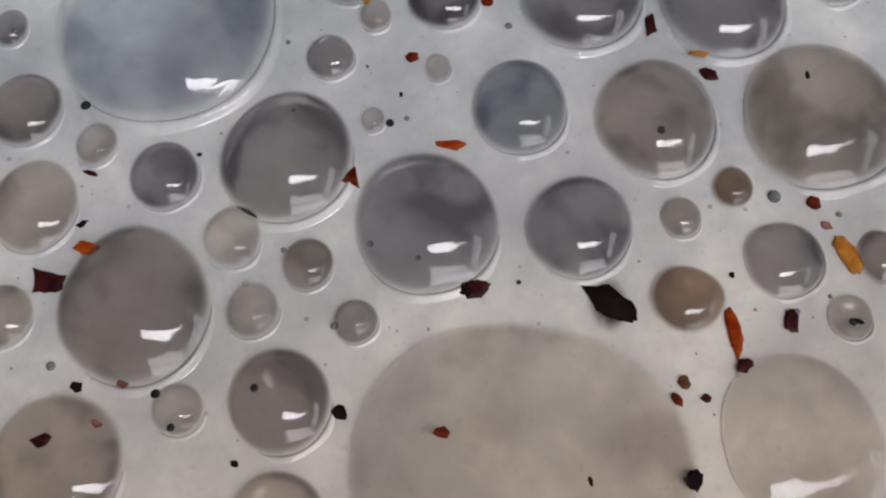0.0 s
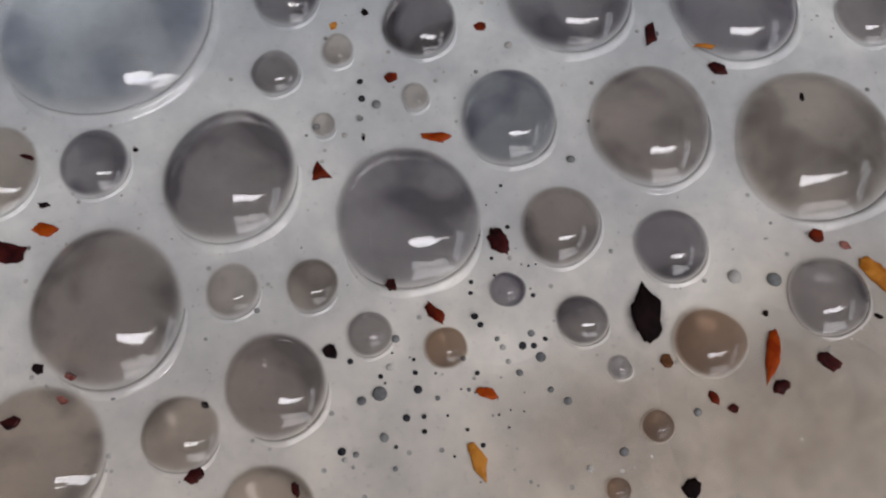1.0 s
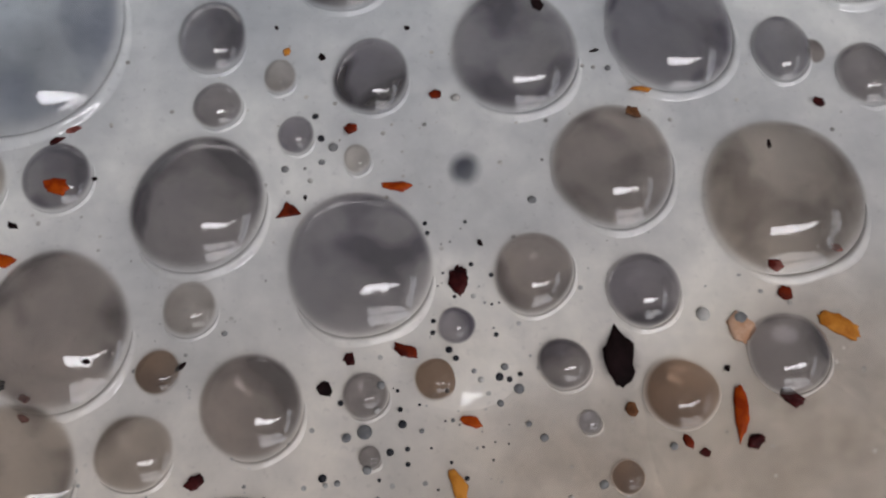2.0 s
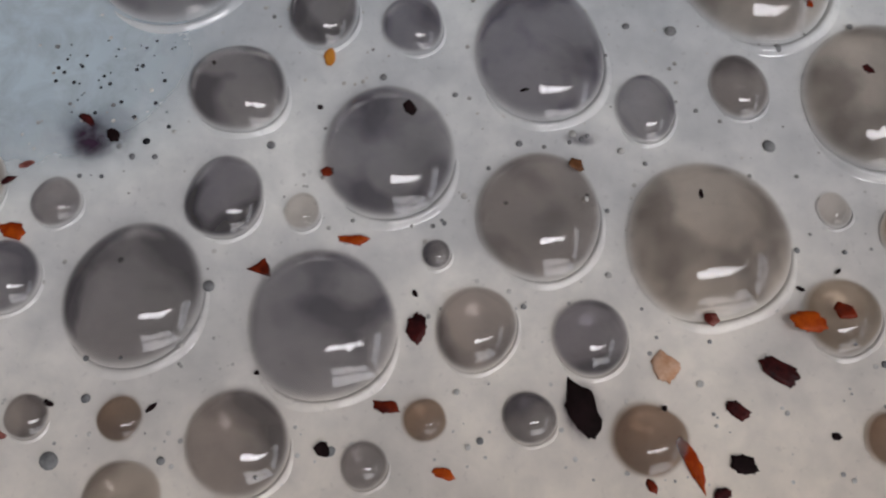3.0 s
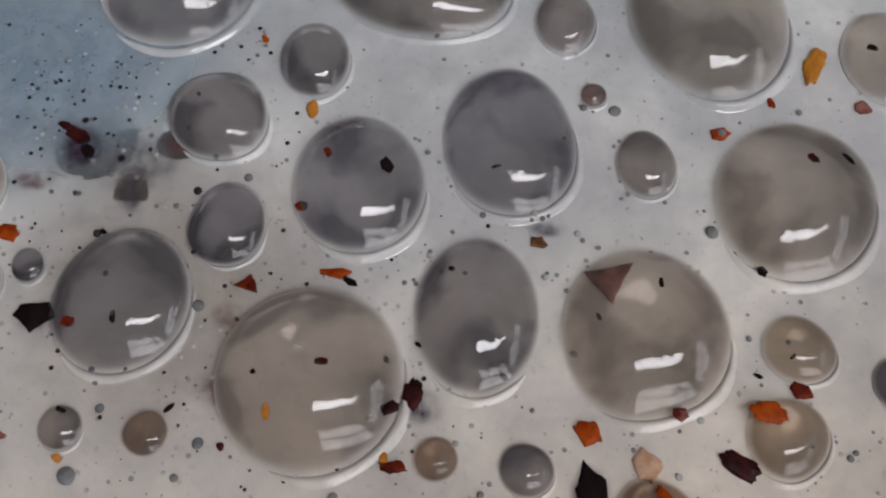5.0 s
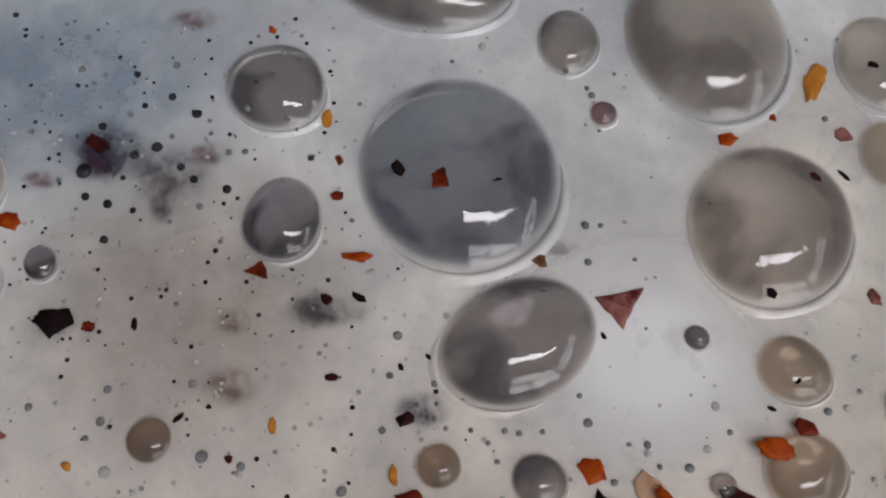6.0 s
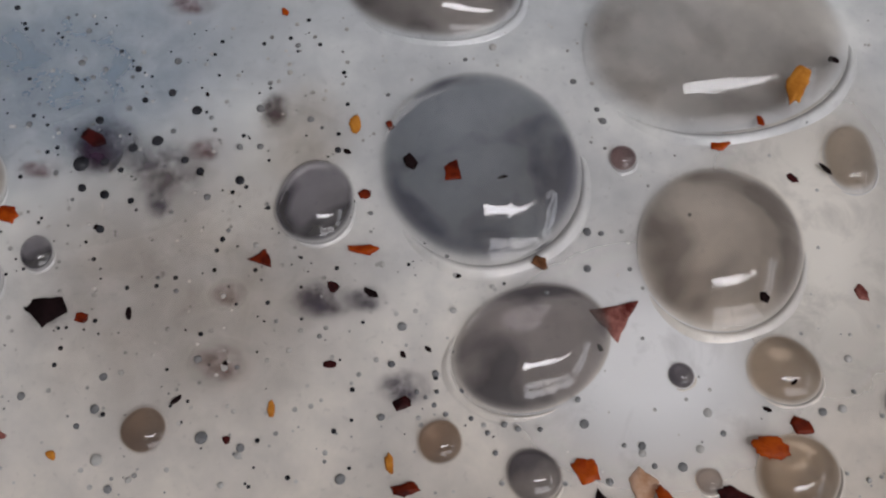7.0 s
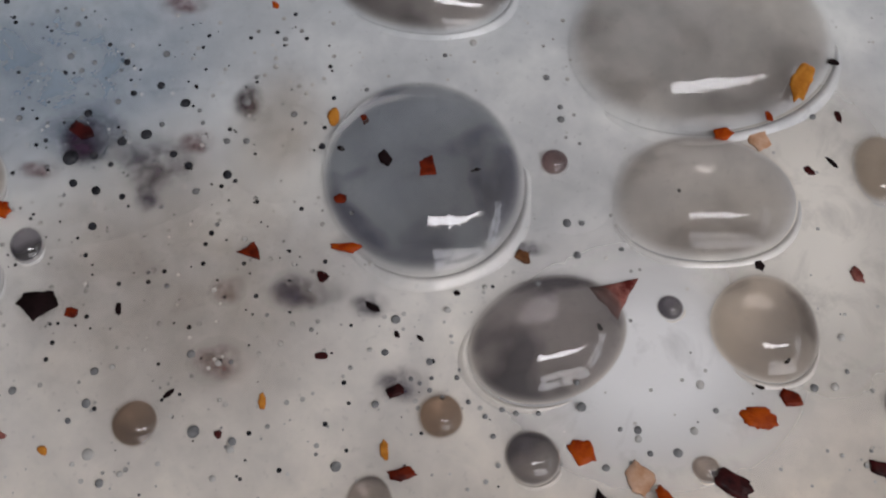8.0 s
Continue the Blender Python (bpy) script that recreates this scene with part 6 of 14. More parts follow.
    drift(f29, [(0, -6.59, 35.36, -1.2, -80), (2.08, -6.59, 35.36, -1.2, -80), (2.2, -6.59, 35.36, 0.08, -80), (2.8, -12.45, 30.07, 0.08, -80), (3, -15.3, 27.92, 0.08, -80), (3.5, -18.74, 24.57, 0.08, -80), (4, -20.24, 22.57, 0.08, -80), (4.5, -20.66, 21.97, 0.08, -80), (4.7, -19.4, 21.11, 0.08, -80), (5.8, -15.37, 18.47, 0.08, -80), (6, -15.29, 18.47, 0.08, -80), (6.5, -11.77, 18.39, 0.08, -80), (7, -11.52, 17.63, 0.08, -80), (7.5, -13.5, 18.64, 0.08, -80), (8, -14.39, 18.69, 0.15, -80)])
    drift(f30, [(0, -50.23, -8.85, -1.2, -92), (4.88, -50.23, -8.85, -1.2, -92), (5, -50.23, -8.85, 0.08, -92), (5.8, -48.48, -9.5, 0.08, -92), (6, -47.76, -9.64, 0.08, -92), (6.5, -48.97, -7.97, 0.08, -92), (7, -48.8, -8.19, 0.08, -92), (7.5, -49.72, -7.61, 0.08, -92), (8, -50.03, -7.39, 0.08, -92)])
    drift(f31, [(0, -44.88, -10.41, -1.2, -10), (4.88, -44.88, -10.41, -1.2, -10), (5, -44.88, -10.41, 2.98, -10), (5.8, -43.73, -10.29, 0.02, -10), (6, -43.4, -10.22, 0.02, -10), (6.5, -44.43, -8.63, 0.02, -10), (7, -44.38, -9.06, 0.02, -10), (7.5, -45.36, -8.48, 0.02, -10), (8, -45.71, -8.41, 0.02, -10)])
    drift(f31b, [(0, -39.27, -9.97, -1.2, -85), (4.88, -39.27, -9.97, -1.2, -85), (5, -39.27, -9.97, 3.84, -85), (5.8, -38.26, -9.86, 0.02, -85), (6, -37.78, -9.79, 0.02, -85), (6.5, -38.81, -8.05, 0.02, -85), (7, -38.63, -8.41, 0.02, -85), (7.5, -39.66, -7.9, 0.02, -85), (8, -39.95, -7.83, 0.02, -85)])
    drift(f32, [(0, 20.41, -3.92, -1.2, -95), (4.93, 20.41, -3.92, -1.2, -95), (5.05, 20.41, -3.92, 2.91, -95), (5.8, 21.15, -5.63, 0.08, -95), (6, 21.62, -7.03, 0.08, -95), (6.5, 20.66, -7.9, 0.08, -95), (7, 20.82, -8.7, 0.08, -95), (7.5, 20.44, -7.03, 0.08, -95), (8, 21, -5.78, 0.08, -95)])
    drift(f33, [(0, 47.49, 28.99, -1.2, -115), (4.18, 47.49, 28.99, -1.2, -115), (4.3, 47.49, 28.99, 0.08, -115), (4.5, 48.17, 27.66, 0.08, -115), (4.7, 50.06, 26.86, 0.08, -115), (5.8, 50.4, 25.36, 0.08, -115), (6, 49.99, 24.05, 0.08, -115), (6.5, 46.29, 22.74, 3.29, -115), (7, 46.44, 21.93, 3.21, -115), (7.5, 46.77, 22.23, 2.56, -115), (8, 47.27, 22.65, 2.57, -115)])
    drift(f34, [(0, 36.31, 21.11, -1.2, 10), (4.08, 36.31, 21.11, -1.2, 10), (4.2, 36.31, 21.11, 0.08, 10), (4.5, 35.21, 19.06, 0.08, 10), (4.7, 35.96, 17.54, 0.08, 10), (5.8, 36.71, 15.37, 0.08, 10), (6, 37.24, 15.45, 0.09, 10), (6.5, 35.97, 15.43, 0.12, 10), (7, 36.04, 14.76, 0.14, 10), (7.5, 36.4, 15.34, 0.13, 10), (8, 36.32, 15.65, 1.26, 10)])
    drift(f35, [(0, 15.9, -18.7, -1.2, -30), (3.83, 15.9, -18.7, -1.2, -30), (3.95, 15.9, -18.7, 0.08, -30), (4, 16.42, -19.17, 0.08, -30), (4.5, 16.8, -20.87, 0.08, -30), (4.7, 17.09, -21.68, 0.08, -30), (5.8, 17.17, -26.57, 0.08, -30), (6, 17.39, -27.35, 0.08, -30), (6.5, 16.69, -26.89, 0.08, -30), (7, 16.67, -27.35, 0.08, -30), (7.5, 16.13, -26.18, 0.08, -30), (8, 16.31, -25.19, 0.08, -30)])
    drift(f36, [(0, 41.02, -2.64, -1.2, -30), (1.88, 41.02, -2.64, -1.2, -30), (2, 41.02, -2.64, 1.42, -30), (2.8, 34.83, -8.69, 1.56, -30), (3, 32.4, -9.7, 1.56, -30), (3.5, 29.17, -13.16, 2.06, -30), (4, 27.86, -16.54, 1.79, -30), (4.5, 27.97, -18.75, 1.04, -30), (4.7, 27.99, -19.79, 1.17, -30), (5.2, 27.49, -21.67, 1.49, -30), (5.32, 27.49, -21.67, -1.2, -30), (8, 27.49, -21.67, -1.2, -30)])
    drift(f37, [(0, 24.94, 18.62, -1.2, -25), (1.88, 24.94, 18.62, -1.2, -25), (2, 24.94, 18.62, 1.63, -25), (2.8, 20.39, 13.34, 0.17, -40), (3, 17.24, 11.26, 1.04, -30), (3.5, 13.25, 6.84, 1.27, -35), (4, 11.1, 4.61, 0.15, -35), (4.5, 11.55, 2.69, 0.08, -5), (4.7, 12.01, 1.61, 0.08, -5), (5.8, 12.16, -0.46, 0.08, -35), (6, 12.11, -1.55, 0.16, -35), (6.5, 11.9, -1.6, 1.02, -35), (7, 12.1, -2.16, 0.92, -35), (7.5, 10.99, -1.63, 0.91, -35), (8, 10.07, -1.1, 0.17, -35)])
    drift(f38, [(0, -24.32, 30.79, -1.2, -60), (4.88, -24.32, 30.79, -1.2, -60), (5, -24.32, 30.79, 0.02, -60), (5.8, -23.47, 31.97, 0.02, -60), (6, -23.41, 32.24, 0.02, -60), (6.5, -22.07, 36.1, 0.02, -60), (7, -21.86, 35.18, 0.02, -60), (7.5, -23.01, 36.01, 0.02, -60), (8, -23.26, 36.29, 0.02, -60)])
    drift(f39, [(0, -20.34, -21.52, -1.2, -95), (4.88, -20.34, -21.52, -1.2, -95), (5, -20.34, -21.52, 4.01, -95), (5.8, -20.33, -22.21, 0.02, -95), (6, -20.12, -22.41, 0.02, -95), (6.5, -20.52, -20.19, 0.02, -95), (7, -20.38, -20.4, 0.02, -95), (7.5, -21.3, -19.58, 0.02, -95), (8, -21.51, -19.51, 0.02, -95)])
    drift(f40, [(0, -6.84, -26.7, -1.2, -85), (4.88, -6.84, -26.7, -1.2, -85), (5, -6.84, -26.7, 0.08, -85), (5.8, -5.9, -27.86, 0.08, -85), (6, -5.69, -28.32, 0.08, -85), (6.5, -6.18, -26.7, 0.08, -85), (7, -6.18, -26.96, 0.08, -85), (7.5, -6.85, -25.91, 0.08, -85), (8, -6.8, -25.39, 0.08, -85)])
    drift(f41, [(0, -45.06, -26.05, -1.2, -25), (4.88, -45.06, -26.05, -1.2, -25), (5, -45.06, -26.05, 0.02, -25), (5.8, -43.96, -26.89, 0.02, -25), (6, -43.81, -27.02, 0.02, -25), (6.5, -45.75, -25.39, 0.02, -25), (7, -45.77, -25.72, 0.02, -25), (7.5, -46.62, -25.26, 0.02, -25), (8, -46.83, -25.19, 0.02, -25)])
    drift(f42, [(0, -14.01, -15.77, -1.2, 5), (4.88, -14.01, -15.77, -1.2, 5), (5, -14.01, -15.77, 4.91, 5), (5.8, -13.58, -16.15, 0.02, 5), (6, -13.29, -16.5, 0.02, 5), (6.5, -13.64, -14.55, 0.02, 5), (7, -13.56, -14.9, 0.02, 5), (7.5, -14.48, -14.13, 0.02, 5), (8, -14.63, -13.84, 0.02, 5)])
    drift(f43, [(0, -26.04, -24.75, -1.2, -40), (4.88, -26.04, -24.75, -1.2, -40), (5, -26.04, -24.75, 0.1, -40), (5.8, -25.23, -26.05, 0.02, -40), (6, -24.96, -26.18, 0.02, -40), (6.5, -25.48, -23.74, 0.02, -40), (7, -25.4, -23.94, 0.02, -40), (7.5, -26.3, -23.41, 0.02, -40), (8, -26.44, -23.28, 0.02, -40)])
    drift(f44, [(0, 72.12, 29.51, 3.53, -45), (1.7, 69.2, 30.32, 3.65, -45), (2.8, 60.05, 26.16, 4.0, -45), (3, 55.67, 23.54, 4.08, -45), (3.5, 50.12, 20.4, 4.11, -45), (4, 47.29, 15.96, 4.23, -45), (4.5, 46.22, 12.67, 4.19, -45), (4.7, 46.67, 11.52, 4.1, -45), (5.8, 47.1, 9.56, 2.92, -45), (6, 47.31, 8.76, 2.43, -45), (6.5, 45.38, 10.45, 0.02, -45), (7, 45.29, 9.72, 0.02, -45), (7.5, 46.96, 9.64, 0.02, -45), (8, 47.63, 10.77, 0.02, -45)])
    drift(f45, [(0, 76.15, 29.03, 4.27, -50), (2.8, 64.57, 26.56, 4.05, -50), (3.5, 55.02, 20.32, 4.1, -50), (4, 51.98, 15.92, 3.86, -50), (4.5, 50.94, 12.88, 3.15, -50), (4.7, 51.42, 11.76, 2.98, -50), (5.8, 52.23, 11.24, 0.06, -50), (6, 51.95, 10.2, 0.02, -50), (6.5, 49.65, 11.09, 0.04, -50), (7, 49.38, 10.78, 0.85, -50), (7.5, 50.42, 11.34, 0.02, -50), (8, 50.67, 12.07, 0.02, -50)])
    drift(f46, [(0, 41.06, 3.54, -1.2, -60), (3.78, 41.06, 3.54, -1.2, -60), (3.9, 41.06, 3.54, 0.02, -60), (4, 40.76, 2.77, 0.02, -60), (4.5, 39.51, -0.55, 0.06, -60), (4.7, 39.63, -1.79, 0.14, -60), (5.8, 39.99, -5.72, 1.77, -60), (6, 40.12, -6.51, 1.96, -60), (6.5, 39.09, -6.83, 2.5, -60), (7, 38.98, -7.19, 2.49, -60), (7.5, 38.2, -4.09, 2.15, -60), (8, 39.68, -2.2, 0.04, -60)])
    drift(f47, [(0, 68.02, 49.8, 3.75, -80), (2.8, 51.42, 36.31, 2.8, -80), (3.5, 46.69, 31.6, 0.17, -80), (4, 43.94, 26.95, 0.02, -80), (4.5, 43.09, 23.61, 0.02, -80), (4.7, 43.6, 22.14, 0.02, -80), (5.8, 44.04, 19.48, 0.03, -80), (6, 43.74, 18.81, 0.03, -80), (6.5, 41.66, 17.95, 1.32, -80), (7, 41.61, 17.35, 1.49, -80), (7.5, 42.75, 17.72, 0.81, -80), (8, 42.86, 18.11, 1.33, -80)])
    drift(f48, [(0, 78.01, 42.9, 0.09, -30), (2.8, 67.08, 35.33, 0.12, -30), (3.5, 61.81, 31.7, 0.08, -30), (4, 58.74, 28.08, 0.12, -30), (4.5, 55.67, 22.83, 0.08, -30), (4.7, 56.04, 21.28, 0.08, -30), (5.8, 53.72, 17.29, 0.08, -30), (6, 52.72, 16.03, 0.08, -30), (6.4, 51.07, 16.02, 0.1, -30), (6.52, 51.07, 16.02, -1.2, -30), (8, 51.07, 16.02, -1.2, -30)])
    drift(f49, [(0, 74.7, 47.23, 2.13, -20), (2.8, 64.91, 40.99, 0.02, -20), (3.5, 60.09, 38.16, 0.02, -20), (4, 56.86, 34.98, 0.03, -20), (4.5, 56.91, 30.3, 1.66, -20), (4.7, 57.39, 28.77, 2.38, -20), (5.8, 57.34, 26.82, 2.69, -20), (6, 57.05, 25.23, 2.6, -20), (6.5, 52.5, 27.42, 1.74, -20), (7, 52.3, 26.55, 1.72, -20), (7.5, 52.3, 26.6, 0.93, -20), (8, 52.87, 27, 0.36, -20)])
    drift(f50, [(0, 47.69, 22.96, 3.65, -85), (0.5, 47.21, 19.71, 3.59, -85), (1, 46.64, 19.83, 3.38, -85), (1.5, 45.24, 18.84, 3.21, -85), (1.7, 43.75, 16.57, 3.11, -85), (2.8, 34.84, 7.34, 3.46, -85), (3, 32.21, 5.98, 3.55, -85), (3.5, 28.06, 2.23, 3.38, -85), (4, 26.01, -1.2, 3.54, -85), (4.5, 25.58, -3.5, 3.78, -85), (4.7, 25.86, -4.63, 3.67, -85), (5.3, 26.55, -5.96, 2.48, -85), (5.42, 26.55, -5.96, -1.2, -85), (8, 26.55, -5.96, -1.2, -85)])
    drift(f56, [(0, -5.86, -4.73, -1.2, -60), (0.53, -5.86, -4.73, -1.2, -60), (0.65, -5.86, -4.73, 1.03, -60), (1, -6.41, -5.13, 1.13, -60), (1.5, -9.21, -9.25, 0.14, -60), (1.7, -10.33, -11.16, 0.06, -60), (2.6, -11.75, -18.01, 0.02, -60), (2.72, -11.75, -18.01, -1.2, -60), (8, -11.75, -18.01, -1.2, -60)])
    drift(f57, [(0, -12.32, -20.74, 0.1, -60), (0.5, -11.7, -19.32, 0.1, -60), (1, -13.76, -13.28, 0.08, -60), (1.5, -12.66, -15.25, 0.08, -60), (1.7, -13.84, -16.36, 0.08, -60), (2.8, -14.48, -23.34, 0.08, -60), (3.1, -14.08, -25.45, 0.37, -60), (3.22, -14.08, -25.45, -1.2, -60), (8, -14.08, -25.45, -1.2, -60)])
    drift(f58, [(0, 28.82, -28.75, 0.99, -80), (0.5, 29.66, -29.05, 0.9, -80), (1, 28.73, -29.6, 0.08, -80), (1.12, 28.73, -29.6, -1.2, -80), (8, 28.73, -29.6, -1.2, -80)])
    drift(f59, [(0, -23.41, -30.7, -1.2, 30), (0.18, -23.41, -30.7, -1.2, 30), (0.3, -23.41, -30.7, 1.36, 30), (0.5, -24.99, -29.15, 0.08, 30), (1, -28.67, -28.12, 0.08, 30), (1.5, -26.27, -27.02, 0.08, 30), (1.7, -27.48, -27.48, 0.08, 30), (2.8, -29.37, -31.82, 0.08, 30), (2.92, -29.37, -31.82, -1.2, 30), (8, -29.37, -31.82, -1.2, 30)])
    drift(f60, [(0, -16.22, -31.4, -1.2, -80), (0.38, -16.22, -31.4, -1.2, -80), (0.5, -16.22, -31.4, 1.96, -80), (1, -16.78, -29.98, 1.67, -80), (1.5, -17.68, -30.1, 1.64, -80), (1.7, -18.97, -30.29, 1.13, -80), (2.5, -20.61, -33.82, 1.5, -80), (8, -20.61, -33.82, 1.5, -80)])
    drift(f62, [(0, 47.54, 6.28, 0.09, -30), (0.5, 47.88, 3.67, 0.16, -30), (1, 47.29, 1.76, 0.1, -30), (1.5, 46.01, 0.22, 0.11, -30), (1.7, 44.48, -2.28, 0.1, -30), (2.3, 41.53, -7.39, 0.08, -30), (2.42, 41.53, -7.39, -1.2, -30), (8, 41.53, -7.39, -1.2, -30)])
    drift(f63, [(0, 48.77, 3.16, 0.02, -30), (0.5, 50.35, 1.61, 0.02, -30), (1, 50.75, 0.46, 0.02, -30), (1.5, 50.77, 1.2, 0.08, -30), (2, 49.16, -0.29, 1.14, -30), (2.12, 49.16, -0.29, -1.2, -30), (8, 49.16, -0.29, -1.2, -30)])
    drift(f64, [(0, -45.6, 10.45, 0.08, -15), (0.5, -50.11, 13.45, 0.11, -15), (1, -53.43, 11.96, 1.76, -15), (1.12, -53.43, 11.96, -1.2, -15), (8, -53.43, 11.96, -1.2, -15)])
    drift(f65, [(0, -45.86, 3.39, 0.02, 30), (0.5, -47.58, 4.95, 0.02, 0), (1, -51.12, 5.97, 0.02, -5), (1.5, -53.77, 5.34, 0.02, -30), (1.7, -52.27, 5.89, 0.02, -30), (2.2, -56.07, 1.61, 0.02, -30), (2.32, -56.07, 1.61, -1.2, -30), (8, -56.07, 1.61, -1.2, -30)])
    drift(f66, [(0, -31.84, 13.21, 0.04, 0), (0.5, -36.14, 12.56, 0.03, 0), (1, -40.27, 13.88, 0.02, 0), (1.5, -43, 13.22, 0.02, 0), (1.7, -42.75, 12.97, 0.02, 0), (2.4, -48.36, 5.11, 1.13, 0), (2.52, -48.36, 5.11, -1.2, 0), (8, -48.36, 5.11, -1.2, 0)])
    drift(f67, [(0, 36.02, -3.47, 0.02, -45), (0.5, 38.35, -5.99, 0.23, -45), (1, 39.66, -8.48, 0.02, -45), (1.5, 38.48, -9.71, 0.02, -45), (1.7, 36.7, -12.08, 0.02, -45), (2.8, 28.11, -19.69, 0.5, -45), (3, 26.18, -20.36, 0.49, -45), (3.5, 23.86, -23.58, 0.76, -45), (4, 22.54, -27.63, 1.68, -45), (4.5, 23.09, -29.62, 1.81, -45), (5.2, 23.2, -33.86, 1.91, -45), (8, 23.2, -33.86, 1.91, -45)])
    drift(f68, [(0, -43.8, -17.6, 0.03, -30), (0.5, -44.95, -16.64, 0.02, -30), (1, -48.68, -15.41, 0.13, -30), (1.5, -50.3, -15.09, 1.49, -30), (1.7, -50.76, -15.95, 1.36, -30), (2.5, -55.52, -18.7, 0.02, -30), (8, -55.52, -18.7, 0.02, -30)])
    drift(f69, [(0, -40.46, -22.32, 1.43, -30), (0.5, -41, -21.06, 1.47, -30), (1, -44.84, -19.55, 1.3, -30), (1.5, -46.93, -18.99, 0.91, -30), (1.7, -47.41, -19.78, 1.11, -30), (2.5, -52.07, -23.41, 0.02, -30), (8, -52.07, -23.41, 0.02, -30)])
    drift(f70, [(0, -38.32, -17.41, 0.37, -40), (0.5, -40.73, -17.37, 0.21, -40), (1, -44.4, -16.62, 1.03, -40), (1.5, -46.11, -16.88, 1.78, -40), (1.7, -47.04, -17.59, 1.35, -40), (2.1, -49.78, -19.51, 0.8, -40), (2.22, -49.78, -19.51, -1.2, -40), (8, -49.78, -19.51, -1.2, -40)])
    drift(f71, [(0, -24.25, -26.83, 0.02, -40), (0.5, -24.97, -23.29, 0.43, -40), (1, -28.15, -20.02, 0.49, -40), (1.5, -29.88, -19.11, 0.02, -40), (1.9, -31.81, -20.06, 0.02, -40), (2.02, -31.81, -20.06, -1.2, -40), (8, -31.81, -20.06, -1.2, -40)])
    drift(f72, [(0, 28.9, -17.19, 0.1, -60), (0.5, 30.9, -16.78, 0.09, -60), (1, 27.02, -14.55, 0.08, -60), (1.5, 25.57, -15.59, 0.08, -60), (1.7, 24.49, -17.32, 0.08, -60), (2.5, 20.32, -23.41, 0.08, -60), (2.62, 20.32, -23.41, -1.2, -60), (8, 20.32, -23.41, -1.2, -60)])
    drift(f73, [(0, 16.51, -29.28, 3.92, -85), (0.5, 18.06, -28.07, 3.76, -85), (0.9, 18.73, -27.99, 0.02, -85), (1.02, 18.73, -27.99, -1.2, -85), (8, 18.73, -27.99, -1.2, -85)])
    drift(f74, [(0, -5.6, 22.14, 0.02, -85), (0.5, -6.26, 20.85, 0.02, -85), (1, -10.49, 15.62, 0.02, -85), (1.5, -14.26, 11.26, 0.02, -85), (2, -17.72, 7.08, 0.02, -85), (2.12, -17.72, 7.08, -1.2, -85), (8, -17.72, 7.08, -1.2, -85)])
    drift(f103, [(0, -41.45, 24.57, -1.2, -35), (2.08, -41.45, 24.57, -1.2, -35), (2.2, -41.45, 24.57, 0.08, -35), (2.8, -44.94, 19.4, 0.08, -35), (3, -47.06, 18.39, 0.08, -35), (3.5, -50.58, 18.89, 0.08, -35), (4, -52.34, 17.54, 0.08, -35), (4.5, -52.56, 18.05, 0.08, -35), (4.7, -50.8, 17.8, 0.08, -35), (5, -49.61, 17.29, 0.08, -35), (5.12, -49.61, 17.29, -1.2, -35), (8, -49.61, 17.29, -1.2, -35)])
    drift(f104, [(0, -38.14, 21.97, -1.2, -45), (2.08, -38.14, 21.97, -1.2, -45), (2.2, -38.14, 21.97, 0.08, -45), (2.8, -41.64, 16.87, 0.08, -45), (3, -43.48, 16.03, 0.08, -45), (3.5, -47.14, 15.53, 0.08, -45), (4, -48.82, 14.21, 0.08, -45), (4.5, -49.09, 14.54, 0.08, -45), (4.7, -47.56, 14.21, 0.08, -45), (5, -46.54, 13.71, 0.08, -45), (5.12, -46.54, 13.71, -1.2, -45), (8, -46.54, 13.71, -1.2, -45)])
    drift(f75, [(0, -47.95, 16.03, -1.2, -25), (4.78, -47.95, 16.03, -1.2, -25), (4.9, -47.95, 16.03, 0.08, -25), (5.8, -45.7, 14.7, 0.08, -25), (6, -45.18, 14.7, 0.08, -25), (6.5, -45.74, 16.2, 0.08, -25), (7, -45.8, 15.53, 0.08, -25), (7.5, -46.88, 16.37, 0.08, -25), (8, -47.51, 16.62, 0.08, -25)])
    drift(f76, [(0, -48.79, 16.85, -1.2, 20), (1.88, -48.79, 16.85, -1.2, 20), (2, -48.79, 16.85, 0.12, 20), (2.8, -52.25, 12.81, 0.08, 20), (3, -54.24, 11.83, 0.08, 20), (3.5, -56.58, 12.02, 0.19, 20), (3.6, -56.95, 11.65, 1.07, 20), (3.72, -56.95, 11.65, -1.2, 20), (8, -56.95, 11.65, -1.2, 20)])
    drift(f77, [(0, -50.8, 15.19, -1.2, 30), (1.88, -50.8, 15.19, -1.2, 30), (2, -50.8, 15.19, 0.1, 30), (2.8, -54.29, 10.21, 0.08, 30), (3, -55.83, 9.1, 1.03, 30), (3.5, -57.7, 7.8, 2.1, 30), (3.6, -58, 7.75, 2.22, 30), (3.72, -58, 7.75, -1.2, 30), (8, -58, 7.75, -1.2, 30)])
    drift(f78, [(0, -10.54, 36.92, 0.19, 60), (0.5, -9.91, 33.7, 0.02, 60), (1, -15.11, 32.97, 0.02, 60), (1.5, -19.51, 33.7, 0.02, 60), (1.7, -18.97, 32.24, 0.02, 60), (2.4, -24.8, 26.33, 0.02, 60), (2.52, -24.8, 26.33, -1.2, 60), (8, -24.8, 26.33, -1.2, 60)])
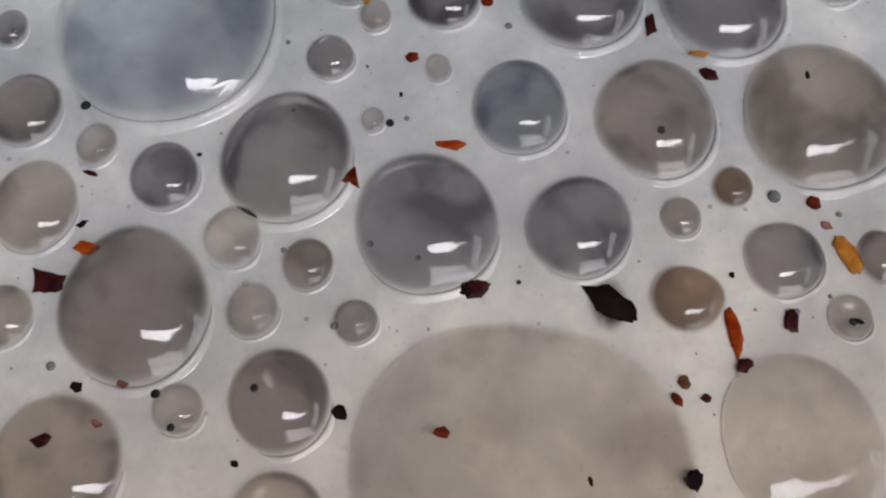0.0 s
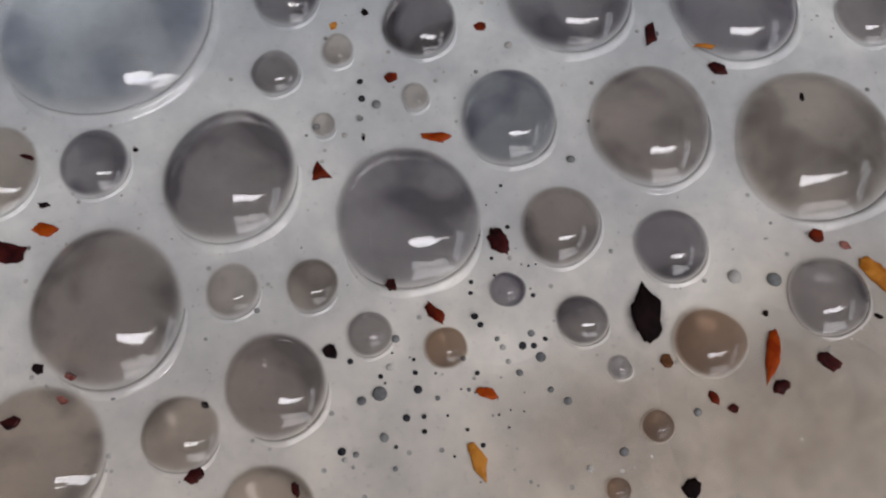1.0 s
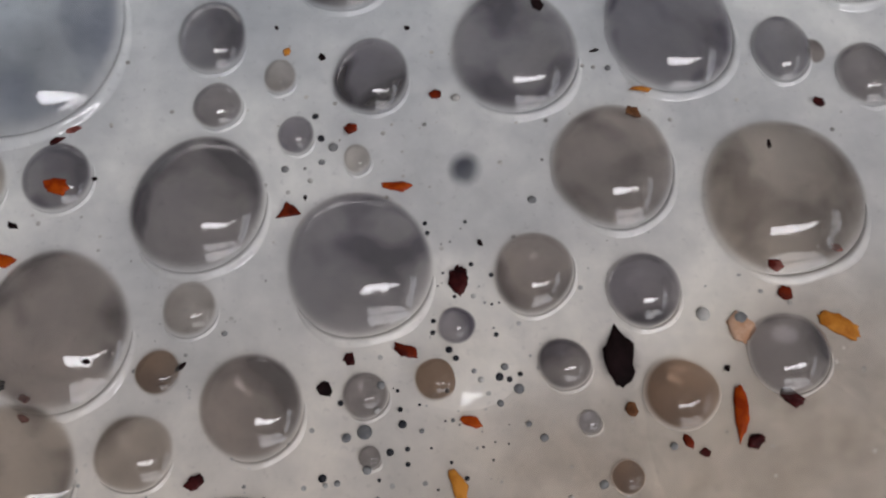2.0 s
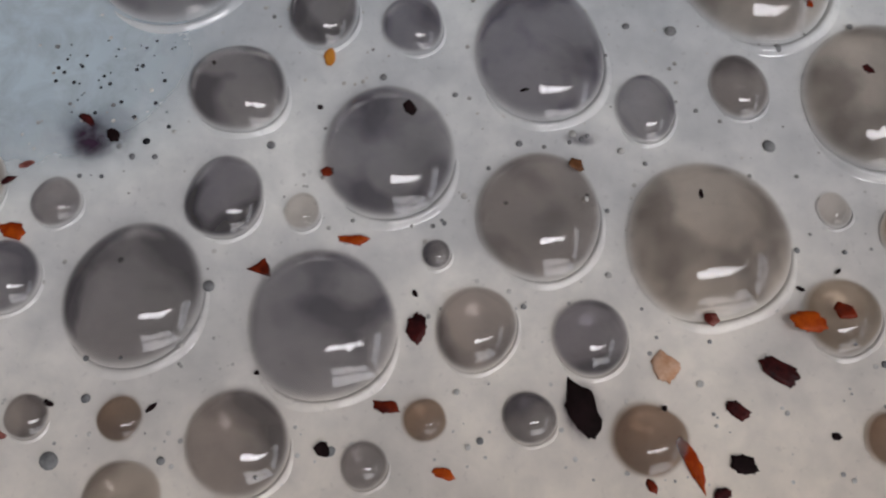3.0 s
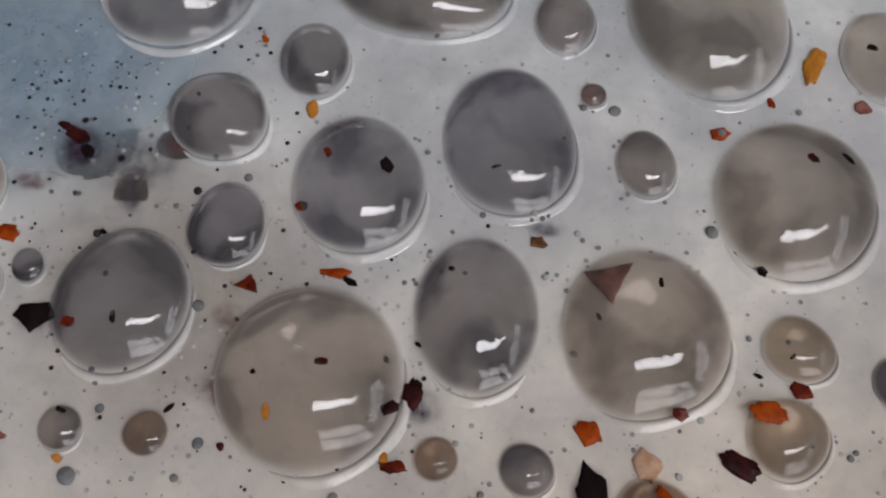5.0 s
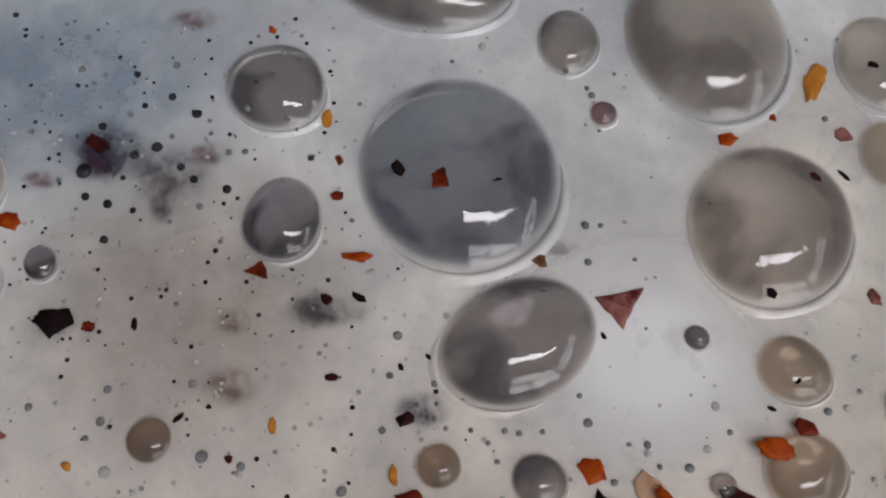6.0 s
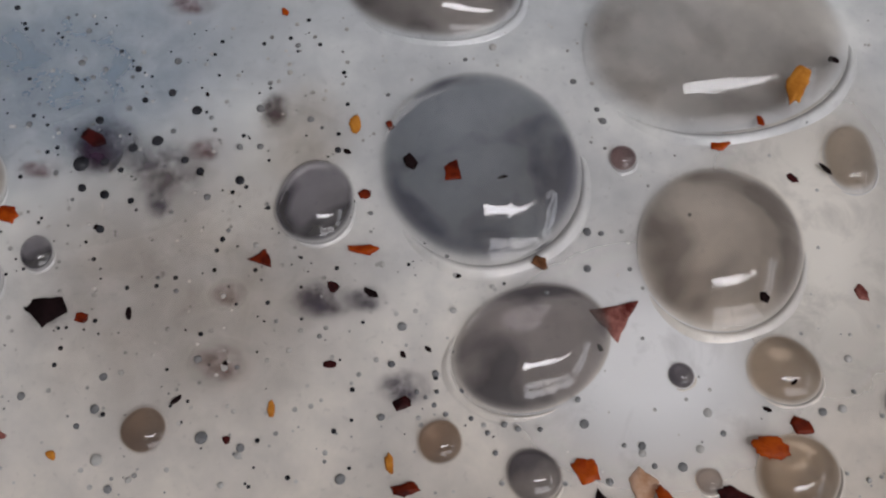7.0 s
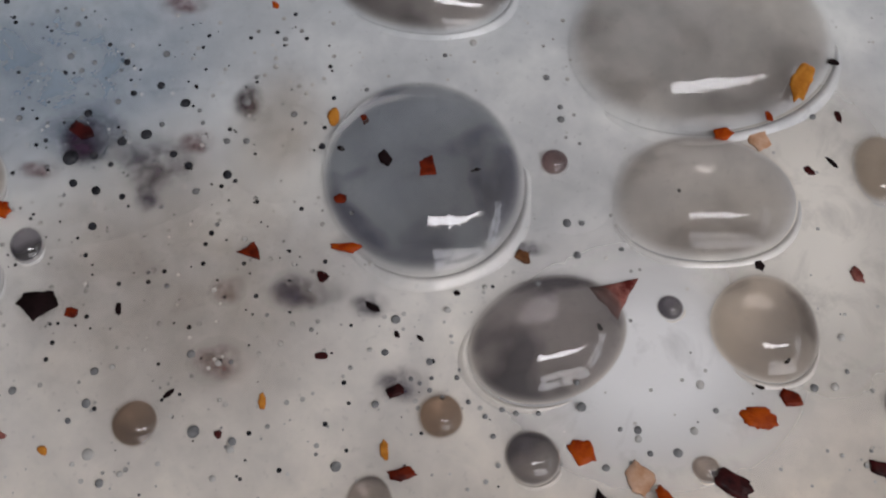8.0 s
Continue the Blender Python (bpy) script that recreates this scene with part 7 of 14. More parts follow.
    drift(f79, [(0, -7.48, 40.99, 0.02, -40), (0.5, -6.63, 38.16, 0.02, -40), (1, -10.97, 35.18, 0.02, -40), (1.5, -14.58, 33.16, 0.02, -40), (1.7, -14.2, 31.33, 0.02, -40), (2.4, -20.16, 25.45, 0.02, -40), (2.52, -20.16, 25.45, -1.2, -40), (8, -20.16, 25.45, -1.2, -40)])
    drift(f80, [(0, 55.29, 35.27, -1.2, -20), (1.08, 55.29, 35.27, -1.2, -20), (1.2, 55.29, 35.27, 0.21, -20), (1.5, 53.07, 33.08, 0.85, -20), (1.7, 54.24, 25.01, 0.08, -20), (2.6, 38.77, 19.4, 0.08, -20), (2.72, 38.77, 19.4, -1.2, -20), (8, 38.77, 19.4, -1.2, -20)])
    drift(f81, [(0, -14.7, 12.05, -1.2, -60), (4.88, -14.7, 12.05, -1.2, -60), (5, -14.7, 12.05, 3.2, -60), (5.8, -14.85, 6.77, 1.07, -60), (6, -13.57, 12.48, 0.02, -60), (6.5, -7.29, 17.82, 0.94, -60), (7, -6.98, 17.06, 0.94, -60), (7.5, -9.49, 17.57, 1.4, -60), (8, -10.19, 17.02, 2.73, -60)])
    drift(f82, [(0, -4.98, 32.61, -1.2, -30), (1.88, -4.98, 32.61, -1.2, -30), (2, -4.98, 32.61, 0.02, -30), (2.8, -13.94, 22.4, 0.02, -30), (3, -16.34, 20.25, 0.02, -30), (3.5, -19.72, 17.21, 0.02, -30), (4, -21.5, 15.78, 0.02, -30), (4.5, -21.94, 15.62, 0.02, -30), (4.7, -20.71, 14.87, 0.02, -30), (4.9, -19.94, 14.37, 0.02, -30), (5.02, -19.94, 14.37, -1.2, -30), (8, -19.94, 14.37, -1.2, -30)])
    drift(f83, [(0, -22.88, 32.61, -1.2, -60), (1.88, -22.88, 32.61, -1.2, -60), (2, -22.88, 32.61, 0.02, -60), (2.8, -28.35, 27.07, 2.29, -60), (3, -30.42, 25.65, 2.33, -60), (3.5, -33.26, 24.03, 2.43, -60), (4, -34.55, 21.45, 2.9, -60), (4.5, -34.61, 21.35, 2.93, -60), (4.7, -33.17, 20.88, 2.86, -60), (5.8, -31.19, 21.49, 0.11, -60), (6, -30.85, 21.71, 0.02, -60), (6.5, -31.79, 23.01, 0.02, -60), (7, -31.49, 22.14, 0.02, -60), (7.5, -32.7, 23.01, 0.02, -60), (8, -33.11, 23.35, 0.02, -60)])
    drift(f84, [(0, 20.51, 28.99, -1.2, 15), (1.88, 20.51, 28.99, -1.2, 15), (2, 20.51, 28.99, 0.02, 15), (2.8, 13.34, 23.06, 2.77, 15), (3, 10.64, 21.5, 2.38, 15), (3.5, 6.27, 17.22, 2.06, 15), (4, 4.39, 14.44, 2.03, 15), (4.5, 4.9, 11.63, 3.1, 15), (4.7, 5.82, 10.66, 3.11, 15), (5.8, 7.14, 8.64, 3.21, 15), (6, 6.62, 7.51, 4.45, 15), (6.5, 6.77, 8.68, 4.77, 15), (7, 7.32, 7.78, 4.71, 15), (7.5, 4.73, 8.55, 4.72, 15), (8, 3.97, 9.01, 4.08, 15)])
    drift(f85, [(0, -22.3, -16.01, -1.2, 0), (2.88, -22.3, -16.01, -1.2, 0), (3, -22.3, -16.01, 0.29, 0), (3.5, -23.01, -15.66, 4.49, 0), (4, -23.7, -17, 4.47, 0), (4.5, -23.31, -16.18, 4.41, 0), (4.7, -22.4, -16.86, 4.45, 0), (5.2, -22.02, -16.8, 3.68, 0), (5.8, -27.68, -19.65, 0.02, 0), (6, -27.78, -20.06, 0.02, 0), (6.5, -26.14, -15.25, 0.02, 0), (8, -26.88, -14.55, 0.02, 0)])
    drift(f86, [(0, -44.19, 3.92, -1.2, -30), (3.28, -44.19, 3.92, -1.2, -30), (3.4, -44.19, 3.92, 0.05, -30), (3.5, -43.76, 4.48, 0.02, -30), (4, -44.66, 3, 0.02, -30), (4.5, -44.64, 3.52, 0.07, -30), (4.7, -43.42, 3.18, 0.16, -30), (5.8, -42.89, 0.84, 0.02, -30), (6.5, -43.48, 2.77, 0.02, -30), (8, -44.66, 3, 0.02, -30)])
    drift(f87, [(0, -42.39, -15.15, -1.2, -30), (1.88, -42.39, -15.15, -1.2, -30), (2, -42.39, -15.15, 2.56, -30), (2.8, -45.74, -18.97, 0.32, -30), (3, -46.93, -19.67, 0.11, -30), (3.5, -48, -19.54, 0.15, -30), (4, -47.83, -20.6, 0.02, -30), (4.5, -46.56, -19.82, 0.49, -30), (4.7, -45.46, -20.12, 0.85, -30), (5.3, -45.08, -20.76, 0.15, -30), (5.42, -45.08, -20.76, -1.2, -30), (8, -45.08, -20.76, -1.2, -30)])
    drift(f88, [(0, -31.52, -15.31, -1.2, 40), (1.88, -31.52, -15.31, -1.2, 40), (2, -31.52, -15.31, 0.27, 40), (2.8, -32.92, -18.97, 0.02, 40), (3, -34.61, -20.19, 0.02, 40), (3.5, -34.54, -19.58, 0.02, 40), (4, -34.75, -20.73, 0.02, 40), (4.5, -34.24, -19.24, 0.02, 40), (4.7, -33.26, -19.58, 0.02, 40), (5.8, -31.75, -21.27, 0.02, 40), (6, -31.27, -21.41, 0.02, 40), (6.5, -31.91, -18.97, 0.02, 40), (7, -31.75, -19.24, 0.02, 40), (7.5, -32.41, -18.7, 0.02, 40), (8, -32.7, -18.49, 0.02, 40)])
    drift(f89, [(0, 50.42, -9.94, 1.45, -30), (0.5, 47.87, -11.79, 0.02, -30), (1, 53.5, -8.85, 0.02, -30), (1.7, 50.42, -13.14, 0.02, -30), (2.8, 46.8, -4.45, 0.04, -30), (3, 44.37, -5.33, 0.02, -30), (3.5, 40.76, -7.98, 0.02, -30), (4, 38.27, -11.58, 0.02, -30), (4.5, 37.75, -13.7, 0.02, -30), (4.7, 37.76, -14.9, 0.02, -30), (5.8, 38.84, -19.58, 0.02, -30), (6, 39.02, -20.33, 0.02, -30), (6.5, 38.45, -20.06, 0.02, -30), (7, 38.48, -20.4, 0.02, -30), (7.5, 37.83, -19.28, 1.02, -30), (8, 37.88, -17.69, 0.13, -30)])
    drift(f90, [(0, 52.14, -0.15, -1.2, 45), (2.48, 52.14, -0.15, -1.2, 45), (2.6, 52.14, -0.15, 0.82, 45), (2.8, 51.51, -2.65, 1.46, 45), (3, 49.33, -3.03, 0.02, 45), (3.5, 45.71, -5.33, 0.02, 45), (4, 42.86, -8.99, 0.02, 45), (4.5, 42.16, -11.23, 0.05, 45), (4.7, 41.82, -12.75, 1.13, 45), (5.8, 41.7, -16.79, 1.99, 45), (6, 41.9, -17.46, 1.93, 45), (6.5, 41.27, -17.18, 1.92, 45), (7, 41.43, -17.52, 1.91, 45), (7.5, 40.8, -16.34, 2.67, 45), (8, 40.96, -14.98, 1.88, 45)])
    drift(f91, [(0, 4.71, 0.84, -1.2, -45), (1.88, 4.71, 0.84, -1.2, -45), (2, 4.71, 0.84, 0.02, -45), (2.8, -1.69, -4.44, 0.02, -45), (3, -3.43, -5.92, 0.02, -45), (3.5, -6.3, -9.64, 0.02, -45), (4, -8.3, -12.33, 0.18, -45), (4.5, -7.93, -12.81, 0.37, -45), (4.7, -7.35, -13.66, 0.85, -45), (5.8, -5.52, -15.11, 0.02, -45), (6, -5.04, -15.25, 0.02, -45), (6.5, -5, -13.28, 0.02, -45), (7, -4.79, -13.7, 0.02, -45), (7.5, -5.55, -12.93, 0.02, -45), (8, -5.58, -11.15, 0.02, -45)])
    drift(f92, [(0, -3, -12.61, -1.2, -50), (4.68, -3, -12.61, -1.2, -50), (4.8, -3, -12.61, 0.85, -50), (5.8, -2.05, -13.63, 0.02, -50), (6, -1.71, -13.98, 0.02, -50), (6.5, -1.92, -12.64, 0.02, -50), (7, -1.78, -13, 0.02, -50), (7.5, -2.61, -12.08, 0.02, -50), (8, -2.75, -11.65, 0.02, -50)])
    drift(f93, [(0, 18.69, -9.72, -1.2, -60), (4.68, 18.69, -9.72, -1.2, -60), (4.8, 18.69, -9.72, 3.03, -60), (5.8, 19.22, -10.15, 0.02, -60), (6, 19.56, -11.36, 0.02, -60), (6.5, 18.9, -12.08, 0.05, -60), (7, 19.05, -12.88, 0.11, -60), (7.5, 18.62, -11.25, 0.37, -60), (8, 18.89, -10.74, 1.74, -60)])
    drift(f94, [(0, 1.11, -3.47, -1.2, 0), (4.68, 1.11, -3.47, -1.2, 0), (4.8, 1.11, -3.47, 2.68, 0), (5.8, 0.21, -3.62, 0.02, 0), (6, 0.28, -3.88, 0.13, 0), (6.5, 0.92, -2.95, 0.03, 0), (7, 1.76, -3.55, 0.03, 0), (7.5, 1.61, -5.04, 0.03, 0), (8, 1.68, -5.85, 0.02, 0)])
    drift(f95, [(0, -12.5, 13.55, -1.2, -20), (6.78, -12.5, 13.55, -1.2, -20), (6.9, -12.5, 13.55, 0.02, -20), (7.5, -12.26, 13.82, 0.3, -20), (8, -13.11, 13.01, 2.11, -20)])
    drift(f96, [(0, -15.02, -4.81, -1.2, -45), (5.38, -15.02, -4.81, -1.2, -45), (5.5, -15.02, -4.81, 0.02, -45), (5.8, -14.8, -6.81, 0.02, -45), (6, -14.39, -6.66, 0.02, -45), (6.5, -13.96, -5.04, 0.02, -45), (7, -13.61, -5.04, 0.02, -45), (7.5, -14.51, -3.77, 0.02, -45), (8, -15, -3.7, 0.02, -45)])
    drift(f97, [(0, -11.52, -4.45, -1.2, -35), (4.88, -11.52, -4.45, -1.2, -35), (5, -11.52, -4.45, 0.11, -35), (5.8, -10.91, -6.14, 0.08, -35), (6, -10.34, -6.51, 0.08, -35), (6.5, -9.11, -5.55, 0.08, -35), (7, -8.89, -5.92, 0.08, -35), (7.5, -8.49, -7.68, 0.08, -35), (8, -8.63, -7.76, 0.08, -35)])
    drift(f98, [(0, -6.23, -20.38, -1.2, 20), (4.88, -6.23, -20.38, -1.2, 20), (5, -6.23, -20.38, 1.71, 20), (5.8, -4.75, -21.07, 0.08, 20), (6, -4.41, -21.41, 0.08, 20), (6.5, -4.98, -19.17, 0.08, 20), (7, -4.84, -19.51, 0.08, 20), (7.5, -5.33, -18.01, 0.08, 20), (8, -5.67, -18.01, 0.08, 20)])
    drift(f99, [(0, 41.3, 15.19, -1.2, -20), (7.18, 41.3, 15.19, -1.2, -20), (7.3, 41.3, 15.19, 0.1, -20), (7.5, 41.51, 15.03, 0.08, -20), (8, 41.44, 15.19, 0.11, -20)])
    drift(f100, [(0, 52.12, 18.13, -1.2, -80), (7.48, 52.12, 18.13, -1.2, -80), (7.6, 52.12, 18.13, 0.02, -80), (8, 52.44, 18.81, 0.02, -80)])
    drift(f101, [(0, 50.57, -27.86, -1.2, -20), (7.38, 50.57, -27.86, -1.2, -20), (7.5, 50.57, -27.86, 0.08, -20), (8, 51.04, -27.35, 0.09, -20)])
    drift(f102, [(0, 72.66, 1.61, 0.08, -60), (6, 53.37, -6.51, 0.08, -60), (6.5, 51.83, -6.07, 0.08, -60), (7, 51.86, -5.92, 0.08, -60), (7.5, 51.31, -4.44, 0.08, -60), (8, 51.65, -3.55, 0.08, -60)])
    drift(d1, [(0, -51.12, 26.64, -0.8), (4.94, -51.12, 26.64, -0.8), (5.06, -51.12, 26.64, 0.01), (5.2, -50.75, 26.51, 0.01), (5.8, -49.3, 25.9, 0.01), (6, -48.83, 26.03, 0.01), (6.5, -49.09, 27.66, 0.01), (7, -49, 27.05, 0.01), (7.5, -50.09, 27.84, 0.01), (8, -50.65, 28.08, 0.01)])
    drift(d2, [(0, -38.89, 26.59, -0.8), (4.92, -38.89, 26.59, -0.8), (5.04, -38.89, 26.59, 0.01), (5.2, -38.37, 26.56, 0.01), (5.8, -36.57, 26.4, 0.01), (6, -36.07, 26.67, 0.01), (6.5, -36.23, 28.1, 0.01), (7, -35.95, 27.34, 0.01), (7.5, -37.17, 28.16, 0.01), (8, -37.64, 28.46, 0.01)])
    drift(d3, [(0, -38.36, 21.82, -0.8), (5.11, -38.36, 21.82, -0.8), (5.23, -38.36, 21.82, 0.01), (5.8, -36.68, 21.58, 0.01), (6, -36.2, 21.82, 0.01), (6.5, -36.51, 23.18, 0.01), (7, -36.26, 22.44, 0.01), (7.5, -37.44, 23.25, 0.01), (8, -37.91, 23.55, 0.01)])
    drift(d4, [(0, -34.97, 18.95, -0.8), (5.07, -34.97, 18.95, -0.8), (5.19, -34.97, 18.95, 0.34), (5.2, -34.97, 18.95, 0.33), (5.8, -33.18, 18.98, 0.01), (6, -32.68, 19.24, 0.01), (6.5, -33.01, 20.51, 0.01), (7, -32.73, 19.76, 0.01), (7.5, -33.91, 20.56, 0.01), (8, -34.37, 20.87, 0.01)])
    drift(d5, [(0, -29.26, 17.51, -0.8), (5.01, -29.26, 17.51, -0.8), (5.13, -29.26, 17.51, 2.65), (5.2, -28.96, 17.61, 2.61), (5.8, -26.42, 18.58, 1.89), (6, -25.64, 19.29, 1.51), (6.5, -24.66, 20.68, 0.01), (7, -24.31, 20.07, 0.01), (7.5, -25.56, 20.78, 0.01), (8, -26.17, 21, 0.01)])
    drift(d6, [(0, -47.38, 18.29, -0.8), (4.91, -47.38, 18.29, -0.8), (5.03, -47.38, 18.29, 0.01), (5.2, -46.94, 18.08, 0.01), (5.8, -45.5, 17.3, 0.01), (6, -45.01, 17.36, 0.01), (6.5, -45.47, 18.89, 0.01), (7, -45.49, 18.27, 0.01), (7.5, -46.55, 19.07, 0.01), (8, -47.14, 19.31, 0.01)])
    drift(d7, [(0, -39.44, 14.6, -0.8), (5.11, -39.44, 14.6, -0.8), (5.23, -39.44, 14.6, 0.01), (5.8, -37.99, 14.12, 0.01), (6, -37.51, 14.31, 0.01), (6.5, -37.65, 15.78, 0.01), (7, -37.52, 15.24, 0.01), (7.5, -38.57, 15.95, 0.01), (8, -39.09, 16.18, 0.01)])
    drift(d8, [(0, -42.18, 13.74, -0.8), (5.08, -42.18, 13.74, -0.8), (5.2, -42.18, 13.74, 0.01), (5.8, -40.78, 13.06, 0.01), (6, -40.33, 13.19, 0.01), (6.5, -40.65, 14.7, 0.01), (7, -40.64, 14.17, 0.01), (7.5, -41.64, 14.88, 0.01), (8, -42.18, 15.1, 0.01)])
    drift(d9, [(0, -48.54, 11.59, -0.8), (4.93, -48.54, 11.59, -0.8), (5.05, -48.54, 11.59, 0.01), (5.2, -48.2, 11.44, 0.01), (5.8, -47.01, 10.76, 0.01), (6, -46.62, 10.87, 0.01), (6.5, -47.1, 12.4, 0.01), (7, -47.14, 11.9, 0.01), (7.5, -48.08, 12.59, 0.01), (8, -48.62, 12.79, 0.01)])
    drift(d10, [(0, -45.28, 11.76, -0.8), (5.04, -45.28, 11.76, -0.8), (5.16, -45.28, 11.76, 0.01), (5.2, -45.28, 11.76, 0.01), (5.8, -44.01, 11.02, 0.01), (6, -43.6, 11.13, 0.01), (6.5, -44.04, 12.65, 0.01), (7, -44.08, 12.14, 0.01), (7.5, -45.04, 12.83, 0.01), (8, -45.58, 13.04, 0.01)])
    drift(d11, [(0, -34.57, 9.73, -0.8), (5.09, -34.57, 9.73, -0.8), (5.21, -34.57, 9.73, 0.01), (5.8, -32.83, 9.38, 0.01), (6, -32.26, 9.67, 0.01), (6.5, -31.81, 11.18, 0.01), (7, -31.55, 10.77, 0.01), (7.5, -32.6, 11.42, 0.01), (8, -33.12, 11.61, 0.01)])
    drift(d12, [(0, -31.63, 8.09, -0.8), (4.9, -31.63, 8.09, -0.8), (5.02, -31.63, 8.09, 0.01), (5.2, -30.86, 8.09, 0.01), (5.8, -28.61, 7.89, 0.01), (6, -27.86, 8.26, 0.01), (6.5, -26.71, 9.8, 0.01), (7, -26.29, 9.53, 0.01), (7.5, -27.36, 10.17, 0.01), (8, -27.97, 10.33, 0.01)])
    drift(d13, [(0, -44, 6.73, -0.8), (5.05, -44, 6.73, -0.8), (5.17, -44, 6.73, 0.01), (5.2, -44, 6.73, 0.01), (5.8, -43.18, 5.9, 0.01), (6, -43.01, 6.19, 0.01), (6.5, -43.44, 7.72, 0.01), (7, -43.56, 7.49, 0.01), (7.5, -44.29, 7.92, 0.01), (8, -44.73, 8.06, 0.01)])
    drift(d14, [(0, -47.38, 7.78, -0.8), (4.92, -47.38, 7.78, -0.8), (5.04, -47.38, 7.78, 0.01), (5.2, -47.1, 7.63, 0.01), (5.8, -46.23, 6.99, 0.01), (6, -46, 7.21, 0.01), (6.5, -46.48, 8.76, 0.01), (7, -46.56, 8.44, 0.01), (7.5, -47.35, 8.97, 0.01), (8, -47.8, 9.12, 0.01)])
    drift(d15, [(0, -34.2, 5.97, -0.8), (4.9, -34.2, 5.97, -0.8), (5.02, -34.2, 5.97, 0.01), (5.2, -33.53, 5.93, 0.01), (5.8, -31.74, 5.59, 0.01), (6, -31.16, 5.84, 0.01), (6.5, -30.61, 7.48, 0.01), (7, -30.33, 7.16, 0.01), (7.5, -31.33, 7.8, 0.01), (8, -31.85, 7.96, 0.01)])
    drift(d16, [(0, -40.88, 5.91, -0.8), (5.02, -40.88, 5.91, -0.8), (5.14, -40.88, 5.91, 0.01), (5.2, -40.75, 5.84, 0.01), (5.8, -39.86, 5, 0.01), (6, -39.67, 5.29, 0.01), (6.5, -39.99, 6.84, 0.01), (7, -40.08, 6.62, 0.01), (7.5, -40.83, 7.06, 0.01), (8, -41.26, 7.2, 0.01)])
    drift(d17, [(0, -43.68, 19.73, -0.8), (5.02, -43.68, 19.73, -0.8), (5.14, -43.68, 19.73, 0.01), (5.2, -43.53, 19.67, 0.01), (5.8, -42.02, 19.04, 0.01), (6, -41.53, 19.16, 0.01), (6.5, -41.85, 20.68, 0.01), (7, -41.79, 20.07, 0.01), (7.5, -42.86, 20.84, 0.01), (8, -43.42, 21.09, 0.01)])
    drift(d18, [(0, -43.57, 25.51, -0.8), (5.01, -43.57, 25.51, -0.8), (5.13, -43.57, 25.51, 0.01), (5.2, -43.35, 25.47, 0.01), (5.8, -41.73, 25.05, 0.01), (6, -41.24, 25.25, 0.01), (6.5, -41.39, 26.77, 0.01), (7, -41.21, 26.1, 0.01), (7.5, -42.36, 26.89, 0.01), (8, -42.88, 27.17, 0.01)])
    drift(d19, [(0, -47.64, 25.58, -0.8), (5.03, -47.64, 25.58, -0.8), (5.15, -47.64, 25.58, 0.01), (5.2, -47.5, 25.53, 0.01), (5.8, -45.99, 24.95, 0.01), (6, -45.51, 25.1, 0.01), (6.5, -45.75, 26.68, 0.01), (7, -45.64, 26.06, 0.01), (7.5, -46.75, 26.85, 0.01), (8, -47.3, 27.1, 0.01)])
    drift(d20, [(0, -49.24, 24.5, -0.8), (4.96, -49.24, 24.5, -0.8), (5.08, -49.24, 24.5, 0.01), (5.2, -48.91, 24.38, 0.01), (5.8, -47.45, 23.74, 0.01), (6, -46.97, 23.86, 0.01), (6.5, -47.28, 25.45, 0.01), (7, -47.21, 24.84, 0.01), (7.5, -48.3, 25.62, 0.01), (8, -48.86, 25.87, 0.01)])
    drift(d21, [(0, -41.8, 20.8, -0.8), (5.04, -41.8, 20.8, -0.8), (5.16, -41.8, 20.8, 0.01), (5.2, -41.8, 20.8, 0.01), (5.8, -40.2, 20.32, 0.01), (6, -39.71, 20.5, 0.01), (6.5, -39.95, 21.97, 0.01), (7, -39.8, 21.32, 0.01), (7.5, -40.92, 22.1, 0.01), (8, -41.44, 22.36, 0.01)])
    drift(d22, [(0, -46.22, 28.27, -0.8), (5, -46.22, 28.27, -0.8), (5.12, -46.22, 28.27, 0.01), (5.2, -45.98, 28.21, 0.01), (5.8, -44.41, 27.75, 0.01), (6, -43.92, 27.94, 0.01), (6.5, -44.01, 29.53, 0.01), (7, -43.84, 28.88, 0.01), (7.5, -44.99, 29.67, 0.01), (8, -45.52, 29.94, 0.01)])
    drift(d23, [(0, -54.23, 33.69, -0.8), (4.93, -54.23, 33.69, -0.8), (5.05, -54.23, 33.69, 0.01), (5.2, -53.82, 33.57, 0.01), (5.8, -52.38, 33.04, 0.01), (6, -51.92, 33.2, 0.01), (6.5, -51.99, 34.9, 0.01), (7, -51.83, 34.3, 0.01), (7.5, -52.97, 35.08, 0.01), (8, -53.51, 35.34, 0.01)])
    drift(d24, [(0, -59.06, 31.77, -0.8), (5.04, -59.06, 31.77, -0.8), (5.16, -59.06, 31.77, 0.01), (5.2, -59.06, 31.77, 0.01), (5.8, -57.74, 31.22, 0.01), (6, -57.3, 31.35, 0.01), (6.5, -57.51, 33.06, 0.01), (7, -57.36, 32.49, 0.01), (7.5, -58.46, 33.26, 0.01), (8, -58.99, 33.51, 0.01)])
    drift(d25, [(0, -60.89, 35.16, -0.8), (5.07, -60.89, 35.16, -0.8), (5.19, -60.89, 35.16, 0.01), (5.2, -60.89, 35.16, 0.01), (5.8, -59.56, 34.6, 0.01), (6, -59.13, 34.73, 0.01), (6.5, -59.28, 36.48, 0.01), (7, -59.11, 35.9, 0.01), (7.5, -60.23, 36.68, 0.01), (8, -60.76, 36.94, 0.01)])
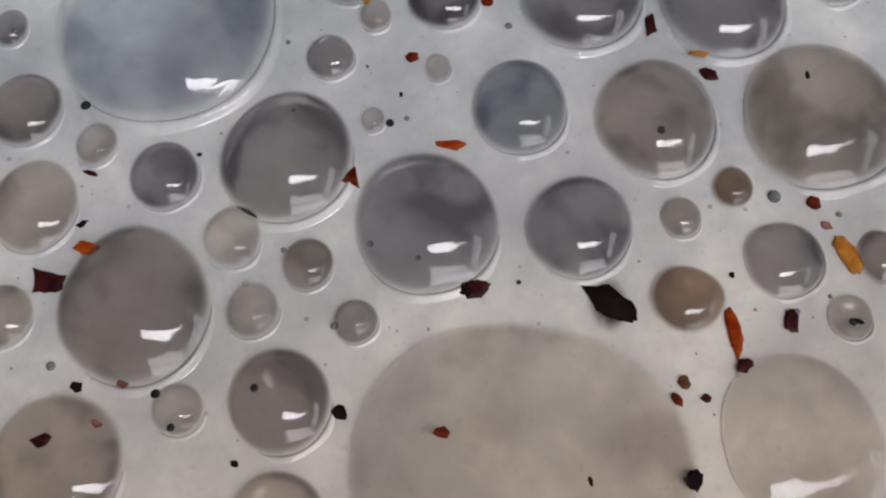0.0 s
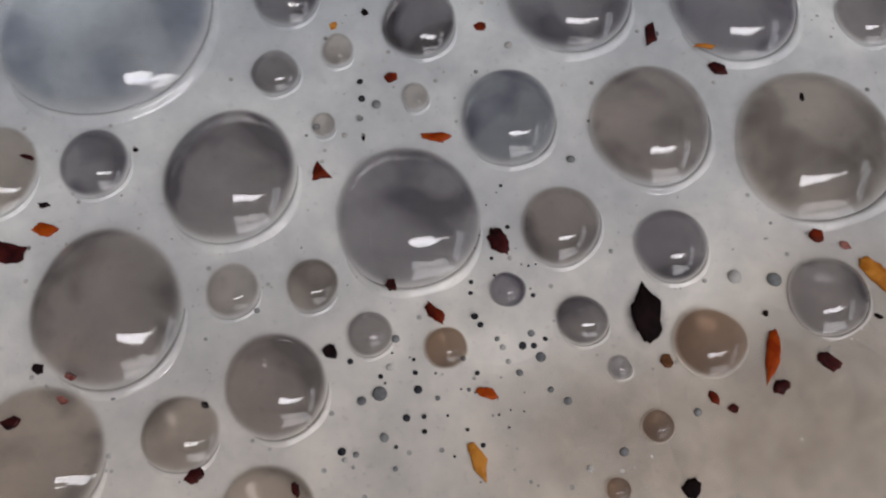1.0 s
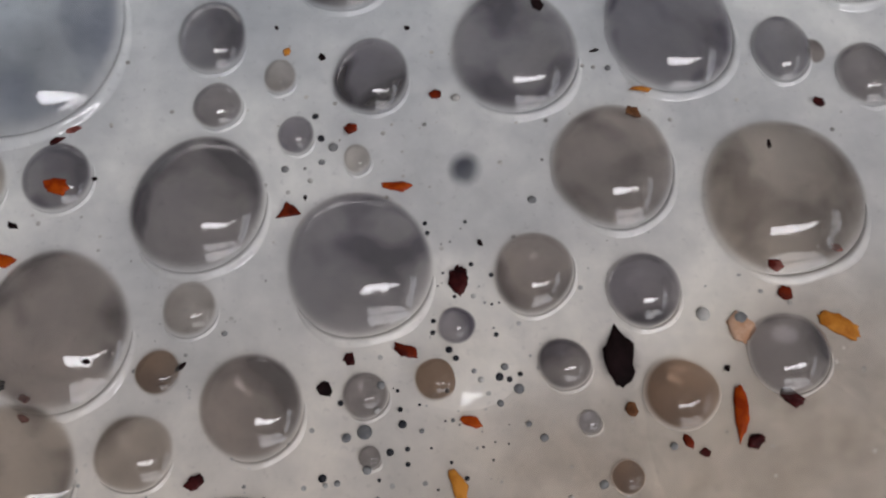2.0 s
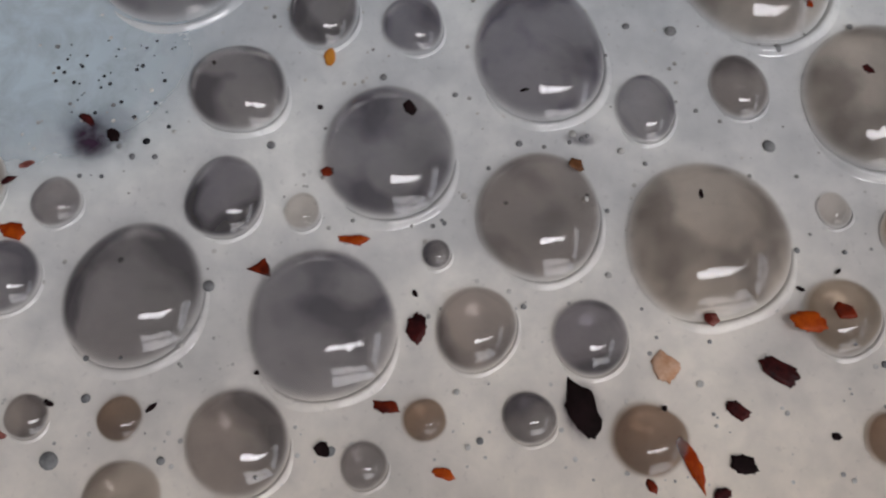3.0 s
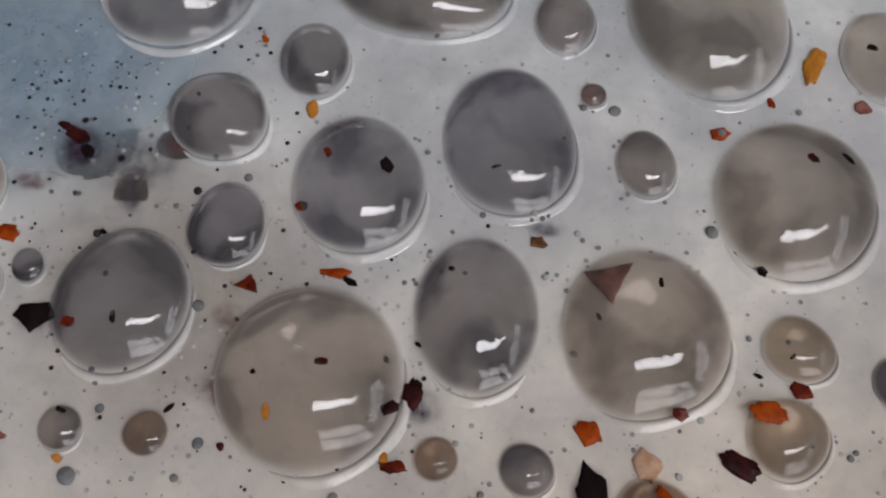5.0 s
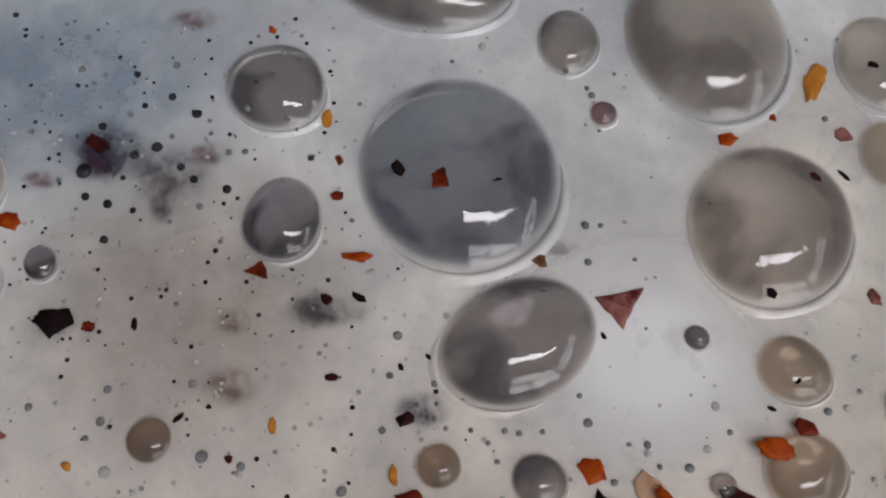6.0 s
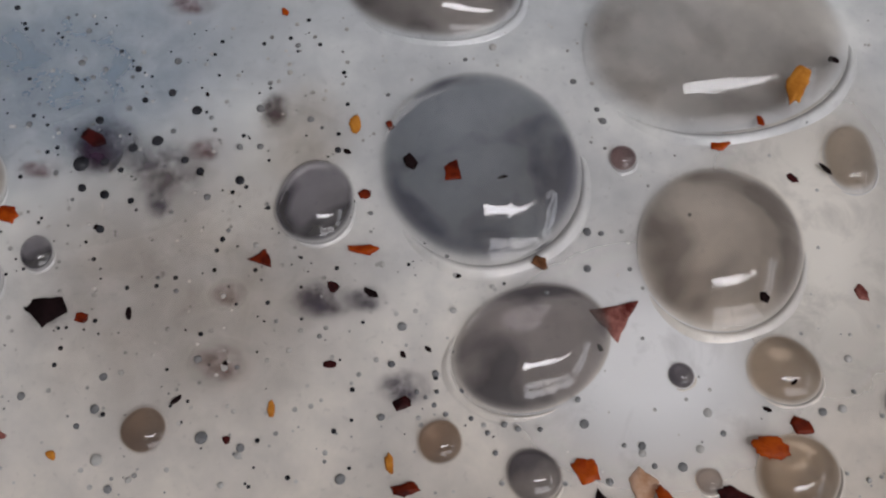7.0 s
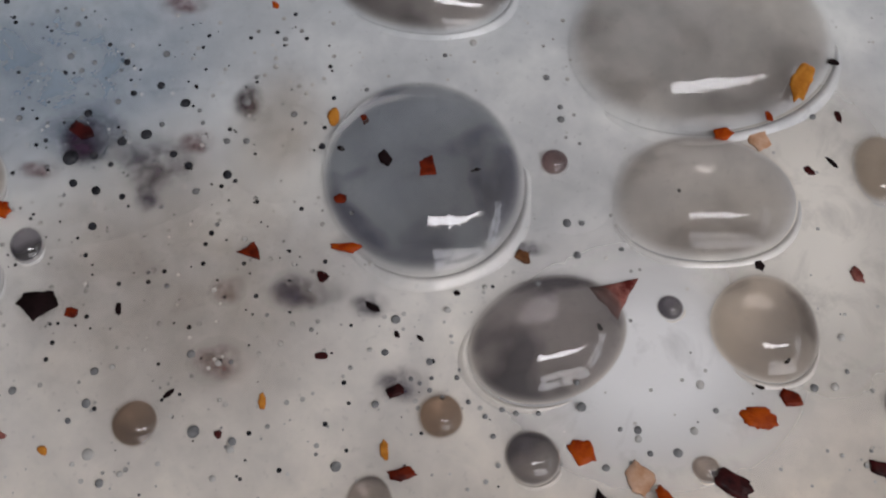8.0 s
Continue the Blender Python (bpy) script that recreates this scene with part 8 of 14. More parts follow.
    drift(d26, [(0, -52.71, 33.98, -0.8), (5.11, -52.71, 33.98, -0.8), (5.23, -52.71, 33.98, 0.01), (5.8, -51.31, 33.49, 0.01), (6, -50.85, 33.66, 0.01), (6.5, -50.88, 35.36, 0.01), (7, -50.71, 34.75, 0.01), (7.5, -51.85, 35.54, 0.01), (8, -52.4, 35.8, 0.01)])
    drift(d27, [(0, -50.71, 31.47, -0.8), (5.07, -50.71, 31.47, -0.8), (5.19, -50.71, 31.47, 0.01), (5.2, -50.71, 31.47, 0.01), (5.8, -49.22, 30.95, 0.01), (6, -48.75, 31.13, 0.01), (6.5, -48.83, 32.79, 0.01), (7, -48.67, 32.17, 0.01), (7.5, -49.81, 32.96, 0.01), (8, -50.35, 33.22, 0.01)])
    drift(d28, [(0, -54.34, 30.53, -0.8), (4.96, -54.34, 30.53, -0.8), (5.08, -54.34, 30.53, 0.01), (5.2, -54.03, 30.43, 0.01), (5.8, -52.62, 29.88, 0.01), (6, -52.16, 30.02, 0.01), (6.5, -52.34, 31.7, 0.01), (7, -52.2, 31.1, 0.01), (7.5, -53.31, 31.88, 0.01), (8, -53.85, 32.13, 0.01)])
    drift(d29, [(0, -57.33, 31.66, -0.8), (4.89, -57.33, 31.66, -0.8), (5.01, -57.33, 31.66, 0.01), (5.2, -56.83, 31.51, 0.01), (5.8, -55.47, 30.95, 0.01), (6, -55.03, 31.09, 0.01), (6.5, -55.21, 32.79, 0.01), (7, -55.07, 32.21, 0.01), (7.5, -56.17, 32.98, 0.01), (8, -56.71, 33.23, 0.01)])
    drift(d30, [(0, -55.73, 16.9, -0.8), (5.12, -55.73, 16.9, -0.8), (5.24, -55.73, 16.9, 0.01), (5.8, -54.73, 16.51, 0.01), (6, -54.33, 16.59, 0.01), (6.5, -54.83, 18.22, 0.01), (7, -54.76, 17.68, 0.01), (7.5, -55.73, 18.41, 0.01), (8, -56.23, 18.6, 0.01)])
    drift(d31, [(0, -53.95, 17.23, -0.8), (4.88, -53.95, 17.23, -0.8), (5, -53.95, 17.23, 0.01), (5.2, -53.51, 17.05, 0.01), (5.8, -52.28, 16.47, 0.01), (6, -51.85, 16.54, 0.01), (6.5, -52.34, 18.13, 0.01), (7, -52.32, 17.57, 0.01), (7.5, -53.31, 18.32, 0.01), (8, -53.85, 18.53, 0.01)])
    drift(d32, [(0, -52.08, 16.56, -0.8), (5.07, -52.08, 16.56, -0.8), (5.19, -52.08, 16.56, 0.01), (5.2, -52.08, 16.56, 0.01), (5.8, -50.79, 15.91, 0.01), (6, -50.34, 15.98, 0.01), (6.5, -50.84, 17.54, 0.01), (7, -50.83, 16.97, 0.01), (7.5, -51.85, 17.73, 0.01), (8, -52.4, 17.94, 0.01)])
    drift(d33, [(0, -55.14, 20.14, -0.8), (5.04, -55.14, 20.14, -0.8), (5.16, -55.14, 20.14, 0.01), (5.2, -55.14, 20.14, 0.01), (5.8, -53.91, 19.58, 0.01), (6, -53.48, 19.66, 0.01), (6.5, -53.93, 21.28, 0.01), (7, -53.87, 20.72, 0.01), (7.5, -54.89, 21.48, 0.01), (8, -55.42, 21.69, 0.01)])
    drift(d34, [(0, -47.99, 21.06, -0.8), (4.93, -47.99, 21.06, -0.8), (5.05, -47.99, 21.06, 0.01), (5.2, -47.59, 20.89, 0.01), (5.8, -46.14, 20.16, 0.01), (6, -45.65, 20.24, 0.01), (6.5, -46.06, 21.8, 0.01), (7, -46.05, 21.18, 0.01), (7.5, -47.11, 21.97, 0.01), (8, -47.69, 22.22, 0.01)])
    drift(d35, [(0, -30.74, 13.19, -0.8), (5.12, -30.74, 13.19, -0.8), (5.24, -30.74, 13.19, 0.03), (5.8, -28.69, 13.12, 0.01), (6, -27.99, 13.57, 0.01), (6.5, -27.01, 14.79, 0.01), (7, -26.64, 14.33, 0.01), (7.5, -27.79, 15, 0.01), (8, -28.39, 15.2, 0.01)])
    drift(d36, [(0, -29.62, 12.95, -0.8), (4.92, -29.62, 12.95, -0.8), (5.04, -29.62, 12.95, 0.32), (5.2, -28.98, 13.09, 0.14), (5.8, -26.67, 13.1, 0.01), (6, -25.9, 13.66, 0.01), (6.5, -24.41, 14.79, 0.01), (7, -23.97, 14.41, 0.01), (7.5, -25.15, 15.04, 0.01), (8, -25.83, 15.2, 0.01)])
    drift(d37, [(0, -38.45, 16.07, -0.8), (4.9, -38.45, 16.07, -0.8), (5.02, -38.45, 16.07, 0.01), (5.2, -37.88, 16.01, 0.01), (5.8, -36.18, 15.66, 0.01), (6, -35.68, 15.89, 0.01), (6.5, -35.79, 17.29, 0.01), (7, -35.58, 16.67, 0.01), (7.5, -36.69, 17.42, 0.01), (8, -37.18, 17.67, 0.01)])
    drift(d38, [(0, -33.55, 17, -0.8), (4.93, -33.55, 17, -0.8), (5.05, -33.55, 17, 1.68), (5.2, -33.11, 17.28, 1.23), (5.8, -31.44, 17.89, 0.01), (6, -30.9, 18.19, 0.01), (6.5, -31.03, 19.4, 0.01), (7, -30.74, 18.68, 0.01), (7.5, -31.93, 19.47, 0.01), (8, -32.39, 19.76, 0.01)])
    drift(d39, [(0, -33, 15.69, -0.8), (5.05, -33, 15.69, -0.8), (5.17, -33, 15.69, 0.7), (5.2, -33.06, 15.79, 0.52), (5.8, -31.15, 15.99, 0.01), (6, -30.57, 16.32, 0.01), (6.5, -30.43, 17.54, 0.01), (7, -30.13, 16.89, 0.01), (7.5, -31.3, 17.64, 0.01), (8, -31.79, 17.91, 0.01)])
    drift(d40, [(0, -33.92, 12.72, -0.8), (4.94, -33.92, 12.72, -0.8), (5.06, -33.92, 12.72, 0.01), (5.2, -33.39, 12.72, 0.01), (5.8, -31.41, 12.52, 0.01), (6, -30.8, 12.86, 0.01), (6.5, -30.3, 14.21, 0.01), (7, -30, 13.7, 0.01), (7.5, -31.12, 14.4, 0.01), (8, -31.65, 14.62, 0.01)])
    drift(d41, [(0, -38.26, 10.7, -0.8), (5.07, -38.26, 10.7, -0.8), (5.19, -38.26, 10.7, 0.01), (5.2, -38.26, 10.7, 0.01), (5.8, -36.8, 10.16, 0.01), (6, -36.36, 10.39, 0.01), (6.5, -36.37, 11.91, 0.01), (7, -36.25, 11.47, 0.01), (7.5, -37.23, 12.11, 0.01), (8, -37.73, 12.31, 0.01)])
    drift(d42, [(0, -43.22, 10.54, -0.8), (5, -43.22, 10.54, -0.8), (5.12, -43.22, 10.54, 0.01), (5.2, -43.03, 10.45, 0.01), (5.8, -41.84, 9.73, 0.01), (6, -41.47, 9.89, 0.01), (6.5, -41.83, 11.42, 0.01), (7, -41.86, 10.99, 0.01), (7.5, -42.77, 11.61, 0.01), (8, -43.28, 11.8, 0.01)])
    drift(d43, [(0, -43.71, 1.98, -0.8), (4.89, -43.71, 1.98, -0.8), (5.01, -43.71, 1.98, 0.34), (5.2, -43.44, 1.76, 0.24), (5.8, -42.9, 0.9, 0.01), (6, -42.86, 1.27, 0.01), (6.5, -43.34, 2.77, 0.01), (7, -43.54, 2.68, 0.01), (7.5, -44.15, 2.98, 0.01), (8, -44.53, 3.08, 0.01)])
    drift(d44, [(0, -42.47, 15.19, -0.8), (4.94, -42.47, 15.19, -0.8), (5.06, -42.47, 15.19, 0.01), (5.2, -42.1, 15.06, 0.01), (5.8, -40.66, 14.4, 0.01), (6, -40.19, 14.52, 0.01), (6.5, -40.5, 16.03, 0.01), (7, -40.47, 15.47, 0.01), (7.5, -41.5, 16.21, 0.01), (8, -42.04, 16.44, 0.01)])
    drift(d45, [(0, -47.76, 16.01, -0.8), (5, -47.76, 16.01, -0.8), (5.12, -47.76, 16.01, 0.01), (5.2, -47.58, 15.92, 0.01), (5.8, -46.16, 15.13, 0.01), (6, -45.68, 15.18, 0.01), (6.5, -46.17, 16.7, 0.01), (7, -46.21, 16.09, 0.01), (7.5, -47.25, 16.88, 0.01), (8, -47.84, 17.11, 0.01)])
    drift(d46, [(0, -36.73, 11.6, -0.8), (4.94, -36.73, 11.6, -0.8), (5.06, -36.73, 11.6, 0.01), (5.2, -36.27, 11.55, 0.01), (5.8, -34.6, 11.16, 0.01), (6, -34.08, 11.42, 0.01), (6.5, -33.88, 12.89, 0.01), (7, -33.67, 12.42, 0.01), (7.5, -34.72, 13.09, 0.01), (8, -35.23, 13.3, 0.01)])
    drift(d47, [(0, -51.16, 9.82, -0.8), (4.94, -51.16, 9.82, -0.8), (5.06, -51.16, 9.82, 0.01), (5.2, -50.91, 9.75, 0.01), (5.8, -50.03, 9.39, 0.01), (6, -49.7, 9.51, 0.01), (6.5, -50.24, 11.1, 0.01), (7, -50.22, 10.65, 0.01), (7.5, -51.09, 11.3, 0.01), (8, -51.55, 11.45, 0.01)])
    drift(d48, [(0, -36.39, 4.04, -0.8), (5.11, -36.39, 4.04, -0.8), (5.23, -36.39, 4.04, 0.01), (5.8, -35.22, 3.47, 0.01), (6, -34.84, 3.69, 0.01), (6.5, -34.84, 5.34, 0.01), (7, -34.74, 5.06, 0.01), (7.5, -35.62, 5.61, 0.01), (8, -36.07, 5.76, 0.01)])
    drift(d49, [(0, -48.06, 5.91, -0.8), (4.98, -48.06, 5.91, -0.8), (5.1, -48.06, 5.91, 0.01), (5.2, -47.9, 5.83, 0.01), (5.8, -47.16, 5.28, 0.01), (6, -46.97, 5.52, 0.01), (6.5, -47.5, 7.08, 0.01), (7, -47.57, 6.81, 0.01), (7.5, -48.33, 7.31, 0.01), (8, -48.74, 7.44, 0.01)])
    drift(d50, [(0, -30.48, 0.77, -0.8), (5.08, -30.48, 0.77, -0.8), (5.2, -30.48, 0.77, 0.28), (5.2, -30.48, 0.77, 0.28), (5.8, -28.75, 0.79, 0.01), (6, -28.14, 0.96, 0.01), (6.5, -27.55, 2.77, 0.01), (7, -27.22, 2.5, 0.01), (7.5, -28.19, 3.21, 0.01), (8, -28.71, 3.33, 0.01)])
    drift(d51, [(0, -31.39, -0.37, -0.8), (4.9, -31.39, -0.37, -0.8), (5.02, -31.39, -0.37, 0.23), (5.2, -30.77, -0.27, 0.03), (5.8, -29.19, -0.37, 0.01), (6, -28.63, -0.22, 0.01), (6.5, -28.18, 1.61, 0.01), (7, -27.87, 1.33, 0.01), (7.5, -28.83, 2.03, 0.01), (8, -29.33, 2.16, 0.01)])
    drift(d52, [(0, -10.46, -2.58, -0.8), (5.1, -10.46, -2.58, -0.8), (5.22, -10.46, -2.58, 0.01), (5.8, -9.32, -2.91, 0.01), (6, -8.85, -3.02, 0.01), (6.5, -8.01, -1.67, 0.01), (7, -7.65, -2.05, 0.01), (7.5, -8.48, -2.08, 0.01), (8, -9.05, -2.09, 0.3)])
    drift(d53, [(0, -6.67, -10.46, -0.8), (5.08, -6.67, -10.46, -0.8), (5.2, -6.67, -10.46, 0.98), (5.2, -6.67, -10.46, 0.98), (5.8, -5.9, -11.08, 0.01), (6, -5.5, -11.31, 0.01), (6.5, -5.26, -9.79, 0.01), (7, -5.01, -10.16, 0.01), (7.5, -5.62, -9.85, 0.01), (8, -5.79, -9.25, 0.01)])
    drift(d54, [(0, -29.24, -15.4, -0.8), (5.08, -29.24, -15.4, -0.8), (5.2, -29.24, -15.4, 0.01), (5.8, -30.15, -17.11, 0.01), (6, -29.94, -17.32, 0.01), (6.5, -29.64, -14.2, 0.01), (7, -29.64, -14.28, 0.01), (7.5, -30.23, -13.82, 0.01), (8, -30.51, -13.62, 0.01)])
    drift(d55, [(0, -24.46, -16.87, -0.8), (5.04, -24.46, -16.87, -0.8), (5.16, -24.46, -16.87, 2.28), (5.2, -24.49, -16.84, 2.15), (5.8, -27.07, -18.63, 0.01), (6, -26.93, -18.89, 0.01), (6.5, -26.27, -15.38, 0.01), (7, -26.33, -15.38, 0.01), (7.5, -26.84, -14.96, 0.01), (8, -27.1, -14.75, 0.01)])
    drift(d56, [(0, -23.04, -16.93, -0.8), (5.12, -23.04, -16.93, -0.8), (5.24, -23.04, -16.93, 2.88), (5.8, -25.55, -18.37, 0.01), (6, -25.39, -18.61, 0.01), (6.5, -24.78, -15.25, 0.01), (7, -24.83, -15.25, 0.01), (7.5, -25.37, -14.81, 0.01), (8, -25.62, -14.6, 0.01)])
    drift(d57, [(0, -24.25, -16.16, -0.8), (5.12, -24.25, -16.16, -0.8), (5.24, -24.25, -16.16, 2.16), (5.8, -26.68, -17.78, 0.01), (6, -26.53, -18.03, 0.01), (6.5, -25.86, -14.55, 0.01), (7, -25.92, -14.54, 0.01), (7.5, -26.43, -14.12, 0.01), (8, -26.69, -13.91, 0.01)])
    drift(d58, [(0, -41.63, -17, -0.8), (4.91, -41.63, -17, -0.8), (5.03, -41.63, -17, 0.11), (5.2, -41.3, -17.17, 0.03), (5.8, -40.42, -17.93, 0.01), (6, -40.09, -17.99, 0.01), (6.5, -40.87, -16.15, 0.01), (7, -40.78, -16.45, 0.01), (7.5, -41.63, -15.89, 0.01), (8, -41.94, -15.76, 0.01)])
    drift(d59, [(0, -39.21, -16.69, -0.8), (5.05, -39.21, -16.69, -0.8), (5.17, -39.21, -16.69, 0.23), (5.2, -39.21, -16.68, 0.21), (5.8, -38.47, -17.47, 0.01), (6, -38.15, -17.54, 0.01), (6.5, -38.83, -15.59, 0.01), (7, -38.74, -15.89, 0.01), (7.5, -39.56, -15.33, 0.01), (8, -39.88, -15.18, 0.01)])
    drift(d60, [(0, -41.53, -20.9, -0.8), (5.02, -41.53, -20.9, -0.8), (5.14, -41.53, -20.9, 0.01), (5.2, -41.42, -20.97, 0.01), (5.8, -40.72, -21.76, 0.01), (6, -40.47, -21.86, 0.01), (6.5, -41.4, -20.06, 0.01), (7, -41.33, -20.36, 0.01), (7.5, -42.14, -19.79, 0.01), (8, -42.44, -19.66, 0.01)])
    drift(d61, [(0, -38.53, -30.25, -0.8), (5.11, -38.53, -30.25, -0.8), (5.23, -38.53, -30.25, 0.01), (5.8, -37.96, -31, 0.02), (6, -37.73, -31.13, 0.06), (6.5, -38.73, -29.41, 0.01), (7, -38.67, -29.69, 0.01), (7.5, -39.46, -29.15, 0.01), (8, -39.72, -29.01, 0.01)])
    drift(d62, [(0, -40.11, -26.92, -0.8), (5.11, -40.11, -26.92, -0.8), (5.23, -40.11, -26.92, 0.01), (5.8, -39.48, -27.63, 0.01), (6, -39.28, -27.76, 0.01), (6.5, -40.45, -26.05, 0.01), (7, -40.41, -26.34, 0.01), (7.5, -41.21, -25.81, 0.01), (8, -41.48, -25.69, 0.01)])
    drift(d63, [(0, -28.79, -24.37, -0.8), (4.91, -28.79, -24.37, -0.8), (5.03, -28.79, -24.37, 0.01), (5.2, -28.56, -24.61, 0.01), (5.8, -28.38, -25.76, 0.01), (6, -28.14, -25.93, 0.01), (6.5, -28.48, -23.54, 0.01), (7, -28.4, -23.75, 0.01), (7.5, -29.18, -23.2, 0.01), (8, -29.4, -23.03, 0.01)])
    drift(d64, [(0, -23.97, -25.79, -0.8), (5.08, -23.97, -25.79, -0.8), (5.2, -23.97, -25.79, 0.11), (5.2, -23.97, -25.79, 0.11), (5.8, -23.74, -26.92, 0.01), (6, -23.49, -27.09, 0.01), (6.5, -23.81, -24.73, 0.01), (7, -23.72, -24.93, 0.01), (7.5, -24.55, -24.35, 0.01), (8, -24.73, -24.18, 0.01)])
    drift(d65, [(0, -12.74, -28.3, -0.8), (5.02, -12.74, -28.3, -0.8), (5.14, -12.74, -28.3, 0.26), (5.2, -12.63, -28.42, 0.25), (5.8, -11.91, -29.64, 0.01), (6, -11.67, -29.94, 0.01), (6.5, -12.04, -28.32, 0.01), (7, -11.9, -28.53, 0.01), (7.5, -12.52, -27.63, 0.01), (8, -12.46, -27.09, 0.01)])
    drift(d66, [(0, -50.76, -19.29, -0.8), (4.93, -50.76, -19.29, -0.8), (5.05, -50.76, -19.29, 0.01), (5.2, -50.46, -19.46, 0.01), (5.8, -49.53, -20.1, 0.01), (6, -49.21, -20.16, 0.01), (6.5, -50.36, -18.49, 0.01), (7, -50.29, -18.8, 0.01), (7.5, -51.16, -18.26, 0.01), (8, -51.45, -18.13, 0.01)])
    drift(d67, [(0, -43, -22.9, -0.8), (4.96, -43, -22.9, -0.8), (5.08, -43, -22.9, 0.49), (5.2, -42.74, -23.07, 0.57), (5.8, -42.2, -23.69, 0.01), (6, -41.98, -23.8, 0.01), (6.5, -43.28, -22.08, 0.01), (7, -43.24, -22.39, 0.01), (7.5, -44.08, -21.86, 0.01), (8, -44.34, -21.75, 0.01)])
    drift(d68, [(0, -33.88, -7.45, -0.8), (5, -33.88, -7.45, -0.8), (5.12, -33.88, -7.45, 2.62), (5.2, -33.5, -7.52, 2.76), (5.8, -33.3, -7.33, 0.01), (6, -32.91, -7.28, 0.01), (6.5, -33.23, -5.33, 0.01), (7, -33.1, -5.6, 0.01), (7.5, -33.97, -5.05, 0.01), (8, -34.32, -4.91, 0.01)])
    drift(d69, [(0, -35.81, -5.93, -0.8), (5.03, -35.81, -5.93, -0.8), (5.15, -35.81, -5.93, 3.53), (5.2, -35.56, -5.97, 3.58), (5.8, -35.55, -5.46, 0.01), (6, -35.17, -5.36, 0.01), (6.5, -35.66, -3.55, 0.01), (7, -35.56, -3.83, 0.01), (7.5, -36.44, -3.3, 0.01), (8, -36.79, -3.18, 0.01)])
    drift(d70, [(0, -20.11, -3.84, -0.8), (5.03, -20.11, -3.84, -0.8), (5.15, -20.11, -3.84, 0.02), (5.2, -20.11, -3.84, 0.01), (5.8, -18.88, -4.3, 0.01), (6, -18.34, -4.24, 0.01), (6.5, -17.6, -2.57, 0.01), (7, -17.21, -2.76, 0.01), (7.5, -18.13, -2.11, 0.01), (8, -18.68, -2, 0.01)])
    drift(d71, [(0, -2.37, -16.01, -0.8), (5.01, -2.37, -16.01, -0.8), (5.13, -2.37, -16.01, 0.02), (5.2, -2.24, -16.11, 0.02), (5.8, -1.36, -17.01, 0.01), (6, -1, -17.31, 0.01), (6.5, -1.09, -15.73, 0.01), (7, -0.89, -16.05, 0.01), (7.5, -1.54, -15.21, 0.01), (8, -1.63, -14.58, 0.01)])
    drift(d72, [(0, -4.3, -18.71, -0.8), (5.09, -4.3, -18.71, -0.8), (5.21, -4.3, -18.71, 0.36), (5.8, -3.39, -19.54, 0.01), (6, -3.07, -19.83, 0.01), (6.5, -3.31, -18.01, 0.01), (7, -3.12, -18.28, 0.01), (7.5, -3.72, -17.26, 0.01), (8, -3.84, -16.69, 0.01)])
    drift(d73, [(0, -3.51, -19.12, -0.8), (4.98, -3.51, -19.12, -0.8), (5.1, -3.51, -19.12, 0.05), (5.2, -3.3, -19.29, 0.1), (5.8, -2.34, -20.2, 0.01), (6, -2.04, -20.49, 0.01), (6.5, -2.29, -18.7, 0.01), (7, -2.09, -18.93, 0.01), (7.5, -2.68, -17.89, 0.01), (8, -2.75, -17.26, 0.01)])
    drift(d74, [(0, -2.17, -18.34, -0.8), (5, -2.17, -18.34, -0.8), (5.12, -2.17, -18.34, 0.01), (5.2, -2.01, -18.46, 0.01), (5.8, -1.08, -19.39, 0.01), (6, -0.76, -19.69, 0.01), (6.5, -0.95, -18.01, 0.01), (7, -0.74, -18.25, 0.01), (7.5, -1.34, -17.29, 0.01), (8, -1.37, -16.61, 0.01)])
    drift(d75, [(0, -2.22, -20.23, -0.8), (5.04, -2.22, -20.23, -0.8), (5.16, -2.22, -20.23, 0.01), (5.2, -2.22, -20.23, 0.01), (5.8, -1.28, -21.19, 0.01), (6, -1.02, -21.48, 0.01), (6.5, -1.28, -19.72, 0.01), (7, -1.06, -19.87, 0.01), (7.5, -1.62, -18.82, 0.01), (8, -1.6, -18.07, 0.01)])
    drift(d76, [(0, -7.66, -15.67, -0.8), (4.99, -7.66, -15.67, -0.8), (5.11, -7.66, -15.67, 2.61), (5.2, -7.48, -15.84, 2.78), (5.8, -6.76, -16.06, 0.01), (6, -6.38, -16.3, 0.01), (6.5, -6.41, -14.55, 0.01), (7, -6.21, -14.89, 0.01), (7.5, -6.89, -14.14, 0.01), (8, -7.04, -13.43, 0.01)])
    drift(d77, [(0, -8.57, -21.7, -0.8), (4.9, -8.57, -21.7, -0.8), (5.02, -8.57, -21.7, 1.99), (5.2, -8.2, -22.03, 2.21), (5.8, -7.44, -22.6, 0.01), (6, -7.16, -22.9, 0.01), (6.5, -7.49, -21.07, 0.01), (7, -7.33, -21.31, 0.01), (7.5, -7.94, -20.26, 0.01), (8, -8.05, -19.79, 0.01)])
    drift(d78, [(0, 6.22, -21.38, -0.8), (5.09, 6.22, -21.38, -0.8), (5.21, 6.22, -21.38, 0.03), (5.8, 7.03, -22.63, 0.05), (6, 7.27, -22.98, 0.11), (6.5, 7.06, -21.97, 0.16), (7, 7.21, -22.23, 0.28), (7.5, 6.74, -21.28, 0.24), (8, 7.01, -20.37, 0.03)])
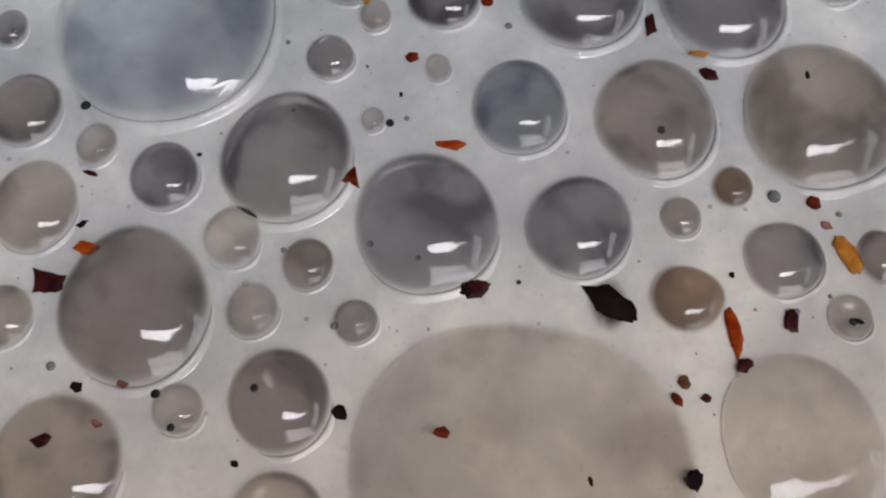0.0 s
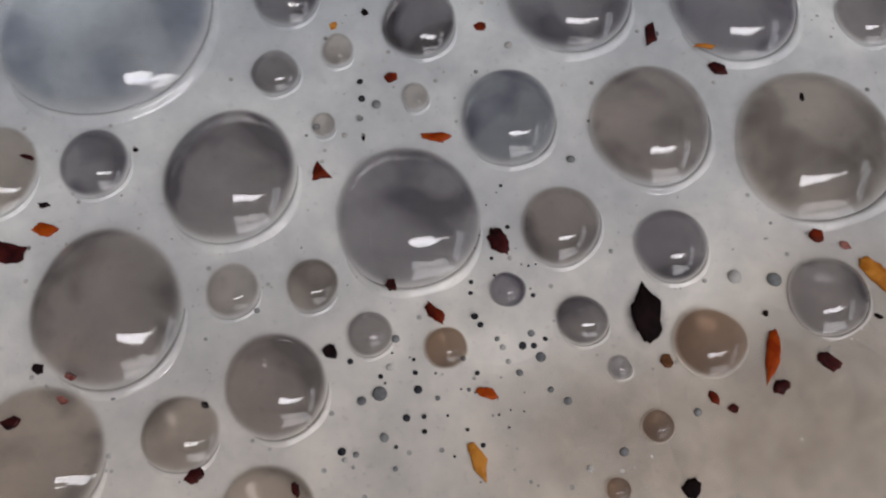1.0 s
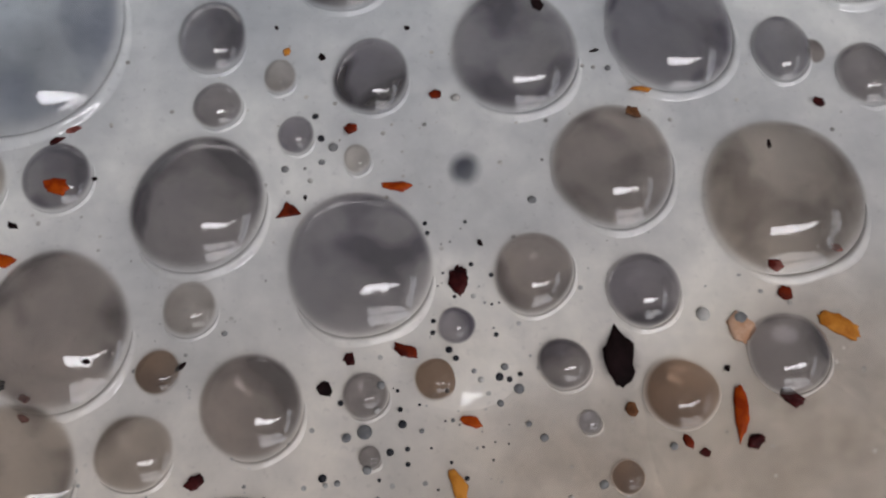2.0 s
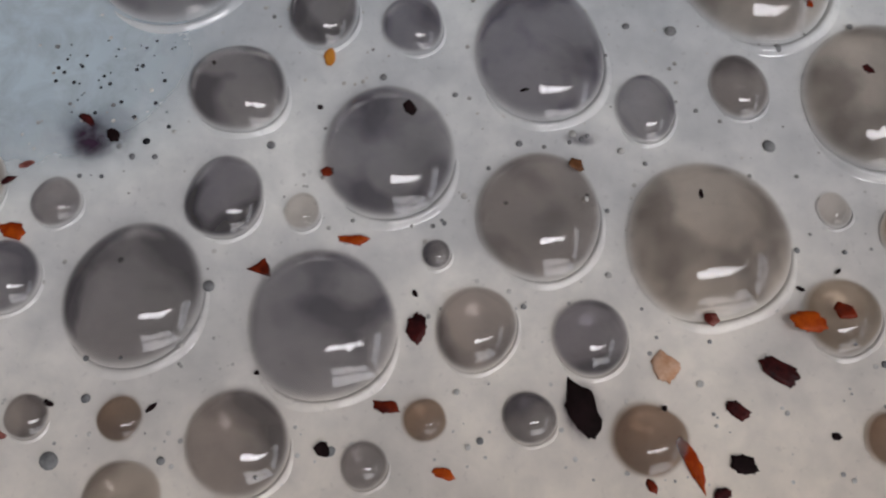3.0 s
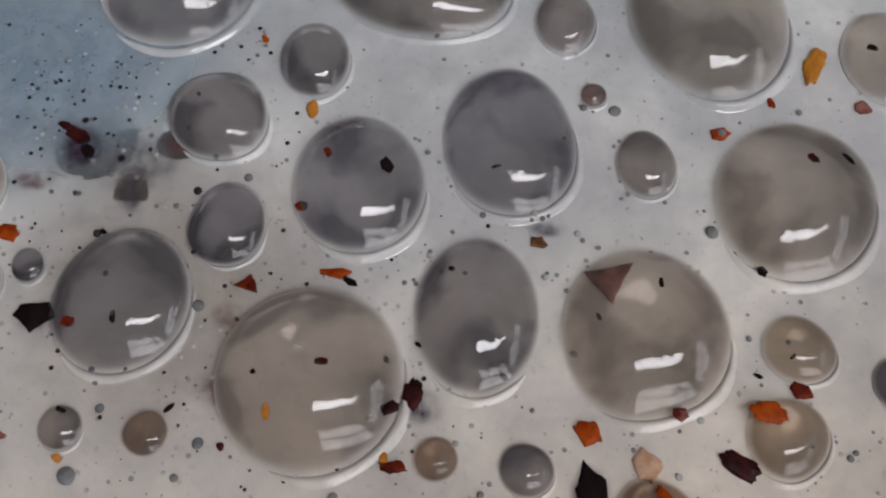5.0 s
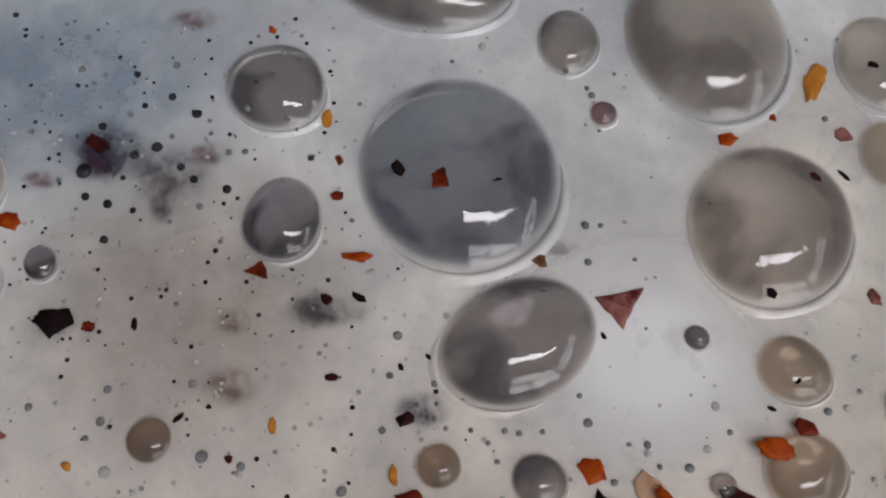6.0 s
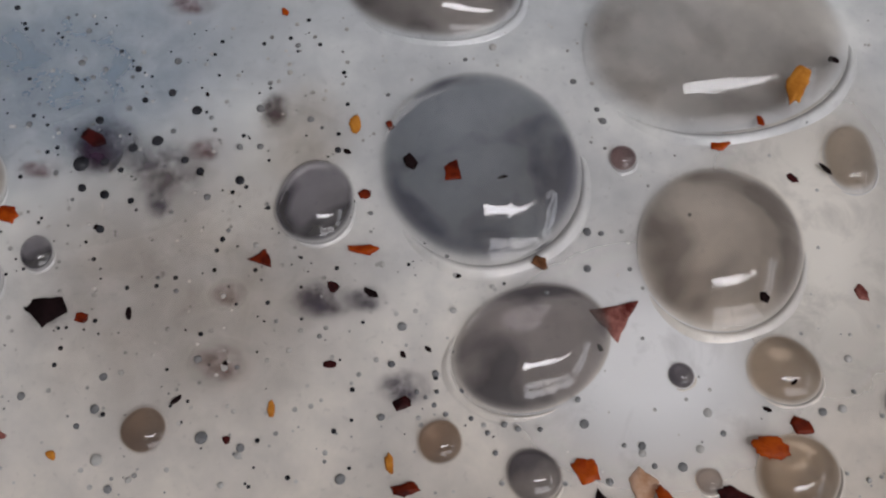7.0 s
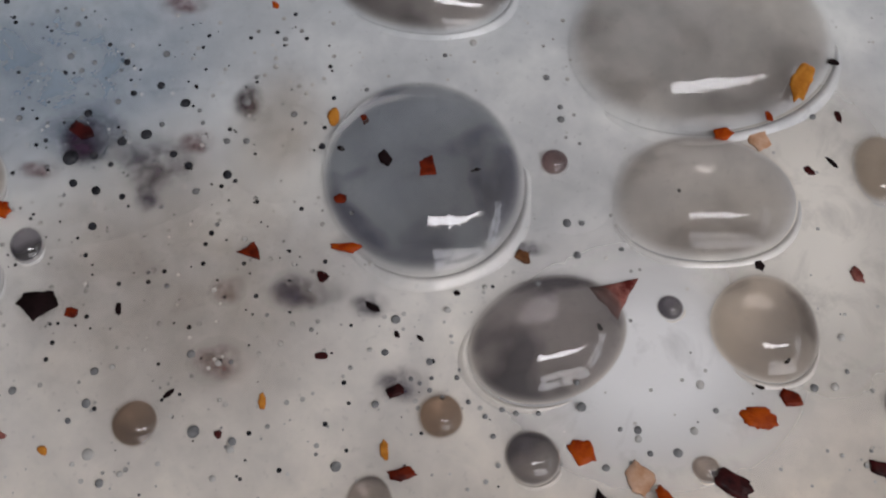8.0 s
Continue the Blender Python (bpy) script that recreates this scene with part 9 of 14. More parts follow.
    drift(d79, [(0, 15.27, -16.1, -0.8), (4.92, 15.27, -16.1, -0.8), (5.04, 15.27, -16.1, 0.57), (5.2, 15.37, -16.56, 0.57), (5.8, 15.97, -18.04, 0.01), (6, 16.26, -18.76, 0.02), (6.5, 15.85, -18.78, 0.36), (7, 15.91, -19.38, 0.84), (7.5, 15.42, -18.4, 1.62), (8, 15.73, -17.66, 2.13)])
    drift(d80, [(0, 31.59, -17.02, -0.8), (5, 31.59, -17.02, -0.8), (5.12, 31.59, -17.02, 1.34), (5.2, 31.6, -17.31, 1.33), (5.8, 32.27, -19.31, 0.01), (6, 32.34, -20.02, 0.01), (6.5, 31.36, -20.46, 0.01), (7, 31.35, -20.79, 0.01), (7.5, 30.96, -18.87, 0.01), (8, 30.79, -17.43, 0.01)])
    drift(d81, [(0, 33.35, -20.24, -0.8), (5.11, 33.35, -20.24, -0.8), (5.23, 33.35, -20.24, 0.02), (5.8, 33.64, -22.47, 0.01), (6, 33.76, -23.11, 0.01), (6.5, 32.98, -23.08, 0.01), (7, 32.97, -23.26, 0.01), (7.5, 32.5, -21.78, 0.01), (8, 32.35, -20.55, 0.01)])
    drift(d82, [(0, 23.41, -21.82, -0.8), (5.02, 23.41, -21.82, -0.8), (5.14, 23.41, -21.82, 0.75), (5.2, 23.41, -22.06, 0.79), (5.8, 23.83, -23.96, 0.01), (6, 23.94, -24.59, 0.01), (6.5, 23.36, -24.54, 0.01), (7, 23.31, -24.71, 0.01), (7.5, 22.86, -23.6, 0.01), (8, 22.93, -22.85, 0.01)])
    drift(d83, [(0, 28.19, -24.78, -0.8), (5.06, 28.19, -24.78, -0.8), (5.18, 28.19, -24.78, 0.01), (5.2, 28.19, -24.78, 0.01), (5.8, 28.55, -26.75, 0.01), (6, 28.65, -27.3, 0.01), (6.5, 27.96, -27.22, 0.01), (7, 27.88, -27.15, 0.01), (7.5, 27.49, -26.2, 0.01), (8, 27.44, -25.52, 0.01)])
    drift(d84, [(0, 30.46, -21.68, -0.8), (4.9, 30.46, -21.68, -0.8), (5.02, 30.46, -21.68, 0.03), (5.2, 30.43, -22.39, 0.04), (5.8, 30.81, -24.5, 0.01), (6, 30.92, -25.09, 0.01), (6.5, 30.13, -25.06, 0.01), (7, 30.08, -25.07, 0.01), (7.5, 29.68, -23.87, 0.01), (8, 29.58, -22.96, 0.01)])
    drift(d85, [(0, 24.88, -24.15, -0.8), (4.97, 24.88, -24.15, -0.8), (5.09, 24.88, -24.15, 0.02), (5.2, 24.88, -24.56, 0.02), (5.8, 25.11, -26.56, 0.01), (6, 25.18, -27.14, 0.01), (6.5, 24.7, -27.02, 0.01), (7, 24.6, -27.05, 0.01), (7.5, 24.15, -26.18, 0.01), (8, 24.2, -25.62, 0.01)])
    drift(d86, [(0, 19.36, -26.18, -0.8), (5.04, 19.36, -26.18, -0.8), (5.16, 19.36, -26.18, 0.01), (5.2, 19.36, -26.18, 0.01), (5.8, 19.7, -28.35, 0.01), (6, 19.83, -28.94, 0.01), (6.5, 19.34, -28.64, 0.01), (7, 19.28, -28.84, 0.01), (7.5, 18.8, -27.93, 0.01), (8, 18.94, -27.26, 0.01)])
    drift(d87, [(0, 21.32, -21.42, -0.8), (4.96, 21.32, -21.42, -0.8), (5.08, 21.32, -21.42, 0.36), (5.2, 21.34, -21.88, 0.36), (5.8, 21.68, -23.92, 0.01), (6, 21.81, -24.56, 0.01), (6.5, 21.25, -24.4, 0.01), (7, 21.22, -24.65, 0.01), (7.5, 20.75, -23.55, 0.01), (8, 20.87, -22.76, 0.01)])
    drift(d88, [(0, 23.74, -26.34, -0.8), (5.11, 23.74, -26.34, -0.8), (5.23, 23.74, -26.34, 0.01), (5.8, 23.93, -28.23, 0.01), (6, 23.99, -28.8, 0.01), (6.5, 23.59, -28.64, 0.01), (7, 23.48, -28.64, 0.01), (7.5, 23.02, -27.89, 0.01), (8, 23.1, -27.46, 0.01)])
    drift(d89, [(0, 17.86, 5.54, -0.8), (5.08, 17.86, 5.54, -0.8), (5.2, 17.86, 5.54, 0.01), (5.2, 17.86, 5.54, 0.01), (5.8, 18.03, 4.02, 0.01), (6, 18.1, 3.23, 0.01), (6.5, 18.02, 3, 0.01), (7, 18.28, 2.34, 0.01), (7.5, 16.52, 2.87, 0.16), (8, 15.74, 3.39, 0.37)])
    drift(d90, [(0, 19.91, 5.92, -0.8), (4.99, 19.91, 5.92, -0.8), (5.11, 19.91, 5.92, 0.01), (5.2, 19.92, 5.67, 0.01), (5.8, 19.96, 4.01, 0.01), (6, 20.04, 3.21, 0.01), (6.5, 19.8, 2.77, 0.01), (7, 20.04, 2.1, 0.01), (7.5, 18.3, 2.73, 0.13), (8, 17.62, 3.39, 0.35)])
    drift(d91, [(0, 23.68, 1.81, -0.8), (4.97, 23.68, 1.81, -0.8), (5.09, 23.68, 1.81, 0.03), (5.2, 23.71, 1.47, 0.02), (5.8, 23.88, -0.38, 0.01), (6, 24.06, -1.41, 0.01), (6.5, 23.21, -2.05, 0.01), (7, 23.33, -2.73, 0.03), (7.5, 22.53, -1.37, 0.07), (8, 22.5, -0.06, 0.01)])
    drift(d92, [(0, 17.65, 1.19, -0.8), (4.92, 17.65, 1.19, -0.8), (5.04, 17.65, 1.19, 0.01), (5.2, 17.72, 0.78, 0.01), (5.8, 17.98, -0.78, 0.01), (6, 18.18, -1.76, 0.01), (6.5, 17.84, -1.97, 0.01), (7, 18.04, -2.64, 0.01), (7.5, 17.1, -1.65, 0.01), (8, 16.88, -0.82, 0.01)])
    drift(d93, [(0, -0.18, -3.16, -0.8), (4.92, -0.18, -3.16, -0.8), (5.04, -0.18, -3.16, 1.15), (5.2, -0.1, -3.16, 0.59), (5.8, 0.1, -3.73, 0.01), (6, 0.3, -4.01, 0.1), (6.5, 0.92, -2.95, 0.02), (7, 1.51, -3.5, 0.02), (7.5, 0.93, -4.11, 0.1), (8, 0.73, -4.29, 0.09)])
    drift(d94, [(0, 0.01, 28.13, -0.8), (4.97, 0.01, 28.13, -0.8), (5.09, 0.01, 28.13, 0.01), (5.2, 0.17, 27.97, 0.01), (5.8, 1.09, 27.15, 0.01), (6, 1.25, 27.27, 0.01), (6.5, 2.92, 28.37, 0.01), (7, 3.05, 27.58, 0.01), (7.5, 1.16, 28.11, 0.01), (8, 0.3, 28.24, 0.01)])
    drift(d95, [(0, 4.62, 30.65, -0.8), (5.11, 4.62, 30.65, -0.8), (5.23, 4.62, 30.65, 0.01), (5.8, 5.36, 29.63, 0.01), (6, 5.39, 29.69, 0.01), (6.5, 6.73, 30.34, 0.01), (7, 6.81, 29.54, 0.01), (7.5, 4.97, 30.07, 0.01), (8, 4.18, 30.24, 0.01)])
    drift(d96, [(0, 15.89, 28.27, -0.8), (4.96, 15.89, 28.27, -0.8), (5.08, 15.89, 28.27, 0.17), (5.2, 16.06, 27.82, 0.21), (5.8, 16.86, 25.48, 0.49), (6, 16.55, 25.59, 0.36), (6.5, 17.24, 24.92, 0.01), (7, 17.54, 24.16, 0.02), (7.5, 15.01, 24.41, 0.01), (8, 13.94, 24.78, 0.01)])
    drift(d97, [(0, 18.87, 25.08, -0.8), (5.12, 18.87, 25.08, -0.8), (5.24, 18.87, 25.08, 0.01), (5.8, 19.67, 23.23, 0.01), (6, 19.35, 23.11, 0.01), (6.5, 20.06, 20.68, 0.01), (7, 20.48, 19.89, 0.01), (7.5, 16.99, 19.88, 0.01), (8, 15.63, 20.27, 0.01)])
    drift(d98, [(0, 19.38, 24.14, -0.8), (5.08, 19.38, 24.14, -0.8), (5.2, 19.38, 24.14, 0.01), (5.8, 20.25, 22.22, 0.01), (6, 19.93, 22.05, 0.01), (6.5, 20.72, 18.98, 0.01), (7, 21.2, 18.17, 0.01), (7.5, 17.18, 18.02, 0.01), (8, 15.65, 18.4, 0.01)])
    drift(d99, [(0, 51.77, 21.45, -0.8), (4.92, 51.77, 21.45, -0.8), (5.04, 51.77, 21.45, 0.01), (5.2, 51.67, 21.05, 0.01), (5.8, 51.25, 19.49, 0.01), (6, 50.66, 18.48, 0.01), (6.5, 48.02, 18.65, 0.15), (7, 47.96, 18.07, 0.19), (7.5, 48.73, 18.14, 0.02), (8, 49.04, 18.76, 0.04)])
    drift(d100, [(0, 34.33, 8.6, -0.8), (5.02, 34.33, 8.6, -0.8), (5.14, 34.33, 8.6, 0.42), (5.2, 34.26, 8.35, 0.62), (5.8, 33.97, 6.28, 1.33), (6, 33.6, 5.44, 1.87), (6.5, 30.82, 4.01, 3.12), (7, 30.62, 3.31, 3.26), (7.5, 29.91, 4.18, 3.63), (8, 29.47, 6.36, 3.76)])
    drift(d101, [(0, 50.35, -11.72, -0.8), (5.12, 50.35, -11.72, -0.8), (5.24, 50.35, -11.72, 0.01), (5.8, 49.98, -13.65, 0.01), (6, 49.9, -14.17, 0.01), (6.5, 48.93, -13.98, 0.01), (7, 48.94, -14.22, 0.01), (7.5, 48.56, -12.87, 0.01), (8, 48.52, -11.56, 0.01)])
    drift(d102, [(0, 49.81, -15.4, -0.8), (5.05, 49.81, -15.4, -0.8), (5.17, 49.81, -15.4, 0.01), (5.2, 49.81, -15.4, 0.01), (5.8, 49.72, -17.69, 0.01), (6, 49.75, -18.19, 0.01), (6.5, 49.02, -18.01, 0.01), (7, 49.04, -18.25, 0.01), (7.5, 48.68, -17.01, 0.01), (8, 48.6, -15.81, 0.01)])
    drift(d103, [(0, 48.03, -17.36, -0.8), (5.09, 48.03, -17.36, -0.8), (5.21, 48.03, -17.36, 0.01), (5.8, 47.99, -19.7, 0.01), (6, 48.07, -20.27, 0.01), (6.5, 47.37, -20.06, 0.01), (7, 47.4, -20.32, 0.01), (7.5, 47, -18.96, 0.01), (8, 46.87, -17.68, 0.01)])
    drift(d104, [(0, 45.64, -17.19, -0.8), (4.98, 45.64, -17.19, -0.8), (5.1, 45.64, -17.19, 0.01), (5.2, 45.62, -17.59, 0.01), (5.8, 45.54, -20.02, 0.01), (6, 45.67, -20.66, 0.01), (6.5, 44.98, -20.4, 0.01), (7, 45.01, -20.69, 0.01), (7.5, 44.53, -19.22, 0.11), (8, 44.37, -17.8, 0.01)])
    drift(d105, [(0, 4.34, -22.97, -0.8), (5.1, 4.34, -22.97, -0.8), (5.22, 4.34, -22.97, 0.01), (5.8, 5.11, -24.09, 0.01), (6, 5.3, -24.37, 0.01), (6.5, 5.05, -23.08, 0.01), (7, 5.25, -23.18, 0.01), (7.5, 4.75, -22.18, 0.01), (8, 5, -21.23, 0.01)])
    drift(d106, [(0, 5.2, -24.86, -0.8), (4.96, 5.2, -24.86, -0.8), (5.08, 5.2, -24.86, 0.01), (5.2, 5.37, -25.1, 0.01), (5.8, 6.17, -26.31, 0.01), (6, 6.33, -26.55, 0.01), (6.5, 6.01, -25.39, 0.01), (7, 6.13, -25.53, 0.01), (7.5, 5.63, -24.52, 0.01), (8, 5.89, -23.59, 0.01)])
    drift(d107, [(0, 2.28, -21.57, -0.8), (5.1, 2.28, -21.57, -0.8), (5.22, 2.28, -21.57, 0.01), (5.8, 3.08, -22.61, 0.01), (6, 3.28, -22.89, 0.01), (6.5, 3.07, -21.41, 0.01), (7, 3.32, -21.47, 0.01), (7.5, 2.81, -20.46, 0.01), (8, 3.02, -19.49, 0.01)])
    drift(d108, [(0, 7.97, -21.57, -0.8), (5.08, 7.97, -21.57, -0.8), (5.2, 7.97, -21.57, 0.01), (5.8, 8.75, -22.92, 0.02), (6, 8.98, -23.29, 0.11), (6.5, 8.71, -22.46, 0.24), (7, 8.8, -22.76, 0.35), (7.5, 8.34, -21.8, 0.36), (8, 8.63, -20.91, 0.23)])
    drift(d109, [(0, 10.58, -20.53, -0.8), (4.88, 10.58, -20.53, -0.8), (5, 10.58, -20.53, 0.03), (5.2, 10.81, -21.07, 0.01), (5.8, 11.5, -22.64, 0.01), (6, 11.72, -23.07, 0.05), (6.5, 11.36, -22.47, 0.29), (7, 11.42, -22.82, 0.36), (7.5, 10.91, -21.92, 0.89), (8, 11.21, -21.05, 0.84)])
    drift(d110, [(0, 16.47, -19.45, -0.8), (5.05, 16.47, -19.45, -0.8), (5.17, 16.47, -19.45, 0.15), (5.2, 16.47, -19.45, 0.17), (5.8, 16.9, -21.38, 0.01), (6, 17.11, -22.01, 0.01), (6.5, 16.62, -21.74, 0.01), (7, 16.66, -22.14, 0.01), (7.5, 16.18, -21.03, 0.2), (8, 16.35, -20.24, 0.69)])
    drift(d111, [(0, -24.39, 17.17, -0.8), (4.97, -24.39, 17.17, -0.8), (5.09, -24.39, 17.17, 1.09), (5.2, -23.93, 17.13, 1.15), (5.8, -21.36, 17.27, 1.03), (6, -20.44, 17.91, 1.21), (6.5, -17.94, 18.98, 0.01), (7, -17.54, 18.44, 0.01), (7.5, -18.92, 19.08, 0.01), (8, -19.78, 19.18, 0.01)])
    drift(d112, [(0, -20.43, 12.51, -0.8), (4.92, -20.43, 12.51, -0.8), (5.04, -20.43, 12.51, 0.01), (5.2, -19.95, 12.21, 0.01), (5.8, -18.14, 11.07, 0.01), (6, -17.24, 12.74, 0.01), (6.5, -14.23, 14.37, 0.01), (7, -13.76, 13.9, 0.01), (7.5, -14.87, 14.39, 0.01), (8, -15.8, 14.34, 0.2)])
    drift(d113, [(0, -13.64, 3.19, -0.8), (5.13, -13.64, 3.19, -0.8), (5.25, -13.64, 3.19, 1.7), (5.8, -12.23, 3.15, 0.7), (6, -11.57, 3.89, 0.02), (6.5, -9.83, 5.34, 0.01), (7, -9.23, 4.88, 0.01), (7.5, -10.66, 4.8, 0.36), (8, -11.44, 4.05, 2.07)])
    drift(d114, [(0, -24.49, 27.62, -0.8), (4.96, -24.49, 27.62, -0.8), (5.08, -24.49, 27.62, 0.01), (5.2, -24.19, 27.65, 0.01), (5.8, -22.19, 27.33, 1.39), (6, -21.45, 27.46, 1.92), (6.5, -20.05, 30.61, 0.01), (7, -19.81, 29.81, 0.01), (7.5, -21.09, 30.58, 0.01), (8, -21.56, 30.81, 0.01)])
    drift(d115, [(0, -28.2, 21.02, -0.8), (5.11, -28.2, 21.02, -0.8), (5.23, -28.2, 21.02, 2.98), (5.8, -25.54, 21.85, 2.87), (6, -24.59, 22.5, 2.69), (6.5, -23.55, 24.57, 0.01), (7, -23.23, 23.9, 0.01), (7.5, -24.52, 24.63, 0.01), (8, -25.12, 24.84, 0.01)])
    drift(d116, [(0, -23.01, 21.13, -0.8), (4.92, -23.01, 21.13, -0.8), (5.04, -23.01, 21.13, 0.22), (5.2, -22.36, 20.79, 0.62), (5.8, -19.71, 20.2, 1.61), (6, -18.78, 20.64, 1.93), (6.5, -16.2, 22.14, 0.01), (7, -15.85, 21.51, 0.01), (7.5, -17.41, 22.21, 0.01), (8, -18.26, 22.32, 0.01)])
    drift(d117, [(0, -13.83, 21.32, -0.8), (4.92, -13.83, 21.32, -0.8), (5.04, -13.83, 21.32, 0.01), (5.2, -13.4, 20.98, 0.01), (5.8, -11.57, 19.99, 0.02), (6, -11.1, 20.71, 0.01), (6.5, -7.66, 22.83, 0.01), (7, -7.33, 22.12, 0.01), (7.5, -9.31, 22.78, 0.01), (8, -10.23, 22.86, 0.07)])
    drift(d118, [(0, 4.17, -4.66, -0.8), (5.02, 4.17, -4.66, -0.8), (5.14, 4.17, -4.66, 2.88), (5.2, 4.23, -4.75, 2.84), (5.8, 4.85, -5.48, 2.15), (6, 5.17, -5.75, 1.56), (6.5, 5.66, -4.7, 0.76), (7, 6.1, -5.2, 0.57), (7.5, 5.41, -5.17, 0.23), (8, 5.21, -5.06, 0.01)])
    drift(d119, [(0, 11.63, -2.93, -0.8), (4.92, 11.63, -2.93, -0.8), (5.04, 11.63, -2.93, 0.06), (5.2, 11.73, -3.33, 0.24), (5.8, 12.09, -5.04, 1.58), (6, 12.29, -6.05, 2.01), (6.5, 12.3, -6, 2.39), (7, 12.56, -6.6, 2.35), (7.5, 11.79, -5.96, 2.39), (8, 11.57, -5.43, 2.39)])
    drift(d120, [(0, -34.97, 18.95, -0.8), (2.41, -34.97, 18.95, -0.8), (2.53, -34.97, 18.95, 0.01), (2.8, -36.96, 16.36, 0.01), (3, -38.97, 15.17, 0.01), (3.5, -42.17, 14.37, 0.01), (4, -43.78, 12.9, 0.01), (4.5, -43.86, 13.18, 0.01), (5.2, -40.93, 12.29, 0.01), (5.28, -40.73, 12.21, 0.01), (5.4, -40.73, 12.21, -0.8), (8, -40.73, 12.21, -0.8)])
    drift(d121, [(0, -37, 16.18, -0.8), (2.45, -37, 16.18, -0.8), (2.57, -37, 16.18, 0.01), (2.8, -38.63, 14.06, 0.01), (3, -40.61, 12.95, 0.01), (3.5, -43.78, 12.32, 0.01), (4, -45.37, 10.88, 0.01), (4.5, -45.44, 11.21, 0.01), (5.08, -42.96, 10.41, 0.01), (5.2, -42.96, 10.41, -0.8), (8, -42.96, 10.41, -0.8)])
    drift(d122, [(0, -34.53, 15.61, -0.8), (2.54, -34.53, 15.61, -0.8), (2.66, -34.53, 15.61, 0.01), (2.8, -35.59, 14.22, 0.01), (3, -37.64, 12.9, 0.01), (3.5, -40.64, 11.91, 0.01), (4, -42.13, 10.39, 0.01), (4.5, -42.12, 10.69, 0.01), (5.06, -39.68, 9.97, 0.01), (5.18, -39.68, 9.97, -0.8), (8, -39.68, 9.97, -0.8)])
    drift(d123, [(0, -40.9, 23.09, -0.8), (2.52, -40.9, 23.09, -0.8), (2.64, -40.9, 23.09, 0.01), (2.8, -41.94, 21.64, 0.01), (3, -43.96, 20.56, 0.01), (3.5, -47.37, 20.25, 0.01), (4, -49.12, 18.83, 0.01), (4.5, -49.29, 19.19, 0.01), (5.13, -46.35, 18.29, 0.01), (5.25, -46.35, 18.29, -0.8), (8, -46.35, 18.29, -0.8)])
    drift(d124, [(0, -39.36, 17.03, -0.8), (2.51, -39.36, 17.03, -0.8), (2.63, -39.36, 17.03, 0.01), (2.8, -40.53, 15.46, 0.01), (3, -42.49, 14.44, 0.01), (3.5, -45.83, 13.96, 0.01), (4, -47.51, 12.57, 0.01), (4.5, -47.65, 12.9, 0.01), (5.2, -44.74, 11.93, 0.01), (5.26, -44.61, 11.86, 0.01), (5.38, -44.61, 11.86, -0.8), (8, -44.61, 11.86, -0.8)])
    drift(d125, [(0, -41.76, 13.45, -0.8), (2.4, -41.76, 13.45, -0.8), (2.52, -41.76, 13.45, 1.52), (2.8, -45.12, 11.28, 0.01), (3, -47.12, 10.18, 0.01), (3.5, -50.23, 9.48, 0.01), (4, -52.25, 8.08, 0.01), (4.5, -52.13, 8.31, 0.01), (5.2, -49.85, 7.72, 0.01), (5.26, -49.78, 7.68, 0.01), (5.38, -49.78, 7.68, -0.8), (8, -49.78, 7.68, -0.8)])
    drift(d126, [(0, -41.23, 12.42, -0.8), (2.55, -41.23, 12.42, -0.8), (2.67, -41.23, 12.42, 0.01), (2.8, -42.28, 11.18, 0.01), (3, -44.27, 10.08, 0.01), (3.5, -47.31, 9.48, 0.01), (4, -48.97, 8.05, 0.01), (4.5, -48.96, 8.4, 0.01), (5.08, -46.76, 7.64, 0.01), (5.2, -46.76, 7.64, -0.8), (8, -46.76, 7.64, -0.8)])
    drift(d127, [(0, -31.72, 21.86, -0.8), (2.39, -31.72, 21.86, -0.8), (2.51, -31.72, 21.86, 0.01), (2.8, -34.15, 18.79, 0.01), (3, -36.25, 17.33, 0.01), (3.5, -39.39, 16.03, 0.01), (4, -40.97, 14.46, 0.01), (4.5, -41.01, 14.61, 0.01), (5.08, -38.22, 13.98, 0.01), (5.2, -38.22, 13.98, -0.8), (8, -38.22, 13.98, -0.8)])
    drift(d128, [(0, -46.03, 24.16, -0.8), (2.42, -46.03, 24.16, -0.8), (2.54, -46.03, 24.16, 0.01), (2.8, -47.7, 21.84, 0.01), (3, -49.75, 20.76, 0.01), (3.5, -53.09, 20.68, 0.01), (4, -54.9, 19.29, 0.01), (4.5, -55.05, 19.69, 0.01), (5.2, -51.84, 18.72, 0.01), (5.26, -51.7, 18.65, 0.01), (5.38, -51.7, 18.65, -0.8), (8, -51.7, 18.65, -0.8)])
    drift(d129, [(0, -25.74, -1.14, -0.8), (2.44, -25.74, -1.14, -0.8), (2.56, -25.74, -1.14, 0.34), (2.8, -26.83, -3.37, 0.35), (3, -29.08, -4.97, 0.13), (3.5, -31.39, -6.29, 0.01), (4, -32.42, -7.75, 0.01), (4.5, -32.18, -7.16, 0.01), (5.16, -29.83, -7.56, 0.12), (5.28, -29.83, -7.56, -0.8), (8, -29.83, -7.56, -0.8)])
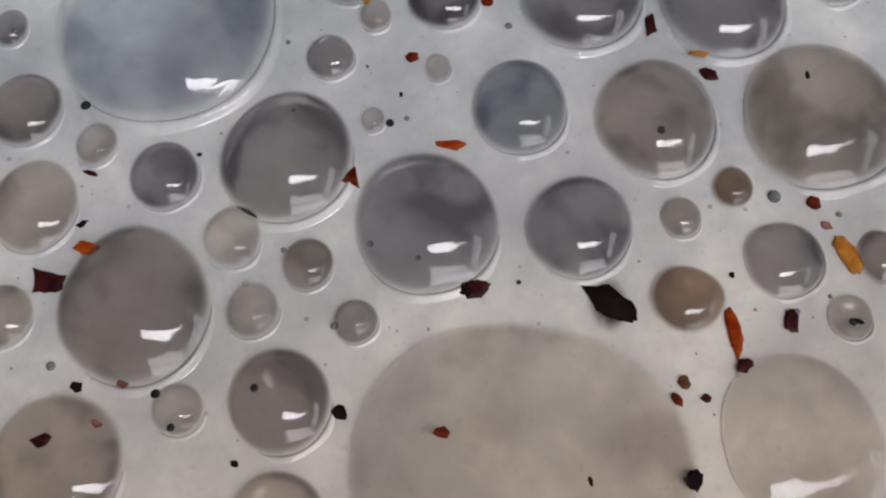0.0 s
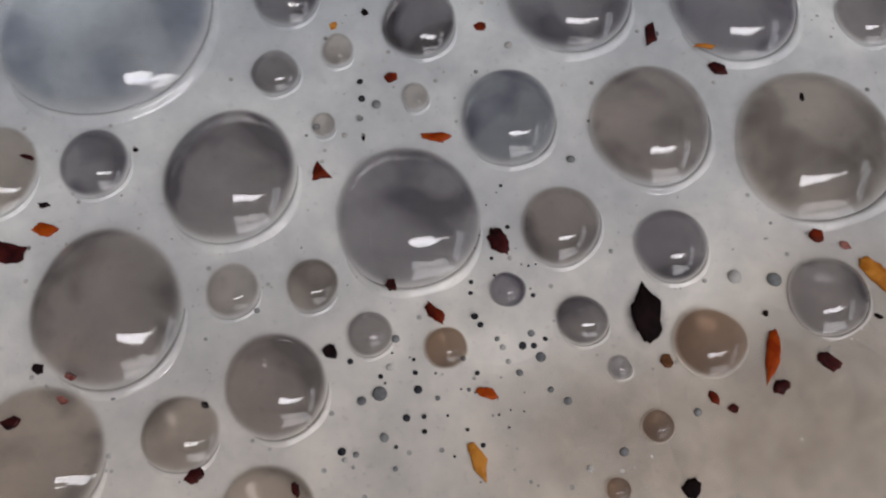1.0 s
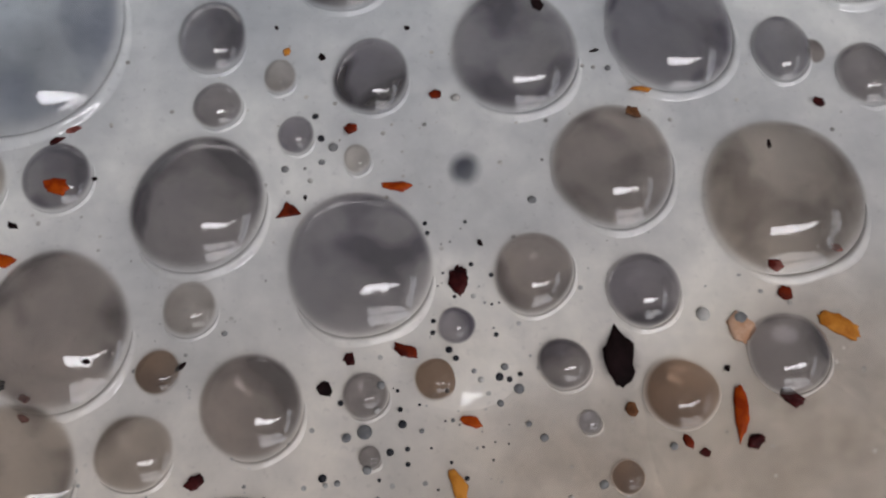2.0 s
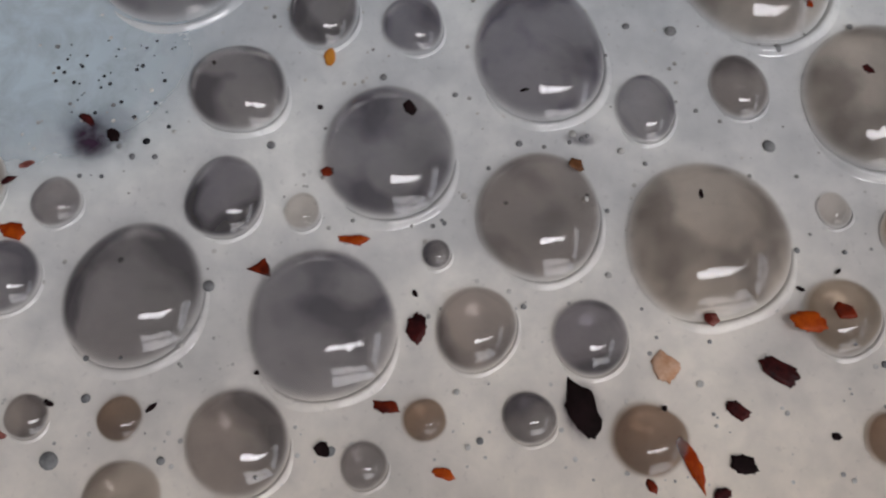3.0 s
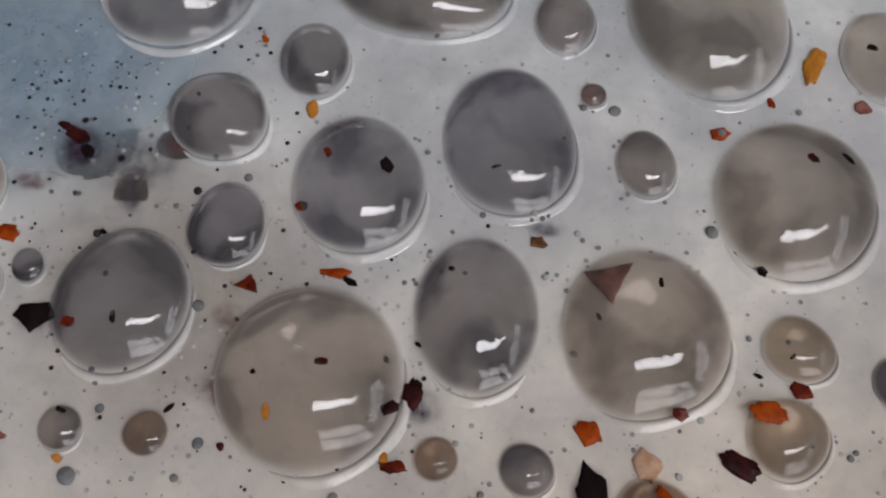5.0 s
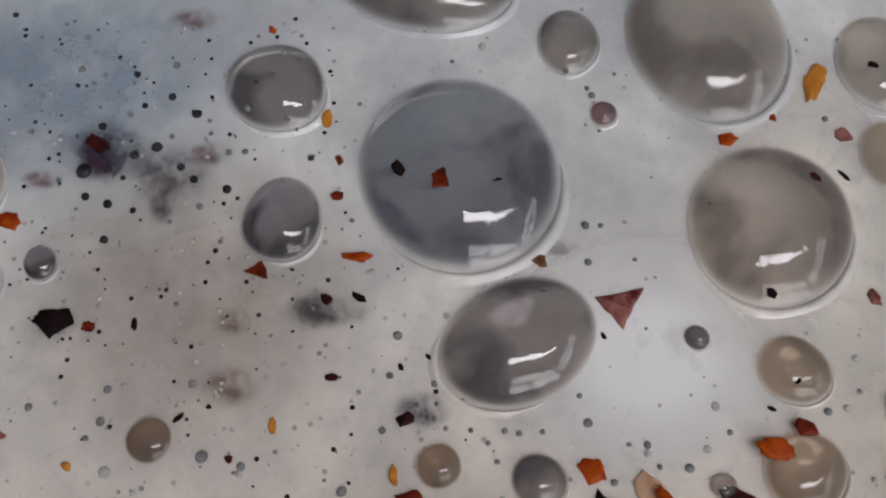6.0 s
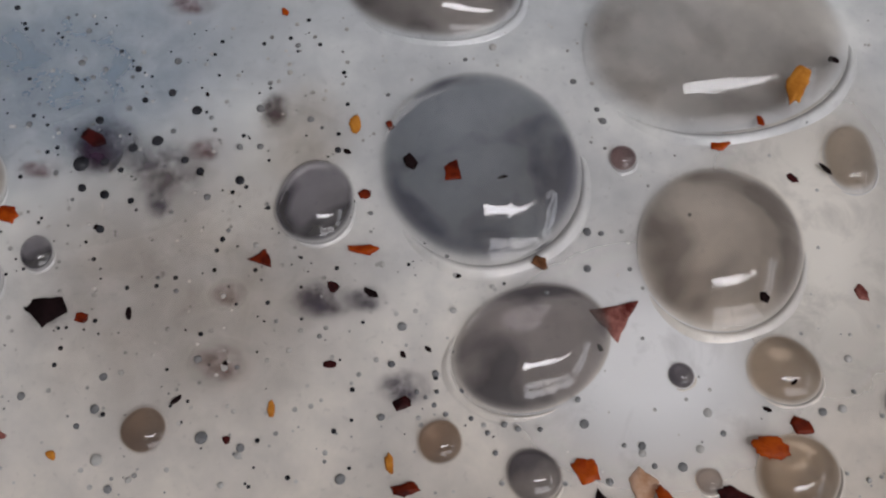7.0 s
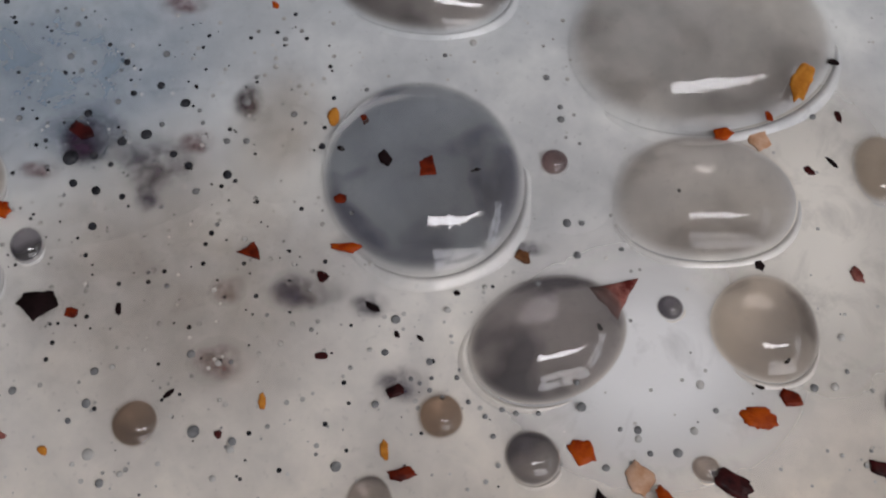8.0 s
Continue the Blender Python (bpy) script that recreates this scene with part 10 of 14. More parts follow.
    drift(d130, [(0, -40.82, -17.19, -0.8), (2.56, -40.82, -17.19, -0.8), (2.68, -40.82, -17.19, 0.01), (2.8, -41.14, -17.87, 0.01), (3, -42.55, -19.08, 0.01), (3.5, -43.1, -19.38, 0.01), (4, -43.3, -20.56, 0.01), (4.5, -42.3, -19.72, 0.01), (5.2, -40.34, -20.63, 0.01), (5.25, -40.28, -20.7, 0.01), (5.37, -40.28, -20.7, -0.8), (8, -40.28, -20.7, -0.8)])
    drift(d131, [(0, -44.65, -25.15, -0.8), (2.63, -44.65, -25.15, -0.8), (2.75, -44.65, -25.15, 0.01), (2.8, -44.76, -25.43, 0.01), (3, -45.94, -26.44, 0.01), (3.5, -46.81, -26.7, 0.01), (4, -47.04, -27.8, 0.01), (4.5, -45.49, -27.43, 0.01), (5.12, -43.56, -28.25, 0.01), (5.24, -43.56, -28.25, -0.8), (8, -43.56, -28.25, -0.8)])
    drift(d132, [(0, 3.3, 5.98, -0.8), (2.61, 3.3, 5.98, -0.8), (2.73, 3.3, 5.98, 0.01), (2.8, 2.78, 5.42, 0.01), (3, 0.19, 3.52, 0.01), (3.5, -2.77, -0.3, 0.01), (4, -4.71, -2.71, 0.01), (4.5, -4.54, -3.53, 0.15), (5.2, -3.1, -4.8, 0.01), (5.21, -3.1, -4.8, 0.01), (5.33, -3.1, -4.8, -0.8), (8, -3.1, -4.8, -0.8)])
    drift(d133, [(0, 2.52, 6.26, -0.8), (2.53, 2.52, 6.26, -0.8), (2.65, 2.52, 6.26, 0.23), (2.8, 1.3, 5.04, 0.01), (3, -1.28, 3.11, 0.01), (3.5, -4.19, -0.69, 0.01), (4, -6.07, -3.04, 0.01), (4.5, -5.88, -3.63, 0.01), (5.2, -4.31, -4.88, 0.01), (5.27, -4.22, -4.97, 0.01), (5.39, -4.22, -4.97, -0.8), (8, -4.22, -4.97, -0.8)])
    drift(d134, [(0, 4.25, 7.74, -0.8), (2.46, 4.25, 7.74, -0.8), (2.58, 4.25, 7.74, 0.01), (2.8, 2.42, 5.8, 0.01), (3, -0.16, 3.89, 0.01), (3.5, -3.13, 0.08, 0.01), (4, -5.06, -2.28, 0.01), (4.5, -4.9, -3.01, 0.03), (5.14, -3.47, -4.21, 0.01), (5.26, -3.47, -4.21, -0.8), (8, -3.47, -4.21, -0.8)])
    drift(d135, [(0, 22.51, 20.04, -0.8), (2.39, 22.51, 20.04, -0.8), (2.51, 22.51, 20.04, 0.15), (2.8, 19.96, 17.92, 0.01), (3, 17.1, 16.27, 0.01), (3.5, 12.96, 11.91, 0.01), (4, 10.77, 8.98, 0.01), (4.5, 10.98, 6.59, 0.38), (5.14, 11.8, 4.73, 0.33), (5.26, 11.8, 4.73, -0.8), (8, 11.8, 4.73, -0.8)])
    drift(d136, [(0, 22.25, 18.17, -0.8), (2.55, 22.25, 18.17, -0.8), (2.67, 22.25, 18.17, 0.01), (2.8, 21.08, 17.13, 0.01), (3, 18.19, 15.49, 0.01), (3.5, 14.03, 11.1, 0.01), (4, 11.82, 8.13, 0.01), (4.5, 12.04, 5.92, 0.14), (5.2, 12.82, 3.91, 0.05), (5.22, 12.82, 3.91, 0.05), (5.34, 12.82, 3.91, -0.8), (8, 12.82, 3.91, -0.8)])
    drift(d137, [(0, 21.28, 18.31, -0.8), (2.46, 21.28, 18.31, -0.8), (2.58, 21.28, 18.31, 0.01), (2.8, 19.5, 16.68, 0.01), (3, 16.62, 15.02, 0.01), (3.5, 12.55, 10.69, 0.01), (4, 10.32, 7.83, 0.01), (4.5, 10.57, 5.59, 0.23), (5.09, 11.34, 3.85, 0.12), (5.21, 11.34, 3.85, -0.8), (8, 11.34, 3.85, -0.8)])
    drift(d138, [(0, 22.63, 18.19, -0.8), (2.6, 22.63, 18.19, -0.8), (2.72, 22.63, 18.19, 0.01), (2.8, 21.91, 17.58, 0.01), (3, 19.01, 15.95, 0.01), (3.5, 14.78, 11.5, 0.01), (4, 12.59, 8.45, 0.01), (4.5, 12.78, 6.24, 0.11), (5.14, 13.51, 4.34, 0.04), (5.26, 13.51, 4.34, -0.8), (8, 13.51, 4.34, -0.8)])
    drift(d139, [(0, 47.37, 16.76, -0.8), (2.51, 47.37, 16.76, -0.8), (2.63, 47.37, 16.76, 0.01), (2.8, 45.84, 15.51, 0.01), (3, 42.77, 14.43, 0.01), (3.5, 37.86, 10.69, 0.01), (4, 35.07, 7.33, 0.01), (4.5, 33.88, 4.66, 0.01), (5.05, 34.1, 2.18, 0.09), (5.17, 34.1, 2.18, -0.8), (8, 34.1, 2.18, -0.8)])
    drift(d140, [(0, 29.6, 35.42, -0.8), (2.56, 29.6, 35.42, -0.8), (2.68, 29.6, 35.42, 0.01), (2.8, 28.04, 34.41, 0.01), (3, 25.17, 32.89, 0.01), (3.5, 20.48, 28.55, 0.01), (4, 18.17, 25.36, 0.01), (4.5, 17.87, 22.38, 0.01), (5.18, 18.86, 19.98, 0.01), (5.3, 18.86, 19.98, -0.8), (8, 18.86, 19.98, -0.8)])
    drift(d141, [(0, 36.13, 34.7, -0.8), (2.53, 36.13, 34.7, -0.8), (2.65, 36.13, 34.7, 0.01), (2.8, 34.31, 33.46, 0.01), (3, 31.28, 32.1, 0.01), (3.5, 26.21, 27.84, 0.01), (4, 23.38, 24.65, 0.01), (4.5, 22.29, 22.05, 0.01), (5.2, 23, 19.35, 0.01), (5.24, 23, 19.35, 0.01), (5.36, 23, 19.35, -0.8), (8, 23, 19.35, -0.8)])
    drift(d142, [(0, 49.43, 31.22, -0.8), (2.58, 49.43, 31.22, -0.8), (2.7, 49.43, 31.22, 0.14), (2.8, 48.53, 30.54, 0.14), (3, 45.6, 29.25, 0.17), (3.5, 40.56, 25.45, 0.01), (4, 37.45, 21.7, 0.01), (4.5, 35.98, 18.58, 0.04), (5.07, 36.73, 16.25, 0.07), (5.19, 36.73, 16.25, -0.8), (8, 36.73, 16.25, -0.8)])
    drift(d143, [(0, 7.78, 27.41, -0.8), (2.41, 7.78, 27.41, -0.8), (2.53, 7.78, 27.41, 0.01), (2.8, 4.39, 24.37, 0.01), (3, 1.65, 22.13, 0.01), (3.5, -2.17, 18.13, 0.01), (4, -3.99, 16.25, 0.01), (4.5, -3.71, 14.81, 0.01), (5.06, -1.93, 13.47, 0.15), (5.18, -1.93, 13.47, -0.8), (8, -1.93, 13.47, -0.8)])
    drift(d144, [(0, -1.66, 30.97, -0.8), (2.38, -1.66, 30.97, -0.8), (2.5, -1.66, 30.97, 0.1), (2.8, -5.27, 27.34, 0.01), (3, -8.01, 24.82, 0.01), (3.5, -11.63, 21.11, 0.01), (4, -13.34, 19.65, 0.01), (4.5, -13.11, 18.41, 1), (5.09, -10.65, 16.78, 1.77), (5.21, -10.65, 16.78, -0.8), (8, -10.65, 16.78, -0.8)])
    drift(d145, [(0, -18.68, 18.58, -0.8), (2.54, -18.68, 18.58, -0.8), (2.66, -18.68, 18.58, 0.01), (2.8, -20.17, 16.8, 0.01), (3, -22.56, 14.61, 0.01), (3.5, -25.69, 11.91, 0.01), (4, -27.25, 10.33, 0.01), (4.5, -27.27, 10.34, 0.01), (5.2, -23.92, 9.68, 0.02), (5.3, -23.54, 9.63, 0.05), (5.42, -23.54, 9.63, -0.8), (8, -23.54, 9.63, -0.8)])
    drift(d146, [(0, -8.12, 5.4, -0.8), (2.39, -8.12, 5.4, -0.8), (2.51, -8.12, 5.4, 0.21), (2.8, -9.64, 3.24, 0.05), (3, -12.23, 0.89, 0.03), (3.5, -14.78, -2.2, 0.01), (4, -16.55, -3.73, 0.01), (4.5, -16.53, -3.73, 0.2), (5.18, -14.21, -3.75, 0.06), (5.3, -14.21, -3.75, -0.8), (8, -14.21, -3.75, -0.8)])
    drift(d147, [(0, 3.5, -16.1, -0.8), (2.57, 3.5, -16.1, -0.8), (2.69, 3.5, -16.1, 0.01), (2.8, 3.12, -16.8, 0.01), (3, 1.65, -18.3, 0.01), (3.5, 0.07, -21.74, 0.01), (4, -1.02, -24.23, 0.01), (4.5, 0.38, -23.29, 0.01), (5.1, 1.5, -24.51, 0.03), (5.22, 1.5, -24.51, -0.8), (8, 1.5, -24.51, -0.8)])
    drift(d148, [(0, 6.55, -20.91, -0.8), (2.39, 6.55, -20.91, -0.8), (2.51, 6.55, -20.91, 0.01), (2.8, 5.62, -22.65, 0.01), (3, 4.32, -24.13, 0.01), (3.5, 2.69, -27.35, 0.01), (4, 1.66, -29.94, 0.01), (4.5, 3.2, -29.12, 0.01), (5.2, 4.37, -30.61, 0.01), (5.32, 4.37, -30.61, -0.8), (8, 4.37, -30.61, -0.8)])
    drift(d149, [(0, -12.94, -23.11, -0.8), (2.6, -12.94, -23.11, -0.8), (2.72, -12.94, -23.11, 0.01), (2.8, -13.04, -23.63, 0.01), (3, -13.18, -25.34, 0.01), (3.5, -14.01, -27.87, 0.09), (4, -14.9, -29.89, 0.02), (4.5, -14.09, -29.34, 0.01), (5.2, -12.53, -30.95, 0.01), (5.23, -12.53, -30.95, 0.01), (5.35, -12.53, -30.95, -0.8), (8, -12.53, -30.95, -0.8)])
    drift(d150, [(0, -31.51, -24.85, -0.8), (2.58, -31.51, -24.85, -0.8), (2.7, -31.51, -24.85, 0.01), (2.8, -31.72, -25.37, 0.01), (3, -32.87, -26.45, 0.01), (3.5, -32.77, -27.02, 0.01), (4, -32.85, -28.43, 0.01), (4.5, -32.49, -27.6, 0.01), (5.12, -31.04, -28.52, 0.01), (5.24, -31.04, -28.52, -0.8), (8, -31.04, -28.52, -0.8)])
    drift(d151, [(0, -40.71, -11.26, -0.8), (2.42, -40.71, -11.26, -0.8), (2.54, -40.71, -11.26, 0.01), (2.8, -41.49, -12.99, 0.04), (3, -43.04, -14.24, 0.29), (3.5, -44.12, -14.89, 1.32), (4, -44.49, -16.2, 1.59), (4.5, -43.68, -15.34, 1.35), (5.2, -41.75, -15.82, 0.3), (5.3, -41.69, -15.86, 0.01), (5.42, -41.69, -15.86, -0.8), (8, -41.69, -15.86, -0.8)])
    drift(d152, [(0, 13.45, -4.45, -0.8), (2.45, 13.45, -4.45, -0.8), (2.57, 13.45, -4.45, 0.01), (2.8, 12.08, -6.12, 0.01), (3, 9.94, -7.59, 0.01), (3.5, 7.3, -11.36, 0.01), (4, 5.71, -14.12, 0.04), (4.5, 6.22, -15.35, 1.37), (5.11, 7.34, -17.03, 1.64), (5.23, 7.34, -17.03, -0.8), (8, 7.34, -17.03, -0.8)])
    drift(d153, [(0, 21.33, 8.17, -0.8), (2.59, 21.33, 8.17, -0.8), (2.71, 21.33, 8.17, 1.92), (2.8, 20.67, 7.53, 1.88), (3, 17.96, 6.01, 1.89), (3.5, 14.19, 2, 1.89), (4, 11.9, -0.32, 0.85), (4.5, 12.07, -1.94, 0.01), (5.2, 12.86, -4.01, 0.03), (5.22, 12.86, -4.01, 0.04), (5.34, 12.86, -4.01, -0.8), (8, 12.86, -4.01, -0.8)])
    drift(d154, [(0, 23.18, 10.37, -0.8), (2.39, 23.18, 10.37, -0.8), (2.51, 23.18, 10.37, 1.66), (2.8, 21.03, 8.26, 1.53), (3, 18.27, 6.71, 1.58), (3.5, 14.46, 2.65, 1.62), (4, 12.23, 0.39, 0.36), (4.5, 12.37, -1.42, 0.01), (5.2, 13.13, -3.49, 0.01), (5.23, 13.13, -3.49, 0.01), (5.35, 13.13, -3.49, -0.8), (8, 13.13, -3.49, -0.8)])
    drift(d155, [(0, 48.8, 2.02, -0.8), (2.41, 48.8, 2.02, -0.8), (2.53, 48.8, 2.02, 0.2), (2.8, 47.19, 0.85, 0.04), (3, 44.55, -0.22, 0.07), (3.5, 40.62, -3.19, 0.05), (4, 37.97, -6.75, 0.11), (4.5, 37.27, -8.94, 0.01), (5.11, 37.25, -11.88, 0.01), (5.23, 37.25, -11.88, -0.8), (8, 37.25, -11.88, -0.8)])
    drift(d156, [(0, 31.89, 15.4, -0.8), (2.42, 31.89, 15.4, -0.8), (2.54, 31.89, 15.4, 0.01), (2.8, 29.15, 13.31, 0.01), (3, 26.33, 11.89, 0.01), (3.5, 21.89, 7.48, 0.01), (4, 19.72, 3.99, 0.02), (4.5, 19.27, 1.79, 0.3), (5.2, 19.81, -0.64, 0.16), (5.28, 19.86, -0.81, 0.01), (5.4, 19.86, -0.81, -0.8), (8, 19.86, -0.81, -0.8)])
    drift(d157, [(0, 38.48, 21.93, -0.8), (2.55, 38.48, 21.93, -0.8), (2.67, 38.48, 21.93, 0.01), (2.8, 36.85, 20.79, 0.01), (3, 33.64, 19.73, 0.01), (3.5, 28.3, 15.2, 0.01), (4, 25.3, 12.02, 0.01), (4.5, 23.7, 9.76, 0.01), (5.08, 23.8, 7.4, 0.09), (5.2, 23.8, 7.4, -0.8), (8, 23.8, 7.4, -0.8)])
    drift(d158, [(0, 34.16, -15.37, -0.8), (2.49, 34.16, -15.37, -0.8), (2.61, 34.16, -15.37, 0.01), (2.8, 32.9, -16.48, 0.01), (3, 30.79, -17.3, 0.01), (3.5, 28.22, -20.4, 0.01), (4, 26.85, -23.91, 0.01), (4.5, 27.1, -25.81, 0.01), (5.05, 27.33, -28.38, 0.01), (5.17, 27.33, -28.38, -0.8), (8, 27.33, -28.38, -0.8)])
    drift(d159, [(0, -18.08, 40.06, -0.8), (2.41, -18.08, 40.06, -0.8), (2.53, -18.08, 40.06, 0.01), (2.8, -20.86, 36.79, 0.01), (3, -23.32, 34.47, 0.01), (3.5, -26.71, 31.7, 0.01), (4, -28.45, 30.03, 0.01), (4.5, -27.99, 29.35, 0.01), (5.06, -25.17, 28.24, 0.01), (5.18, -25.17, 28.24, -0.8), (8, -25.17, 28.24, -0.8)])
    drift(d160, [(0, -36.54, -12.06, -0.8), (2.55, -36.54, -12.06, -0.8), (2.67, -36.54, -12.06, 0.68), (2.8, -36.78, -13.12, 1.22), (3, -38.54, -14.44, 1.3), (3.5, -39.86, -14.79, 0.96), (4, -40.36, -16.13, 0.98), (4.5, -39.93, -15.06, 0.72), (5.07, -37.98, -15.69, 0.68), (5.19, -37.98, -15.69, -0.8), (8, -37.98, -15.69, -0.8)])
    drift(d161, [(0, -41.94, 28.57, -0.8), (2.42, -41.94, 28.57, -0.8), (2.54, -41.94, 28.57, 0.01), (2.8, -43.69, 26.2, 0.01), (3, -45.74, 24.99, 0.01), (3.5, -49.07, 24.57, 0.01), (4, -50.85, 23.07, 0.01), (4.5, -50.97, 23.4, 0.01), (5.12, -47.99, 22.54, 0.01), (5.24, -47.99, 22.54, -0.8), (8, -47.99, 22.54, -0.8)])
    drift(d162, [(0, -48.87, 33.32, -0.8), (2.43, -48.87, 33.32, -0.8), (2.55, -48.87, 33.32, 0.01), (2.8, -50.67, 30.92, 0.01), (3, -52.67, 29.61, 0.01), (3.5, -55.82, 28.99, 0.01), (4, -57.68, 27.41, 0.01), (4.5, -57.7, 27.68, 0.01), (5.2, -54.5, 26.73, 0.01), (5.25, -54.5, 26.73, 0.01), (5.37, -54.5, 26.73, -0.8), (8, -54.5, 26.73, -0.8)])
    drift(d163, [(0, 24.08, 7.04, -0.8), (2.63, 24.08, 7.04, -0.8), (2.75, 24.08, 7.04, 0.08), (2.8, 23.66, 6.64, 0.08), (3, 21, 5.19, 0.06), (3.5, 17.21, 1.2, 0.07), (4, 14.93, -1.72, 0.01), (4.5, 14.81, -3.64, 0.12), (5.15, 15.4, -5.78, 0.3), (5.27, 15.4, -5.78, -0.8), (8, 15.4, -5.78, -0.8)])
    drift(d164, [(0, 8.52, 45.61, -0.8), (2.42, 8.52, 45.61, -0.8), (2.54, 8.52, 45.61, 0.01), (2.8, 5.7, 42.98, 0.01), (3, 2.84, 39.92, 0.01), (3.5, -1.1, 35.83, 0.01), (4, -2.78, 34.23, 0.01), (4.5, -2.06, 32.19, 0.56), (5.2, -0.6, 31.05, 0.27), (5.25, -0.6, 31.06, 0.25), (5.37, -0.6, 31.06, -0.8), (8, -0.6, 31.06, -0.8)])
    drift(d165, [(0, 11.48, 7.73, -0.8), (2.55, 11.48, 7.73, -0.8), (2.67, 11.48, 7.73, 2.64), (2.8, 10.47, 6.74, 2.65), (3, 7.9, 5.13, 2.73), (3.5, 4.48, 1.23, 2.86), (4, 1.77, -1.34, 3.19), (4.5, 1.64, -2.95, 2.81), (5.06, 2.74, -4.19, 2.63), (5.18, 2.74, -4.19, -0.8), (8, 2.74, -4.19, -0.8)])
    drift(d166, [(0, 56.14, -13.01, -0.8), (2.56, 56.14, -13.01, -0.8), (2.68, 56.14, -13.01, 0.01), (2.8, 55.33, -13.71, 0.01), (3, 53.31, -14.94, 0.01), (3.5, 50.37, -18.01, 0.01), (4, 48.03, -21.66, 0.01), (4.5, 47.54, -23.53, 0.01), (5.13, 47.53, -26.43, 0.01), (5.25, 47.53, -26.43, -0.8), (8, 47.53, -26.43, -0.8)])
    drift(d167, [(0, 54.57, -9.64, -0.8), (2.41, 54.57, -9.64, -0.8), (2.53, 54.57, -9.64, 0.01), (2.8, 52.59, -11.15, 0.14), (3, 49.71, -12.64, 0.98), (3.5, 45.93, -16.36, 1.72), (4, 43.12, -20.36, 1.77), (4.5, 42.55, -22.34, 1.71), (5.18, 42.65, -25.4, 1.8), (5.3, 42.65, -25.4, -0.8), (8, 42.65, -25.4, -0.8)])
    drift(d168, [(0, -35.67, 0.57, -0.8), (2.47, -35.67, 0.57, -0.8), (2.59, -35.67, 0.57, 3.67), (2.8, -36.85, -1.54, 3.52), (3, -39.16, -2.82, 3.6), (3.5, -42.42, -3.54, 3.67), (4, -43.59, -5.01, 3.65), (4.5, -43.36, -4.29, 3.75), (5.11, -40.56, -4.61, 3.8), (5.23, -40.56, -4.61, -0.8), (8, -40.56, -4.61, -0.8)])
    drift(d169, [(0, -28.84, -9.1, -0.8), (2.39, -28.84, -9.1, -0.8), (2.51, -28.84, -9.1, 0.27), (2.8, -29.72, -11.47, 0.72), (3, -31.75, -12.68, 0.3), (3.5, -33.16, -13.14, 0.01), (4, -33.79, -14.53, 0.01), (4.5, -33.42, -13.53, 0.01), (5.2, -31.35, -14.37, 0.01), (5.26, -31.32, -14.48, 0.01), (5.38, -31.32, -14.48, -0.8), (8, -31.32, -14.48, -0.8)])
    drift(d170, [(0, -31.18, 20.85, -0.8), (2.43, -31.18, 20.85, -0.8), (2.55, -31.18, 20.85, 0.01), (2.8, -33.34, 18.13, 0.01), (3, -35.46, 16.61, 0.01), (3.5, -38.56, 15.2, 0.01), (4, -40.11, 13.61, 0.01), (4.5, -40.13, 13.76, 0.01), (5.14, -37.14, 13.16, 0.01), (5.26, -37.14, 13.16, -0.8), (8, -37.14, 13.16, -0.8)])
    drift(d171, [(0, -38.12, 28.67, -0.8), (2.62, -38.12, 28.67, -0.8), (2.74, -38.12, 28.67, 0.01), (2.8, -38.62, 28.05, 0.01), (3, -40.67, 26.6, 0.01), (3.5, -43.84, 25.45, 0.01), (4, -45.56, 23.76, 0.01), (4.5, -45.6, 23.89, 0.01), (5.2, -42.38, 23.05, 0.01), (5.25, -42.23, 23.01, 0.01), (5.37, -42.23, 23.01, -0.8), (8, -42.23, 23.01, -0.8)])
    drift(d172, [(0, -8.49, 25.21, -0.8), (0.53, -8.49, 25.21, -0.8), (0.65, -8.49, 25.21, 0.01), (1, -11.19, 24.14, 0.01), (1.5, -14.26, 22.21, 0.01), (2.2, -18.93, 15.86, 0.53), (2.49, -21.73, 11.8, 1.97), (2.61, -21.73, 11.8, -0.8), (8, -21.73, 11.8, -0.8)])
    drift(d173, [(0, -9.3, 22.28, -0.8), (0.66, -9.3, 22.28, -0.8), (0.78, -9.3, 22.28, 0.01), (1, -10.88, 21.54, 0.01), (1.5, -13.54, 19.1, 0.01), (2.2, -18.13, 13.27, 0.01), (2.27, -18.72, 12.66, 0.03), (2.39, -18.72, 12.66, -0.8), (8, -18.72, 12.66, -0.8)])
    drift(d174, [(0, -6.25, 22.29, -0.8), (0.49, -6.25, 22.29, -0.8), (0.61, -6.25, 22.29, 0.01), (1, -8.9, 20.68, 0.01), (1.5, -11.71, 18.06, 0.01), (2.2, -16.25, 11.96, 0.01), (2.42, -18.14, 9.73, 0.07), (2.54, -18.14, 9.73, -0.8), (8, -18.14, 9.73, -0.8)])
    drift(d175, [(0, -8.84, 19.79, -0.8), (0.58, -8.84, 19.79, -0.8), (0.7, -8.84, 19.79, 0.01), (1, -11.02, 18.56, 0.01), (1.5, -13.23, 15.61, 0.09), (2.2, -17.55, 9.92, 0.01), (2.47, -19.49, 7.4, 0.01), (2.59, -19.49, 7.4, -0.8), (8, -19.49, 7.4, -0.8)])
    drift(d176, [(0, -10.72, 16.86, -0.8), (0.57, -10.72, 16.86, -0.8), (0.69, -10.72, 16.86, 0.01), (1, -12.96, 16.03, 0.01), (1.5, -14.75, 12.9, 0.41), (2.2, -18.62, 7.4, 0.01), (2.39, -19.66, 5.73, 0.01), (2.51, -19.66, 5.73, -0.8), (8, -19.66, 5.73, -0.8)])
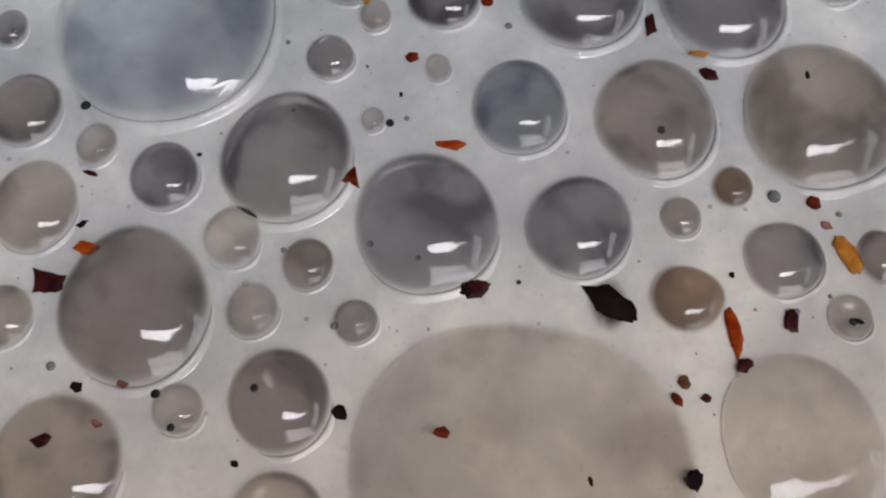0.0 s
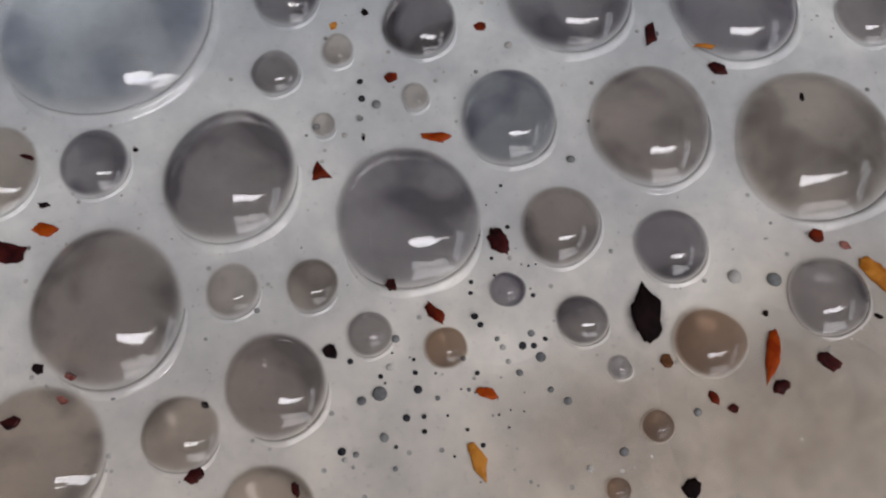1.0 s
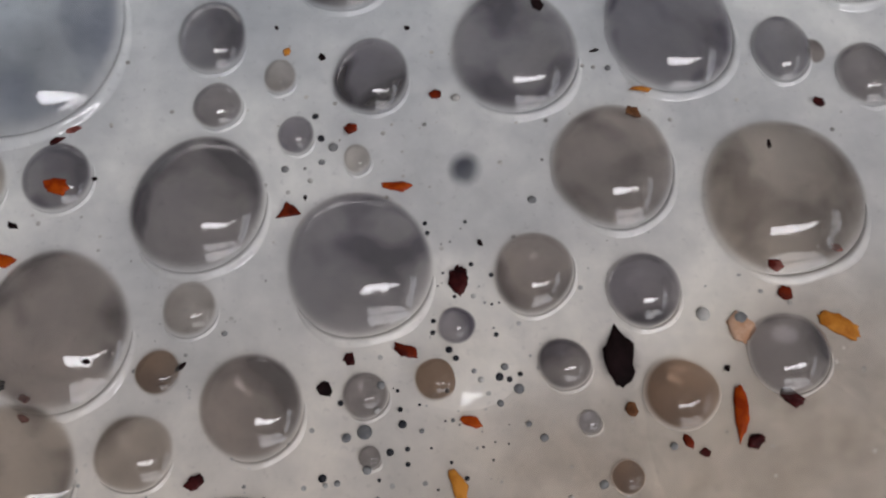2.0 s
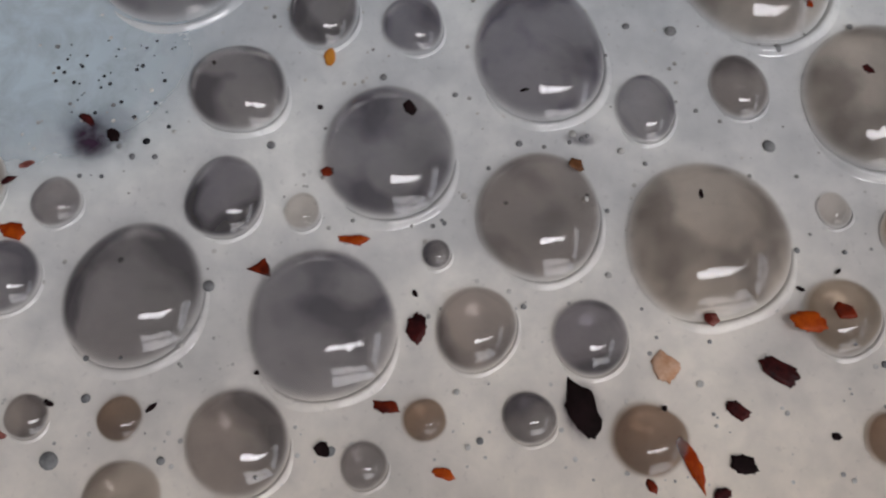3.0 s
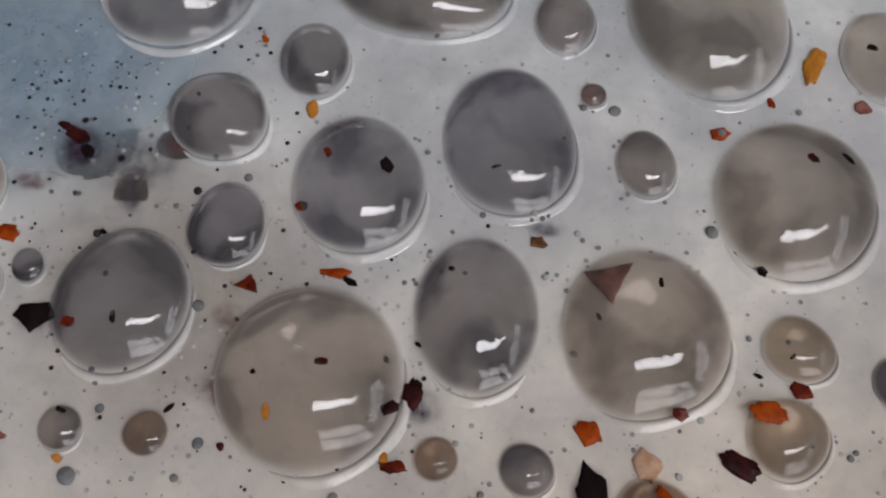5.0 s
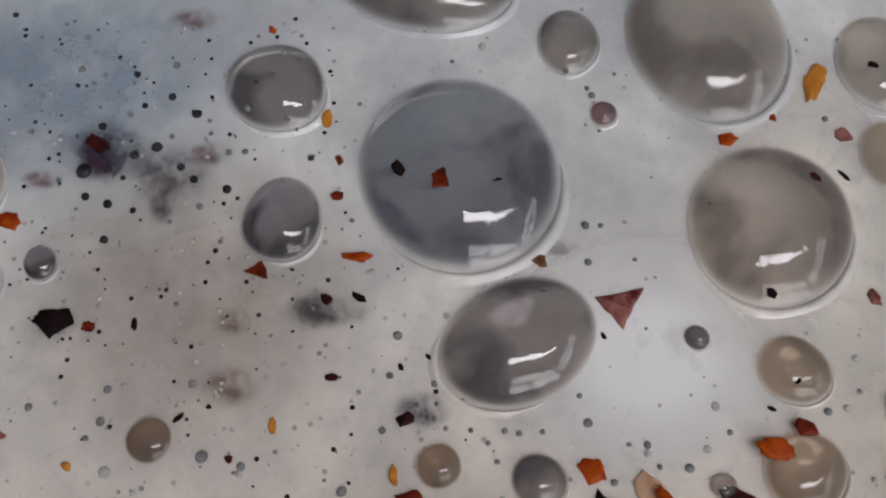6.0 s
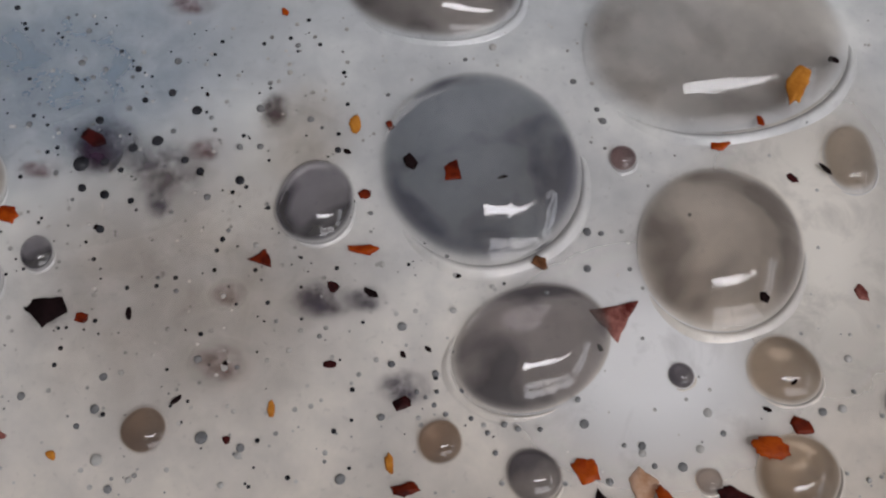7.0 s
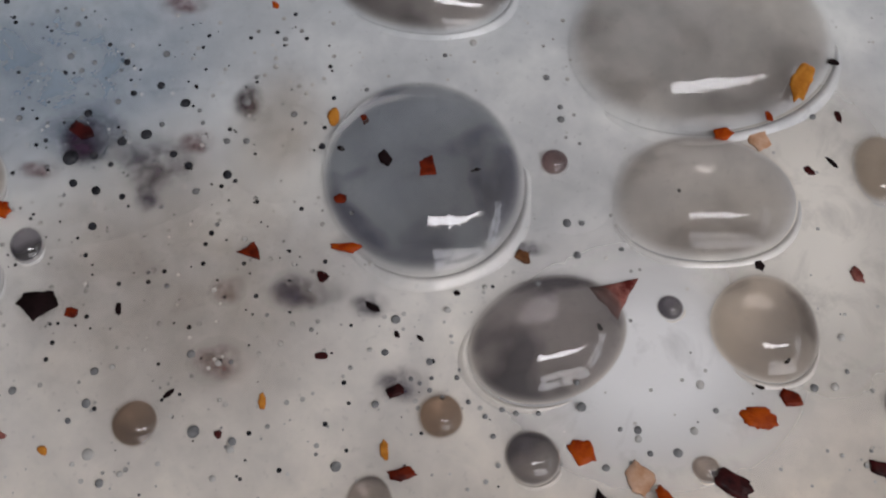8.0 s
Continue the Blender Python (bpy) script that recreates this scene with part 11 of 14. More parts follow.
    drift(d177, [(0, -5.55, -11.54, -0.8), (0.66, -5.55, -11.54, -0.8), (0.78, -5.55, -11.54, 0.01), (1, -5.78, -11.72, 0.02), (1.5, -6.07, -14.5, 1.36), (2.2, -7.9, -19.36, 1.47), (2.4, -8.2, -20.58, 1.53), (2.52, -8.2, -20.58, -0.8), (8, -8.2, -20.58, -0.8)])
    drift(d178, [(0, -2.74, -17.76, -0.8), (0.62, -2.74, -17.76, -0.8), (0.74, -2.74, -17.76, 0.01), (1, -2.97, -18.01, 0.01), (1.5, -3.51, -19.43, 0.01), (2.2, -5.43, -23.91, 0.01), (2.28, -5.58, -24.36, 0.01), (2.4, -5.58, -24.36, -0.8), (8, -5.58, -24.36, -0.8)])
    drift(d179, [(0, -4.13, -21.36, -0.8), (0.72, -4.13, -21.36, -0.8), (0.84, -4.13, -21.36, 0.01), (1, -4.28, -21.41, 0.01), (1.5, -4.89, -22.59, 0.01), (2.2, -6.78, -27.03, 0.01), (2.37, -7.1, -27.99, 0.01), (2.49, -7.1, -27.99, -0.8), (8, -7.1, -27.99, -0.8)])
    drift(d180, [(0, -6.56, -23.91, -0.8), (0.63, -6.56, -23.91, -0.8), (0.75, -6.56, -23.91, 0.01), (1, -6.9, -23.74, 0.01), (1.5, -7.54, -24.8, 0.01), (2.2, -9.44, -29.11, 0.01), (2.35, -9.72, -29.94, 0.01), (2.47, -9.72, -29.94, -0.8), (8, -9.72, -29.94, -0.8)])
    drift(d181, [(0, -10.98, -26.35, -0.8), (0.49, -10.98, -26.35, -0.8), (0.61, -10.98, -26.35, 0.24), (1, -11.82, -25.39, 0.01), (1.5, -12.47, -26.11, 0.01), (2.2, -14.6, -29.81, 0.01), (2.39, -14.98, -30.81, 0.01), (2.51, -14.98, -30.81, -0.8), (8, -14.98, -30.81, -0.8)])
    drift(d182, [(0, -9.48, -26.42, -0.8), (0.51, -9.48, -26.42, -0.8), (0.63, -9.48, -26.42, 0.01), (1, -10.16, -25.72, 0.01), (1.5, -10.81, -26.54, 0.01), (2.2, -12.89, -30.41, 0.01), (2.49, -13.46, -31.95, 0.01), (2.61, -13.46, -31.95, -0.8), (8, -13.46, -31.95, -0.8)])
    drift(d183, [(0, -10.86, -26.95, -0.8), (0.56, -10.86, -26.95, -0.8), (0.68, -10.86, -26.95, 0.01), (1, -11.45, -26.37, 0.01), (1.5, -12.12, -27.05, 0.01), (2.2, -14.29, -30.68, 0.01), (2.34, -14.57, -31.41, 0.01), (2.46, -14.57, -31.41, -0.8), (8, -14.57, -31.41, -0.8)])
    drift(d184, [(0, -9.16, -20.08, -0.8), (0.62, -9.16, -20.08, -0.8), (0.74, -9.16, -20.08, 0.01), (1, -9.68, -19.38, 0.01), (1.5, -10.06, -20.78, 0.01), (2.2, -11.88, -25.26, 0.01), (2.26, -11.98, -25.61, 0.01), (2.38, -11.98, -25.61, -0.8), (8, -11.98, -25.61, -0.8)])
    drift(d185, [(0, -7.01, -19.03, -0.8), (0.54, -7.01, -19.03, -0.8), (0.66, -7.01, -19.03, 0.01), (1, -7.55, -18.49, 0.01), (1.5, -7.97, -20.01, 0.01), (2.2, -9.77, -24.61, 0.01), (2.42, -10.1, -25.88, 0.01), (2.54, -10.1, -25.88, -0.8), (8, -10.1, -25.88, -0.8)])
    drift(d186, [(0, -5.23, -27.4, -0.8), (0.62, -5.23, -27.4, -0.8), (0.74, -5.23, -27.4, 0.01), (1, -5.51, -27.35, 0.01), (1.5, -6.13, -28.29, 0.01), (2.2, -8.24, -32.31, 0.01), (2.41, -8.71, -33.44, 0.01), (2.53, -8.71, -33.44, -0.8), (8, -8.71, -33.44, -0.8)])
    drift(d187, [(0, 9.61, -12.7, -0.8), (0.51, 9.61, -12.7, -0.8), (0.63, 9.61, -12.7, 2.13), (1, 9.64, -12.7, 0.48), (1.5, 8.43, -13.85, 0.38), (2.2, 5.81, -18.39, 0.52), (2.28, 5.55, -18.88, 0.53), (2.4, 5.55, -18.88, -0.8), (8, 5.55, -18.88, -0.8)])
    drift(d188, [(0, 10.73, -10.87, -0.8), (0.73, 10.73, -10.87, -0.8), (0.85, 10.73, -10.87, 0.56), (1, 10.71, -11.16, 0.54), (1.5, 9.3, -12.34, 0.5), (2.2, 6.53, -17, 0.49), (2.46, 5.64, -18.59, 0.3), (2.58, 5.64, -18.59, -0.8), (8, 5.64, -18.59, -0.8)])
    drift(d189, [(0, 7.27, -13.23, -0.8), (0.49, 7.27, -13.23, -0.8), (0.61, 7.27, -13.23, 2.64), (1, 7.23, -12.95, 0.6), (1.5, 6.17, -14.1, 0.49), (2.2, 3.75, -18.49, 0.76), (2.29, 3.48, -19.06, 0.78), (2.41, 3.48, -19.06, -0.8), (8, 3.48, -19.06, -0.8)])
    drift(d190, [(0, 9.21, -15.62, -0.8), (0.68, 9.21, -15.62, -0.8), (0.8, 9.21, -15.62, 0.02), (1, 9.24, -15.94, 0.01), (1.5, 8.42, -17.04, 0.01), (2.2, 5.94, -21.37, 0.06), (2.35, 5.48, -22.26, 0.1), (2.47, 5.48, -22.26, -0.8), (8, 5.48, -22.26, -0.8)])
    drift(d191, [(0, 11.93, -13.49, -0.8), (0.6, 11.93, -13.49, -0.8), (0.72, 11.93, -13.49, 0.01), (1, 11.82, -14, 0.07), (1.5, 10.71, -15.17, 0.02), (2.2, 8, -19.83, 0.08), (2.28, 7.7, -20.34, 0.09), (2.4, 7.7, -20.34, -0.8), (8, 7.7, -20.34, -0.8)])
    drift(d192, [(0, 12.88, -17.8, -0.8), (0.55, 12.88, -17.8, -0.8), (0.67, 12.88, -17.8, 1.23), (1, 12.9, -18.01, 0.01), (1.5, 11.97, -19.15, 0.01), (2.2, 9.23, -23.71, 0.01), (2.33, 8.78, -24.48, 0.01), (2.45, 8.78, -24.48, -0.8), (8, 8.78, -24.48, -0.8)])
    drift(d193, [(0, 4.04, -8.43, -0.8), (0.55, 4.04, -8.43, -0.8), (0.67, 4.04, -8.43, 0.36), (1, 3.86, -9.06, 0.7), (1.5, 2.44, -10.45, 0.75), (2.2, -0.01, -14.86, 0.66), (2.4, -0.55, -16.03, 0.56), (2.52, -0.55, -16.03, -0.8), (8, -0.55, -16.03, -0.8)])
    drift(d194, [(0, 4.62, -9.82, -0.8), (0.69, 4.62, -9.82, -0.8), (0.81, 4.62, -9.82, 0.86), (1, 4.53, -10.18, 0.86), (1.5, 3.23, -11.49, 0.86), (2.2, 0.86, -15.86, 0.88), (2.29, 0.62, -16.38, 0.85), (2.41, 0.62, -16.38, -0.8), (8, 0.62, -16.38, -0.8)])
    drift(d195, [(0, 7.73, -14.95, -0.8), (0.5, 7.73, -14.95, -0.8), (0.62, 7.73, -14.95, 3.07), (1, 7.9, -14.6, 0.2), (1.5, 7.03, -15.7, 0.12), (2.2, 4.61, -20.05, 0.37), (2.39, 4.05, -21.21, 0.46), (2.51, 4.05, -21.21, -0.8), (8, 4.05, -21.21, -0.8)])
    drift(d196, [(0, 11.05, -12.37, -0.8), (0.72, 11.05, -12.37, -0.8), (0.84, 11.05, -12.37, 0.36), (1, 11.02, -12.66, 0.32), (1.5, 9.8, -13.83, 0.24), (2.2, 7.09, -18.47, 0.32), (2.3, 6.76, -19.06, 0.33), (2.42, 6.76, -19.06, -0.8), (8, 6.76, -19.06, -0.8)])
    drift(d197, [(0, 14.95, -19.09, -0.8), (0.71, 14.95, -19.09, -0.8), (0.83, 14.95, -19.09, 0.01), (1, 14.86, -19.38, 0.01), (1.5, 13.9, -20.53, 0.01), (2.2, 11.04, -25.2, 0.01), (2.25, 10.85, -25.5, 0.01), (2.37, 10.85, -25.5, -0.8), (8, 10.85, -25.5, -0.8)])
    drift(d198, [(0, 17, -27.12, -0.8), (0.55, 17, -27.12, -0.8), (0.67, 17, -27.12, 1.29), (1, 17.13, -27.35, 0.01), (1.5, 16.52, -28.2, 0.01), (2.2, 13.85, -32.28, 0.01), (2.37, 13.24, -33.21, 0.01), (2.49, 13.24, -33.21, -0.8), (8, 13.24, -33.21, -0.8)])
    drift(d199, [(0, 29.92, -20.45, -0.8), (0.65, 29.92, -20.45, -0.8), (0.77, 29.92, -20.45, 0.01), (1, 30.2, -20.73, 0.01), (1.5, 29.31, -21.52, 0.01), (2.2, 25.82, -26.63, 0.01), (2.34, 25.2, -27.54, 0.01), (2.46, 25.2, -27.54, -0.8), (8, 25.2, -27.54, -0.8)])
    drift(d200, [(0, 21.35, -25.02, -0.8), (0.62, 21.35, -25.02, -0.8), (0.74, 21.35, -25.02, 0.01), (1, 21.19, -25.39, 0.01), (1.5, 20.5, -26.32, 0.01), (2.2, 17.59, -30.73, 0.01), (2.33, 17.11, -31.46, 0.01), (2.45, 17.11, -31.46, -0.8), (8, 17.11, -31.46, -0.8)])
    drift(d201, [(0, 6.64, -11.67, -0.8), (0.51, 6.64, -11.67, -0.8), (0.63, 6.64, -11.67, 1.55), (1, 6.56, -11.95, 0.82), (1.5, 5.37, -13.13, 0.73), (2.2, 2.96, -17.52, 0.93), (2.47, 2.23, -19.08, 0.71), (2.59, 2.23, -19.08, -0.8), (8, 2.23, -19.08, -0.8)])
    drift(d202, [(0, -2.97, -15.57, -0.8), (0.55, -2.97, -15.57, -0.8), (0.67, -2.97, -15.57, 0.01), (1, -3.33, -15.94, 0.01), (1.5, -3.82, -17.58, 0.01), (2.2, -5.71, -22.13, 0.01), (2.35, -5.99, -23.04, 0.01), (2.47, -5.99, -23.04, -0.8), (8, -5.99, -23.04, -0.8)])
    drift(d203, [(0, 12.44, -12.1, -0.8), (0.5, 12.44, -12.1, -0.8), (0.62, 12.44, -12.1, 2.36), (1, 12.43, -11.78, 0.23), (1.5, 11.16, -12.98, 0.17), (2.2, 8.37, -17.78, 0.18), (2.26, 8.14, -18.16, 0.18), (2.38, 8.14, -18.16, -0.8), (8, 8.14, -18.16, -0.8)])
    drift(d204, [(0, -6.08, -15.29, -0.8), (0.62, -6.08, -15.29, -0.8), (0.74, -6.08, -15.29, 0.01), (1, -6.4, -15.25, 0.01), (1.5, -6.62, -17.31, 0.15), (2.2, -8.36, -22.21, 0.86), (2.39, -8.65, -23.38, 0.92), (2.51, -8.65, -23.38, -0.8), (8, -8.65, -23.38, -0.8)])
    drift(d205, [(0, -10.6, -15.69, -0.8), (0.61, -10.6, -15.69, -0.8), (0.73, -10.6, -15.69, 0.01), (1, -11.19, -14.55, 0.01), (1.5, -11.03, -16.59, 0.01), (2.2, -12.77, -21.23, 0.01), (2.37, -12.99, -22.26, 0.01), (2.49, -12.99, -22.26, -0.8), (8, -12.99, -22.26, -0.8)])
    drift(d206, [(0, -0.38, -19.56, -0.8), (0.52, -0.38, -19.56, -0.8), (0.64, -0.38, -19.56, 1.82), (1, -0.61, -19.04, 0.01), (1.5, -1.14, -20.27, 0.01), (2.2, -3.18, -24.54, 0.01), (2.38, -3.57, -25.58, 0.01), (2.5, -3.57, -25.58, -0.8), (8, -3.57, -25.58, -0.8)])
    drift(d207, [(0, 36, -2.66, -0.8), (0.63, 36, -2.66, -0.8), (0.75, 36, -2.66, 0.01), (1, 36.34, -3.7, 0.01), (1.5, 35.06, -4.94, 0.01), (2.2, 30.23, -10.49, 0.01), (2.36, 29.16, -11.54, 0.01), (2.48, 29.16, -11.54, -0.8), (8, 29.16, -11.54, -0.8)])
    drift(d208, [(0, 40.87, -3.23, -0.8), (0.65, 40.87, -3.23, -0.8), (0.77, 40.87, -3.23, 0.01), (1, 41.23, -4.07, 0.01), (1.5, 39.94, -5.45, 0.01), (2.2, 34.62, -10.93, 0.01), (2.32, 33.72, -11.69, 0.01), (2.44, 33.72, -11.69, -0.8), (8, 33.72, -11.69, -0.8)])
    drift(d209, [(0, -21.9, -8.48, -0.8), (0.59, -21.9, -8.48, -0.8), (0.71, -21.9, -8.48, 0.02), (1, -22.88, -8.12, 0.01), (1.5, -24.65, -8.57, 0.01), (2.2, -27.42, -12.57, 0.01), (2.42, -27.96, -13.88, 0.01), (2.54, -27.96, -13.88, -0.8), (8, -27.96, -13.88, -0.8)])
    drift(d210, [(0, 2.69, -13.52, -0.8), (0.56, 2.69, -13.52, -0.8), (0.68, 2.69, -13.52, 0.14), (1, 2.45, -14.32, 0.46), (1.5, 1.84, -15.63, 0.75), (2.2, -0.12, -19.73, 0.7), (2.45, -0.64, -21.11, 0.63), (2.57, -0.64, -21.11, -0.8), (8, -0.64, -21.11, -0.8)])
    drift(d211, [(0, 3.02, -17.67, -0.8), (0.65, 3.02, -17.67, -0.8), (0.77, 3.02, -17.67, 0.01), (1, 3.11, -18.01, 0.01), (1.5, 2.63, -19.08, 0.01), (2.2, 0.49, -23.16, 0.01), (2.42, -0.06, -24.43, 0.01), (2.54, -0.06, -24.43, -0.8), (8, -0.06, -24.43, -0.8)])
    drift(d212, [(0, -14.24, 17.12, -0.8), (0.56, -14.24, 17.12, -0.8), (0.68, -14.24, 17.12, 0.56), (1, -16.65, 16.97, 0.62), (1.5, -18.24, 14.77, 0.01), (2.2, -22.14, 9.03, 0.01), (2.29, -22.76, 8.25, 0.01), (2.41, -22.76, 8.25, -0.8), (8, -22.76, 8.25, -0.8)])
    drift(d213, [(0, 9.66, 30.44, -0.8), (0.73, 9.66, 30.44, -0.8), (0.85, 9.66, 30.44, 0.01), (1, 8.96, 29.89, 0.01), (1.5, 5.42, 26.69, 0.01), (2.2, -0.58, 18.46, 0.74), (2.49, -3.62, 14.64, 1.89), (2.61, -3.62, 14.64, -0.8), (8, -3.62, 14.64, -0.8)])
    drift(d214, [(0, 29.72, 30.73, -0.8), (0.48, 29.72, 30.73, -0.8), (0.6, 29.72, 30.73, 0.01), (1, 29.2, 31.7, 0.01), (1.5, 26.4, 30.24, 0.01), (2.2, 19.76, 24.03, 0.04), (2.34, 18.38, 22.92, 0.15), (2.46, 18.38, 22.92, -0.8), (8, 18.38, 22.92, -0.8)])
    drift(d215, [(0, 16.77, 12.78, -0.8), (0.72, 16.77, 12.78, -0.8), (0.84, 16.77, 12.78, 0.01), (1, 16.67, 12.56, 0.01), (1.5, 14.12, 10.6, 0.01), (2.2, 9.8, 4.66, 0.01), (2.4, 8.34, 3.05, 0.01), (2.52, 8.34, 3.05, -0.8), (8, 8.34, 3.05, -0.8)])
    drift(d216, [(0, 9.04, 32.97, 0.01), (0.5, 9.51, 31.75, 0.01), (0.62, 8.9, 31.29, 0.01), (0.74, 8.9, 31.29, -0.8), (8, 8.9, 31.29, -0.8)])
    drift(d217, [(0, -47.27, -15.11, 0.01), (0.5, -48.44, -14.12, 0.01), (0.6, -49.18, -13.9, 0.01), (0.72, -49.18, -13.9, -0.8), (8, -49.18, -13.9, -0.8)])
    drift(d218, [(0, -47.54, 20.38, 0.25), (0.5, -51.26, 22.44, 0.06), (0.8, -53.85, 21.9, 0.26), (0.92, -53.85, 21.9, -0.8), (8, -53.85, 21.9, -0.8)])
    drift(d219, [(0, 28.03, 15.2, 3.17), (0.5, 28.12, 12.21, 3.3), (0.69, 27.91, 12.91, 3.24), (0.81, 27.91, 12.91, -0.8), (8, 27.91, 12.91, -0.8)])
    drift(d220, [(0, -20.06, -0.16, 0.04), (0.5, -19.73, -0.74, 0.04), (0.66, -20.31, -0.7, 0.01), (0.78, -20.31, -0.7, -0.8), (8, -20.31, -0.7, -0.8)])
    drift(d221, [(0, -24.48, -4.72, 0.18), (0.5, -24.38, -4.43, 1.44), (0.63, -24.9, -4.28, 1.45), (0.75, -24.9, -4.28, -0.8), (8, -24.9, -4.28, -0.8)])
    drift(d222, [(0, -9.08, 0.11, 1.5), (0.5, -9.46, -0.08, 1.2), (0.66, -9.88, 0.05, 1.38), (0.78, -9.88, 0.05, -0.8), (8, -9.88, 0.05, -0.8)])
    drift(d223, [(0, -3.05, -2.26, 2.8), (0.5, -3.73, -1.85, 2.37), (0.69, -3.9, -1.07, 2.86), (0.81, -3.9, -1.07, -0.8), (8, -3.9, -1.07, -0.8)])
    drift(d224, [(0, -13.24, -10.18, 0.35), (0.5, -12.54, -10.11, 0.01), (0.7, -12.8, -9.98, 0.01), (0.82, -12.8, -9.98, -0.8), (8, -12.8, -9.98, -0.8)])
    drift(d225, [(0, 9.42, -4.44, 0.01), (0.5, 8.66, -4.5, 0.07), (0.73, 8.94, -3.1, 0.79), (0.85, 8.94, -3.1, -0.8), (8, 8.94, -3.1, -0.8)])
    drift(d226, [(0, 50.58, 4.72, 0.01), (0.5, 51.98, 2.74, 0.01), (0.62, 52.09, 2.45, 0.01), (0.74, 52.09, 2.45, -0.8), (8, 52.09, 2.45, -0.8)])
    drift(d227, [(0, 47.95, -6.29, 0.01), (0.5, 48.81, -8.35, 0.49), (0.72, 49.54, -8.67, 0.78), (0.84, 49.54, -8.67, -0.8), (8, 49.54, -8.67, -0.8)])
    drift(d228, [(0, 49.73, -9.95, 1.25), (0.5, 50.05, -11.6, 0.83), (0.7, 50.83, -11.74, 1.09), (0.82, 50.83, -11.74, -0.8), (8, 50.83, -11.74, -0.8)])
    drift(d229, [(0, 43.51, -8.27, 0.01), (0.5, 45.2, -10.39, 0.01), (0.77, 46.25, -10.88, 0.03), (0.89, 46.25, -10.88, -0.8), (8, 46.25, -10.88, -0.8)])
    drift(d230, [(0, -22.11, -18.35, 2.35), (0.5, -22.32, -16.97, 2.26), (0.56, -22.5, -16.83, 2.21), (0.68, -22.5, -16.83, -0.8), (8, -22.5, -16.83, -0.8)])
    drift(d231, [(0, -34.3, -18.51, 0.08), (0.5, -35.25, -17.84, 0.04), (0.62, -36.01, -17.59, 0.12), (0.74, -36.01, -17.59, -0.8), (8, -36.01, -17.59, -0.8)])
    drift(d232, [(0, -31.86, -22.72, 0.89), (0.5, -32.62, -21.25, 0.06), (0.62, -33.27, -20.9, 0.03), (0.74, -33.27, -20.9, -0.8), (8, -33.27, -20.9, -0.8)])
    drift(d233, [(0, -7.03, 17.88, 0.01), (0.5, -8.18, 16.57, 0.01), (0.66, -9.31, 16.22, 0.01), (0.78, -9.31, 16.22, -0.8), (8, -9.31, 16.22, -0.8)])
    drift(d234, [(0, -4.8, 18.56, 0.01), (0.5, -5.59, 17.4, 0.01), (0.57, -6.06, 17.14, 0.01), (0.69, -6.06, 17.14, -0.8), (8, -6.06, 17.14, -0.8)])
    drift(d235, [(0, -21.2, 30.34, 0.01), (0.5, -21.88, 27.93, 0.03), (0.58, -22.73, 27.94, 0.01), (0.7, -22.73, 27.94, -0.8), (8, -22.73, 27.94, -0.8)])
    drift(d236, [(0, 42.58, 7.24, 0.01), (0.5, 43.73, 4.46, 0.01), (0.74, 44.07, 3.61, 0.02), (0.86, 44.07, 3.61, -0.8), (8, 44.07, 3.61, -0.8)])
    drift(d237, [(0, -58.5, 31.49, 1.02), (0.5, -58.06, 32.47, 1.21), (0.58, -59.23, 32.72, 1.19), (0.7, -59.23, 32.72, -0.8), (8, -59.23, 32.72, -0.8)])
    drift(d238, [(0, 16.34, 13.55, 0.01), (0.5, 15.93, 12.81, 0.01), (0.7, 15.58, 12.67, 0.01), (0.82, 15.58, 12.67, -0.8), (8, 15.58, 12.67, -0.8)])
    drift(d239, [(0, -19.37, 18.21, 2.93), (0.5, -21.23, 17.26, 1.09), (0.8, -23.56, 17.18, 1.58), (0.92, -23.56, 17.18, -0.8), (8, -23.56, 17.18, -0.8)])
    drift(d240, [(0, -10.26, 26.51, 0.01), (0.5, -10.74, 24.27, 0.01), (0.68, -12.37, 23.83, 0.01), (0.8, -12.37, 23.83, -0.8), (8, -12.37, 23.83, -0.8)])
    drift(d241, [(0, 8.08, 11.94, -0.8), (2.37, 8.08, 11.94, -0.8), (2.49, 8.08, 11.94, 0.01), (2.8, 5.32, 9.15, 0.01), (3, 2.75, 7.28, 0.01), (3.5, -0.5, 3.46, 0.01), (4, -2.61, 1.03, 0.35), (4.5, -2.54, 0.02, 0.21), (5.2, -1.29, -1.29, 0.01), (5.33, -1.21, -1.46, 0.01), (5.45, -1.21, -1.46, -0.8), (8, -1.21, -1.46, -0.8)])
    drift(d242, [(0, -5.4, 29.24, -0.8), (2.45, -5.4, 29.24, -0.8), (2.57, -5.4, 29.24, 0.04), (2.8, -8.05, 26.53, 0.01), (3, -10.72, 24.15, 0.01), (3.5, -14.25, 20.68, 0.01), (4, -15.95, 19.12, 0.01), (4.5, -15.88, 18.24, 0.67), (5.16, -13.12, 16.22, 1.63), (5.28, -13.12, 16.22, -0.8), (8, -13.12, 16.22, -0.8)])
    drift(d243, [(0, 36.83, 26.72, -0.8), (2.52, 36.83, 26.72, -0.8), (2.64, 36.83, 26.72, 0.02), (2.8, 34.55, 25.31, 0.01), (3, 31.39, 24.03, 0.01), (3.5, 26.06, 19.23, 0.01), (4, 23.17, 15.9, 0.01), (4.5, 21.59, 13.57, 0.01), (5.17, 21.64, 10.88, 0.22), (5.29, 21.64, 10.88, -0.8), (8, 21.64, 10.88, -0.8)])
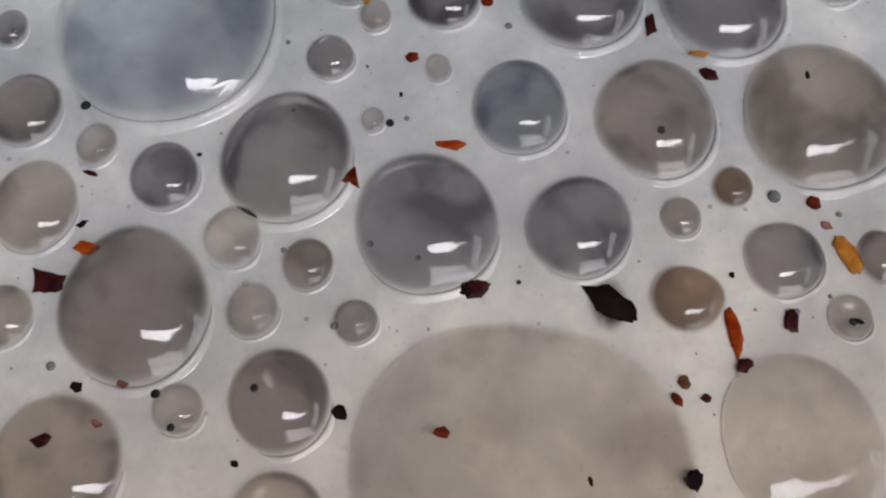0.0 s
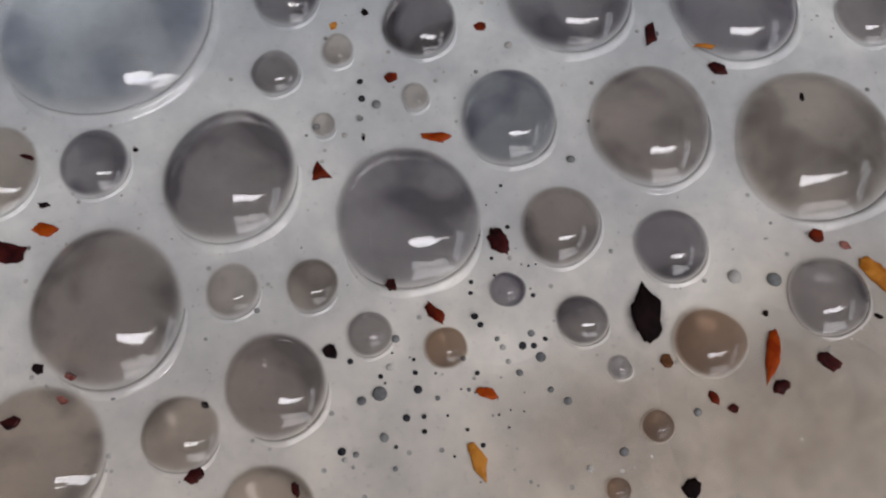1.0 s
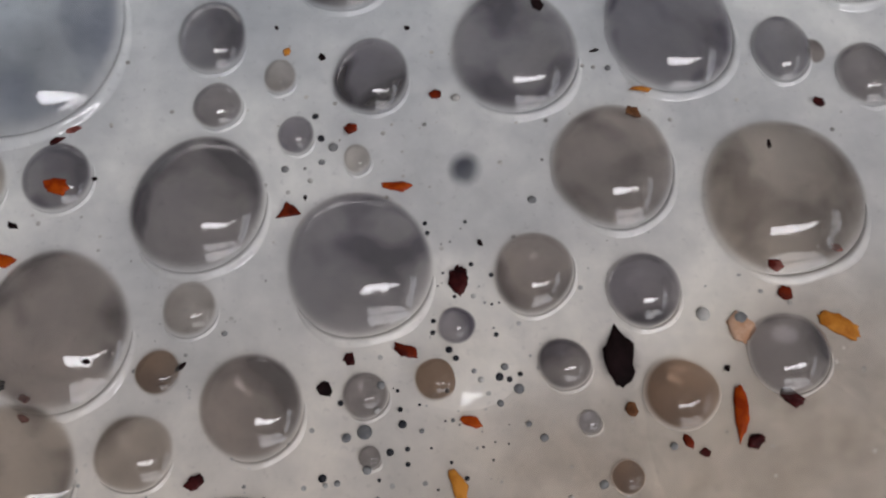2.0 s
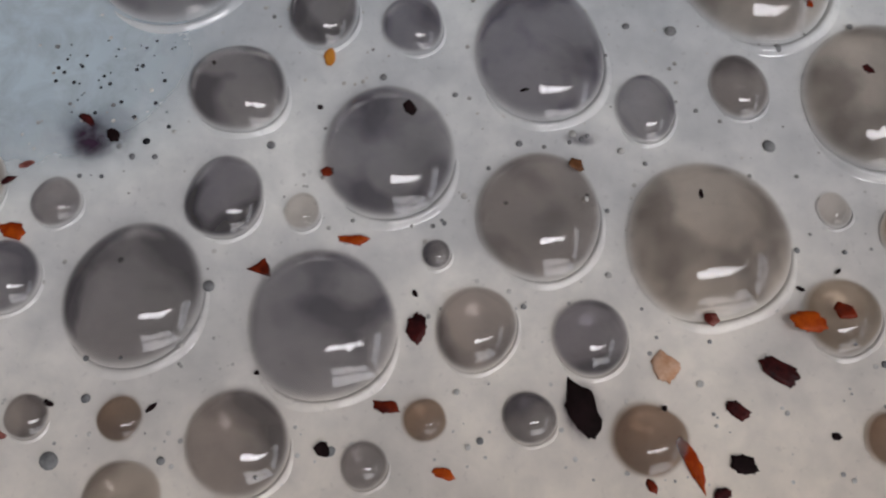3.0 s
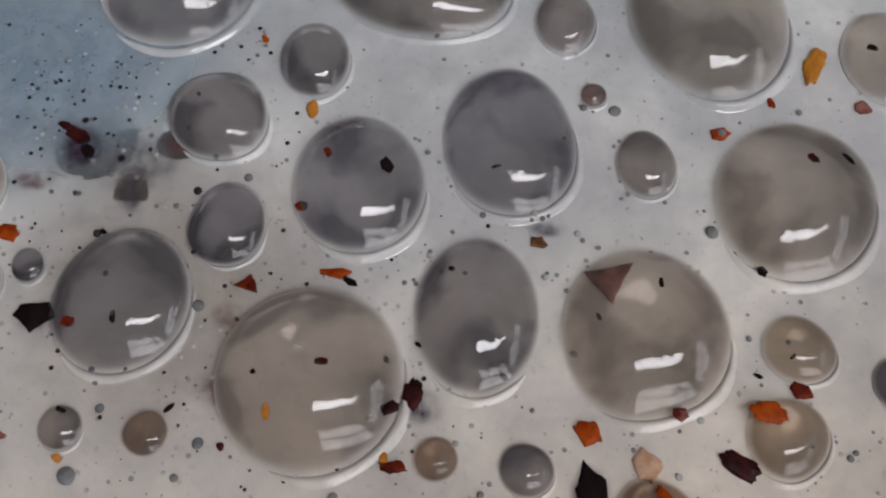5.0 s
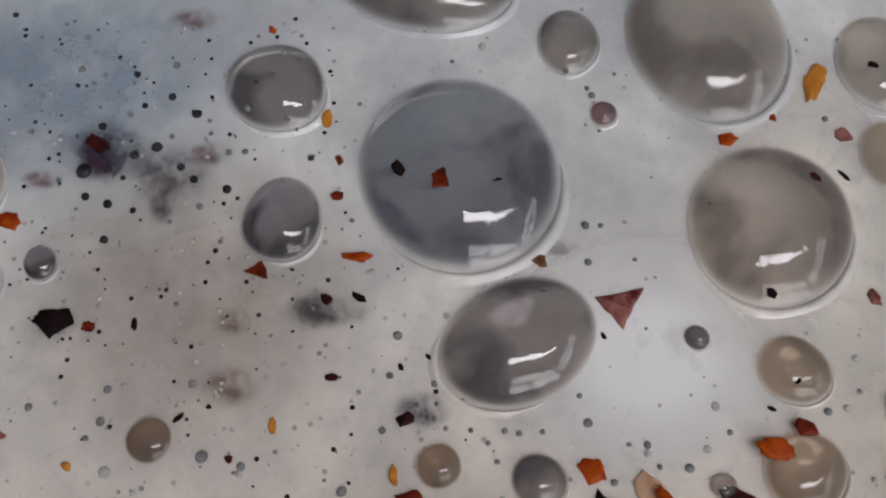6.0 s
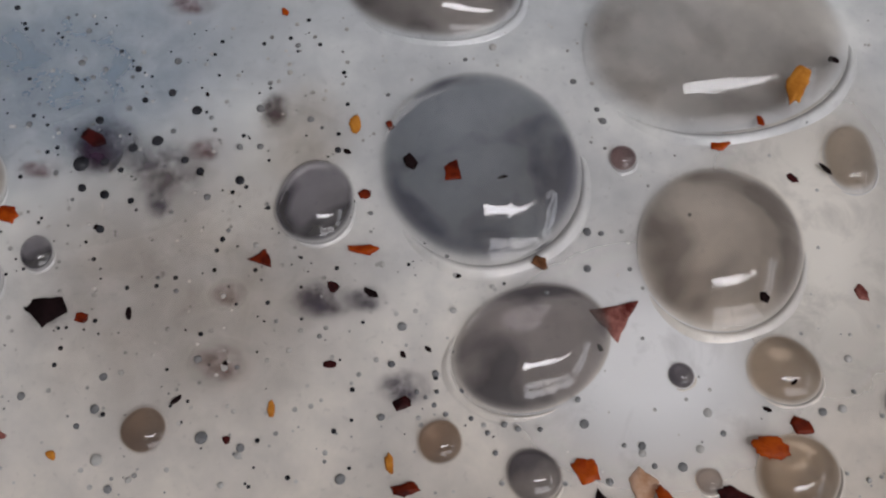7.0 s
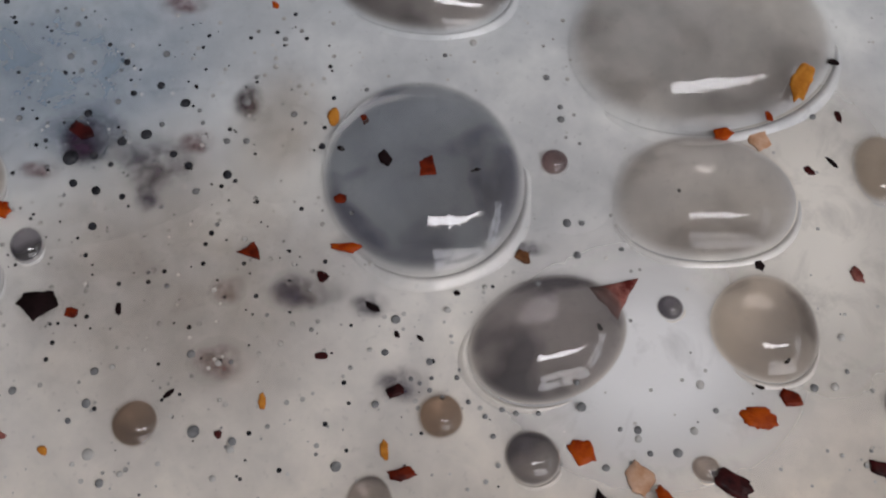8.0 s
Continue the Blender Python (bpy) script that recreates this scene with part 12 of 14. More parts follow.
    drift(d244, [(0, 56.37, 39.98, -0.8), (2.47, 56.37, 39.98, -0.8), (2.59, 56.37, 39.98, 1.94), (2.8, 55.22, 39.31, 1.45), (3, 53.59, 38.42, 0.35), (3.5, 49.21, 34.69, 0.06), (4, 46.25, 30.34, 0.01), (4.5, 45.69, 26.92, 0.01), (5.2, 46.75, 24.64, 0.02), (5.2, 46.75, 24.64, 0.02), (5.32, 46.75, 24.64, -0.8), (8, 46.75, 24.64, -0.8)])
    drift(d245, [(0, 29.87, 45.05, -0.8), (2.34, 29.87, 45.05, -0.8), (2.46, 29.87, 45.05, 0.01), (2.8, 25.71, 42.26, 0.01), (3, 22.92, 40.6, 0.01), (3.5, 18.4, 36.48, 0.01), (4, 16.16, 33.41, 0.01), (4.5, 16.53, 30.73, 0.01), (5.2, 18.37, 27.86, 0.07), (5.24, 18.36, 27.82, 0.14), (5.36, 18.36, 27.82, -0.8), (8, 18.36, 27.82, -0.8)])
    drift(d246, [(0, 15.99, 19.24, -0.8), (2.32, 15.99, 19.24, -0.8), (2.44, 15.99, 19.24, 0.01), (2.8, 12.7, 16.52, 0.01), (3, 9.99, 14.8, 0.01), (3.5, 6.09, 10.69, 0.01), (4, 3.95, 8.07, 0.02), (4.5, 4.22, 5.93, 0.16), (5.2, 5.45, 4.16, 0.16), (5.4, 5.63, 3.82, 0.17), (5.52, 5.63, 3.82, -0.8), (8, 5.63, 3.82, -0.8)])
    drift(d247, [(0, -17.97, 43.14, -0.8), (2.48, -17.97, 43.14, -0.8), (2.6, -17.97, 43.14, 0.01), (2.8, -19.98, 40.83, 0.01), (3, -22.46, 38.34, 0.01), (3.5, -25.88, 35.46, 0.01), (4, -27.68, 33.85, 0.01), (4.5, -26.94, 32.96, 0.01), (5.2, -23.97, 31.81, 0.01), (5.21, -23.97, 31.81, 0.01), (5.33, -23.97, 31.81, -0.8), (8, -23.97, 31.81, -0.8)])
    drift(d248, [(0, 59.91, 35.14, -0.8), (2.49, 59.91, 35.14, -0.8), (2.61, 59.91, 35.14, 0.29), (2.8, 58.68, 34.37, 0.29), (3, 55.89, 32.58, 0.36), (3.5, 50.61, 28.51, 1.05), (4, 47.59, 24.22, 0.98), (4.5, 46.58, 20.88, 0.82), (5.2, 47.48, 18.81, 0.03), (5.26, 47.47, 18.67, 0.02), (5.38, 47.47, 18.67, -0.8), (8, 47.47, 18.67, -0.8)])
    drift(d249, [(0, 55.04, -16.97, -0.8), (2.39, 55.04, -16.97, -0.8), (2.51, 55.04, -16.97, 0.01), (2.8, 53.31, -18.64, 0.01), (3, 52.66, -20.06, 0.01), (3.5, 51.4, -22.61, 0.01), (4, 50.44, -25.67, 0.01), (4.5, 50.16, -27.34, 0.01), (5.2, 50.13, -30.61, 0.01), (5.22, 50.13, -30.61, 0.01), (5.34, 50.13, -30.61, -0.8), (8, 50.13, -30.61, -0.8)])
    drift(d250, [(0, -20.11, -25.86, -0.8), (2.3, -20.11, -25.86, -0.8), (2.42, -20.11, -25.86, 1.63), (2.8, -20.51, -28.15, 1.85), (3, -21.5, -28.58, 1.37), (3.5, -22.05, -29.22, 0.02), (4, -22.71, -30.86, 0.01), (4.5, -22.13, -30.35, 0.01), (5.2, -20.48, -31.54, 0.01), (5.25, -20.48, -31.54, 0.01), (5.37, -20.48, -31.54, -0.8), (8, -20.48, -31.54, -0.8)])
    drift(d251, [(0, 20.52, 41.71, -0.8), (2.48, 20.52, 41.71, -0.8), (2.6, 20.52, 41.71, 0.2), (2.8, 17.83, 40.05, 0.26), (3, 15.1, 37.87, 0.99), (3.5, 10.81, 33.46, 1.46), (4, 8.93, 30.63, 1.49), (4.5, 9.6, 28.38, 0.02), (5.2, 11.22, 25.97, 0.1), (5.35, 11.39, 25.54, 0.14), (5.47, 11.39, 25.54, -0.8), (8, 11.39, 25.54, -0.8)])
    drift(d252, [(0, 29.57, 17.75, -0.8), (2.37, 29.57, 17.75, -0.8), (2.49, 29.57, 17.75, 0.01), (2.8, 26.19, 15.25, 0.01), (3, 23.3, 13.72, 0.01), (3.5, 18.85, 9.16, 0.01), (4, 16.69, 5.77, 0.01), (4.5, 16.61, 3.69, 0.01), (5.2, 17.24, 1.43, 0.01), (5.26, 17.26, 1.29, 0.01), (5.38, 17.26, 1.29, -0.8), (8, 17.26, 1.29, -0.8)])
    drift(d253, [(0, 35.96, -10.07, -0.8), (2.51, 35.96, -10.07, -0.8), (2.63, 35.96, -10.07, 0.01), (2.8, 34.73, -11.17, 0.01), (3, 32.43, -12.1, 0.02), (3.5, 29.43, -15.35, 0.17), (4, 27.9, -18.81, 0.06), (4.5, 27.85, -20.9, 0.01), (5.2, 27.9, -23.95, 0.02), (5.32, 27.97, -24.36, 0.01), (5.44, 27.97, -24.36, -0.8), (8, 27.97, -24.36, -0.8)])
    drift(d254, [(0, 1.47, 7.09, -0.8), (2.3, 1.47, 7.09, -0.8), (2.42, 1.47, 7.09, 2.81), (2.8, -1.42, 5.12, 0.01), (3, -3.96, 3.1, 0.03), (3.5, -6.82, -0.54, 0.04), (4, -8.65, -2.65, 0.01), (4.5, -8.5, -2.94, 0.01), (5.18, -6.58, -3.87, 0.01), (5.3, -6.58, -3.87, -0.8), (8, -6.58, -3.87, -0.8)])
    drift(d255, [(0, 10.27, 14.6, -0.8), (2.5, 10.27, 14.6, -0.8), (2.62, 10.27, 14.6, 0.04), (2.8, 8.6, 13.04, 0.03), (3, 5.97, 11.21, 0.09), (3.5, 2.4, 7.27, 0.12), (4, 0.19, 4.6, 0.78), (4.5, 0.31, 3.39, 0.02), (5.2, 1.58, 1.84, 0.01), (5.3, 1.66, 1.69, 0.01), (5.42, 1.66, 1.69, -0.8), (8, 1.66, 1.69, -0.8)])
    drift(d256, [(0, 28.82, 31.41, -0.8), (2.38, 28.82, 31.41, -0.8), (2.5, 28.82, 31.41, 1.14), (2.8, 24.92, 29.65, 0.14), (3, 22.09, 28.03, 0.35), (3.5, 17.47, 23.42, 0.64), (4, 15.34, 20.03, 1.03), (4.5, 15.2, 16.39, 1.71), (5.2, 16.13, 14.32, 1.55), (5.38, 16.28, 13.93, 1.44), (5.5, 16.28, 13.93, -0.8), (8, 16.28, 13.93, -0.8)])
    drift(d257, [(0, 57.46, -12, -0.8), (2.49, 57.46, -12, -0.8), (2.61, 57.46, -12, 0.01), (2.8, 56.23, -13.03, 0.01), (3, 54.16, -14.25, 0.01), (3.5, 51.15, -17.32, 0.01), (4, 48.78, -20.94, 0.01), (4.5, 48.24, -22.83, 0.01), (5.2, 48.23, -26, 0.01), (5.22, 48.23, -26, 0.01), (5.34, 48.23, -26, -0.8), (8, 48.23, -26, -0.8)])
    drift(d258, [(0, 54.28, 2.04, -0.8), (2.48, 54.28, 2.04, -0.8), (2.6, 54.28, 2.04, 0.01), (2.8, 53.25, 0.64, 0.01), (3, 50.55, -0.44, 0.01), (3.5, 46.48, -3.25, 0.01), (4, 43.33, -6.91, 0.19), (4.5, 42.21, -9.3, 0.71), (5.17, 41.37, -12.96, 1.6), (5.29, 41.37, -12.96, -0.8), (8, 41.37, -12.96, -0.8)])
    drift(d259, [(0, 4.97, -21.76, -0.8), (2.39, 4.97, -21.76, -0.8), (2.51, 4.97, -21.76, 0.01), (2.8, 4.15, -23.42, 0.01), (3, 2.92, -24.87, 0.01), (3.5, 1.44, -27.99, 0.01), (4, 0.46, -30.52, 0.01), (4.5, 1.97, -29.55, 0.01), (5.18, 3.14, -31.02, 0.01), (5.3, 3.14, -31.02, -0.8), (8, 3.14, -31.02, -0.8)])
    drift(d260, [(0, 25.07, -0.04, -0.8), (2.37, 25.07, -0.04, -0.8), (2.49, 25.07, -0.04, 0.01), (2.8, 22.9, -2.23, 0.01), (3, 20.63, -3.52, 0.01), (3.5, 17.43, -7.17, 0.01), (4, 15.42, -10.42, 0.44), (4.5, 15.44, -12.02, 0.39), (5.2, 15.88, -14.61, 1.12), (5.26, 15.93, -14.74, 1.07), (5.38, 15.93, -14.74, -0.8), (8, 15.93, -14.74, -0.8)])
    drift(d261, [(0, 47.19, -24.89, -0.8), (5.05, 47.19, -24.89, -0.8), (5.17, 47.19, -24.89, 0.01), (5.2, 47.19, -24.89, 0.01), (5.8, 47.41, -27.31, 0.02), (6, 47.55, -27.79, 0.04), (6.5, 46.86, -27.74, 0.01), (7, 46.87, -27.9, 0.01), (7.5, 46.46, -26.68, 0.01), (8, 46.58, -25.83, 0.01)])
    drift(d262, [(0, -37.55, 32.23, -0.8), (5.2, -37.55, 32.23, -0.8), (5.32, -37.55, 32.23, 0.01), (5.8, -36.14, 32.2, 0.01), (6, -35.63, 32.52, 0.01), (6.5, -35.26, 34.26, 0.01), (7, -34.99, 33.5, 0.01), (7.5, -36.22, 34.31, 0.01), (8, -36.71, 34.6, 0.01)])
    drift(d263, [(0, -41.53, 21.89, -0.8), (5.18, -41.53, 21.89, -0.8), (5.3, -41.53, 21.89, 0.01), (5.8, -40.19, 21.52, 0.01), (6, -39.7, 21.71, 0.01), (6.5, -39.93, 23.18, 0.01), (7, -39.76, 22.52, 0.01), (7.5, -40.89, 23.3, 0.01), (8, -41.41, 23.57, 0.01)])
    drift(d264, [(0, -25.64, 22.88, -0.8), (5.21, -25.64, 22.88, -0.8), (5.33, -25.64, 22.88, 2.56), (5.8, -23.44, 23.32, 2.93), (6, -22.42, 23.87, 2.97), (6.5, -20.97, 26.24, 0.01), (7, -20.67, 25.55, 0.01), (7.5, -22.02, 26.27, 0.01), (8, -22.64, 26.46, 0.01)])
    drift(d265, [(0, 49.65, -26.06, -0.8), (5.14, 49.65, -26.06, -0.8), (5.26, 49.65, -26.06, 0.01), (5.8, 49.84, -28.13, 0.01), (6, 49.95, -28.58, 0.01), (6.5, 49.29, -28.51, 0.01), (7, 49.3, -28.67, 0.01), (7.5, 48.95, -27.59, 0.01), (8, 49.26, -26.96, 0.01)])
    drift(d266, [(0, -0.69, -21.43, -0.8), (5.12, -0.69, -21.43, -0.8), (5.24, -0.69, -21.43, 0.01), (5.8, 0.12, -22.39, 0.01), (6, 0.33, -22.65, 0.01), (6.5, 0.07, -20.94, 0.01), (7, 0.32, -20.97, 0.01), (7.5, -0.21, -19.91, 0.01), (8, -0.07, -19.13, 0.77)])
    drift(d267, [(0, -18.6, -14.71, -0.8), (5.1, -18.6, -14.71, -0.8), (5.22, -18.6, -14.71, 4.4), (5.8, -19.3, -14.86, 0.01), (6, -18.98, -15.04, 0.01), (6.5, -18.85, -12.93, 0.01), (7, -18.71, -13.15, 0.01), (7.5, -19.48, -12.53, 0.01), (8, -19.75, -12.29, 0.01)])
    drift(d268, [(0, -24.22, -26.69, -0.8), (5.05, -24.22, -26.69, -0.8), (5.17, -24.22, -26.69, 0.02), (5.2, -24.22, -26.69, 0.02), (5.8, -23.92, -27.81, 0.01), (6, -23.67, -27.97, 0.01), (6.5, -24.01, -25.65, 0.01), (7, -23.92, -25.85, 0.01), (7.5, -24.74, -25.27, 0.01), (8, -24.92, -25.1, 0.01)])
    drift(d269, [(0, -0.44, -8.11, -0.8), (5.13, -0.44, -8.11, -0.8), (5.25, -0.44, -8.11, 1.53), (5.8, 0.14, -8.49, 0.15), (6, 0.46, -8.76, 0.01), (6.5, 0.84, -7.61, 0.01), (7, 1.24, -8.08, 0.01), (7.5, 0.65, -8.11, 0.01), (8, 0.54, -8.02, 0.01)])
    drift(d270, [(0, 23.49, -22.59, -0.8), (4.98, 23.49, -22.59, -0.8), (5.1, 23.49, -22.59, 0.29), (5.2, 23.49, -22.96, 0.31), (5.8, 23.8, -24.95, 0.01), (6, 23.89, -25.56, 0.01), (6.5, 23.36, -25.46, 0.01), (7, 23.29, -25.58, 0.01), (7.5, 22.83, -24.58, 0.01), (8, 22.91, -23.91, 0.01)])
    drift(d271, [(0, -43.1, -7.16, -0.8), (5.02, -43.1, -7.16, -0.8), (5.14, -43.1, -7.16, 3.31), (5.2, -42.97, -7.16, 3.17), (5.8, -42.88, -6.71, 0.01), (6, -42.52, -6.63, 0.01), (6.5, -43.37, -4.96, 0.01), (7, -43.3, -5.28, 0.01), (7.5, -44.21, -4.73, 0.01), (8, -44.55, -4.61, 0.01)])
    drift(d272, [(0, -28.56, -24.61, -0.8), (5.07, -28.56, -24.61, -0.8), (5.19, -28.56, -24.61, 0.01), (5.2, -28.56, -24.61, 0.01), (5.8, -28.38, -25.76, 0.01), (6, -28.14, -25.93, 0.01), (6.5, -28.48, -23.54, 0.01), (7, -28.4, -23.75, 0.01), (7.5, -29.18, -23.2, 0.01), (8, -29.4, -23.03, 0.01)])
    drift(d273, [(0, -43.65, 15.5, -0.8), (5.22, -43.65, 15.5, -0.8), (5.34, -43.65, 15.5, 0.01), (5.8, -42.57, 14.94, 0.01), (6, -42.09, 15.02, 0.01), (6.5, -42.5, 16.54, 0.01), (7, -42.51, 15.95, 0.01), (7.5, -43.54, 16.71, 0.01), (8, -44.11, 16.94, 0.01)])
    drift(d274, [(0, -9.22, -15.43, -0.8), (5.06, -9.22, -15.43, -0.8), (5.18, -9.22, -15.43, 3.54), (5.2, -9.22, -15.44, 3.58), (5.8, -8.66, -15.5, 0.01), (6, -8.28, -15.73, 0.01), (6.5, -8.27, -13.98, 0.01), (7, -8.07, -14.32, 0.01), (7.5, -8.74, -13.68, 0.01), (8, -8.91, -13.07, 0.01)])
    drift(d275, [(0, -22.25, 16.4, -0.8), (5.1, -22.25, 16.4, -0.8), (5.22, -22.25, 16.4, 0.06), (5.8, -20.06, 15.92, 0.03), (6, -19.28, 16.76, 0.18), (6.5, -16.38, 17.71, 0.01), (7, -15.98, 17.17, 0.01), (7.5, -17.33, 17.8, 0.01), (8, -18.23, 17.88, 0.01)])
    drift(d276, [(0, -24.93, -21.05, -0.8), (5.07, -24.93, -21.05, -0.8), (5.19, -24.93, -21.05, 1.19), (5.2, -24.94, -21.04, 1.15), (5.8, -25.98, -22.47, 0.01), (6, -25.79, -22.68, 0.01), (6.5, -25.72, -19.85, 0.01), (7, -25.67, -19.99, 0.01), (7.5, -26.38, -19.45, 0.01), (8, -26.61, -19.27, 0.01)])
    drift(d277, [(0, -26.02, -29.98, -0.8), (5.09, -26.02, -29.98, -0.8), (5.21, -26.02, -29.98, 0.01), (5.8, -25.67, -31.02, 0.01), (6, -25.42, -31.18, 0.01), (6.5, -25.78, -29.02, 0.01), (7, -25.69, -29.23, 0.01), (7.5, -26.48, -28.66, 0.01), (8, -26.67, -28.47, 0.01)])
    drift(d278, [(0, -26.42, -1.71, -0.8), (5.15, -26.42, -1.71, -0.8), (5.27, -26.42, -1.71, 0.73), (5.8, -25.15, -1.25, 0.11), (6, -24.57, -1.09, 0.01), (6.5, -23.97, 0.76, 0.01), (7, -23.61, 0.5, 0.01), (7.5, -24.58, 1.27, 0.01), (8, -25.1, 1.37, 0.01)])
    drift(d279, [(0, -45.04, 2.52, -0.8), (5.1, -45.04, 2.52, -0.8), (5.22, -45.04, 2.52, 0.01), (5.8, -44.43, 1.68, 0.01), (6, -44.37, 2.04, 0.01), (6.5, -44.87, 3.54, 0.01), (7, -45.06, 3.43, 0.01), (7.5, -45.68, 3.76, 0.01), (8, -46.07, 3.87, 0.01)])
    drift(d280, [(0, 0.96, -18.26, -0.8), (5.17, 0.96, -18.26, -0.8), (5.29, 0.96, -18.26, 0.29), (5.8, 1.72, -19.06, 0.04), (6, 2.05, -19.38, 0.01), (6.5, 1.96, -17.94, 0.01), (7, 2.19, -18.19, 0.01), (7.5, 1.62, -17.3, 0.01), (8, 1.69, -16.55, 0.01)])
    drift(d281, [(0, -36.44, -29.22, -0.8), (5.1, -36.44, -29.22, -0.8), (5.22, -36.44, -29.22, 0.01), (5.8, -35.94, -30.02, 0.01), (6, -35.71, -30.16, 0.01), (6.5, -36.49, -28.38, 0.01), (7, -36.43, -28.66, 0.01), (7.5, -37.19, -28.09, 0.01), (8, -37.48, -27.94, 0.01)])
    drift(d282, [(0, 51.81, -9.26, -0.8), (5.13, 51.81, -9.26, -0.8), (5.25, 51.81, -9.26, 0.01), (5.8, 51.09, -10.82, 0.01), (6, 50.84, -11.29, 0.01), (6.5, 49.63, -11.08, 0.01), (7, 49.63, -11.23, 0.01), (7.5, 49.24, -9.85, 0.01), (8, 49.33, -8.64, 0.01)])
    drift(d283, [(0, -43.26, 28.04, -0.8), (5.02, -43.26, 28.04, -0.8), (5.14, -43.26, 28.04, 0.01), (5.2, -43.09, 28.01, 0.01), (5.8, -41.43, 27.66, 0.01), (6, -40.94, 27.9, 0.01), (6.5, -40.99, 29.44, 0.01), (7, -40.77, 28.76, 0.01), (7.5, -41.95, 29.55, 0.01), (8, -42.47, 29.83, 0.01)])
    drift(d284, [(0, -55.93, 16.57, -0.8), (5.06, -55.93, 16.57, -0.8), (5.18, -55.93, 16.57, 0.01), (5.2, -55.93, 16.57, 0.01), (5.8, -54.89, 16.17, 0.01), (6, -54.5, 16.25, 0.01), (6.5, -55, 17.88, 0.01), (7, -54.93, 17.35, 0.01), (7.5, -55.89, 18.07, 0.01), (8, -56.39, 18.25, 0.01)])
    drift(d285, [(0, -28.78, -7.65, -0.8), (5.02, -28.78, -7.65, -0.8), (5.14, -28.78, -7.65, 0.01), (5.2, -28.63, -7.65, 0.01), (5.8, -27.99, -8.12, 0.01), (6, -27.58, -8.11, 0.01), (6.5, -27.36, -6, 0.01), (7, -27.17, -6.22, 0.01), (7.5, -28, -5.6, 0.01), (8, -28.4, -5.44, 0.01)])
    drift(d286, [(0, -11.1, -2.67, -0.8), (5.06, -11.1, -2.67, -0.8), (5.18, -11.1, -2.67, 0.01), (5.2, -11.1, -2.67, 0.01), (5.8, -9.89, -2.99, 0.01), (6, -9.41, -3.11, 0.01), (6.5, -8.57, -1.75, 0.01), (7, -8.22, -2.12, 0.01), (7.5, -9.05, -2.12, 0.01), (8, -9.64, -2.11, 0.22)])
    drift(d287, [(0, -19.2, 22.84, -0.8), (5.15, -19.2, 22.84, -0.8), (5.27, -19.2, 22.84, 0.95), (5.8, -17.41, 22.81, 0.3), (6, -16.63, 22.95, 1.04), (6.5, -13.79, 24.49, 0.01), (7, -13.47, 23.8, 0.01), (7.5, -15.15, 24.52, 0.01), (8, -16, 24.64, 0.01)])
    drift(d288, [(0, -34.28, 27.27, -0.8), (4.99, -34.28, 27.27, -0.8), (5.11, -34.28, 27.27, 0.01), (5.2, -33.99, 27.28, 0.01), (5.8, -32.02, 27.38, 0.01), (6, -31.46, 27.71, 0.01), (6.5, -31.32, 29.17, 0.01), (7, -31.03, 28.38, 0.01), (7.5, -32.26, 29.2, 0.01), (8, -32.73, 29.51, 0.01)])
    drift(d289, [(0, -50.75, 33.86, -0.8), (4.99, -50.75, 33.86, -0.8), (5.11, -50.75, 33.86, 0.01), (5.2, -50.49, 33.79, 0.01), (5.8, -48.99, 33.3, 0.01), (6, -48.52, 33.49, 0.01), (6.5, -48.5, 35.18, 0.01), (7, -48.32, 34.55, 0.01), (7.5, -49.48, 35.34, 0.01), (8, -50.02, 35.61, 0.01)])
    drift(d290, [(0, -21.31, -10.99, -0.8), (5.17, -21.31, -10.99, -0.8), (5.29, -21.31, -10.99, 1.87), (5.8, -21.37, -11.25, 0.01), (6, -20.99, -11.32, 0.01), (6.5, -20.65, -9.28, 0.01), (7, -20.45, -9.48, 0.01), (7.5, -21.24, -8.88, 0.01), (8, -21.6, -8.68, 0.01)])
    drift(s1, [(0, -45.8, 23.04, 0.01), (0.3, -47.7, 23.96, 0.01), (0.5, -48.97, 24.6, 0.01), (0.75, -51.34, 24.44, 0.01), (0.87, -51.34, 24.44, -0.5), (8, -51.34, 24.44, -0.5)])
    drift(s2, [(0, -43.5, -0.83, 0.01), (0.3, -44.64, 0, 0.01), (0.5, -45.42, 0.56, 0.01), (0.75, -47.21, 1.06, 0.01), (0.87, -47.21, 1.06, -0.5), (8, -47.21, 1.06, -0.5)])
    drift(s3, [(0, -41.46, -21.61, 0.01), (0.3, -41.94, -21.07, 0.01), (0.5, -42.3, -20.7, 0.01), (0.75, -44.09, -20.12, 0.01), (0.87, -44.09, -20.12, -0.5), (8, -44.09, -20.12, -0.5)])
    drift(s4, [(0, -23.19, 25.1, 0.01), (0.3, -23.89, 23.96, 0.01), (0.5, -24.36, 23.22, 0.01), (0.75, -26.7, 23.33, 0.01), (0.87, -26.7, 23.33, -0.5), (8, -26.7, 23.33, -0.5)])
    drift(s5, [(0, -22.75, 0.21, 0.01), (0.3, -22.35, 0, 0.01), (0.5, -22.37, -0.11, 0.01), (0.75, -23.46, 0.09, 0.01), (0.87, -23.46, 0.09, -0.5), (8, -23.46, 0.09, -0.5)])
    drift(s6, [(0, -20.92, -22.05, 0.01), (0.3, -21, -21.07, 0.01), (0.5, -21.16, -20.32, 0.01), (0.75, -21.99, -19.57, 0.01), (0.87, -21.99, -19.57, -0.5), (8, -21.99, -19.57, -0.5)])
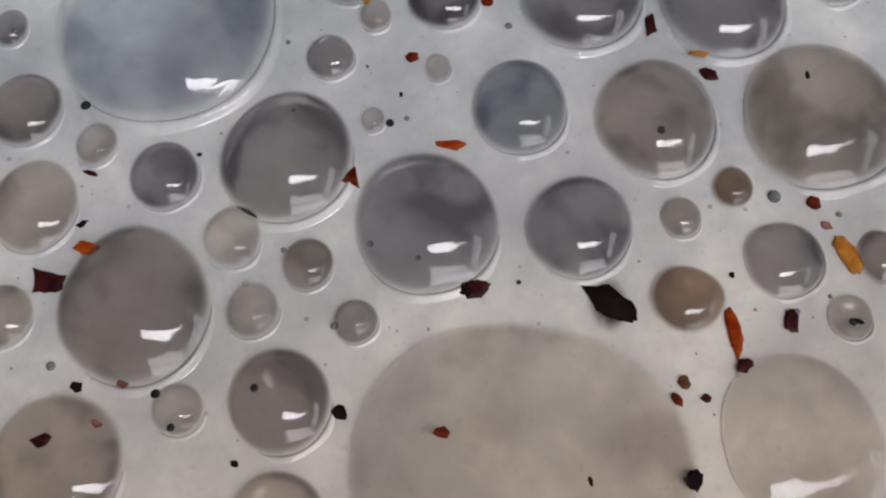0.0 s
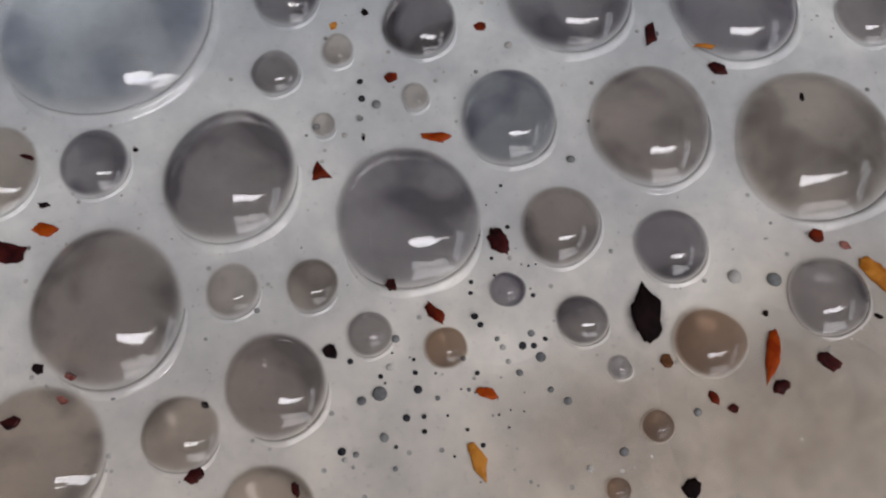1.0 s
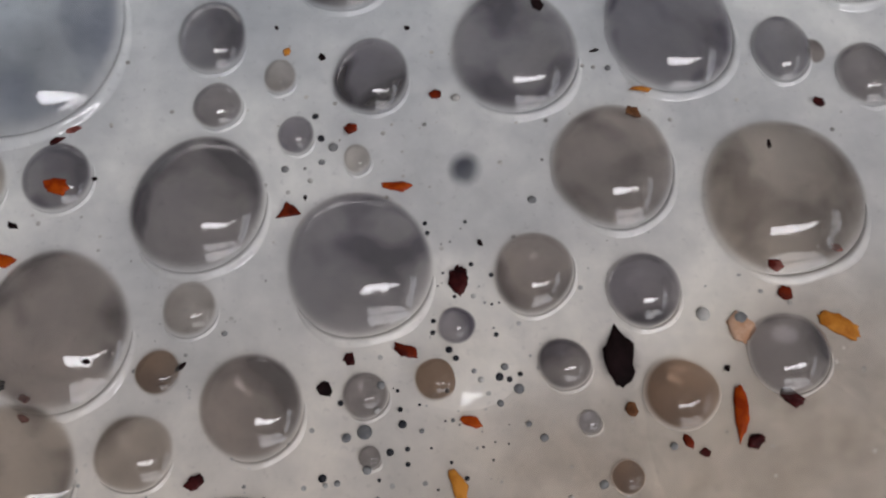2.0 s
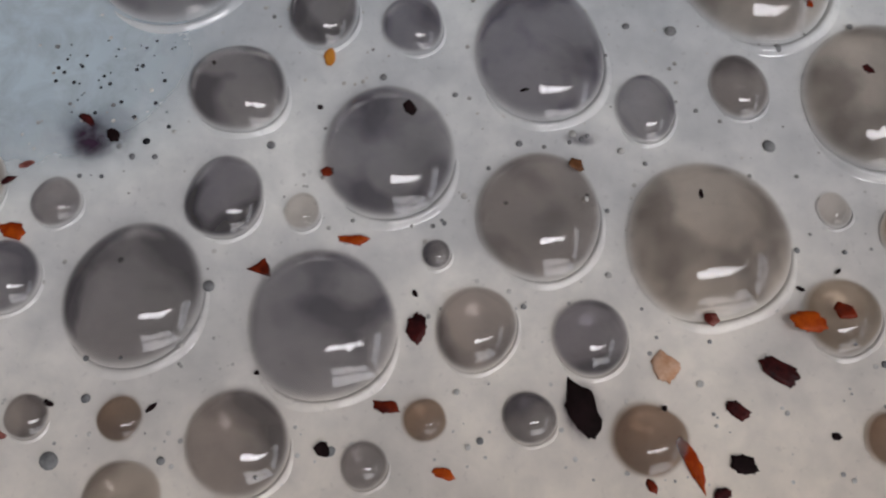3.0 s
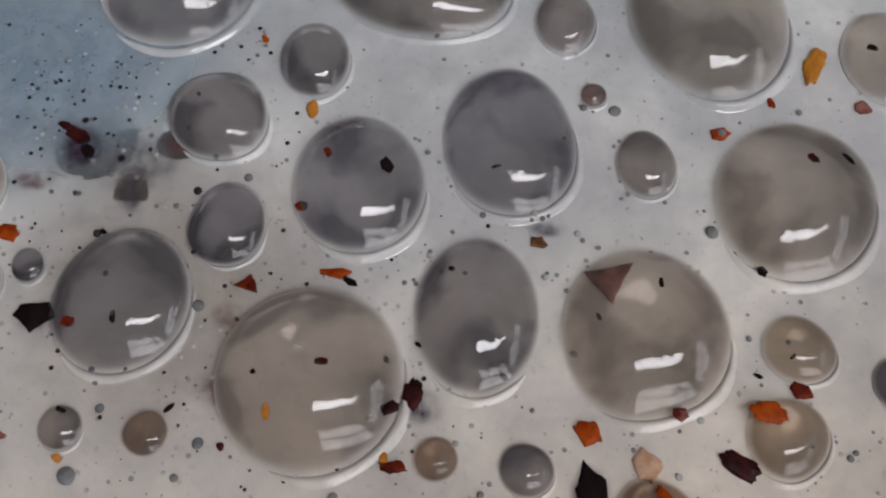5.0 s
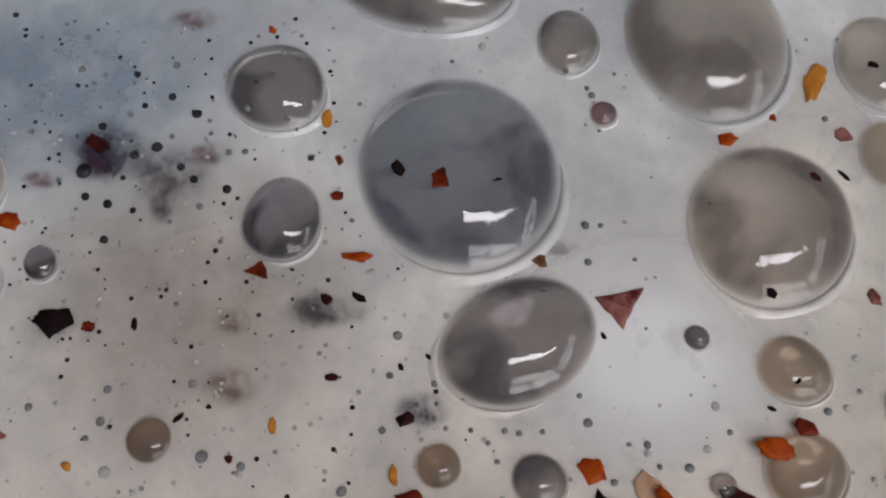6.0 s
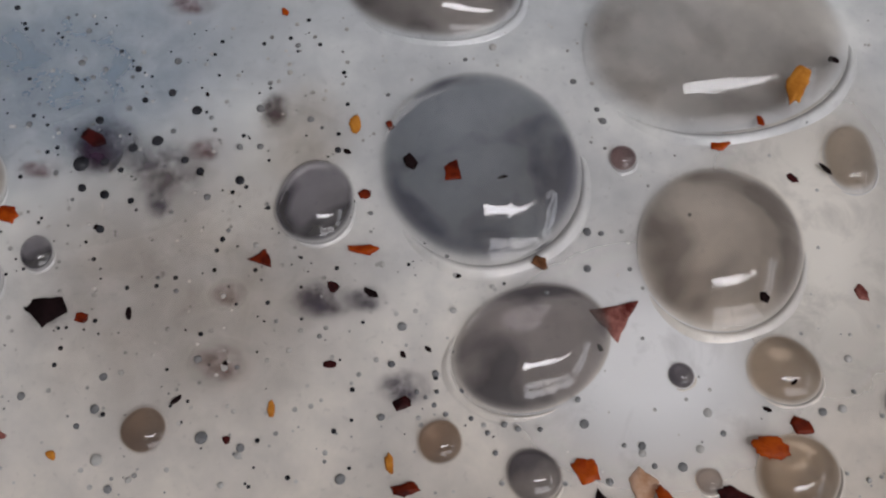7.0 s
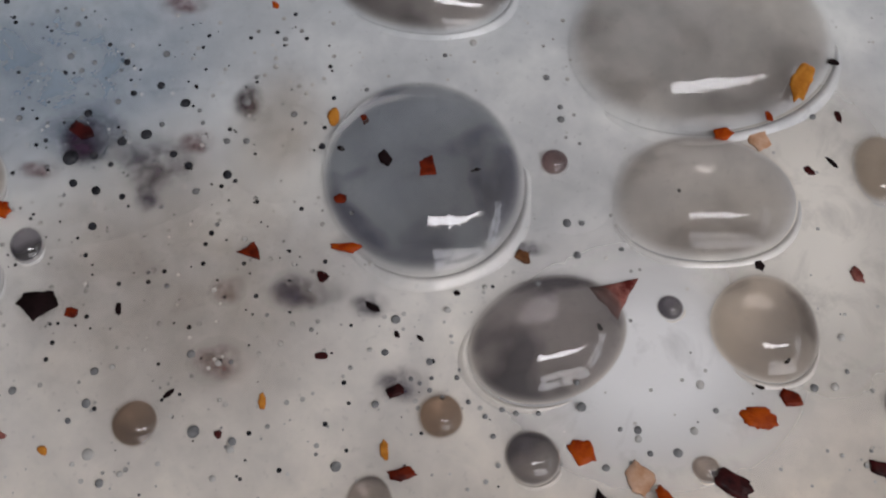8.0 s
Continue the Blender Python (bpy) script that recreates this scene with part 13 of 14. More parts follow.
    drift(s7, [(0, 0.15, 24.79, 0.01), (0.3, -0.08, 23.96, 0.01), (0.5, -0.22, 23.42, 0.01), (0.75, -1.67, 22.38, 0.01), (0.87, -1.67, 22.38, -0.5), (8, -1.67, 22.38, -0.5)])
    drift(s8, [(0, 0.49, -0.18, 0.01), (0.3, -0.07, 0, 0.01), (0.5, -0.45, 0.11, 0.01), (0.75, -0.34, 1.63, 0.01), (0.87, -0.34, 1.63, -0.5), (8, -0.34, 1.63, -0.5)])
    drift(s9, [(0, -0.93, -21.79, 0.01), (0.3, -0.07, -21.07, 0.01), (0.5, 0.5, -20.58, 0.01), (0.75, 0.07, -18.64, 0.01), (0.87, 0.07, -18.64, -0.5), (8, 0.07, -18.64, -0.5)])
    drift(s10, [(0, 23.57, 25.31, 0.01), (0.3, 23.74, 23.96, 0.01), (0.5, 23.87, 23.09, 0.01), (0.75, 23.41, 23.57, 0.01), (0.87, 23.41, 23.57, -0.5), (8, 23.41, 23.57, -0.5)])
    drift(s11, [(0, 22.38, 0.67, 0.01), (0.3, 22.21, 0, 0.01), (0.5, 22.46, -0.38, 0.01), (0.75, 22.03, -0.08, 0.01), (0.87, 22.03, -0.08, -0.5), (8, 22.03, -0.08, -0.5)])
    drift(s12, [(0, 19.93, -21.18, 0.01), (0.3, 20.87, -21.07, 0.01), (0.5, 21.51, -20.98, 0.01), (0.75, 21.4, -21.06, 0.01), (0.87, 21.4, -21.06, -0.5), (8, 21.4, -21.06, -0.5)])
    drift(s13, [(0, 47.65, 25.86, 0.01), (0.3, 47.55, 23.96, 0.01), (0.5, 47.48, 22.72, 0.01), (0.75, 47.25, 22.74, 0.01), (0.87, 47.25, 22.74, -0.5), (8, 47.25, 22.74, -0.5)])
    drift(s14, [(0, 43.25, 1.39, 0.01), (0.3, 44.49, 0, 0.01), (0.5, 45.3, -0.91, 0.01), (0.75, 45.65, -1.71, 0.01), (0.87, 45.65, -1.71, -0.5), (8, 45.65, -1.71, -0.5)])
    drift(s15, [(0, 40.91, -20.28, 0.01), (0.3, 41.81, -21.07, 0.01), (0.5, 42.4, -21.6, 0.01), (0.75, 42.77, -22.02, 0.01), (0.87, 42.77, -22.02, -0.5), (8, 42.77, -22.02, -0.5)])
    drift(s16, [(0, -40.79, 24.1, -0.5), (0.53, -40.79, 24.1, -0.5), (0.65, -40.79, 24.1, 0.01), (1, -44.32, 24.66, 0.01), (1.5, -47.7, 23.96, 0.01), (2.2, -51.83, 18.84, 0.01), (2.5, -53.35, 16.74, 0.01), (2.62, -53.35, 16.74, -0.5), (8, -53.35, 16.74, -0.5)])
    drift(s17, [(0, -39.49, 0.22, -0.5), (0.53, -39.49, 0.22, -0.5), (0.65, -39.49, 0.22, 0.01), (1, -41.88, 0.63, 0.01), (1.5, -44.64, 0, 0.01), (2.2, -47.66, -4.17, 0.01), (2.5, -48.84, -6.51, 0.01), (2.62, -48.84, -6.51, -0.5), (8, -48.84, -6.51, -0.5)])
    drift(s18, [(0, -37.89, -21.86, -0.5), (0.53, -37.89, -21.86, -0.5), (0.65, -37.89, -21.86, 0.01), (1, -40.18, -21.07, 0.01), (1.5, -41.94, -21.07, 0.01), (2.2, -44.89, -24.06, 0.01), (2.5, -45.94, -25.5, 0.01), (2.62, -45.94, -25.5, -0.5), (8, -45.94, -25.5, -0.5)])
    drift(s19, [(0, -16.52, 24.75, -0.5), (0.53, -16.52, 24.75, -0.5), (0.65, -16.52, 24.75, 0.01), (1, -20.18, 24.66, 0.01), (1.5, -23.89, 23.96, 0.01), (2.2, -29.98, 16.94, 0.01), (2.5, -32.89, 13.76, 0.01), (2.62, -32.89, 13.76, -0.5), (8, -32.89, 13.76, -0.5)])
    drift(s20, [(0, -18.77, 1.33, -0.5), (0.53, -18.77, 1.33, -0.5), (0.65, -18.77, 1.33, 0.01), (1, -20.13, 1.35, 0.01), (1.5, -22.35, 0, 0.01), (2.2, -25.32, -5, 0.01), (2.5, -26.48, -7.35, 0.01), (2.62, -26.48, -7.35, -0.5), (8, -26.48, -7.35, -0.5)])
    drift(s21, [(0, -19.28, -21.99, -0.5), (0.53, -19.28, -21.99, -0.5), (0.65, -19.28, -21.99, 0.01), (1, -20.26, -21.15, 0.01), (1.5, -21, -21.07, 0.01), (2.2, -23.13, -24.76, 0.01), (2.5, -23.57, -26.45, 0.01), (2.62, -23.57, -26.45, -0.5), (8, -23.57, -26.45, -0.5)])
    drift(s22, [(0, 5.25, 28.52, -0.5), (0.53, 5.25, 28.52, -0.5), (0.65, 5.25, 28.52, 0.01), (1, 3.45, 27.13, 0.01), (1.5, -0.08, 23.96, 0.01), (2.2, -5.64, 16.45, 0.01), (2.5, -8.53, 13.34, 0.01), (2.62, -8.53, 13.34, -0.5), (8, -8.53, 13.34, -0.5)])
    drift(k23, [(0, 1.47, 1.14, -0.5), (0.53, 1.47, 1.14, -0.5), (0.65, 1.47, 1.14, 0.01), (1, 2.42, 1.69, 0.01), (1.5, -0.07, 0, 0.01), (2.2, -3.17, -5.14, 0.01), (2.5, -4.42, -7.19, 0.01), (2.62, -4.42, -7.19, -0.5), (8, -4.42, -7.19, -0.5)])
    drift(s23, [(0, 1.47, 1.14, -0.5), (0.53, 1.47, 1.14, -0.5), (0.65, 1.47, 1.14, 0.01), (1, 2.42, 1.69, 0.01), (1.5, -0.07, 0, 0.01), (2.2, -3.17, -5.14, 0.01), (2.5, -4.42, -7.19, 0.01), (2.62, -4.42, -7.19, -0.5), (8, -4.42, -7.19, -0.5)])
    drift(k24, [(0, 0.44, -19.48, -0.5), (0.53, 0.44, -19.48, -0.5), (0.65, 0.44, -19.48, 0.01), (1, 0.42, -19.9, 0.01), (1.5, -0.07, -21.07, 0.01), (2.2, -2.18, -25.25, 0.01), (2.5, -2.88, -26.98, 0.01), (2.62, -2.88, -26.98, -0.5), (8, -2.88, -26.98, -0.5)])
    drift(s24, [(0, 0.44, -19.48, -0.5), (0.53, 0.44, -19.48, -0.5), (0.65, 0.44, -19.48, 0.01), (1, 0.42, -19.9, 0.01), (1.5, -0.07, -21.07, 0.01), (2.2, -2.18, -25.25, 0.01), (2.5, -2.88, -26.98, 0.01), (2.62, -2.88, -26.98, -0.5), (8, -2.88, -26.98, -0.5)])
    drift(s25, [(0, 26.89, 24.75, -0.5), (0.53, 26.89, 24.75, -0.5), (0.65, 26.89, 24.75, 0.01), (1, 26.43, 25.63, 0.01), (1.5, 23.74, 23.96, 0.01), (2.2, 17.96, 17.78, 0.01), (2.5, 15.32, 15.35, 0.01), (2.62, 15.32, 15.35, -0.5), (8, 15.32, 15.35, -0.5)])
    drift(s26, [(0, 23.01, 2.18, -0.5), (0.53, 23.01, 2.18, -0.5), (0.65, 23.01, 2.18, 0.01), (1, 23.79, 1.27, 0.01), (1.5, 22.21, 0, 0.01), (2.2, 18.33, -5.55, 0.01), (2.5, 16.63, -7.68, 0.01), (2.62, 16.63, -7.68, -0.5), (8, 16.63, -7.68, -0.5)])
    drift(s27, [(0, 22.23, -19.46, -0.5), (0.53, 22.23, -19.46, -0.5), (0.65, 22.23, -19.46, 0.01), (1, 21.85, -19.92, 0.01), (1.5, 20.87, -21.07, 0.01), (2.2, 17.67, -26.08, 0.01), (2.5, 16.4, -27.99, 0.01), (2.62, 16.4, -27.99, -0.5), (8, 16.4, -27.99, -0.5)])
    drift(s28, [(0, 49.48, 25.43, -0.5), (0.53, 49.48, 25.43, -0.5), (0.65, 49.48, 25.43, 0.01), (1, 49.23, 25.44, 0.01), (1.5, 47.55, 23.96, 0.01), (2.2, 41.07, 17.15, 0.01), (2.5, 37.74, 14.8, 0.01), (2.62, 37.74, 14.8, -0.5), (8, 37.74, 14.8, -0.5)])
    drift(s29, [(0, 45.44, 2.29, -0.5), (0.53, 45.44, 2.29, -0.5), (0.65, 45.44, 2.29, 0.01), (1, 45.61, 1.17, 0.01), (1.5, 44.49, 0, 0.01), (2.2, 39.94, -5.7, 0.01), (2.5, 37.79, -7.67, 0.01), (2.62, 37.79, -7.67, -0.5), (8, 37.79, -7.67, -0.5)])
    drift(s30, [(0, 41.88, -19.43, -0.5), (0.53, 41.88, -19.43, -0.5), (0.65, 41.88, -19.43, 0.01), (1, 42.8, -20.17, 0.01), (1.5, 41.81, -21.07, 0.01), (2.2, 37.83, -26.3, 0.01), (2.5, 36.33, -28.28, 0.01), (2.62, 36.33, -28.28, -0.5), (8, 36.33, -28.28, -0.5)])
    drift(k31, [(0, -38.3, 30.69, -0.5), (2.18, -38.3, 30.69, -0.5), (2.3, -38.3, 30.69, 0.01), (2.8, -42.32, 25.67, 0.01), (3.5, -47.7, 23.96, 0.01), (4, -49.47, 22.45, 0.01), (4.5, -49.58, 22.77, 0.01), (5.2, -46.36, 21.79, 0.01), (5.4, -45.86, 21.58, 0.01), (5.52, -45.86, 21.58, -0.5), (8, -45.86, 21.58, -0.5)])
    drift(s31, [(0, -38.3, 30.69, -0.5), (2.18, -38.3, 30.69, -0.5), (2.3, -38.3, 30.69, 0.01), (2.8, -42.32, 25.67, 0.01), (3.5, -47.7, 23.96, 0.01), (4, -49.47, 22.45, 0.01), (4.5, -49.58, 22.77, 0.01), (5.2, -46.36, 21.79, 0.01), (5.4, -45.86, 21.58, 0.01), (5.52, -45.86, 21.58, -0.5), (8, -45.86, 21.58, -0.5)])
    drift(s32, [(0, -35.74, 7.29, -0.5), (2.18, -35.74, 7.29, -0.5), (2.3, -35.74, 7.29, 0.01), (2.8, -39.41, 1.97, 0.01), (3.5, -44.64, 0, 0.01), (4, -45.93, -1.5, 0.01), (4.5, -45.76, -0.9, 0.01), (5.2, -43.2, -1.53, 0.01), (5.4, -42.91, -1.79, 0.01), (5.52, -42.91, -1.79, -0.5), (8, -42.91, -1.79, -0.5)])
    drift(s33, [(0, -39.04, -16.69, -0.5), (2.18, -39.04, -16.69, -0.5), (2.3, -39.04, -16.69, 0.01), (2.8, -40.37, -19.38, 0.01), (3.5, -41.94, -21.07, 0.01), (4, -42.1, -22.29, 0.01), (4.5, -41.31, -21.36, 0.01), (5.2, -39.45, -22.3, 0.01), (5.4, -39.22, -22.56, 0.01), (5.52, -39.22, -22.56, -0.5), (8, -39.22, -22.56, -0.5)])
    drift(s34, [(0, -12.73, 35.2, -0.5), (2.18, -12.73, 35.2, -0.5), (2.3, -12.73, 35.2, 0.01), (2.8, -17.92, 29.1, 0.01), (3.5, -23.89, 23.96, 0.01), (4, -25.54, 22.29, 0.01), (4.5, -25.56, 21.84, 0.01), (5.2, -22.36, 20.55, 0.01), (5.4, -21.62, 20.43, 0.01), (5.52, -21.62, 20.43, -0.5), (8, -21.62, 20.43, -0.5)])
    drift(s35, [(0, -13.25, 10.13, -0.5), (2.18, -13.25, 10.13, -0.5), (2.3, -13.25, 10.13, 0.01), (2.8, -17.17, 5.27, 0.01), (3.5, -22.35, 0, 0.01), (4, -23.58, -1.61, 0.01), (4.5, -23.63, -1.4, 0.01), (5.2, -21.1, -1.61, 0.01), (5.4, -20.57, -1.56, 0.01), (5.52, -20.57, -1.56, -0.5), (8, -20.57, -1.56, -0.5)])
    drift(s36, [(0, -18.14, -15.73, -0.5), (2.18, -18.14, -15.73, -0.5), (2.3, -18.14, -15.73, 0.01), (2.8, -19, -19.01, 0.01), (3.5, -21, -21.07, 0.01), (4, -21.75, -22.55, 0.01), (4.5, -21.24, -21.7, 0.01), (5.2, -19.32, -22.81, 0.01), (5.4, -19.29, -23.23, 0.01), (5.52, -19.29, -23.23, -0.5), (8, -19.29, -23.23, -0.5)])
    drift(s37, [(0, 12.64, 35.2, -0.5), (2.18, 12.64, 35.2, -0.5), (2.3, 12.64, 35.2, 0.01), (2.8, 6.6, 30.31, 0.01), (3.5, -0.08, 23.96, 0.01), (4, -1.82, 21.92, 0.01), (4.5, -1.34, 19.76, 0.01), (5.2, 0.42, 18.07, 0.01), (5.4, 0.72, 17.74, 0.01), (5.52, 0.72, 17.74, -0.5), (8, 0.72, 17.74, -0.5)])
    drift(s38, [(0, 9.65, 9.92, -0.5), (2.18, 9.65, 9.92, -0.5), (2.3, 9.65, 9.92, 0.01), (2.8, 5.57, 5.66, 0.01), (3.5, -0.07, 0, 0.01), (4, -2.21, -2.46, 0.01), (4.5, -2.14, -3.64, 0.01), (5.2, -0.89, -5.05, 0.01), (5.4, -0.75, -5.32, 0.01), (5.52, -0.75, -5.32, -0.5), (8, -0.75, -5.32, -0.5)])
    drift(s39, [(0, 4.99, -12.9, -0.5), (2.18, 4.99, -12.9, -0.5), (2.3, 4.99, -12.9, 0.01), (2.8, 3.13, -16.1, 0.01), (3.5, -0.07, -21.07, 0.01), (4, -1.16, -23.56, 0.01), (4.5, 0.19, -22.74, 0.01), (5.2, 1.47, -24.14, 0.01), (5.4, 1.74, -24.49, 0.01), (5.52, 1.74, -24.49, -0.5), (8, 1.74, -24.49, -0.5)])
    drift(s40, [(0, 38.99, 34.39, -0.5), (2.18, 38.99, 34.39, -0.5), (2.3, 38.99, 34.39, 0.01), (2.8, 31.83, 30.04, 0.01), (3.5, 23.74, 23.96, 0.01), (4, 21.09, 20.63, 0.01), (4.5, 20.06, 18.03, 0.01), (5.2, 20.6, 15.44, 0.01), (5.4, 20.68, 14.85, 0.01), (5.52, 20.68, 14.85, -0.5), (8, 20.68, 14.85, -0.5)])
    drift(s41, [(0, 32.9, 8.92, -0.5), (2.18, 32.9, 8.92, -0.5), (2.3, 32.9, 8.92, 0.01), (2.8, 28.64, 5.19, 0.01), (3.5, 22.21, 0, 0.01), (4, 20.08, -3.22, 0.01), (4.5, 19.49, -5.11, 0.01), (5.2, 19.76, -7.62, 0.01), (5.4, 19.83, -8.08, 0.01), (5.52, 19.83, -8.08, -0.5), (8, 19.83, -8.08, -0.5)])
    drift(s42, [(0, 28.39, -13.62, -0.5), (2.18, 28.39, -13.62, -0.5), (2.3, 28.39, -13.62, 0.01), (2.8, 25.2, -16.93, 0.01), (3.5, 20.87, -21.07, 0.01), (4, 19.78, -24.43, 0.01), (4.5, 20.39, -26.05, 0.01), (5.2, 21.02, -29.2, 0.01), (5.4, 21.17, -29.95, 0.01), (5.52, 21.17, -29.95, -0.5), (8, 21.17, -29.95, -0.5)])
    drift(s43, [(0, 59.96, 31.74, -0.5), (2.18, 59.96, 31.74, -0.5), (2.3, 59.96, 31.74, 0.01), (2.8, 56.15, 29.41, 0.01), (3.5, 47.55, 23.96, 0.01), (4, 44.41, 19.63, 0.01), (4.5, 42.94, 16.31, 0.01), (5.2, 43.26, 13.52, 0.01), (5.4, 43.19, 12.97, 0.01), (5.52, 43.19, 12.97, -0.5), (8, 43.19, 12.97, -0.5)])
    drift(s44, [(0, 55.8, 7.53, -0.5), (2.18, 55.8, 7.53, -0.5), (2.3, 55.8, 7.53, 0.01), (2.8, 51.87, 4.06, 0.01), (3.5, 44.49, 0, 0.01), (4, 41.7, -3.28, 0.01), (4.5, 40.68, -5.72, 0.01), (5.2, 40.4, -9.09, 0.01), (5.4, 40.36, -9.85, 0.01), (5.52, 40.36, -9.85, -0.5), (8, 40.36, -9.85, -0.5)])
    drift(s45, [(0, 50, -14.58, -0.5), (2.18, 50, -14.58, -0.5), (2.3, 50, -14.58, 0.01), (2.8, 46.64, -17.22, 0.01), (3.5, 41.81, -21.07, 0.01), (4, 39.53, -24.9, 0.01), (4.5, 39.28, -26.7, 0.01), (5.2, 39.34, -29.97, 0.01), (5.4, 39.41, -30.79, 0.01), (5.52, 39.41, -30.79, -0.5), (8, 39.41, -30.79, -0.5)])
    drift(k46, [(0, -49.78, 23.17, -0.5), (4.88, -49.78, 23.17, -0.5), (5, -49.78, 23.17, 0.01), (5.2, -49.25, 22.96, 0.01), (6, -47.33, 22.38, 0.01), (6.5, -47.7, 23.96, 0.01), (7, -47.66, 23.35, 0.01), (7.5, -48.73, 24.14, 0.01), (8, -49.3, 24.38, 0.01)])
    drift(s46, [(0, -49.78, 23.17, -0.5), (4.88, -49.78, 23.17, -0.5), (5, -49.78, 23.17, 0.01), (5.2, -49.25, 22.96, 0.01), (6, -47.33, 22.38, 0.01), (6.5, -47.7, 23.96, 0.01), (7, -47.66, 23.35, 0.01), (7.5, -48.73, 24.14, 0.01), (8, -49.3, 24.38, 0.01)])
    drift(k47, [(0, -45.43, -0.92, -0.5), (4.88, -45.43, -0.92, -0.5), (5, -45.43, -0.92, 0.01), (5.2, -44.99, -1.1, 0.01), (6, -44.04, -1.56, 0.01), (6.5, -44.64, 0, 0.01), (7, -44.73, -0.17, 0.01), (7.5, -45.45, 0.25, 0.01), (8, -45.82, 0.36, 0.01)])
    drift(s47, [(0, -45.43, -0.92, -0.5), (4.88, -45.43, -0.92, -0.5), (5, -45.43, -0.92, 0.01), (5.2, -44.99, -1.1, 0.01), (6, -44.04, -1.56, 0.01), (6.5, -44.64, 0, 0.01), (7, -44.73, -0.17, 0.01), (7.5, -45.45, 0.25, 0.01), (8, -45.82, 0.36, 0.01)])
    drift(k48, [(0, -42.21, -21.72, -0.5), (4.88, -42.21, -21.72, -0.5), (5, -42.21, -21.72, 0.01), (5.2, -41.83, -21.97, 0.01), (6, -40.89, -22.84, 0.01), (6.5, -41.94, -21.07, 0.01), (7, -41.89, -21.37, 0.01), (7.5, -42.7, -20.82, 0.01), (8, -42.99, -20.69, 0.01)])
    drift(s48, [(0, -42.21, -21.72, -0.5), (4.88, -42.21, -21.72, -0.5), (5, -42.21, -21.72, 0.01), (5.2, -41.83, -21.97, 0.01), (6, -40.89, -22.84, 0.01), (6.5, -41.94, -21.07, 0.01), (7, -41.89, -21.37, 0.01), (7.5, -42.7, -20.82, 0.01), (8, -42.99, -20.69, 0.01)])
    drift(k49, [(0, -30.24, 21.95, -0.5), (4.88, -30.24, 21.95, -0.5), (5, -30.24, 21.95, 0.01), (5.2, -29.32, 22.16, 0.01), (6, -25.42, 23.49, 0.01), (6.5, -23.89, 23.96, 0.01), (7, -23.57, 23.3, 0.01), (7.5, -24.85, 24.02, 0.01), (8, -25.45, 24.24, 0.01)])
    drift(s49, [(0, -30.24, 21.95, -0.5), (4.88, -30.24, 21.95, -0.5), (5, -30.24, 21.95, 0.01), (5.2, -29.32, 22.16, 0.01), (6, -25.42, 23.49, 0.01), (6.5, -23.89, 23.96, 0.01), (7, -23.57, 23.3, 0.01), (7.5, -24.85, 24.02, 0.01), (8, -25.45, 24.24, 0.01)])
    drift(k50, [(0, -25.64, -2.37, -0.5), (4.88, -25.64, -2.37, -0.5), (5, -25.64, -2.37, 0.01), (5.2, -25.06, -2.23, 0.01), (6, -22.98, -1.84, 0.01), (6.5, -22.35, 0, 0.01), (7, -21.98, -0.25, 0.01), (7.5, -22.94, 0.51, 0.01), (8, -23.47, 0.61, 0.01)])
    drift(s50, [(0, -25.64, -2.37, -0.5), (4.88, -25.64, -2.37, -0.5), (5, -25.64, -2.37, 0.01), (5.2, -25.06, -2.23, 0.01), (6, -22.98, -1.84, 0.01), (6.5, -22.35, 0, 0.01), (7, -21.98, -0.25, 0.01), (7.5, -22.94, 0.51, 0.01), (8, -23.47, 0.61, 0.01)])
    drift(k51, [(0, -21.31, -21.6, -0.5), (4.88, -21.31, -21.6, -0.5), (5, -21.31, -21.6, 0.01), (5.2, -21.03, -21.88, 0.01), (6, -20.81, -23.41, 0.01), (6.5, -21, -21.07, 0.01), (7, -20.89, -21.26, 0.01), (7.5, -21.72, -20.57, 0.01), (8, -21.92, -20.42, 0.01)])
    drift(s51, [(0, -21.31, -21.6, -0.5), (4.88, -21.31, -21.6, -0.5), (5, -21.31, -21.6, 0.01), (5.2, -21.03, -21.88, 0.01), (6, -20.81, -23.41, 0.01), (6.5, -21, -21.07, 0.01), (7, -20.89, -21.26, 0.01), (7.5, -21.72, -20.57, 0.01), (8, -21.92, -20.42, 0.01)])
    drift(s52, [(0, -4.05, 23.15, -0.5), (4.88, -4.05, 23.15, -0.5), (5, -4.05, 23.15, 0.01), (5.2, -3.65, 22.84, 0.01), (6, -2.17, 22.26, 0.01), (6.5, -0.08, 23.96, 0.01), (7, 0.23, 23.24, 0.01), (7.5, -1.88, 23.7, 0.01), (8, -2.92, 23.79, 0.01)])
    drift(k53, [(0, -1.66, 0.07, -0.5), (4.88, -1.66, 0.07, -0.5), (5, -1.66, 0.07, 0.01), (5.2, -1.48, -0.18, 0.01), (6, -0.84, -1.12, 0.01), (6.5, -0.07, 0, 0.01), (7, 0.48, -0.55, 0.01), (7.5, -0.44, -0.9, 0.01), (8, -0.95, -0.93, 0.01)])
    drift(s53, [(0, -1.66, 0.07, -0.5), (4.88, -1.66, 0.07, -0.5), (5, -1.66, 0.07, 0.01), (5.2, -1.48, -0.18, 0.01), (6, -0.84, -1.12, 0.01), (6.5, -0.07, 0, 0.01), (7, 0.48, -0.55, 0.01), (7.5, -0.44, -0.9, 0.01), (8, -0.95, -0.93, 0.01)])
